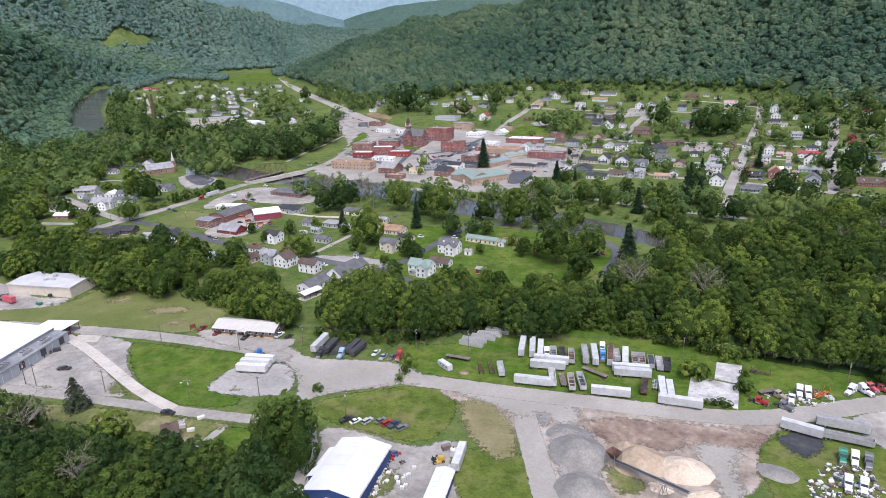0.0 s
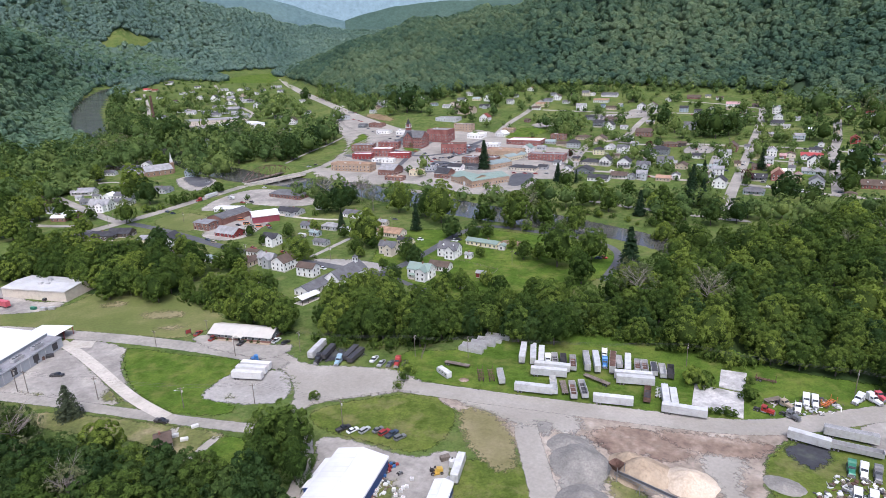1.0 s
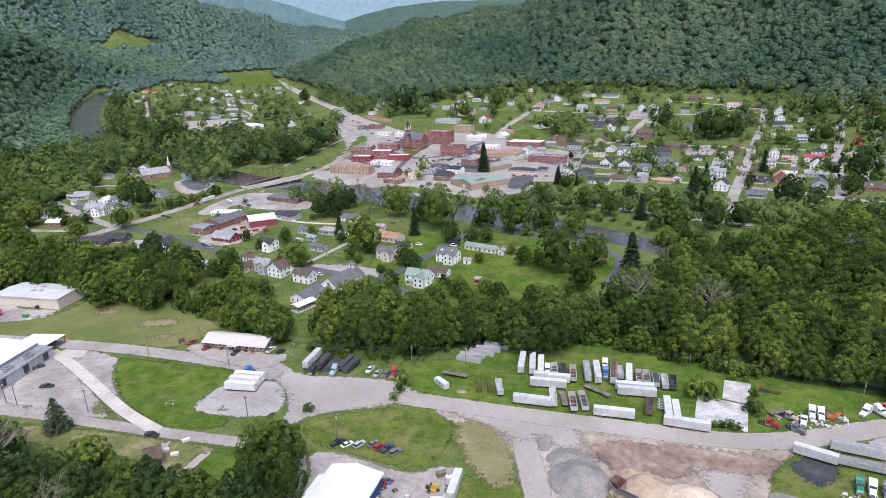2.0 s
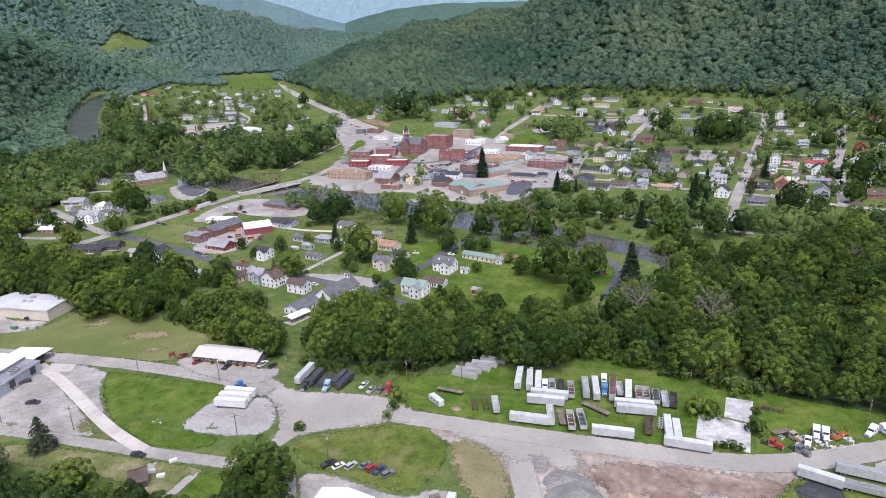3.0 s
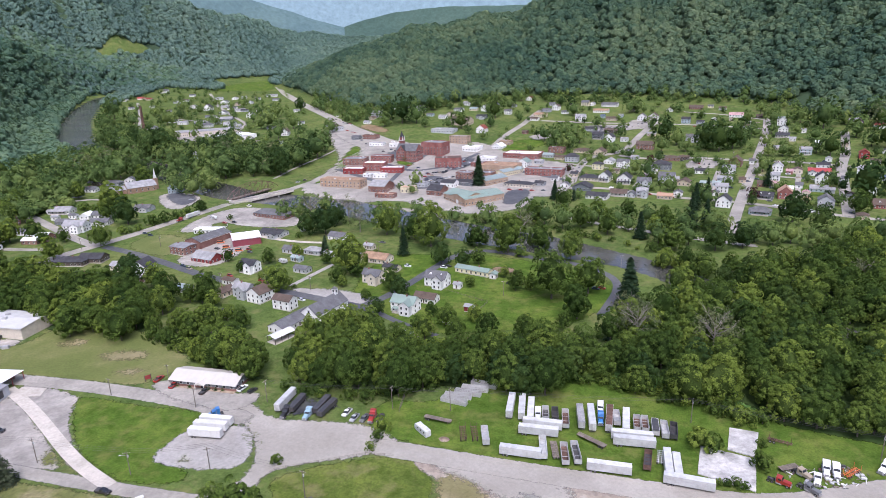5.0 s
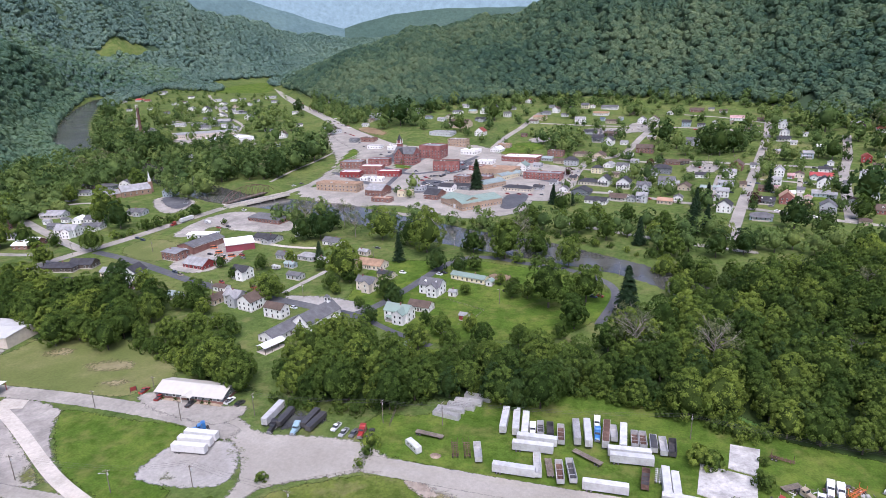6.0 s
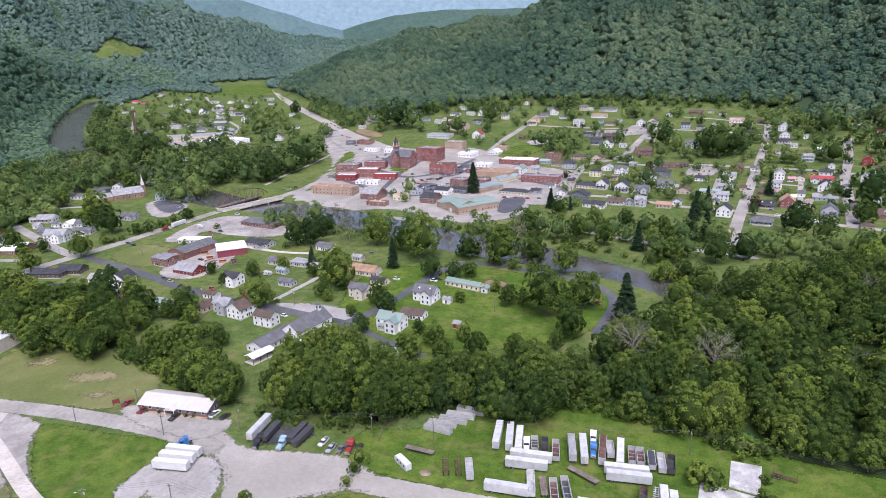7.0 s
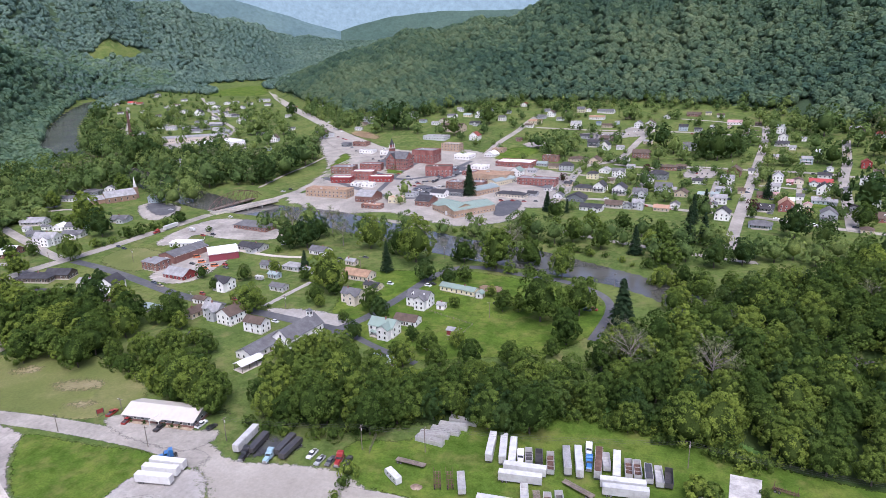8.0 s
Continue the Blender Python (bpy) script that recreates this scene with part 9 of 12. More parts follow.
house(-850.7, 1260.7, 102, 13.2, 11.5, 1, "tan", "brown", group="houses of the far quarter")
house(-782.9, 1168.2, 19, 23.7, 11.0, 1, "white", "light", group="houses of the far quarter")
house(-771.0, 1168.7, 17, 14.2, 8.8, 1, "grey", "dark", group="houses of the far quarter")
house(-794.5, 1130.9, 102, 15.0, 15.0, 1, "white", "grey", group="houses of the far quarter")
house(-734.9, 1054.8, 17, 23.7, 11.0, 1, "slate", "light", group="houses of the far quarter")
house(-690.9, 1002.0, 17, 20.5, 11.0, 1, "white", "light", group="houses of the far quarter")
house(-663.9, 979.0, 12, 20.0, 11.0, 1, "grey", "light", group="houses of the far quarter")
house(-720.9, 1009.3, 17, 11.4, 7.1, 1, "white", "grey", group="houses of the far quarter")
house(-840.3, 1295.1, 105, 15.0, 13.0, 1, "white", "light", group="houses of the far quarter")
house(-707.6, 1093.8, 109, 15.0, 13.2, 2, "white", "grey", group="houses of the far quarter")
house(-738.2, 1172.4, 15, 11.8, 7.3, 1, "white", "dark", group="houses of the far quarter")
house(-869.7, 1436.7, 15, 25.6, 11.0, 1, "white", "light", group="houses of the far quarter")
house(-808.8, 1354.5, 15, 16.1, 10.0, 1, "white", "grey", group="houses of the far quarter")
house(-639.7, 1027.3, 107, 15.0, 14.4, 1, "white", "light", group="houses of the far quarter")
house(-592.2, 976.7, 15, 12.8, 7.9, 1, "grey", "grey", group="houses of the far quarter")
house(-533.0, 922.0, 107, 14.8, 12.9, 2, "white", "brown", group="houses of the far quarter")
house(-502.9, 853.1, 19, 10.3, 7.0, 1, "blue", "light", group="houses of the far quarter")
house(-476.1, 836.0, 15, 10.1, 7.0, 1, "white", "light", group="houses of the far quarter")
house(-494.0, 770.5, 15, 9.5, 7.0, 1, "beige", "grey", group="houses of the far quarter")
house(-793.6, 927.8, 105, 15.0, 15.8, 1, "white", "grey", group="houses of the far quarter")
house(-781.6, 992.0, 17, 16.6, 10.3, 1, "white", "light", group="houses of the far quarter")
house(-752.6, 1005.9, 17, 27.1, 11.0, 1, "slate", "light", group="houses of the far quarter")
house(-718.9, 975.8, 12, 20.2, 11.0, 1, "white", "grey", group="houses of the far quarter")
house(-539.8, 810.7, 105, 15.0, 13.3, 2, "white", "light", group="houses of the far quarter")
house(-571.7, 840.4, 15, 11.2, 7.0, 1, "white", "grey", group="houses of the far quarter")
house(-554.3, 725.1, 102, 12.3, 10.7, 2, "blue", "light", group="houses of the far quarter")
house(-429.0, 702.5, 17, 11.5, 7.1, 1, "slate", "dark", group="houses of the far quarter")
house(-1048.1, 1160.2, 19, 11.2, 7.0, 1, "white", "grey", group="houses of the far quarter")
house(-880.1, 977.6, 15, 10.5, 7.0, 1, "tan", "brown", group="houses of the far quarter")
house(-1015.6, 1187.6, 15, 11.3, 7.0, 1, "white", "light", group="houses of the far quarter")
house(-935.1, 1141.1, 12, 10.8, 7.0, 1, "grey", "brown", group="houses of the far quarter")
house(-1026.9, 1313.6, 15, 12.3, 7.6, 1, "white", "brown", group="houses of the far quarter")
house(-868.5, 1371.7, 17, 12.4, 7.7, 1, "white", "grey", group="houses of the far quarter")
house(-920.5, 1391.2, 19, 14.0, 8.7, 1, "grey", "light", group="houses of the far quarter")
house(-928.8, 1367.2, 107, 14.3, 12.4, 1, "white", "light", group="houses of the far quarter")
house(-556.5, 1016.9, 17, 11.1, 7.0, 1, "white", "grey", group="houses of the far quarter")
house(-646.9, 1162.5, 17, 11.5, 7.1, 1, "white", "light", group="houses of the far quarter")


# ---- cars in the town ----
place("far_car_navy_0.15", lambda m: far_car(m, "navy", 0.15), stand(-213.5, 755.5, 63))
place("far_car_tan_0.00", lambda m: far_car(m, "tan", 0.00), stand(-211.7, 762.4, 72))
place("far_car_silver_0.30", lambda m: far_car(m, "silver", 0.30), stand(-209.2, 769.5, 67))
place("far_car_black_0.30", lambda m: far_car(m, "black", 0.30), stand(-205.7, 773.3, 76))
place("far_car_white_0.30", lambda m: far_car(m, "white", 0.30), stand(-200.8, 777.4, 71))
place("far_car_grey_0.30", lambda m: far_car(m, "grey", 0.30), stand(-197.3, 781.3, 66))
place("far_car_red_0.00", lambda m: far_car(m, "red", 0.00), stand(-200.2, 730.8, 75))
place("far_car_silver_0.00", lambda m: far_car(m, "silver", 0.00), stand(-202.6, 724.0, 70))
place("far_car_navy_0.15", lambda m: far_car(m, "navy", 0.15), stand(-204.0, 714.0, 65))
place("far_car_black_0.30", lambda m: far_car(m, "black", 0.30), stand(-204.7, 704.3, 74))
place("far_car_white_0.30", lambda m: far_car(m, "white", 0.30), stand(-188.8, 758.9, 69))
place("far_car_black_0.00", lambda m: far_car(m, "black", 0.00), stand(-183.9, 759.6, 64))
place("far_car_silver_0.15", lambda m: far_car(m, "silver", 0.15), stand(-192.3, 738.5, 73))
place("far_car_black_0.15", lambda m: far_car(m, "black", 0.15), stand(-189.0, 742.3, 68))
place("far_car_silver_0.30", lambda m: far_car(m, "silver", 0.30), stand(-194.8, 731.6, 63))
place("far_car_navy_0.00", lambda m: far_car(m, "navy", 0.00), stand(-213.4, 671.7, 3))
place("far_car_tan_0.00", lambda m: far_car(m, "tan", 0.00), stand(-208.4, 666.4, 12))
place("far_car_silver_0.00", lambda m: far_car(m, "silver", 0.00), stand(-202.9, 661.3, 7))
place("far_car_black_0.30", lambda m: far_car(m, "black", 0.30), stand(-198.3, 659.0, 16))
place("far_car_navy_0.15", lambda m: far_car(m, "navy", 0.15), stand(-193.7, 656.8, 11))
place("far_car_white_0.15", lambda m: far_car(m, "white", 0.15), stand(-188.4, 651.7, 6))
place("far_car_red_0.15", lambda m: far_car(m, "red", 0.15), stand(-219.5, 695.7, 15))
place("far_car_tan_0.15", lambda m: far_car(m, "tan", 0.15), stand(-213.7, 690.3, 10))
place("far_car_red_0.15", lambda m: far_car(m, "red", 0.15), stand(-219.7, 683.1, 5))
place("far_car_silver_0.30", lambda m: far_car(m, "silver", 0.30), stand(-232.3, 709.8, 14))
place("far_car_navy_0.15", lambda m: far_car(m, "navy", 0.15), stand(-241.5, 724.6, 9))
place("far_car_red_0.15", lambda m: far_car(m, "red", 0.15), stand(-230.1, 681.5, 4))
place("far_car_black_0.15", lambda m: far_car(m, "black", 0.15), stand(-59.8, 960.2, 73))
place("far_car_navy_0.30", lambda m: far_car(m, "navy", 0.30), stand(-55.0, 960.4, 82))
place("far_car_white_0.15", lambda m: far_car(m, "white", 0.15), stand(-49.9, 956.6, 77))
place("far_car_grey_0.15", lambda m: far_car(m, "grey", 0.15), stand(-45.3, 960.5, 86))
place("far_car_grey_0.15", lambda m: far_car(m, "grey", 0.15), stand(-31.0, 964.6, 81))
place("far_car_red_0.15", lambda m: far_car(m, "red", 0.15), stand(-26.3, 968.5, 76))
place("far_car_tan_0.15", lambda m: far_car(m, "tan", 0.15), stand(-21.2, 960.8, 85))
place("far_car_white_0.30", lambda m: far_car(m, "white", 0.30), stand(-55.0, 937.5, 80))
place("far_car_red_0.15", lambda m: far_car(m, "red", 0.15), stand(-73.5, 967.7, 75))
place("far_car_white_0.15", lambda m: far_car(m, "white", 0.15), stand(-16.8, 972.4, 84))
place("far_car_black_0.00", lambda m: far_car(m, "black", 0.00), stand(-497.9, 1034.2, 13))
place("far_car_tan_0.15", lambda m: far_car(m, "tan", 0.15), stand(-481.2, 1014.8, 22))
place("far_car_silver_0.30", lambda m: far_car(m, "silver", 0.30), stand(-466.5, 996.9, 17))
place("far_car_navy_0.15", lambda m: far_car(m, "navy", 0.15), stand(-454.7, 989.4, 26))
place("far_car_white_0.15", lambda m: far_car(m, "white", 0.15), stand(-443.3, 977.8, 21))
place("far_car_red_0.00", lambda m: far_car(m, "red", 0.00), stand(-408.5, 916.4, 16))
place("far_car_navy_0.15", lambda m: far_car(m, "navy", 0.15), stand(-376.0, 866.5, 25))
place("far_car_grey_0.30", lambda m: far_car(m, "grey", 0.30), stand(-359.3, 843.7, 20))
place("far_car_silver_0.15", lambda m: far_car(m, "silver", 0.15), stand(-344.7, 829.3, 15))
place("far_car_black_0.15", lambda m: far_car(m, "black", 0.15), stand(-317.2, 802.4, 24))
place("far_car_grey_0.30", lambda m: far_car(m, "grey", 0.30), stand(-305.4, 793.0, 19))
place("far_car_tan_0.00", lambda m: far_car(m, "tan", 0.00), stand(-290.1, 784.0, 14))
place("far_car_white_0.00", lambda m: far_car(m, "white", 0.00), stand(-324.4, 857.8, 23))
place("far_car_red_0.00", lambda m: far_car(m, "red", 0.00), stand(-257.5, 735.3, 18))
place("far_car_tan_0.30", lambda m: far_car(m, "tan", 0.30), stand(-232.3, 633.3, 13))
place("far_car_black_0.30", lambda m: far_car(m, "black", 0.30), stand(-347.0, 644.6, 22))
place("far_car_silver_0.00", lambda m: far_car(m, "silver", 0.00), stand(-350.4, 634.6, 17))
place("far_car_black_0.00", lambda m: far_car(m, "black", 0.00), stand(52.8, 791.7, -7))
place("far_car_silver_0.15", lambda m: far_car(m, "silver", 0.15), stand(71.6, 792.2, 2))
place("far_car_navy_0.30", lambda m: far_car(m, "navy", 0.30), stand(89.0, 672.0, -3))
place("far_car_red_0.30", lambda m: far_car(m, "red", 0.30), stand(162.4, 751.8, 6))
place("far_car_tan_0.30", lambda m: far_car(m, "tan", 0.30), stand(175.6, 763.1, 1))
place("far_car_white_0.15", lambda m: far_car(m, "white", 0.15), stand(150.0, 734.7, -4))
place("far_car_tan_0.30", lambda m: far_car(m, "tan", 0.30), stand(156.0, 718.3, 5))
place("far_car_navy_0.15", lambda m: far_car(m, "navy", 0.15), stand(160.7, 715.7, 0))
place("far_car_navy_0.00", lambda m: far_car(m, "navy", 0.00), stand(117.7, 711.3, -5))
place("far_car_navy_0.00", lambda m: far_car(m, "navy", 0.00), stand(125.1, 674.5, 4))
place("far_car_navy_0.00", lambda m: far_car(m, "navy", 0.00), stand(168.1, 592.5, -1))
place("far_car_tan_0.00", lambda m: far_car(m, "tan", 0.00), stand(138.4, 597.8, -6))
place("far_car_grey_0.30", lambda m: far_car(m, "grey", 0.30), stand(114.8, 625.7, 3))
place("far_car_black_0.30", lambda m: far_car(m, "black", 0.30), stand(181.8, 780.1, -2))
place("far_car_navy_0.30", lambda m: far_car(m, "navy", 0.30), stand(195.4, 791.2, -7))
place("far_car_black_0.00", lambda m: far_car(m, "black", 0.00), stand(1.9, 751.8, 2))
place("far_car_silver_0.30", lambda m: far_car(m, "silver", 0.30), stand(20.8, 778.0, -3))
place("far_car_black_0.00", lambda m: far_car(m, "black", 0.00), stand(34.5, 816.5, 6))
place("far_car_white_0.00", lambda m: far_car(m, "white", 0.00), stand(-19.6, 662.1, 1))
place("far_car_black_0.30", lambda m: far_car(m, "black", 0.30), stand(104.9, 762.6, -4))
place("far_car_navy_0.15", lambda m: far_car(m, "navy", 0.15), stand(108.1, 699.8, 5))
place("far_car_red_0.15", lambda m: far_car(m, "red", 0.15), stand(78.8, 981.1, 0))
place("far_car_red_0.00", lambda m: far_car(m, "red", 0.00), stand(92.1, 976.4, -5))
place("far_car_tan_0.00", lambda m: far_car(m, "tan", 0.00), stand(161.2, 997.4, 4))
place("far_car_silver_0.15", lambda m: far_car(m, "silver", 0.15), stand(-54.0, 773.2, -1))
place("far_car_navy_0.00", lambda m: far_car(m, "navy", 0.00), stand(-59.0, 731.3, -6))
place("far_car_red_0.00", lambda m: far_car(m, "red", 0.00), stand(-37.4, 774.5, 3))
place("far_car_tan_0.15", lambda m: far_car(m, "tan", 0.15), stand(-333.9, 486.5, -22))
place("far_car_black_0.30", lambda m: far_car(m, "black", 0.30), stand(-326.2, 481.9, -13))
place("far_car_red_0.15", lambda m: far_car(m, "red", 0.15), stand(-333.3, 478.3, -18))
place("far_car_red_0.00", lambda m: far_car(m, "red", 0.00), stand(-317.3, 440.1, -9))
place("far_car_black_0.00", lambda m: far_car(m, "black", 0.00), stand(-295.9, 416.3, -14))
place("far_car_navy_0.30", lambda m: far_car(m, "navy", 0.30), stand(-293.5, 401.3, -19))
place("far_car_grey_0.30", lambda m: far_car(m, "grey", 0.30), stand(-291.7, 394.3, -10))
place("far_car_silver_0.30", lambda m: far_car(m, "silver", 0.30), stand(-285.6, 392.7, -15))
place("far_car_navy_0.30", lambda m: far_car(m, "navy", 0.30), stand(-285.6, 398.6, -20))
place("far_car_silver_0.30", lambda m: far_car(m, "silver", 0.30), stand(-282.0, 414.7, -11))
place("far_car_red_0.15", lambda m: far_car(m, "red", 0.15), stand(-271.2, 420.3, -16))
place("far_car_grey_0.00", lambda m: far_car(m, "grey", 0.00), stand(-267.0, 415.0, -21))
place("far_car_tan_0.30", lambda m: far_car(m, "tan", 0.30), stand(-287.7, 374.0, -12))
place("far_car_navy_0.30", lambda m: far_car(m, "navy", 0.30), stand(-295.7, 377.6, -17))
place("far_car_red_0.30", lambda m: far_car(m, "red", 0.30), stand(-251.9, 369.2, -22))
place("far_car_red_0.15", lambda m: far_car(m, "red", 0.15), stand(-226.3, 366.3, -13))
place("far_car_white_0.00", lambda m: far_car(m, "white", 0.00), stand(-184.5, 343.6, -18))
place("far_car_grey_0.00", lambda m: far_car(m, "grey", 0.00), stand(-179.0, 457.6, -9))
place("far_car_grey_0.00", lambda m: far_car(m, "grey", 0.00), stand(-196.3, 446.0, -14))
place("far_car_black_0.30", lambda m: far_car(m, "black", 0.30), stand(-195.3, 449.4, -19))
place("far_car_white_0.30", lambda m: far_car(m, "white", 0.30), stand(-142.4, 412.8, -10))
place("far_car_white_0.30", lambda m: far_car(m, "white", 0.30), stand(-117.5, 415.2, -15))
place("far_car_black_0.15", lambda m: far_car(m, "black", 0.15), stand(-115.4, 418.2, -20))
place("far_car_navy_0.15", lambda m: far_car(m, "navy", 0.15), stand(-17.4, 398.0, -11))
place("far_car_red_0.15", lambda m: far_car(m, "red", 0.15), stand(-14.0, 399.7, -16))
place("far_car_black_0.30", lambda m: far_car(m, "black", 0.30), stand(-69.1, 396.0, -21))
place("far_car_white_0.00", lambda m: far_car(m, "white", 0.00), stand(-475.7, 389.0, -12))
place("far_car_tan_0.15", lambda m: far_car(m, "tan", 0.15), stand(-495.6, 389.2, -17))
place("far_car_red_0.30", lambda m: far_car(m, "red", 0.30), stand(-499.5, 474.5, -22))
place("far_car_navy_0.30", lambda m: far_car(m, "navy", 0.30), stand(-371.2, 433.0, -13))
place("far_car_navy_0.00", lambda m: far_car(m, "navy", 0.00), stand(-379.8, 436.5, -18))
place("far_car_silver_0.00", lambda m: far_car(m, "silver", 0.00), stand(-417.9, 543.3, -9))
place("far_car_silver_0.30", lambda m: far_car(m, "silver", 0.30), stand(-426.9, 579.5, -14))
place("far_car_white_0.15", lambda m: far_car(m, "white", 0.15), stand(-455.5, 350.3, -19))
place("far_car_grey_0.00", lambda m: far_car(m, "grey", 0.00), stand(-453.6, 344.9, -10))
place("far_car_tan_0.30", lambda m: far_car(m, "tan", 0.30), stand(-372.7, 343.5, -15))
place("far_car_grey_0.15", lambda m: far_car(m, "grey", 0.15), stand(-346.1, 353.0, -20))
place("far_car_white_0.15", lambda m: far_car(m, "white", 0.15), stand(-345.2, 533.6, -11))
place("service_truck", lambda m: car(m, "van", "orange"), stand(-291.0, 420.7, 28), "orange service truck in the work yard", "work trucks")
place("service_truck", lambda m: car(m, "van", "orange"), stand(-280.3, 408.9, 25), "orange service truck in the work yard", "work trucks")
place("service_truck", lambda m: car(m, "van", "orange"), stand(-276.7, 416.0, 23), "orange service truck in the work yard", "work trucks")
place("service_truck", lambda m: car(m, "van", "orange"), stand(-302.2, 429.7, 27), "orange service truck in the work yard", "work trucks")
place("camper7.0", lambda m: camper(m, 7.0), stand(-350.6, 487.5, -24), "white camper van on the forecourt")
place("camper8.0", lambda m: camper(m, 8.0), stand(-252.9, 473.2, 48), "white travel trailer by the river garden")
place("camper6.0", lambda m: camper(m, 6.0), stand(-230.5, 400.4, -8), "small white caravan in a garden")
place("box_trailer15.5,trim_white", lambda m: box_trailer(m, 15.5, trim_white), stand(-374.2, 490.0, -92), "clean white box trailer behind a red tractor")
place("road_tractor'red'", lambda m: road_tractor(m, "red"), stand(-375.8, 474.5, -96), "bright red road tractor on the highway", "road tractors")
place("box_trailer9.0,paint['pink']", lambda m: box_trailer(m, 9.0, paint["pink"]), stand(-331.6, 245.4, 172), "red delivery trailer beside the warehouse")
place("far_car_navy_0.00", lambda m: far_car(m, "navy", 0.00), stand(-222.5, 700.2, 67))
place("far_car_grey_0.15", lambda m: far_car(m, "grey", 0.15), stand(-216.1, 703.3, 70))
place("far_car_navy_0.15", lambda m: far_car(m, "navy", 0.15), stand(-213.0, 705.3, 73))
place("far_car_tan_0.00", lambda m: far_car(m, "tan", 0.00), stand(-209.6, 706.3, 72))
place("far_car_navy_0.15", lambda m: far_car(m, "navy", 0.15), stand(-206.5, 708.3, 70))
place("far_car_black_0.00", lambda m: far_car(m, "black", 0.00), stand(-203.1, 709.3, 67))
place("far_car_navy_0.00", lambda m: far_car(m, "navy", 0.00), stand(-207.6, 732.4, 69))
place("far_car_white_0.15", lambda m: far_car(m, "white", 0.15), stand(-205.7, 737.2, 71))
place("far_car_silver_0.30", lambda m: far_car(m, "silver", 0.30), stand(-204.3, 743.9, 67))
place("far_car_grey_0.00", lambda m: far_car(m, "grey", 0.00), stand(-202.1, 747.7, 71))
place("far_car_tan_0.15", lambda m: far_car(m, "tan", 0.15), stand(-200.3, 753.5, 73))
place("far_car_silver_0.00", lambda m: far_car(m, "silver", 0.00), stand(-198.3, 758.2, 67))
place("far_car_red_0.30", lambda m: far_car(m, "red", 0.30), stand(-196.7, 764.9, 72))
place("far_car_grey_0.15", lambda m: far_car(m, "grey", 0.15), stand(-194.9, 770.7, 71))
place("far_car_white_0.30", lambda m: far_car(m, "white", 0.30), stand(-208.5, 667.1, 66))
place("far_car_grey_0.00", lambda m: far_car(m, "grey", 0.00), stand(-205.5, 671.3, 63))
place("far_car_navy_0.15", lambda m: far_car(m, "navy", 0.15), stand(-202.1, 674.4, 68))
place("far_car_navy_0.00", lambda m: far_car(m, "navy", 0.00), stand(-198.8, 677.6, 62))
place("far_car_white_0.00", lambda m: far_car(m, "white", 0.00), stand(-195.1, 679.7, 63))
place("far_car_white_0.15", lambda m: far_car(m, "white", 0.15), stand(-191.9, 683.8, 63))
place("far_car_grey_0.00", lambda m: far_car(m, "grey", 0.00), stand(-188.5, 686.9, 65))
place("far_car_white_0.30", lambda m: far_car(m, "white", 0.30), stand(-509.2, 1062.8, 42))
place("far_car_red_0.00", lambda m: far_car(m, "red", 0.00), stand(-451.5, 989.7, 41))
place("far_car_silver_0.30", lambda m: far_car(m, "silver", 0.30), stand(-447.6, 952.4, 17))
place("far_car_red_0.15", lambda m: far_car(m, "red", 0.15), stand(-430.8, 935.8, 17))
place("far_car_red_0.15", lambda m: far_car(m, "red", 0.15), stand(-415.4, 921.8, 17))
place("far_car_tan_0.00", lambda m: far_car(m, "tan", 0.00), stand(-62.3, 977.5, 79))
place("far_car_silver_0.00", lambda m: far_car(m, "silver", 0.00), stand(-47.7, 977.3, 78))
place("far_car_white_0.00", lambda m: far_car(m, "white", 0.00), stand(-40.3, 976.6, 78))
place("far_car_silver_0.15", lambda m: far_car(m, "silver", 0.15), stand(-33.1, 977.9, 79))
place("far_car_silver_0.30", lambda m: far_car(m, "silver", 0.30), stand(-25.9, 977.1, 80))
place("far_car_navy_0.15", lambda m: far_car(m, "navy", 0.15), stand(-11.5, 977.4, 75))
place("far_car_tan_0.00", lambda m: far_car(m, "tan", 0.00), stand(-4.4, 978.5, 80))
place("far_car_white_0.30", lambda m: far_car(m, "white", 0.30), stand(3.3, 996.7, 78))
place("far_car_grey_0.30", lambda m: far_car(m, "grey", 0.30), stand(9.0, 1001.8, 79))
place("far_car_grey_0.00", lambda m: far_car(m, "grey", 0.00), stand(14.7, 1005.8, 77))
place("far_car_red_0.15", lambda m: far_car(m, "red", 0.15), stand(20.4, 1010.7, 77))
place("far_car_red_0.30", lambda m: far_car(m, "red", 0.30), stand(-116.5, 639.5, -7))
place("far_car_red_0.15", lambda m: far_car(m, "red", 0.15), stand(-105.4, 640.4, -11))
place("far_car_red_0.15", lambda m: far_car(m, "red", 0.15), stand(-94.1, 639.1, -5))
place("far_car_grey_0.15", lambda m: far_car(m, "grey", 0.15), stand(-83.2, 640.6, -8))
place("far_car_red_0.30", lambda m: far_car(m, "red", 0.30), stand(70.1, 778.7, 79))
place("far_car_grey_0.15", lambda m: far_car(m, "grey", 0.15), stand(75.0, 776.2, 81))
place("far_car_black_0.00", lambda m: far_car(m, "black", 0.00), stand(80.1, 776.7, 82))
place("far_car_navy_0.00", lambda m: far_car(m, "navy", 0.00), stand(-310.2, 814.1, 63))
place("far_car_black_0.15", lambda m: far_car(m, "black", 0.15), stand(-302.0, 808.6, 61))
place("far_car_navy_0.00", lambda m: far_car(m, "navy", 0.00), stand(-294.8, 805.8, 58))
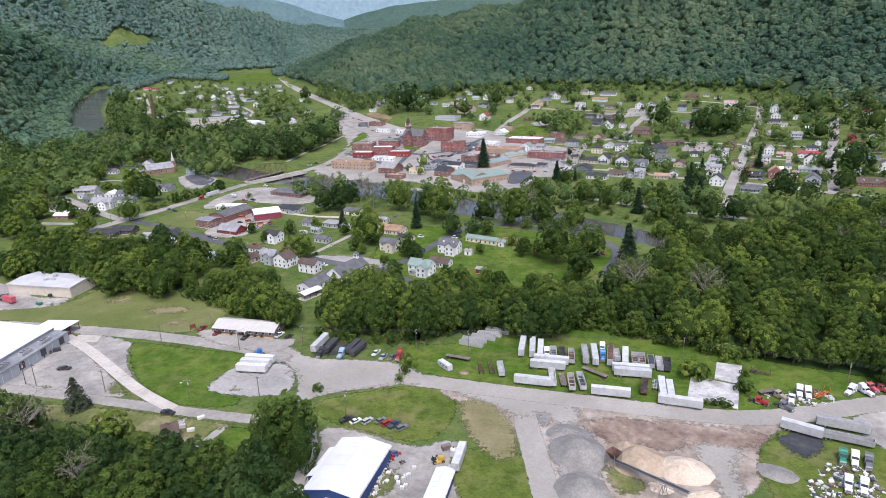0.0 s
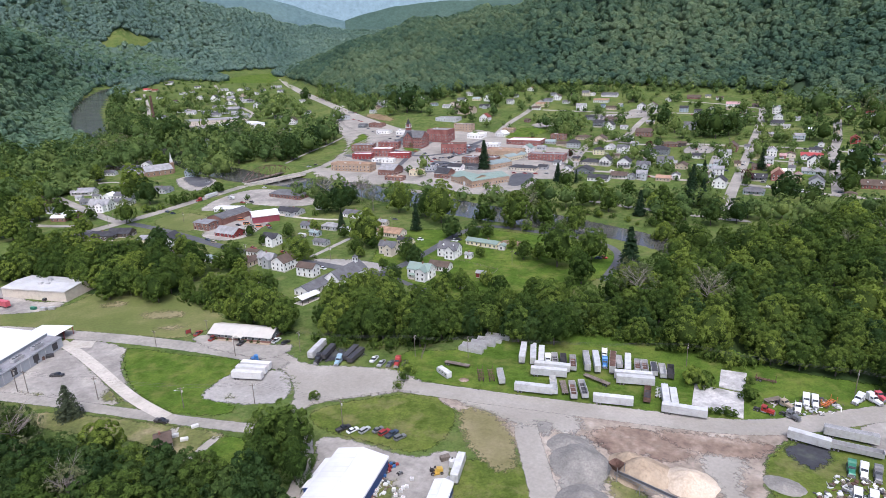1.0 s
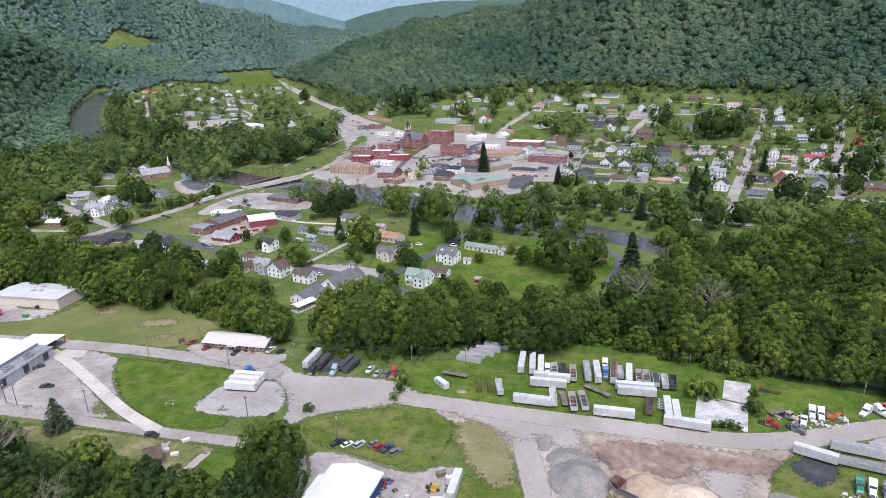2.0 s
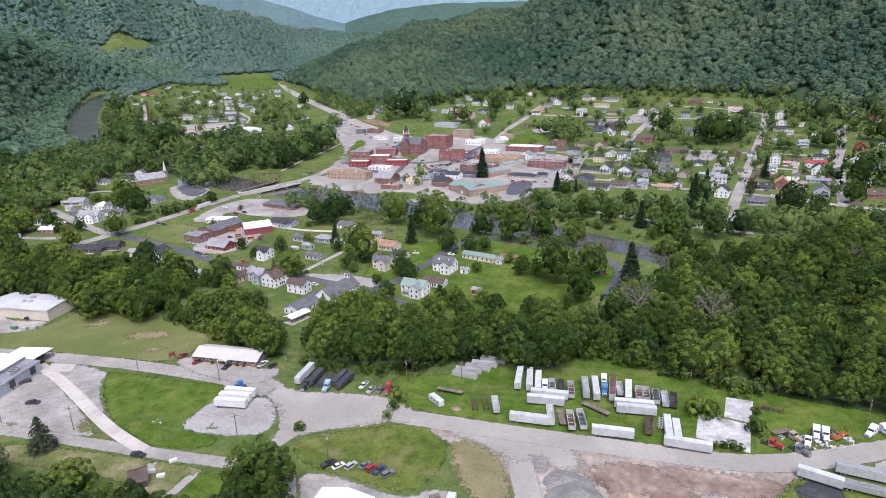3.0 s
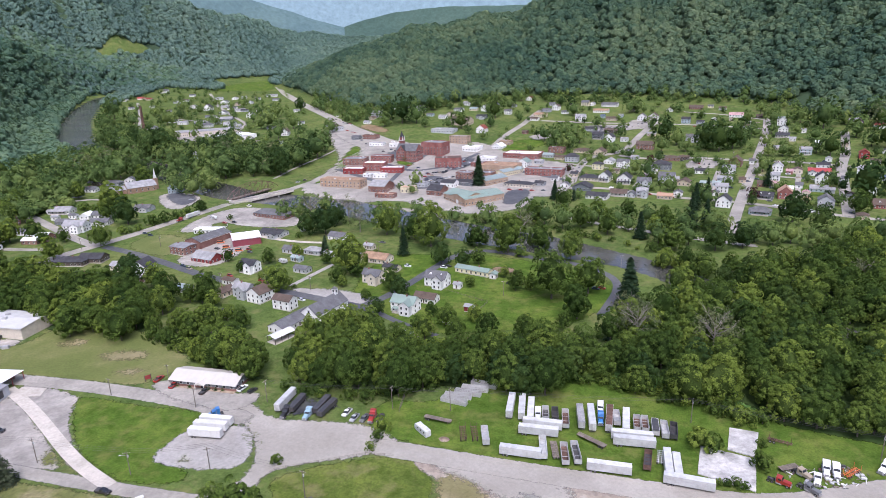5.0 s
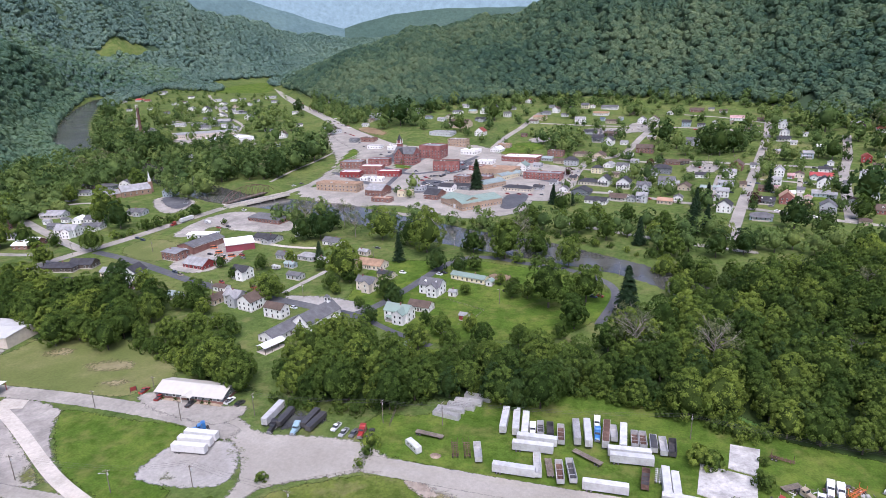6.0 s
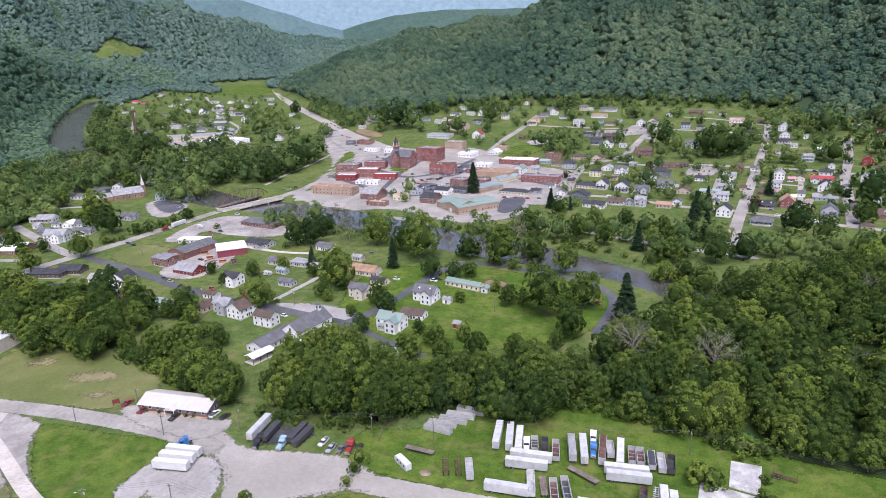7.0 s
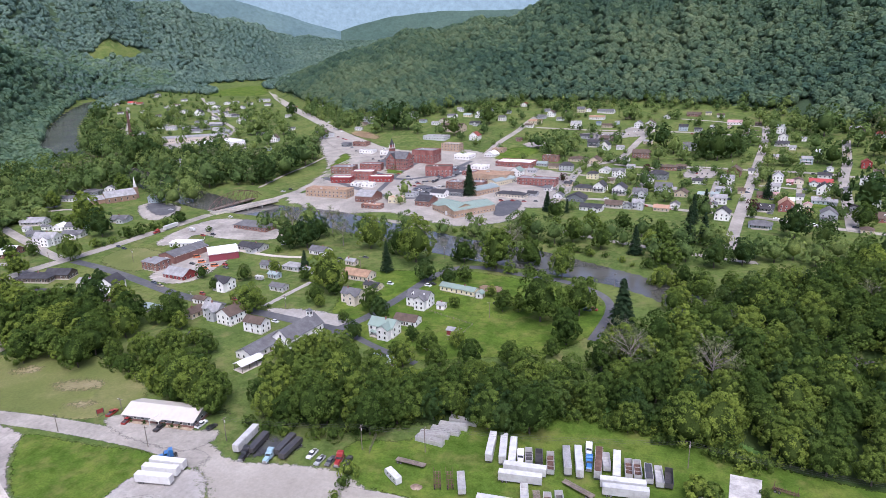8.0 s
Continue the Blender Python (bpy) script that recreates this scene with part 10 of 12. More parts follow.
place("far_car_tan_0.00", lambda m: far_car(m, "tan", 0.00), stand(-287.4, 802.0, 63))
place("far_car_grey_0.15", lambda m: far_car(m, "grey", 0.15), stand(-163.9, 697.4, 72))
place("far_car_navy_0.00", lambda m: far_car(m, "navy", 0.00), stand(-159.2, 692.2, 78))
place("far_car_navy_0.00", lambda m: far_car(m, "navy", 0.00), stand(-154.4, 686.0, 73))
place("far_car_black_0.00", lambda m: far_car(m, "black", 0.00), stand(-145.6, 676.4, 75))
place("far_car_black_0.30", lambda m: far_car(m, "black", 0.30), stand(-63.5, 694.2, 61))
place("far_car_white_0.15", lambda m: far_car(m, "white", 0.15), stand(-60.8, 720.1, 63))
place("far_car_silver_0.30", lambda m: far_car(m, "silver", 0.30), stand(-57.9, 748.0, 63))
place("far_car_white_0.30", lambda m: far_car(m, "white", 0.30), stand(-4.6, 645.0, -10))
place("far_car_red_0.15", lambda m: far_car(m, "red", 0.15), stand(15.6, 638.7, -11))
place("far_car_red_0.15", lambda m: far_car(m, "red", 0.15), stand(34.9, 630.7, -9))
place("far_car_silver_0.15", lambda m: far_car(m, "silver", 0.15), stand(111.5, 713.0, 72))
place("far_car_black_0.00", lambda m: far_car(m, "black", 0.00), stand(129.2, 791.8, 73))
place("far_car_silver_0.00", lambda m: far_car(m, "silver", 0.00), stand(181.2, 780.4, -7))
place("far_car_grey_0.30", lambda m: far_car(m, "grey", 0.30), stand(195.5, 775.9, -9))
place("far_car_white_0.00", lambda m: far_car(m, "white", 0.00), stand(117.0, 610.3, -10))
place("far_car_grey_0.15", lambda m: far_car(m, "grey", 0.15), stand(129.4, 603.6, -10))
place("far_car_white_0.30", lambda m: far_car(m, "white", 0.30), stand(140.8, 594.7, -7))
place("far_car_black_0.15", lambda m: far_car(m, "black", 0.15), stand(152.2, 587.6, -8))
place("far_car_red_0.30", lambda m: far_car(m, "red", 0.30), stand(-704.6, 1298.8, 47))
place("far_car_red_0.30", lambda m: far_car(m, "red", 0.30), stand(-654.2, 1235.9, 46))
place("far_car_black_0.30", lambda m: far_car(m, "black", 0.30), stand(-610.6, 1182.9, 48))
place("far_car_black_0.15", lambda m: far_car(m, "black", 0.15), stand(-572.1, 1137.2, 46))


# ---- poles, wires, fences ----
utility_pole(-89.1, 247.1, 80, 10.5)
utility_pole(-65.6, 251.5, 80, 10.5)
utility_pole(26.7, 265.3, 80, 10.5)
utility_pole(86.9, 256.1, 70, 10.5)
utility_pole(-142.8, 239.0, 80, 10.5)
cables([(-142.8, 239.0), (-89.1, 247.1), (-65.6, 251.5), (26.7, 265.3), (86.9, 256.1), (113.1, 255.3)])
utility_pole(-241.1, 177.5, 10, 10.5)
utility_pole(-235.3, 177.5, 10, 10.5, drum=False)
utility_pole(-202.3, 180.8, 20, 10.5)
cables([(-271.0, 174.1), (-241.1, 177.5), (-235.3, 177.5), (-202.3, 180.8), (-163.7, 184.3)], sag=0.8)
utility_pole(-163.7, 184.3, 30, 9.5, lamp=True)
utility_pole(-138.1, 194.2, 30, 9.0)
utility_pole(-97.7, 189.6, 0, 10.5)
utility_pole(-169.9, 227.7, 0, 9.5, drum=False)
utility_pole(-213.1, 226.8, 0, 8.5, drum=False)
utility_pole(-195.7, 242.7, 0, 9.0, drum=False)
cables([(-163.7, 184.3), (-138.1, 194.2), (-97.7, 189.6)], sag=0.9)
utility_pole(-397.6, 390.3, 20, 9.5, drum=True)
utility_pole(-415.2, 413.2, 20, 9.5, drum=False)
utility_pole(-342.1, 410.4, 20, 9.5, drum=True)
utility_pole(-311.6, 452.2, 20, 9.5, drum=True)
utility_pole(-218.2, 396.7, 20, 9.5, drum=True)
utility_pole(-187.2, 359.7, 20, 9.5, drum=True)
utility_pole(-69.3, 376.9, 20, 9.5, drum=False)
utility_pole(-122.5, 468.5, 20, 9.5, drum=True)
utility_pole(-4.0, 436.3, 20, 9.5, drum=False)
utility_pole(80.4, 801.6, 20, 9.5, drum=False)
utility_pole(107.3, 804.8, 20, 9.5, drum=True)
utility_pole(196.3, 751.7, 20, 9.5, drum=True)
utility_pole(150.6, 577.3, 20, 9.5, drum=False)
utility_pole(179.9, 677.6, 20, 9.5, drum=True)
utility_pole(63.7, 632.5, 20, 9.5, drum=True)
utility_pole(-172.9, 435.2, 20, 9.5, drum=False)
utility_pole(-246.3, 352.0, 20, 9.5, drum=True)
utility_pole(-346.1, 744.9, 20, 9.5, drum=False)
utility_pole(-331.9, 739.6, 20, 9.5, drum=True)
fence([(-116.9, 191.3), (-115.2, 199.4), (-105.2, 205.5), (-95.6, 211.0), (-87.5, 215.7), (-77.0, 217.4)], 3.0, 1.1)
fence([(-85.6, 245.6), (-87.7, 259.4)], 1.5, 1.8, None, 3, "weathered grey board fence")
fence([(-104.4, 377.4), (-76.0, 364.9), (-79.5, 348.2), (-85.2, 343.1)], 4.0, 1.2)


# ---- sand yard ----
heap(-11.4, 188.4, 9.5, 11.5, 5.2, stone_grey, "grey crushed stone heap with steep sides", 2, 20, name='stone_heap')
heap(-16.1, 197.9, 7.0, 6.5, 2.4, stone_grey, "low grey crushed stone heap", 5, 0, name='stone_heap')
heap(-8.3, 169.2, 9.0, 8.5, 4.4, stone_grey, "grey crushed stone heap with steep sides", 9, 0, name='stone_heap')
heap(8.4, 187.7, 10.0, 9.0, 6.0, sand_tan, "tan sand heap with two slumped ridges", 4, 0)
heap(4.4, 191.7, 7.0, 6.5, 4.6, sand_tan, "tan sand heap leaning on its neighbour", 6, 0)
heap(22.4, 186.5, 9.2, 8.0, 4.4, sand_cream, "pale cream sand heap", 7, 0)
heap(15.0, 176.2, 4.0, 3.2, 0.8, sand_cream, "flat spill of pale cream sand", 8, 0)
heap(27.1, 175.1, 6.0, 3.0, 0.9, sand_cream, "flat spill of pale cream sand", 11, 30)
heap(50.2, 192.4, 6.5, 4.5, 1.4, stone_grey, "low heap of grey rubble", 12, -20, name='rubble_heap')
heap(-62.4, 232.0, 2.2, 1.8, 0.8, brown_dirt, "small heap of brown soil", 13, 0, name='soil_heap')
conveyor(0.4, 183.9, 2.2, 21.8, 167.5, 6.5)


# ---- works yard clutter ----
place("tote", tote, stand(-62.1, 166.1, 10))
place("tote", tote, stand(-65.9, 159.9, 5))
place("tote", tote, stand(-63.4, 161.4, 30))
place("tote", tote, stand(-62.5, 162.2, 0))
place("tote", tote, stand(-64.5, 157.7, 20))
place("tote", tote, stand(-63.6, 159.9, 8))
place("tote", tote, stand(-62.5, 155.7, 12))
place("tote", tote, stand(-61.8, 157.0, 2))
place("tote", tote, stand(-70.6, 156.1, 25))
place("tote", tote, stand(-70.4, 153.7, 40))
place("tote", tote, stand(-69.7, 151.2, 15))
place("tote", tote, stand(-71.0, 158.0, 60))
place("garden_tractor_red", lambda m: garden_tractor(m, "red"), stand(-72.6, 170.9, 0))
place("garden_tractor_blue", lambda m: garden_tractor(m, "blue"), stand(-72.0, 171.7, 41))
place("garden_tractor_grey", lambda m: garden_tractor(m, "grey"), stand(-71.3, 172.5, 22))
place("garden_tractor_red", lambda m: garden_tractor(m, "red"), stand(-72.3, 169.1, 3))
place("garden_tractor_red", lambda m: garden_tractor(m, "red"), stand(-71.4, 170.0, 44))
place("garden_tractor_blue", lambda m: garden_tractor(m, "blue"), stand(-70.5, 170.8, 25))
place("garden_tractor_grey", lambda m: garden_tractor(m, "grey"), stand(-72.0, 167.3, 6))
place("garden_tractor_red", lambda m: garden_tractor(m, "red"), stand(-71.1, 168.2, 47))
place("garden_tractor_red", lambda m: garden_tractor(m, "red"), stand(-69.9, 172.0, 28))
place("garden_tractor_blue", lambda m: garden_tractor(m, "blue"), stand(-71.7, 165.5, 9))
place("garden_tractor_grey", lambda m: garden_tractor(m, "grey"), stand(-67.0, 168.0, 50))
place("skip_dark_steel", lambda m: skip(m, dark_steel), stand(-257.5, 194.4, 60), "black steel dumpster by the dock")
place("skip_dark_steel", lambda m: skip(m, dark_steel), stand(-256.0, 198.2, 50), "small black steel dumpster")
place("skip_rust", lambda m: skip(m, rust), stand(-256.3, 202.1, 50), "rust-brown dumpster by the dock")
place("skip_dark_steel", lambda m: skip(m, dark_steel), stand(-254.6, 205.5, 50), "dark steel dumpster beside the ramp")
place("skip_green", lambda m: skip(m, paint["green"]), stand(-312.1, 247.2, 0), "green dumpster on the parking lot")
place("skip_alu", lambda m: skip(m, alu), stand(-305.8, 248.0, 10), "grey bin of crates on the parking lot")
place("skip_alu", lambda m: skip(m, alu), stand(-302.1, 249.8, 30), "grey bin of crates on the parking lot")
place("skip_wood", lambda m: skip(m, wood), stand(-54.9, 179.0, 40), "grey timber crate bin")
place("skip_alu", lambda m: skip(m, alu), stand(-50.6, 167.6, 70), "pale metal crate bin")
place("yellow_loader", lambda m: garden_tractor(m, "yellow"), stand(-55.6, 171.5, 30) @ Matrix.Scale(2.2, 4), "yellow compact tractor beside the storage trailer")
storage_tank(-51.5, 176.3)
sign_board(-206.2, 241.5, 60)
place("skip_white", lambda m: skip(m, trim_white, 2.6, 1.4, 1.0), stand(-149.2, 166.3, 30), "small white utility trailer box beside the cottage")
place("skip_white", lambda m: skip(m, trim_white, 2.6, 1.4, 1.0), stand(-150.8, 174.3, 50), "small white utility trailer box beside the cottage")
place("skip_white", lambda m: skip(m, trim_white, 2.6, 1.4, 1.0), stand(-154.0, 167.3, 40), "small white utility trailer box beside the cottage")
place("road_tractor'green'", lambda m: road_tractor(m, "green"), stand(71.5, 204.6, -103), "old green truck on the scrap ground", "old trucks on the grass")
place("road_tractor'white'", lambda m: road_tractor(m, "white"), stand(74.8, 204.1, -104), "old white truck on the scrap ground", "old trucks on the grass")
place("road_tractor'grey'", lambda m: road_tractor(m, "grey"), stand(78.5, 203.6, -104), "old grey truck on the scrap ground", "old trucks on the grass")
place("road_tractor'white'", lambda m: road_tractor(m, "white"), stand(69.2, 190.3, -103), "old white truck on the scrap ground", "old trucks on the grass")
place("road_tractor'white'", lambda m: road_tractor(m, "white"), stand(73.3, 190.0, -104), "old white truck on the scrap ground", "old trucks on the grass")
scrap_field([(67.6, 202.1), (78.2, 200.4), (79.6, 191.2), (71.2, 176.7), (57.2, 177.9), (58.7, 191.2)], 260, 3)
scrap_field([(50.5, 240.4), (72.8, 249.9), (82.3, 246.3), (76.0, 238.5), (62.9, 234.3)], 90, 4)
scrap_field([(-76.7, 156.6), (-71.9, 169.2), (-67.6, 163.3), (-69.0, 147.7)], 60, 5)


# ---- single trees ----
tree(32.5, 229.4, "bush", 0, 0.6)
tree(35.4, 229.9, "bush", 1, 0.7)
tree(38.1, 229.5, "bush", 2, 0.75)
tree(40.8, 229.1, "bush", 0, 0.6)
tree(49.9, 255.2, "bush", 1, 0.9)
tree(47.3, 244.3, "bush", 2, 0.7)
tree(43.8, 266.7, "bush", 0, 0.5)
tree(-115.5, 168.2, "near", 3, 0.99)
tree(-105.9, 167.2, "near", 4, 1.46)
tree(-111.5, 158.0, "near", 2, 1.04)
tree(-98.6, 155.9, "near", 3, 0.87)
tree(-116.4, 203.0, "bush", 1, 1.05)
tree(-86.9, 219.0, "bush", 2, 0.68)
tree(-87.7, 231.9, "bush", 2, 1.16)
tree(-86.9, 225.9, "bush", 0, 0.96)
tree(28.5, 249.8, "bush", 1, 2.24)
tree(33.3, 248.0, "bush", 0, 1.52)
tree(48.0, 241.7, "bush", 0, 1.46)
tree(-35.5, 315.2, "bush", 0, 0.67)
tree(-203.7, 168.3, "spruce", 0, 1.01)
tree(1.6, 376.5, "conifer", 2, 1.94)
tree(-209.0, 423.2, "conifer", 2, 1.0)
tree(7.6, 503.2, "conifer", 2, 1.39)
tree(44.6, 533.8, "conifer", 0, 1.32)
tree(56.0, 540.5, "conifer", 1, 1.27)
tree(-153.0, 434.1, "conifer", 0, 1.0)
tree(-175.1, 393.6, "near", 2, 1.86)
tree(-205.6, 351.3, "near", 5, 1.37)
tree(-239.6, 397.2, "near", 3, 0.66)
tree(-138.1, 371.6, "near", 0, 0.97)
tree(-183.1, 477.3, "near", 3, 1.47)
tree(-140.2, 457.2, "near", 3, 1.89)
tree(-157.6, 470.2, "near", 2, 1.52)
tree(-81.7, 453.9, "near", 4, 2.12)
tree(-62.5, 474.6, "near", 2, 1.46)
tree(-41.2, 377.9, "near", 1, 1.78)
tree(-21.4, 390.0, "near", 1, 1.37)
tree(-37.2, 446.9, "near", 1, 1.25)
tree(-24.5, 353.1, "near", 4, 1.44)
tree(-106.0, 461.4, "near", 0, 1.29)
tree(-259.7, 318.6, "near", 2, 1.43)
tree(-238.4, 326.8, "near", 1, 1.22)
tree(-252.6, 306.0, "near", 3, 0.99)
tree(-274.8, 315.0, "near", 1, 0.83)
tree(-446.2, 475.3, "near", 0, 2.04)
tree(-388.9, 400.1, "near", 3, 1.11)
tree(-397.1, 365.2, "near", 0, 1.13)
tree(-29.9, 338.2, "near", 0, 0.66)
tree(-63.8, 386.7, "near", 4, 0.95)
tree(-90.4, 330.4, "near", 5, 0.89)
tree(-77.2, 338.5, "near", 2, 0.72)
tree(-176.2, 374.9, "near", 3, 0.72)
tree(-232.1, 468.5, "dark", 2, 1.73)
tree(-244.3, 464.4, "dark", 2, 1.47)
tree(-234.6, 493.8, "dark", 2, 1.36)
tree(-121.4, 422.1, "dark", 2, 1.12)
tree(-106.3, 420.6, "dark", 1, 0.88)
tree(-128.3, 360.3, "dark", 0, 1.08)
tree(-131.9, 333.8, "dark", 1, 0.74)
tree(-296.9, 329.5, "dark", 0, 1.73)
tree(-413.9, 455.4, "dark", 1, 1.61)
tree(-321.6, 359.7, "dark", 0, 1.06)
tree(119.1, 557.5, "dark", 2, 1.75)
tree(133.4, 536.5, "dark", 2, 1.27)
tree(75.4, 492.1, "dark", 1, 1.25)
tree(57.1, 483.5, "dark", 1, 1.45)
tree(-642.2, 1168.8, "dark", 0, 2.07)
tree(-618.4, 721.7, "dark", 2, 2.12)
tree(-597.4, 722.3, "dark", 0, 2.93)
tree(-553.8, 745.0, "dark", 2, 1.71)
tree(-392.8, 721.0, "dark", 1, 2.16)
tree(-390.1, 665.9, "dark", 2, 2.21)
tree(-96.5, 427.1, "mid", 0, 0.90)
tree(-73.2, 527.4, "mid", 0, 1.51)
tree(-57.8, 585.5, "mid", 1, 1.14)
tree(-37.2, 521.4, "mid", 0, 1.54)
tree(-16.2, 509.5, "mid", 0, 1.42)
tree(173.2, 590.9, "mid", 1, 1.35)
tree(25.0, 520.0, "mid", 0, 1.63)
tree(28.3, 478.8, "mid", 4, 1.66)
tree(-24.9, 547.2, "mid", 0, 1.46)
tree(-1.5, 558.1, "mid", 0, 1.18)
tree(18.6, 513.2, "mid", 0, 1.17)
tree(-390.7, 757.7, "far", 2, 3.24, "trees of the far quarter", solo=False)
tree(-428.2, 797.4, "far", 0, 2.71, "trees of the far quarter", solo=False)
tree(-548.5, 974.8, "far", 2, 2.18, "trees of the far quarter", solo=False)
tree(-596.4, 974.0, "far", 2, 3.21, "trees of the far quarter", solo=False)
tree(-527.0, 890.6, "far", 1, 1.86, "trees of the far quarter", solo=False)
tree(-481.1, 743.8, "far", 1, 1.79, "trees of the far quarter", solo=False)
tree(-451.6, 725.6, "far", 2, 1.93, "trees of the far quarter", solo=False)
tree(-443.1, 636.3, "far", 0, 2.89, "trees of the far quarter", solo=False)
tree(-438.6, 596.0, "far", 0, 2.65, "trees of the far quarter", solo=False)
tree(-469.8, 607.2, "far", 0, 2.12, "trees of the far quarter", solo=False)
tree(-497.6, 615.6, "far", 2, 2.52, "trees of the far quarter", solo=False)
tree(-520.1, 614.7, "far", 2, 2.31, "trees of the far quarter", solo=False)
tree(-555.0, 626.4, "far", 0, 2.45, "trees of the far quarter", solo=False)
tree(-562.2, 606.5, "far", 0, 2.50, "trees of the far quarter", solo=False)
tree(-551.8, 701.5, "far", 0, 2.32, "trees of the far quarter", solo=False)
tree(-828.0, 893.5, "far", 2, 2.85, "trees of the far quarter", solo=False)
tree(-849.8, 944.5, "far", 1, 1.85, "trees of the far quarter", solo=False)
tree(-834.5, 870.1, "far", 2, 2.97, "trees of the far quarter", solo=False)
tree(-962.9, 1022.7, "far", 2, 3.64, "trees of the far quarter", solo=False)
tree(-874.5, 1000.8, "far", 0, 1.33, "trees of the far quarter", solo=False)
tree(-902.2, 1067.1, "far", 2, 2.35, "trees of the far quarter", solo=False)
tree(-904.3, 1147.4, "far", 2, 2.07, "trees of the far quarter", solo=False)
tree(-800.6, 974.2, "far", 1, 2.00, "trees of the far quarter", solo=False)
tree(-838.9, 1115.1, "far", 2, 1.80, "trees of the far quarter", solo=False)
tree(-892.5, 1238.8, "far", 0, 1.58, "trees of the far quarter", solo=False)
tree(-808.6, 1222.1, "far", 2, 2.14, "trees of the far quarter", solo=False)
tree(-699.8, 1113.4, "far", 2, 2.13, "trees of the far quarter", solo=False)
tree(-823.4, 1200.6, "far", 0, 1.33, "trees of the far quarter", solo=False)
tree(-666.8, 1039.2, "far", 1, 1.40, "trees of the far quarter", solo=False)
tree(-795.9, 981.1, "far", 2, 1.61, "trees of the far quarter", solo=False)
tree(-786.9, 1018.2, "far", 2, 1.47, "trees of the far quarter", solo=False)
tree(-796.9, 1093.1, "far", 1, 1.32, "trees of the far quarter", solo=False)
tree(-730.2, 1070.7, "far", 2, 1.33, "trees of the far quarter", solo=False)
tree(-716.4, 996.4, "far", 2, 1.60, "trees of the far quarter", solo=False)
tree(-837.2, 1051.4, "far", 0, 1.72, "trees of the far quarter", solo=False)
tree(-813.1, 972.5, "far", 0, 1.45, "trees of the far quarter", solo=False)
tree(-612.0, 942.8, "far", 2, 1.50, "trees of the far quarter", solo=False)
tree(-605.0, 967.5, "far", 1, 1.63, "trees of the far quarter", solo=False)
tree(-658.7, 1107.9, "far", 2, 2.29, "trees of the far quarter", solo=False)
tree(-614.7, 1073.3, "far", 1, 1.52, "trees of the far quarter", solo=False)
tree(-784.6, 908.6, "far", 1, 1.46, "trees of the far quarter", solo=False)
tree(-661.1, 865.1, "far", 0, 1.41, "trees of the far quarter", solo=False)
tree(-510.3, 721.4, "far", 2, 1.96, "trees of the far quarter", solo=False)
tree(-80.3, 497.3, "bare", 0, 1.42)
tree(-207.4, 480.3, "bare", 0, 1.25)
tree(-263.1, 501.8, "bare", 2, 1.24)
tree(-230.8, 509.8, "bare", 1, 1.27)
tree(6.2, 326.9, "bare", 0, 1.42)
tree(39.8, 322.3, "bare", 0, 1.45)
tree(0.3, 349.2, "bare", 1, 1.06)
tree(-78.7, 532.3, "bare", 0, 0.98)
tree(-391.0, 458.7, "bush", 1, 2.62)
tree(-386.2, 468.0, "bush", 0, 2.06)
tree(-384.0, 481.2, "bush", 2, 1.72)
tree(-381.3, 492.7, "bush", 2, 1.75)
tree(-380.3, 508.8, "bush", 1, 2.81)
tree(-397.6, 432.0, "bush", 1, 1.96)
tree(-392.8, 435.1, "bush", 2, 0.89)
tree(-390.3, 441.3, "bush", 0, 1.32)
tree(-490.1, 483.4, "bush", 1, 2.22)
tree(-478.5, 483.9, "bush", 1, 1.89)
tree(-248.3, 455.1, "bush", 2, 1.03)
tree(-335.8, 490.0, "bush", 2, 0.95)
tree(-55.8, 568.2, "bush", 1, 2.06)
tree(-173.9, 431.9, "bush", 0, 0.77)
tree(-168.5, 430.1, "bush", 1, 0.98)
tree(-113.7, 468.3, "bush", 2, 1.30)
tree(-102.8, 470.7, "bush", 0, 1.39)
tree(-86.1, 454.8, "bush", 0, 1.91)
tree(-72.0, 447.2, "bush", 0, 1.86)
tree(-59.3, 446.6, "bush", 0, 1.66)
tree(-199.2, 360.5, "bush", 2, 0.55)
tree(-194.7, 426.1, "bush", 1, 1.98)
tree(19.9, 454.2, "bush", 2, 1.46)
tree(30.5, 437.0, "bush", 2, 1.40)
tree(25.8, 465.8, "bush", 2, 1.34)
tree(-18.4, 437.6, "bush", 1, 1.59)


# ---- woods ----
WOOD_EAST = [(-11.5, 320.9), (-5.9, 348.3), (23.5, 366.4), (38.3, 381.2), (55.6, 439.7), (80.0, 445.9), (107.0, 463.0), (183.1, 528.9), (257.4, 555.4), (138.0, 260.2), (99.0, 258.2), (77.0, 261.3), (57.8, 269.4), (36.5, 277.2), (0.3, 283.0), (-11.7, 290.5)]
WOOD_BELT = [(-175.3, 251.4), (-189.8, 267.7), (-182.3, 277.7), (-157.3, 257.8), (-142.5, 253.5), (-130.1, 269.2), (-122.1, 291.3), (-96.4, 290.6), (-56.6, 300.8), (-28.5, 309.2), (-10.7, 305.2), (-9.4, 280.8), (-33.9, 263.9), (-51.2, 272.9), (-82.8, 265.8), (-90.0, 256.0), (-111.0, 255.0), (-135.0, 256.0), (-147.3, 256.0), (-158.9, 253.6)]
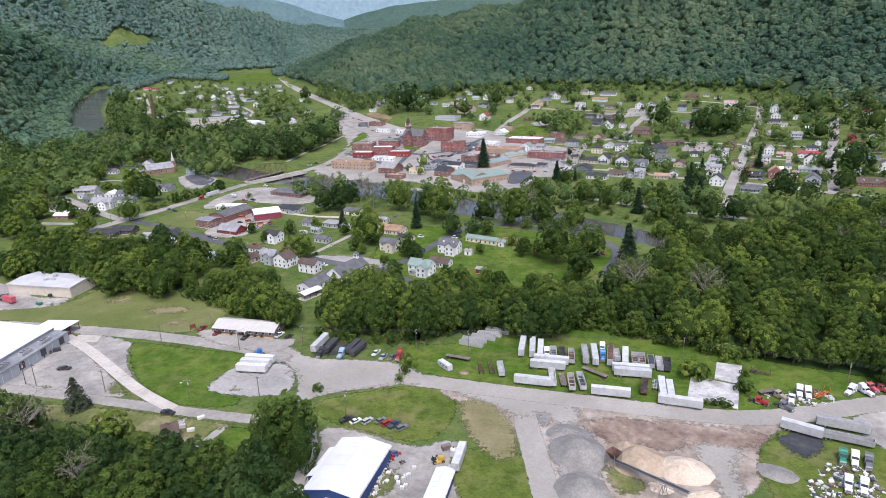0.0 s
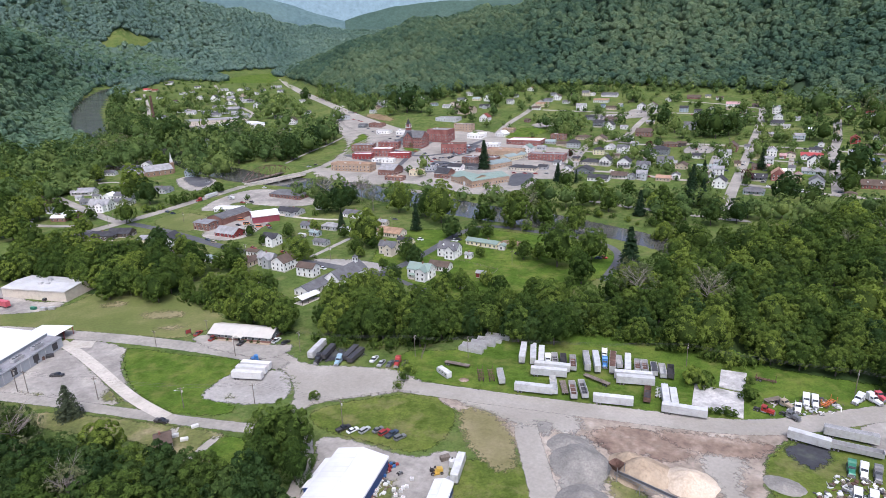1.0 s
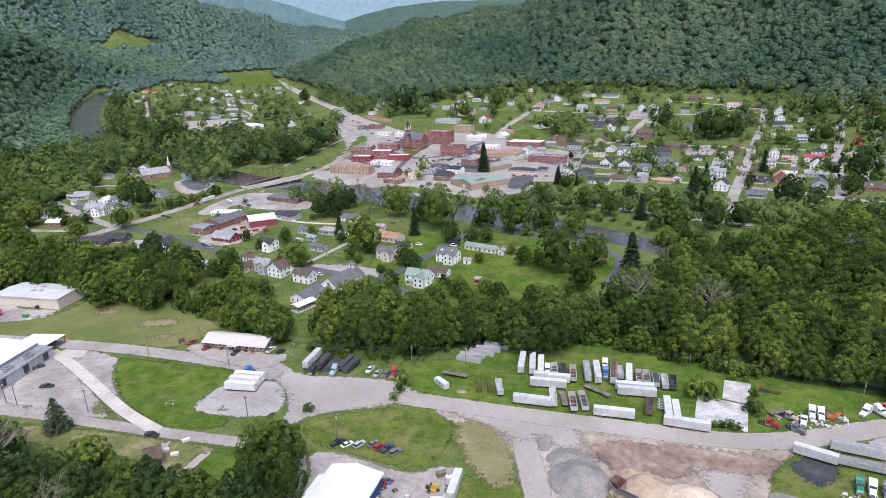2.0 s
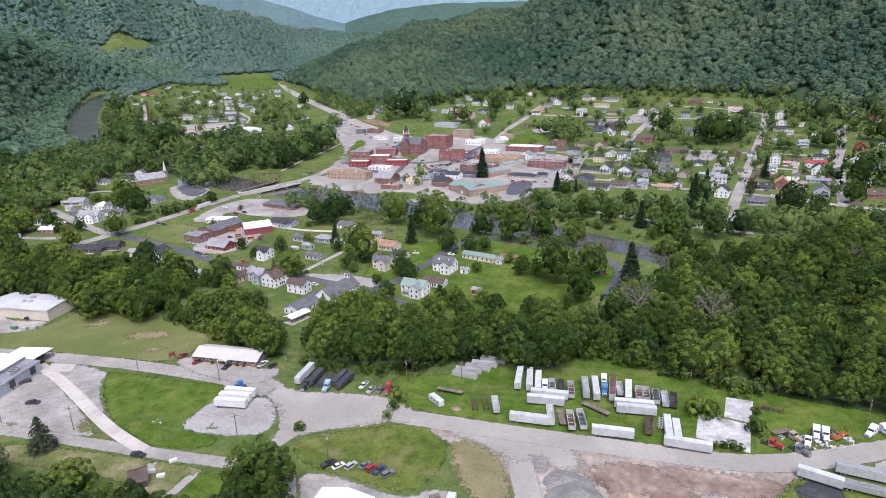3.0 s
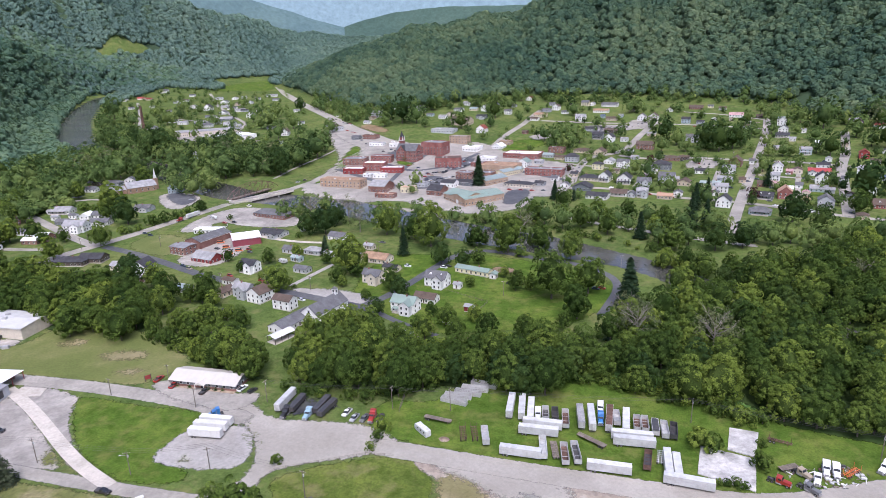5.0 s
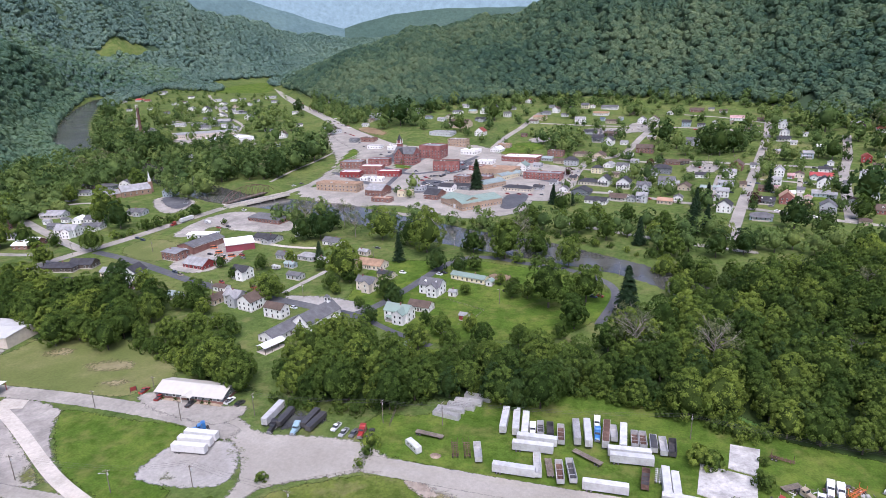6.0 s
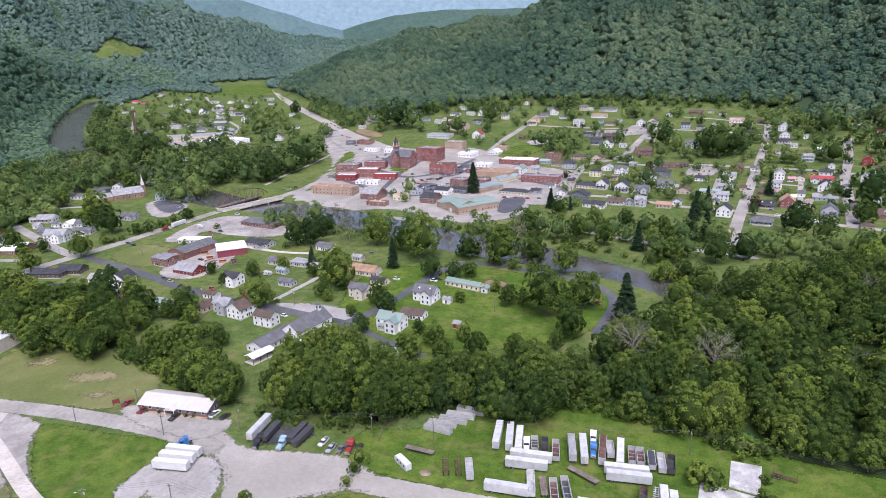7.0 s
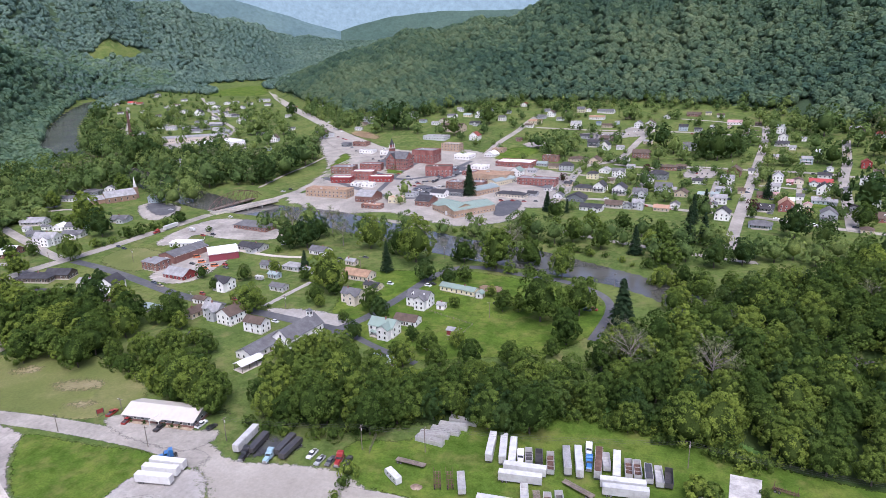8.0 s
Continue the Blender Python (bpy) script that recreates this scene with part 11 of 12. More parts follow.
WOOD_WEST = [(-408.5, 281.4), (-374.0, 288.3), (-386.1, 311.4), (-370.0, 328.5), (-346.1, 324.2), (-309.9, 330.8), (-282.4, 319.5), (-245.6, 291.5), (-244.5, 273.2), (-270.0, 267.0), (-288.4, 269.6), (-332.5, 279.8), (-359.9, 272.6)]
WOOD_SOUTH = [(-234.6, 145.0), (-213.4, 153.6), (-196.9, 145.1), (-171.0, 149.2), (-151.2, 149.7), (-128.7, 144.2), (-110.9, 147.2), (-93.8, 138.9), (-85.1, 128.7), (-80.9, 109.0), (-157.9, 88.5)]
WOOD_EDGE = [(-248.1, 290.6), (-207.8, 282.5), (-186.7, 256.3), (-210.5, 265.6), (-237.5, 277.1)]
EDGE_EAST = [(-31.3, 298.0), (-10.4, 297.0), (13.5, 289.1), (37.9, 284.2), (57.3, 273.5), (55.0, 265.8), (34.6, 273.8), (10.9, 278.8), (-12.4, 285.9), (-31.6, 288.2)]
EDGE_BELT = [(-144.2, 254.9), (-118.3, 251.4), (-88.1, 263.5), (-58.9, 283.4), (-36.4, 283.1), (-35.6, 276.8), (-57.3, 275.8), (-85.8, 256.5), (-115.4, 244.7), (-140.8, 248.6)]
BANK_NORTH = [(-323.4, 579.7), (-252.8, 557.9), (-191.5, 550.8), (-138.0, 536.5), (-99.5, 524.3), (-69.1, 516.8), (-30.5, 498.0), (16.4, 471.1), (16.4, 477.8), (-31.0, 505.5), (-70.2, 524.5), (-100.8, 531.1), (-139.1, 540.9), (-194.1, 558.7), (-258.7, 571.3)]
WOOD_RIVER = [(22.8, 459.8), (45.1, 448.2), (54.3, 430.2), (45.8, 409.8), (28.1, 396.0)]
WOOD_BEND = [(-702.9, 666.7), (-712.0, 764.7), (-612.9, 758.7), (-580.2, 835.2), (-481.9, 800.3), (-428.3, 846.6), (-390.3, 792.0), (-387.3, 664.1), (-430.7, 635.4), (-526.1, 645.8), (-584.9, 617.5), (-577.9, 519.5), (-579.0, 479.1), (-589.1, 451.6), (-712.9, 558.8)]
WOOD_SPIT = [(-812.2, 839.2), (-868.3, 940.0), (-790.6, 888.2), (-681.0, 846.5), (-644.3, 761.5), (-730.7, 761.8)]
WOOD_LEFT = [(-658.9, 512.2), (-579.0, 479.1), (-555.1, 480.6), (-457.7, 377.2), (-441.4, 343.0), (-439.0, 329.1)]
TOWN_AREA = [(-190.0, 1157.3), (-116.3, 1131.4), (24.1, 1101.6), (181.2, 1084.0), (306.9, 932.7), (204.1, 591.6), (90.4, 601.4), (-7.8, 637.3), (-70.6, 771.9), (-193.7, 886.5)]
FAR_QUARTER = [(-740.6, 772.9), (-1170.6, 1260.4), (-1338.2, 1616.9), (-1134.7, 1553.2), (-920.2, 1496.3), (-471.2, 966.2), (-387.7, 723.1), (-452.4, 694.1), (-569.0, 667.9)]
HILL_FOOT = [(-613.9, 1161.4), (-442.3, 994.8), (-383.7, 1002.9), (-326.9, 1078.5), (-256.1, 1125.5), (-190.9, 1163.0), (-116.3, 1130.9), (33.8, 1166.7), (184.5, 1109.0), (305.0, 927.1), (312.8, 956.0), (257.1, 1018.1), (191.8, 1168.1), (24.6, 1225.6), (-198.7, 1209.4), (-337.0, 1112.6), (-395.8, 1035.4), (-707.7, 1344.4)]
HILL_CLEARING = [(191.6, 1103.4), (230.9, 1110.4), (246.1, 1090.3), (234.8, 1046.9), (200.0, 1056.7)]
TOWN_LAWNS = [(38.7, 1185.4), (173.4, 1152.2), (173.8, 1009.8), (35.3, 1013.9)]

tree(-214.9, 283.3, "near", 4, 1.15)
tree(-208.7, 290.9, "near", 4, 1.29)
tree(-227.3, 290.2, "near", 2, 0.93)
tree(-190.5, 285.0, "near", 5, 0.91)
tree(-268.1, 301.5, "near", 0, 0.91)
tree(-242.7, 287.1, "near", 2, 0.71)
tree(-211.1, 308.4, "near", 5, 0.71)
tree(-197.0, 301.2, "near", 0, 0.80)
tree(-248.1, 324.6, "near", 3, 0.67)
tree(-130.8, 300.6, "near", 5, 1.00)
tree(-119.5, 301.4, "near", 1, 0.86)
tree(-107.7, 305.2, "near", 5, 0.84)
tree(-96.7, 311.8, "near", 0, 0.93)
tree(-81.7, 316.3, "near", 2, 0.83)
tree(-66.8, 321.2, "near", 4, 1.00)
tree(-133.2, 286.5, "near", 4, 1.08)
tree(-48.6, 324.7, "near", 4, 0.93)
tree(-28.5, 309.4, "near", 1, 0.68)
tree(-184.8, 259.6, "near", 2, 0.88)
tree(-173.3, 259.8, "near", 4, 0.98)
tree(-162.0, 254.1, "near", 2, 0.71)
tree(-196.1, 263.6, "near", 4, 0.90)
tree(-189.3, 274.5, "near", 5, 0.83)
tree(-222.3, 275.0, "near", 2, 0.68)
tree(-274.2, 506.9, "far", 2, 1.61, "trees of the far quarter", solo=False)
tree(-290.9, 505.3, "far", 2, 1.36, "trees of the far quarter", solo=False)
tree(-201.8, 505.8, "far", 0, 1.55, "trees of the far quarter", solo=False)
tree(-190.2, 516.9, "far", 0, 1.42, "trees of the far quarter", solo=False)
tree(-175.6, 537.5, "far", 1, 1.30, "trees of the far quarter", solo=False)
tree(-141.8, 531.1, "far", 1, 1.01, "trees of the far quarter", solo=False)
tree(-102.8, 516.1, "far", 2, 1.42, "trees of the far quarter", solo=False)
tree(-115.1, 527.4, "far", 0, 1.29, "trees of the far quarter", solo=False)
tree(-81.5, 534.3, "far", 1, 1.39, "trees of the far quarter", solo=False)
tree(-65.6, 524.8, "far", 1, 1.44, "trees of the far quarter", solo=False)
tree(-50.7, 518.1, "far", 1, 1.41, "trees of the far quarter", solo=False)
tree(-28.6, 530.5, "far", 0, 1.33, "trees of the far quarter", solo=False)
tree(-10.2, 531.2, "far", 1, 1.18, "trees of the far quarter", solo=False)
tree(12.2, 545.6, "far", 0, 1.34, "trees of the far quarter", solo=False)
tree(-0.9, 519.4, "far", 0, 1.19, "trees of the far quarter", solo=False)
tree(37.9, 522.4, "far", 0, 1.62, "trees of the far quarter", solo=False)
tree(57.2, 527.2, "far", 0, 1.53, "trees of the far quarter", solo=False)
tree(67.7, 526.7, "far", 1, 1.04, "trees of the far quarter", solo=False)
tree(85.2, 506.7, "far", 0, 1.45, "trees of the far quarter", solo=False)
tree(95.8, 500.6, "far", 0, 1.42, "trees of the far quarter", solo=False)
tree(108.4, 507.8, "far", 0, 1.52, "trees of the far quarter", solo=False)
tree(20.3, 493.7, "far", 2, 1.44, "trees of the far quarter", solo=False)
tree(40.4, 492.8, "far", 1, 1.21, "trees of the far quarter", solo=False)
tree(119.2, 496.4, "far", 2, 1.55, "trees of the far quarter", solo=False)
tree(135.3, 511.2, "far", 1, 1.25, "trees of the far quarter", solo=False)
tree(151.0, 515.1, "far", 2, 1.57, "trees of the far quarter", solo=False)
tree(167.5, 522.7, "far", 0, 1.50, "trees of the far quarter", solo=False)
tree(178.4, 522.2, "far", 0, 1.25, "trees of the far quarter", solo=False)
tree(-260.1, 524.4, "far", 0, 1.59, "trees of the far quarter", solo=False)
tree(-423.0, 582.7, "far", 1, 1.61, "trees of the far quarter", solo=False)
tree(-425.6, 557.4, "far", 1, 1.55, "trees of the far quarter", solo=False)
tree(-444.8, 562.8, "far", 2, 1.62, "trees of the far quarter", solo=False)
tree(-454.6, 567.8, "far", 1, 1.59, "trees of the far quarter", solo=False)
tree(-530.8, 417.9, "far", 2, 2.20, "trees of the far quarter", solo=False)
tree(-492.2, 406.2, "far", 0, 1.68, "trees of the far quarter", solo=False)
tree(-507.6, 437.2, "far", 0, 1.61, "trees of the far quarter", solo=False)
tree(-479.2, 378.4, "far", 0, 1.44, "trees of the far quarter", solo=False)
tree(-531.4, 447.1, "far", 1, 1.52, "trees of the far quarter", solo=False)
tree(-540.9, 482.1, "far", 2, 2.43, "trees of the far quarter", solo=False)
tree(-596.7, 467.7, "far", 1, 1.83, "trees of the far quarter", solo=False)
tree(-596.6, 493.1, "far", 2, 2.54, "trees of the far quarter", solo=False)
tree(-532.4, 500.7, "far", 0, 1.79, "trees of the far quarter", solo=False)
tree(-582.0, 535.5, "far", 1, 1.76, "trees of the far quarter", solo=False)
tree(-552.6, 536.1, "far", 2, 2.11, "trees of the far quarter", solo=False)
tree(-620.8, 543.1, "far", 0, 2.46, "trees of the far quarter", solo=False)
tree(-563.1, 571.0, "far", 2, 2.00, "trees of the far quarter", solo=False)
tree(-552.2, 581.0, "far", 0, 2.02, "trees of the far quarter", solo=False)
tree(-543.1, 489.2, "far", 0, 1.33, "trees of the far quarter", solo=False)
tree(-467.6, 389.3, "mid", 0, 1.47)
tree(-456.0, 400.4, "mid", 4, 1.48)
tree(-435.6, 339.0, "mid", 0, 1.44)
tree(-467.8, 356.4, "mid", 0, 1.38)
tree(-401.2, 324.9, "mid", 0, 1.60)
tree(-377.3, 321.7, "mid", 0, 1.34)
tree(-359.6, 323.3, "mid", 0, 1.55)
tree(-328.5, 311.1, "mid", 0, 1.63)
tree(-311.6, 310.0, "mid", 0, 1.61)
tree(-385.4, 302.0, "mid", 0, 1.36)
tree(-306.8, 319.4, "mid", 0, 1.49)
tree(-286.0, 340.4, "mid", 0, 1.31)
tree(-507.8, 583.1, "mid", 0, 1.79)
tree(-531.4, 517.2, "mid", 0, 1.38)
tree(-444.3, 463.7, "mid", 0, 1.26)
tree(-426.0, 401.7, "mid", 1, 0.78)
tree(-440.1, 395.2, "mid", 0, 0.84)
tree(-270.4, 393.9, "mid", 1, 0.64)
tree(-322.9, 433.3, "mid", 1, 0.55)
tree(-199.2, 405.6, "mid", 0, 0.75)
tree(-168.9, 387.2, "mid", 0, 0.95)
tree(-226.6, 413.9, "mid", 0, 0.78)
tree(-249.0, 378.6, "mid", 4, 0.72)
tree(-212.4, 339.7, "mid", 0, 0.73)
tree(-230.2, 322.3, "mid", 0, 0.85)
tree(-241.2, 326.2, "mid", 0, 0.80)
tree(-159.9, 306.6, "mid", 0, 0.72)
tree(-169.7, 369.1, "mid", 0, 0.61)
tree(-116.1, 345.6, "mid", 0, 0.69)
tree(-102.2, 318.5, "mid", 0, 0.77)
tree(-91.8, 385.5, "mid", 0, 0.60)
tree(-74.9, 406.6, "mid", 0, 0.62)
tree(-54.9, 388.5, "mid", 0, 0.81)
tree(-101.5, 339.0, "mid", 0, 0.68)
tree(-146.5, 351.9, "mid", 0, 0.58)
tree(-208.3, 362.0, "mid", 0, 0.54)
tree(-147.5, 280.6, "near", 0, 0.99)
tree(-144.4, 291.0, "near", 0, 1.07)
tree(-135.2, 267.3, "near", 0, 1.09)
tree(-141.5, 301.0, "near", 4, 1.20)
tree(-137.2, 308.0, "near", 1, 1.03)
tree(-145.1, 266.5, "near", 1, 0.75)
tree(-126.4, 310.7, "near", 0, 1.00)
tree(-125.1, 268.2, "near", 1, 0.87)
tree(-126.6, 257.8, "near", 2, 0.92)
tree(-1005.2, 1051.6, "far", 1, 1.93, "trees of the far quarter", solo=False)
tree(-879.4, 909.4, "far", 2, 2.42, "trees of the far quarter", solo=False)
tree(-771.4, 790.9, "far", 0, 2.04, "trees of the far quarter", solo=False)
tree(-696.9, 718.2, "far", 1, 1.55, "trees of the far quarter", solo=False)
tree(-807.2, 846.0, "far", 2, 1.93, "trees of the far quarter", solo=False)
tree(-660.8, 665.3, "far", 1, 1.45, "trees of the far quarter", solo=False)
tree(-721.0, 763.0, "far", 0, 1.70, "trees of the far quarter", solo=False)
tree(-796.8, 856.7, "far", 2, 1.78, "trees of the far quarter", solo=False)
tree(-661.3, 727.1, "far", 1, 1.55, "trees of the far quarter", solo=False)
tree(-626.6, 714.0, "far", 2, 2.01, "trees of the far quarter", solo=False)
tree(-566.2, 695.9, "far", 1, 1.65, "trees of the far quarter", solo=False)
tree(-531.7, 678.8, "far", 2, 2.13, "trees of the far quarter", solo=False)
tree(-615.8, 729.6, "far", 0, 1.59, "trees of the far quarter", solo=False)
tree(-470.3, 699.9, "far", 2, 2.13, "trees of the far quarter", solo=False)
tree(-425.9, 667.8, "far", 2, 2.15, "trees of the far quarter", solo=False)
tree(-438.5, 736.1, "far", 1, 1.45, "trees of the far quarter", solo=False)
tree(-435.2, 768.2, "far", 2, 2.00, "trees of the far quarter", solo=False)
tree(-492.1, 898.9, "far", 2, 1.86, "trees of the far quarter", solo=False)
tree(-576.8, 784.0, "far", 1, 1.39, "trees of the far quarter", solo=False)
tree(-721.9, 955.2, "far", 2, 1.55, "trees of the far quarter", solo=False)
tree(-580.7, 853.7, "far", 1, 1.46, "trees of the far quarter", solo=False)

tree(-173.2, 1013.1, "far", 0, 1.26, "garden trees of the town", False)
tree(-205.6, 1102.8, "far", 1, 1.31, "garden trees of the town", False)
tree(-225.7, 1127.9, "far", 2, 1.40, "garden trees of the town", False)
tree(-171.9, 1077.6, "far", 0, 1.14, "garden trees of the town", False)
tree(-117.5, 890.3, "far", 1, 1.54, "garden trees of the town", False)
tree(-99.3, 869.5, "far", 2, 2.52, "garden trees of the town", False)
tree(-79.9, 851.1, "far", 0, 1.75, "garden trees of the town", False)
tree(-69.9, 879.8, "far", 1, 1.50, "garden trees of the town", False)
tree(-91.5, 903.6, "far", 2, 2.06, "garden trees of the town", False)
tree(-94.4, 1055.9, "far", 0, 2.00, "garden trees of the town", False)
tree(-10.9, 1077.8, "far", 1, 1.54, "garden trees of the town", False)
tree(2.2, 1081.9, "far", 2, 2.05, "garden trees of the town", False)
tree(-18.9, 914.8, "far", 0, 1.47, "garden trees of the town", False)
tree(-22.9, 824.8, "far", 1, 0.95, "garden trees of the town", False)
tree(36.7, 896.9, "fardark", 0, 2.85, "garden trees of the town", False)
tree(50.0, 873.6, "far", 0, 1.94, "garden trees of the town", False)
tree(41.5, 942.0, "far", 1, 1.54, "garden trees of the town", False)
tree(58.5, 838.4, "far", 2, 1.58, "garden trees of the town", False)
tree(83.5, 881.0, "fardark", 0, 2.27, "garden trees of the town", False)
tree(31.8, 838.4, "far", 1, 1.42, "garden trees of the town", False)
tree(62.4, 1079.8, "far", 2, 1.39, "garden trees of the town", False)
tree(54.2, 1088.3, "far", 0, 0.91, "garden trees of the town", False)
tree(33.3, 1124.2, "far", 1, 0.94, "garden trees of the town", False)
tree(-4.7, 805.2, "far", 2, 1.08, "garden trees of the town", False)
tree(14.1, 715.7, "far", 0, 1.48, "garden trees of the town", False)
tree(2.2, 723.1, "far", 1, 1.25, "garden trees of the town", False)
tree(-6.6, 709.3, "far", 2, 1.10, "garden trees of the town", False)
tree(8.2, 692.1, "far", 0, 0.72, "garden trees of the town", False)
tree(19.7, 696.5, "fardark", 0, 1.00, "garden trees of the town", False)
tree(17.7, 781.0, "red", 0, 1.00, "garden trees of the town", False)
tree(-67.5, 727.2, "red", 0, 1.05, "garden trees of the town", False)
tree(-62.0, 666.4, "far", 1, 0.79, "garden trees of the town", False)
tree(-68.2, 608.9, "conifer", 2, 1.26, "garden trees of the town", False)
tree(-50.5, 605.5, "conifer", 0, 0.60, "garden trees of the town", False)
tree(32.6, 656.4, "far", 1, 1.12, "garden trees of the town", False)
tree(-51.1, 698.1, "far", 2, 0.69, "garden trees of the town", False)
tree(-17.1, 687.0, "far", 0, 0.78, "garden trees of the town", False)
tree(63.9, 622.0, "conifer", 1, 1.19, "garden trees of the town", False)
tree(51.7, 712.8, "far", 2, 0.81, "garden trees of the town", False)
tree(90.1, 1032.9, "fardark", 1, 1.08, "garden trees of the town", False)
tree(-34.9, 776.4, "far", 1, 0.40, "garden trees of the town", False)
tree(96.0, 839.6, "fardark", 1, 2.76, "garden trees of the town", False)
tree(83.0, 856.5, "fardark", 0, 2.68, "garden trees of the town", False)
tree(112.4, 854.7, "fardark", 1, 2.67, "garden trees of the town", False)
tree(125.3, 880.9, "far", 2, 1.99, "garden trees of the town", False)
tree(143.7, 930.8, "far", 0, 1.29, "garden trees of the town", False)
tree(145.4, 913.0, "far", 1, 1.11, "garden trees of the town", False)
tree(145.5, 988.9, "fardark", 1, 1.46, "garden trees of the town", False)
tree(176.3, 1076.7, "far", 0, 1.35, "garden trees of the town", False)
tree(177.9, 986.5, "far", 1, 1.58, "garden trees of the town", False)
tree(167.0, 931.1, "far", 2, 1.50, "garden trees of the town", False)
tree(192.4, 1055.3, "far", 0, 1.35, "garden trees of the town", False)
tree(208.8, 1020.0, "far", 1, 1.35, "garden trees of the town", False)
tree(212.7, 994.0, "far", 2, 1.91, "garden trees of the town", False)
tree(231.6, 957.3, "far", 0, 3.27, "garden trees of the town", False)
tree(207.7, 891.1, "far", 1, 1.30, "garden trees of the town", False)
tree(196.4, 830.2, "far", 2, 1.47, "garden trees of the town", False)
tree(207.1, 817.7, "fardark", 1, 2.00, "garden trees of the town", False)
tree(222.7, 988.1, "far", 1, 1.32, "garden trees of the town", False)
tree(254.3, 902.9, "far", 2, 2.43, "garden trees of the town", False)
tree(295.4, 977.6, "far", 0, 2.33, "garden trees of the town", False)
tree(270.5, 846.1, "fardark", 1, 2.61, "garden trees of the town", False)
tree(257.4, 857.4, "far", 2, 1.85, "garden trees of the town", False)
tree(291.7, 948.1, "farpale", 1, 2.06, "garden trees of the town", False)
tree(187.4, 636.1, "fardark", 0, 3.35, "garden trees of the town", False)
tree(207.0, 680.5, "fardark", 1, 1.85, "garden trees of the town", False)
tree(243.1, 756.5, "far", 0, 1.47, "garden trees of the town", False)
tree(128.2, 744.7, "far", 1, 1.22, "garden trees of the town", False)
tree(136.1, 760.1, "far", 2, 0.97, "garden trees of the town", False)
tree(119.0, 727.4, "far", 0, 0.72, "garden trees of the town", False)
tree(89.0, 721.9, "far", 1, 1.00, "garden trees of the town", False)
tree(100.1, 745.9, "far", 2, 1.24, "garden trees of the town", False)
tree(122.0, 679.8, "conifer", 0, 0.99, "garden trees of the town", False)
tree(102.3, 630.5, "red", 0, 1.24, "garden trees of the town", False)
tree(125.1, 580.0, "fardark", 0, 1.79, "garden trees of the town", False)
tree(132.9, 596.3, "far", 0, 0.98, "garden trees of the town", False)
tree(143.5, 567.0, "fardark", 0, 1.33, "garden trees of the town", False)
tree(164.4, 615.6, "far", 2, 0.94, "garden trees of the town", False)
tree(179.0, 694.1, "far", 0, 1.11, "garden trees of the town", False)
tree(152.4, 763.3, "far", 1, 0.72, "garden trees of the town", False)
tree(167.5, 778.2, "far", 2, 1.12, "garden trees of the town", False)
tree(168.7, 815.6, "far", 0, 1.33, "garden trees of the town", False)
tree(159.6, 814.6, "far", 1, 1.21, "garden trees of the town", False)
tree(145.0, 817.4, "far", 2, 1.26, "garden trees of the town", False)
tree(62.4, 603.3, "far", 0, 1.53, "garden trees of the town", False)
tree(58.3, 626.3, "fardark", 1, 1.06, "garden trees of the town", False)
tree(86.5, 672.2, "far", 2, 1.12, "garden trees of the town", False)
tree(51.8, 588.3, "conifer", 0, 1.12, "garden trees of the town", False)
tree(171.5, 589.3, "far", 1, 0.47, "garden trees of the town", False)
tree(-382.5, 999.0, "fardark", 1, 2.90, "garden trees of the town", False)
tree(-354.0, 975.5, "fardark", 0, 4.05, "garden trees of the town", False)
tree(-330.7, 978.3, "far", 1, 2.13, "garden trees of the town", False)
tree(-375.9, 955.3, "far", 2, 2.04, "garden trees of the town", False)
tree(-308.9, 955.1, "far", 0, 1.39, "garden trees of the town", False)
tree(-269.9, 948.4, "far", 1, 1.31, "garden trees of the town", False)
tree(-232.0, 923.2, "far", 2, 1.13, "garden trees of the town", False)
tree(-209.8, 968.8, "far", 0, 1.50, "garden trees of the town", False)
tree(-202.7, 889.8, "far", 1, 0.95, "garden trees of the town", False)
tree(-251.0, 952.6, "fardark", 0, 2.52, "garden trees of the town", False)
tree(-216.8, 1036.3, "fardark", 1, 2.53, "garden trees of the town", False)
tree(-236.0, 1071.5, "far", 1, 1.37, "garden trees of the town", False)
tree(-428.1, 1092.8, "far", 2, 1.78, "garden trees of the town", False)
tree(-337.1, 1077.5, "fardark", 0, 2.21, "garden trees of the town", False)
tree(-365.6, 1068.2, "far", 1, 1.65, "garden trees of the town", False)
tree(-312.0, 1137.5, "far", 2, 1.97, "garden trees of the town", False)
tree(-329.7, 1105.5, "far", 0, 1.90, "garden trees of the town", False)
tree(-265.5, 1121.0, "far", 1, 1.44, "garden trees of the town", False)
tree(-450.4, 1013.0, "far", 2, 2.18, "garden trees of the town", False)
tree(-456.5, 991.0, "far", 0, 1.64, "garden trees of the town", False)
tree(-205.9, 834.5, "far", 1, 0.64, "garden trees of the town", False)
tree(-152.1, 656.4, "conifer", 2, 2.09, "garden trees of the town", False)
tree(-215.2, 640.2, "far", 0, 1.35, "garden trees of the town", False)
tree(-207.7, 607.9, "far", 1, 0.78, "garden trees of the town", False)
tree(-225.2, 620.5, "far", 2, 0.80, "garden trees of the town", False)
tree(-270.0, 755.9, "far", 0, 0.58, "garden trees of the town", False)
tree(-116.1, 555.9, "far", 1, 0.61, "garden trees of the town", False)
tree(-128.7, 564.5, "far", 2, 0.71, "garden trees of the town", False)
tree(-85.0, 842.6, "far", 0, 1.63, "garden trees of the town", False)
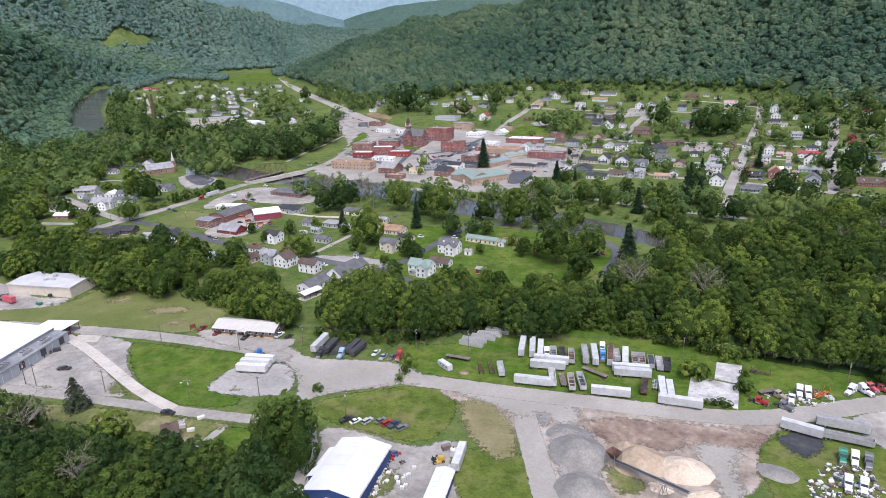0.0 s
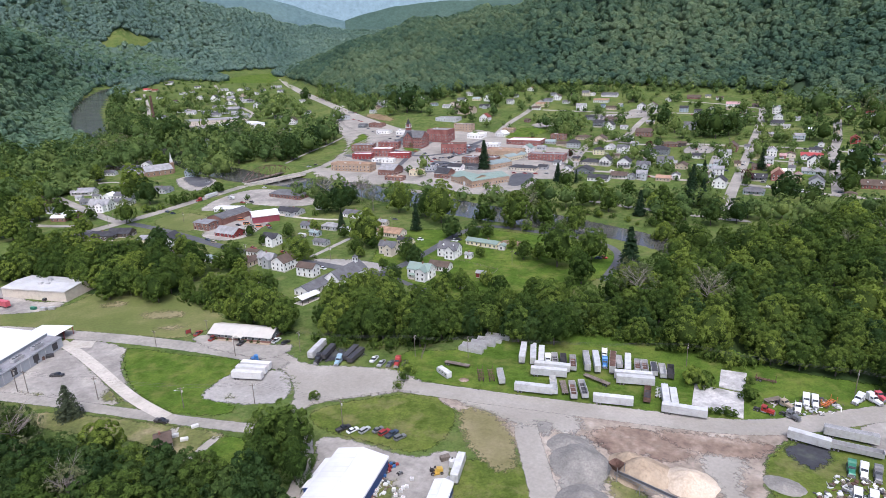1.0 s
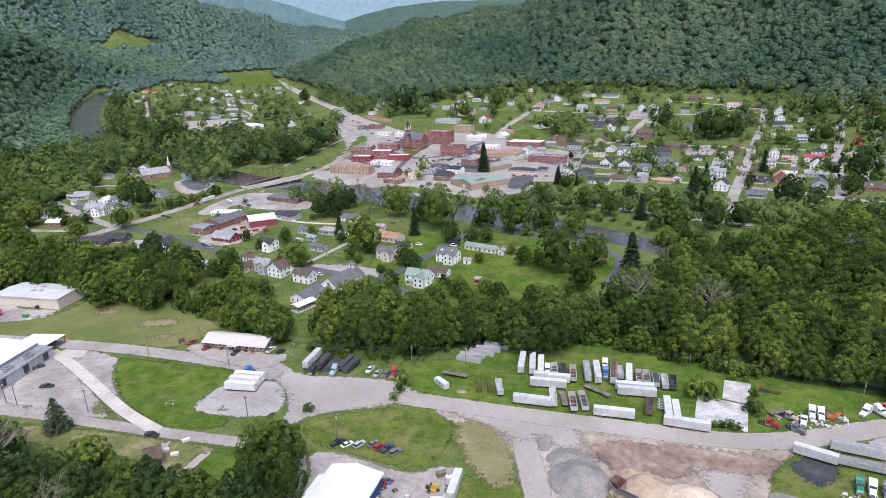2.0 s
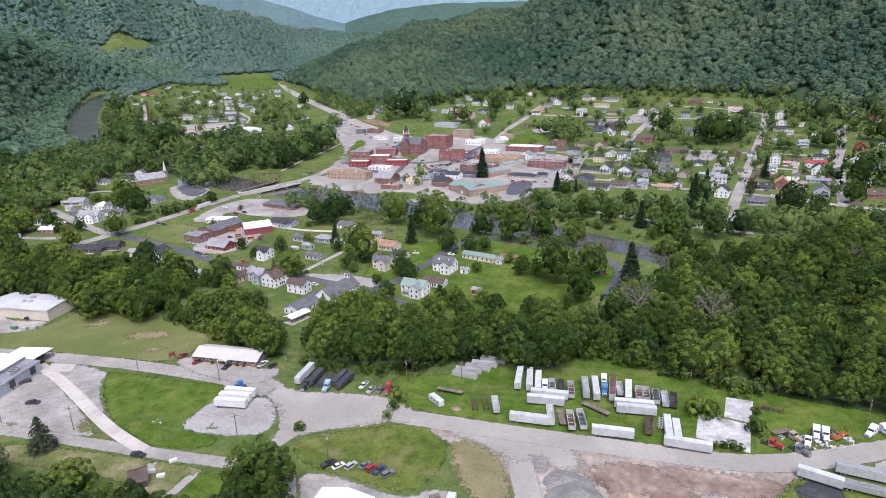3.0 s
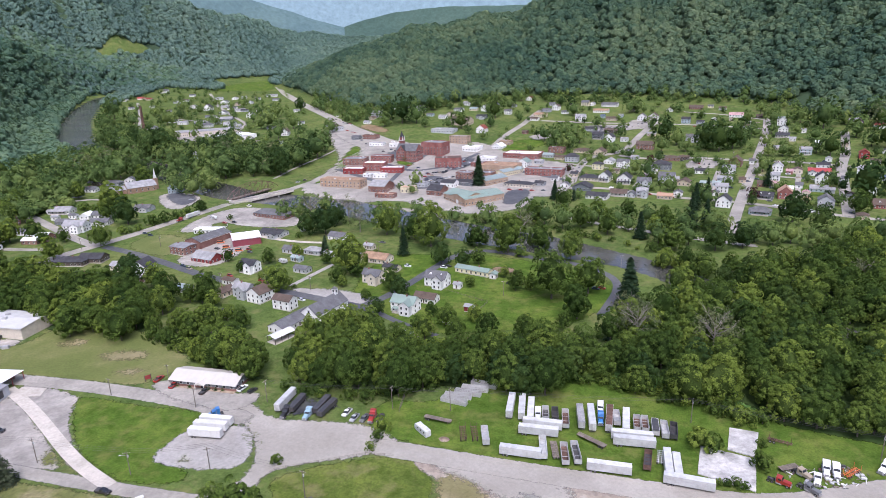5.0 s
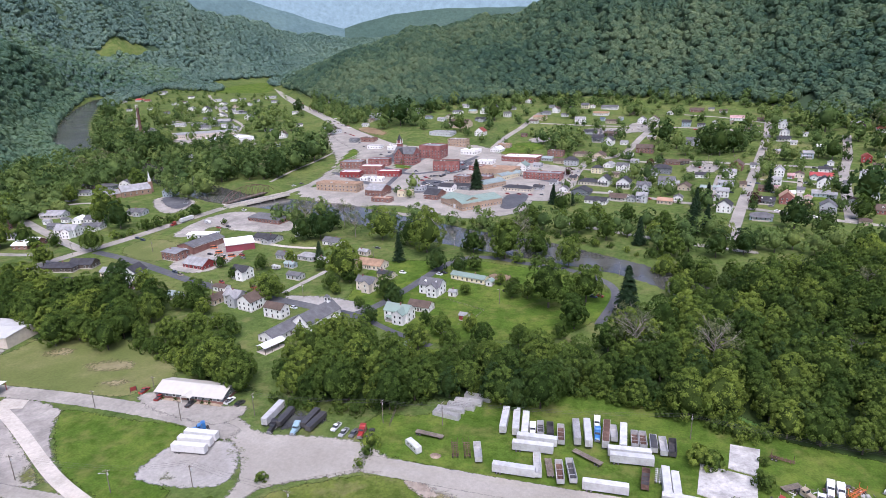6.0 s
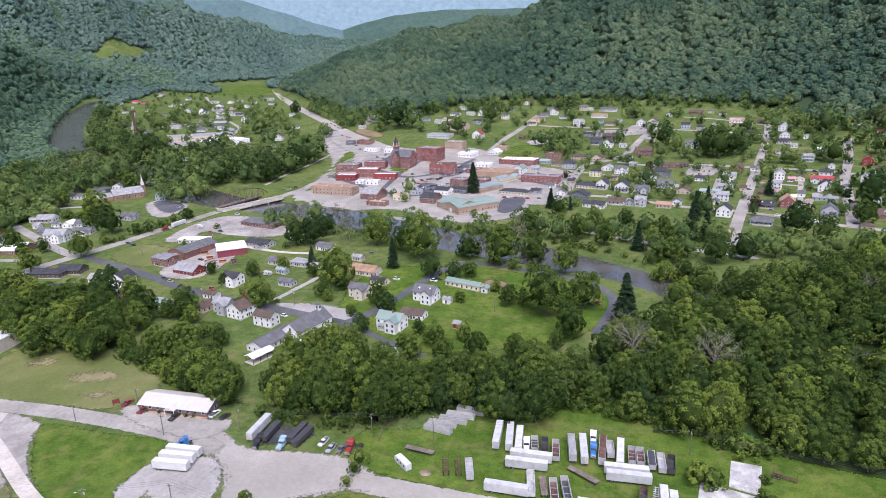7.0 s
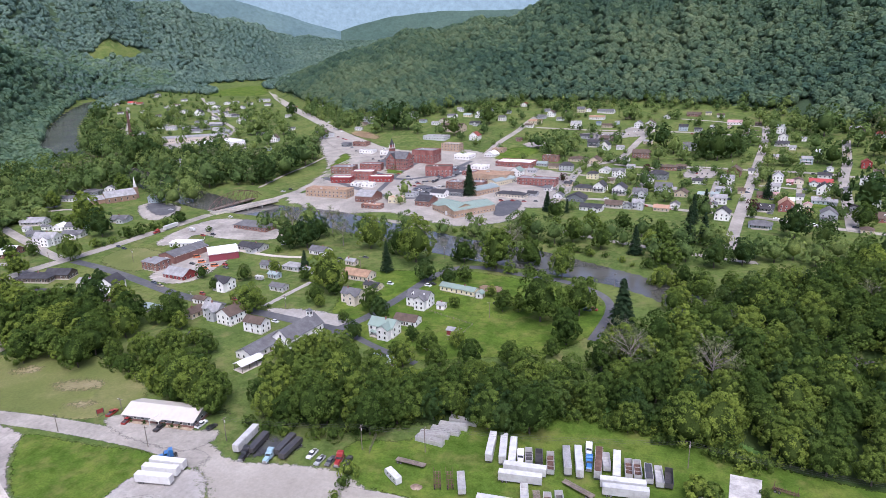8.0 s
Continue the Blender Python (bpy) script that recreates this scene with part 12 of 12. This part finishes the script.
tree(-50.3, 815.5, "far", 1, 0.71, "garden trees of the town", False)
tree(-10.9, 651.7, "far", 2, 0.63, "garden trees of the town", False)
tree(18.0, 655.0, "far", 0, 0.68, "garden trees of the town", False)
tree(-0.2, 677.5, "far", 1, 0.49, "garden trees of the town", False)
tree(37.9, 657.2, "far", 2, 0.75, "garden trees of the town", False)
tree(57.9, 721.6, "far", 0, 0.73, "garden trees of the town", False)
tree(98.1, 661.9, "far", 1, 0.46, "garden trees of the town", False)
tree(143.7, 782.9, "far", 2, 0.71, "garden trees of the town", False)
tree(160.1, 699.5, "far", 0, 0.68, "garden trees of the town", False)
tree(143.8, 608.8, "far", 1, 0.58, "garden trees of the town", False)
tree(201.7, 726.5, "far", 2, 0.64, "garden trees of the town", False)
tree(249.9, 813.2, "far", 0, 0.89, "garden trees of the town", False)
tree(214.8, 718.8, "far", 1, 0.57, "garden trees of the town", False)
tree(182.8, 679.5, "far", 2, 0.54, "garden trees of the town", False)
tree(195.5, 928.1, "far", 0, 1.18, "garden trees of the town", False)
tree(168.0, 864.5, "far", 1, 0.81, "garden trees of the town", False)
tree(149.3, 866.3, "far", 2, 1.25, "garden trees of the town", False)
tree(108.8, 954.6, "fardark", 1, 1.42, "garden trees of the town", False)
tree(22.9, 976.6, "far", 1, 1.23, "garden trees of the town", False)
tree(-53.6, 978.0, "far", 2, 1.46, "garden trees of the town", False)
tree(-34.7, 851.0, "far", 0, 1.18, "garden trees of the town", False)
tree(-50.8, 776.5, "far", 1, 0.68, "garden trees of the town", False)
tree(-127.3, 826.3, "far", 2, 0.82, "garden trees of the town", False)
tree(-451.5, 924.5, "far", 0, 1.83, "garden trees of the town", False)
tree(-440.2, 880.6, "far", 1, 1.34, "garden trees of the town", False)
tree(-98.9, 729.8, "far", 2, 0.58, "garden trees of the town", False)
tree(-47.1, 615.7, "far", 0, 0.77, "garden trees of the town", False)
tree(64.8, 782.2, "far", 1, 0.55, "garden trees of the town", False)
tree(27.4, 788.3, "far", 2, 1.05, "garden trees of the town", False)
tree(269.6, 814.6, "far", 0, 1.64, "garden trees of the town", False)
tree(247.6, 746.3, "far", 1, 0.97, "garden trees of the town", False)
tree(213.3, 654.3, "far", 2, 1.26, "garden trees of the town", False)
tree(258.0, 971.7, "far", 0, 1.52, "garden trees of the town", False)
tree(257.6, 1000.9, "far", 1, 1.32, "garden trees of the town", False)
tree(277.8, 986.5, "far", 2, 1.58, "garden trees of the town", False)
tree(176.4, 1025.1, "far", 0, 1.64, "garden trees of the town", False)


def sprinkle(poly, gap, seed):
    """Loosely even points over an area."""
    rng = np.random.default_rng(seed)
    P = np.array(poly)
    lo, hi = P.min(0), P.max(0)
    gx, gy = np.meshgrid(np.arange(lo[0], hi[0], gap), np.arange(lo[1], hi[1], gap))
    gx[::2] += gap / 2
    x = gx.ravel() + rng.uniform(-0.4, 0.4, gx.size) * gap
    y = gy.ravel() + rng.uniform(-0.4, 0.4, gx.size) * gap
    k = inside(poly, x, y)
    return list(zip(x[k], y[k]))


def plant_wood(poly, gap, seed, mix, group, size=(0.8, 1.15), solo=0.0):
    rng = random.Random(seed)
    for x, y in sprinkle(poly, gap, seed):
        if river_gap(np.array(x), np.array(y)) < (23 if x < -60 else 16 if x < 0 else 6):
            continue
        kind = rng.choices([m[0] for m in mix], [m[1] for m in mix])[0]
        if kind == "near" and math.hypot(x, y) > 315:
            kind = "mid"
        tree(round(x, 1), round(y, 1), kind, rng.randrange(6), rng.uniform(*size) * (1.2 if kind == "mid" else 1.0), group, math.hypot(x, y) < solo)


# Ground inside the wood outlines is a darker green than the grass around.
for poly, label in ((WOOD_BELT, "dark green ground under the belt"), (WOOD_EAST, "dark green ground under the east wood"), (WOOD_WEST, "dark green ground under the west belt"), (WOOD_SOUTH, "dark green ground under the near wood")):
    patch("wood_floor", poly, floor_dark, 0.05, label, "ground", 2.0)
plant_wood(WOOD_BELT, 9.2, 11, (("near", 8), ("dark", 2)), "trees of the wood belt", (0.95, 1.3), 330)
plant_wood(WOOD_EAST, 11.6, 12, (("near", 9), ("dark", 1.5), ("bare", 0.25)), "trees of the east wood", (0.85, 1.2), 285)
plant_wood(WOOD_WEST, 9.5, 13, (("near", 8), ("dark", 2)), "trees of the west belt", (0.75, 1.05))
plant_wood(WOOD_SOUTH, 8.6, 14, (("near", 3), ("dark", 7), ("bare", 0.3)), "trees of the near wood", (0.95, 1.3), 260)
plant_wood(WOOD_EDGE, 6.5, 15, (("bush", 1),), "bushes at the wood's edge", (0.9, 1.5))
plant_wood(EDGE_EAST, 4.4, 17, (("bush", 1),), "bushes at the wood's edge", (0.7, 1.4))
plant_wood(EDGE_BELT, 6.0, 18, (("bush", 1),), "bushes at the wood's edge", (0.7, 1.4))
plant_wood(BANK_NORTH, 6.5, 19, (("bush", 1),), "bushes at the wood's edge", (0.7, 1.5))
plant_wood(WOOD_RIVER, 8.0, 16, (("near", 1), ("bush", 1)), "trees on the river bank", (0.6, 0.9))
plant_wood(WOOD_BEND, 17, 20, (("far", 6), ("fardark", 3), ("farpale", 0.6)), "trees of the far quarter", (1.2, 2.0))
plant_wood(WOOD_LEFT, 14, 26, (("mid", 6), ("middark", 3)), "trees of the far quarter", (0.9, 1.25))
plant_wood(WOOD_SPIT, 16, 23, (("far", 6), ("fardark", 3)), "trees of the far quarter", (1.1, 1.7))
_rng = random.Random(5)
for poly, n, sz in ((TOWN_AREA, 200, (0.35, 0.85)), (FAR_QUARTER, 190, (0.5, 1.0)), (HILL_FOOT, 190, (0.7, 1.5))):
    pts = sprinkle(poly, 19, n)
    _rng.shuffle(pts)
    for x, y in pts[:n]:
        tree(round(x, 1), round(y, 1), _rng.choice(("far", "far", "far" if x < -250 else "fardark")), _rng.randrange(5), _rng.uniform(*sz), "garden trees of the town", False)

for group, name, label in (("trees of the wood belt", "belt_wood", "dense green broadleaf wood behind the yard"), ("trees of the east wood", "east_wood", "broad green wood between yard and river"), ("trees of the west belt", "west_wood", "belt of green trees behind the field"), ("trees of the near wood", "near_wood", "dense green wood beside the lane"), ("bushes at the wood's edge", "edge_bushes", "low green bushes along wood and river"), ("trees on the river bank", "bank_trees", "green trees and brush on the river bank"), ("garden trees of the town", "garden_trees", "round green garden trees among the houses"), ("trees of the far quarter", "quarter_trees", "green trees among the far houses")):
    if group in JOINED:
        join_woods(group, name, label)


def forest(name, x, y, width, mat, label, seed, leaves=44, leaf=0.34):
    """Many trees, joined: each a lumpy dome wrapped in tilted clumps of leaves; stands differ in tone."""
    rng = np.random.default_rng(seed)
    forms = []
    for k in range(12):
        i = np.arange(leaves) + 0.5
        zz = 1.0 - 1.05 * i / leaves
        a = i * 2.4 + rng.uniform(-0.5, 0.5, leaves)
        r = np.sqrt(np.maximum(0, 1 - zz ** 2)) * rng.uniform(0.8, 1.12, leaves)
        D = np.stack([np.cos(a) * r, np.sin(a) * r, zz * rng.uniform(0.85, 1.12, leaves)], 1)
        v, f = leaf_clumps(rng, D * 0.92, D + rng.normal(size=D.shape) * 0.2 + np.array([0, 0, 0.15]), leaf)
        heart = CORE_V * (0.8 + 0.05 * rng.normal(size=(len(CORE_V), 1)))
        forms.append((np.concatenate([v, heart]), np.concatenate([f, CORE_F + len(v)])))
    z = land(x, y)
    pick = rng.integers(0, 12, len(x))
    stand_of = 0.5 + 0.2 * np.sin(x * 0.011 + 1.3 * np.sin(y * 0.006)) + 0.16 * np.sin(y * 0.017 + x * 0.007 + 2.0) + 0.1 * np.sin(x * 0.041 - y * 0.033)
    tone = np.clip(stand_of + rng.normal(size=len(x)) * 0.17, 0.02, 0.98)
    V, Fc, tones, n = [], [], [], 0
    for k, (v, f) in enumerate(forms):
        m = np.where(pick == k)[0]
        if not len(m):
            continue
        s = width[m] / 2
        tall = s * rng.uniform(0.8, 1.2, len(m))
        w = np.stack([v[None, :, 0] * s[:, None] + x[m][:, None], v[None, :, 1] * s[:, None] + y[m][:, None], v[None, :, 2] * tall[:, None] + (z[m] + 6.0 + rng.uniform(-1, 1.5, len(m)))[:, None]], 2)
        V.append(w.reshape(-1, 3))
        Fc.append((f[None] + (n + np.arange(len(m)) * len(v))[:, None, None]).reshape(-1, 3))
        tones.append(np.repeat(tone[m], len(v)))
        n += len(m) * len(v)
    me = quick_mesh(name, np.concatenate(V), np.concatenate(Fc))
    me.materials.append(mat)
    me.attributes.new("tone", "FLOAT", "POINT").data.foreach_set("value", np.concatenate(tones).astype(np.float32))
    me.shade_smooth()
    return tagged(new(name, me), label, "forest", "", "stuff")


def polar_points(b0, b1, r0, r1, g0, g1, seed):
    """Points over a sector, whose spacing grows from g0 to g1."""
    rng = np.random.default_rng(seed)
    X, Y, Wd = [], [], []
    r = r0
    while r < r1:
        g = g0 + (g1 - g0) * (r - r0) / (r1 - r0)
        n = int(radians(b1 - b0) * r / g)
        a = np.radians(b0) + (np.arange(n) + rng.uniform(-0.45, 0.45, n)) * g / r
        rr = r + rng.uniform(-0.5, 0.5, n) * g
        X.append(np.sin(a) * rr)
        Y.append(np.cos(a) * rr)
        Wd.append(np.full(n, g) * rng.uniform(1.0, 1.65, n))
        r += g * 0.92
    return np.concatenate(X), np.concatenate(Y), np.concatenate(Wd)


def clear(x, y):
    k = river_gap(x, y) > 28
    for p in (HILL_FIELD, HILL_CLEARING, TOWN_LAWNS):
        k &= ~inside(p, x, y)
    return k


x, y, w = polar_points(-32, 26, 880, 1950, 11, 15.5, 21)
k = (hill_lift(x, y) > 4) & clear(x, y) & (np.degrees(np.arctan2(x, y)) > -31)
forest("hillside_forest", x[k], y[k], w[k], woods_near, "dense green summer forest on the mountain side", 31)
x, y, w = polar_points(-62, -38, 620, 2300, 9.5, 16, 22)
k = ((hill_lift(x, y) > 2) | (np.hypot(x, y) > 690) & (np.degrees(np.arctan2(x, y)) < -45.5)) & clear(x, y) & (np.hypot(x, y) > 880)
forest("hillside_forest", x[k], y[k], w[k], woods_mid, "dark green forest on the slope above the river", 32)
x, y, w = polar_points(-62, -45.5, 620, 890, 10, 11.5, 27)
k = ((hill_lift(x, y) > 2) | (np.hypot(x, y) > 690)) & clear(x, y)
forest("riverside_wood", x[k], y[k], w[k], leaf_hazed, "green wood at the foot of the slope by the river", 35, 60, 0.28)
x, y, w = polar_points(-60, -17, 1900, 3050, 12.5, 17, 23)
k = (hill_lift(x, y) > 3) & clear(x, y)
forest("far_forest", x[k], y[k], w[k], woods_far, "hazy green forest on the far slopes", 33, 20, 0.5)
x, y, w = polar_points(-44, -29, 1500, 2500, 13, 17, 24)
k = (hill_lift(x, y) <= 4) & clear(x, y) & ~inside(FAR_QUARTER, x, y) & (river_gap(x, y) < 260) & (np.hypot(x, y) > 1650)
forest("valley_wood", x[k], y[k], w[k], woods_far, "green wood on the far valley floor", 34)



def far_ridge(name, bearings, ups, dist, label, mat):
    """A far wooded ridge at the end of the valley."""
    n = 160
    b = np.linspace(bearings[0], bearings[-1], n)
    up = np.interp(b, bearings, ups)
    s = Shape()
    rng = np.random.default_rng(int(dist))
    rough = 1.2 * np.sin(b * 2.3) + 0.3 * np.sin(b * 9.7 + 1.0)
    k = 7
    for i in range(n):
        a = radians(b[i])
        top = 130 + dist * math.tan(radians(up[i])) + rough[i]
        for j in range(k):
            t = j / (k - 1)
            d = dist - 500 + 500 * t
            s.v.append((math.sin(a) * d, math.cos(a) * d, 20 + (top - 20) * t))
    for i in range(n - 1):
        for j in range(k - 1):
            s.f.append((i * k + j, (i + 1) * k + j, (i + 1) * k + j + 1, i * k + j + 1))
    return tagged(new(name, s.mesh(name, mat, True)), label, "mountain", "", "structure")


# Haze is mixed into these ridge colours, more of it on each farther ridge.
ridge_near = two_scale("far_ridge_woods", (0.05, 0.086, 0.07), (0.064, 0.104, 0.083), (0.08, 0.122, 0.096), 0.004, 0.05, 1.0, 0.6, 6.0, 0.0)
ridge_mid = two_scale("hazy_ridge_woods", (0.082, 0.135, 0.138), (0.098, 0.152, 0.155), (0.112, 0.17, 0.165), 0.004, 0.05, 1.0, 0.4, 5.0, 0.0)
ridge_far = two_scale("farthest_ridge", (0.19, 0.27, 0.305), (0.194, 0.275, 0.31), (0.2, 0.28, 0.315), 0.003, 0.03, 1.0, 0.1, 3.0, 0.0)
far_ridge("backdrop", (-33.5, -31.6, -30, -28.4, -26, -23, -20.6, -16.7, -10, 4), (-0.4, 0.8, 1.8, 2.54, 2.85, 3.69, 4.17, 4.5, 4.4, 4.0), 3900, "hazy blue-green wooded ridge beyond the valley bend", ridge_near)
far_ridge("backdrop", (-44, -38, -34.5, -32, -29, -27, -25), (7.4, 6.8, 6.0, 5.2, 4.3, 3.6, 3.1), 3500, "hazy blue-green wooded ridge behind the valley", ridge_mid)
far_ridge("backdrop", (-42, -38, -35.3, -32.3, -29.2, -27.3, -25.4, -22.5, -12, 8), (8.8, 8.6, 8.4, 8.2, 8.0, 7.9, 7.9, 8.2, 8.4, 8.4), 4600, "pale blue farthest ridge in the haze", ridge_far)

# bridges over the river
road_bridge(-367.5, 541.2, -340.7, 599.4, 11.6, 12.9)
truss_bridge(-377.5, 549.4, -366.1, 616.5, 13.1)
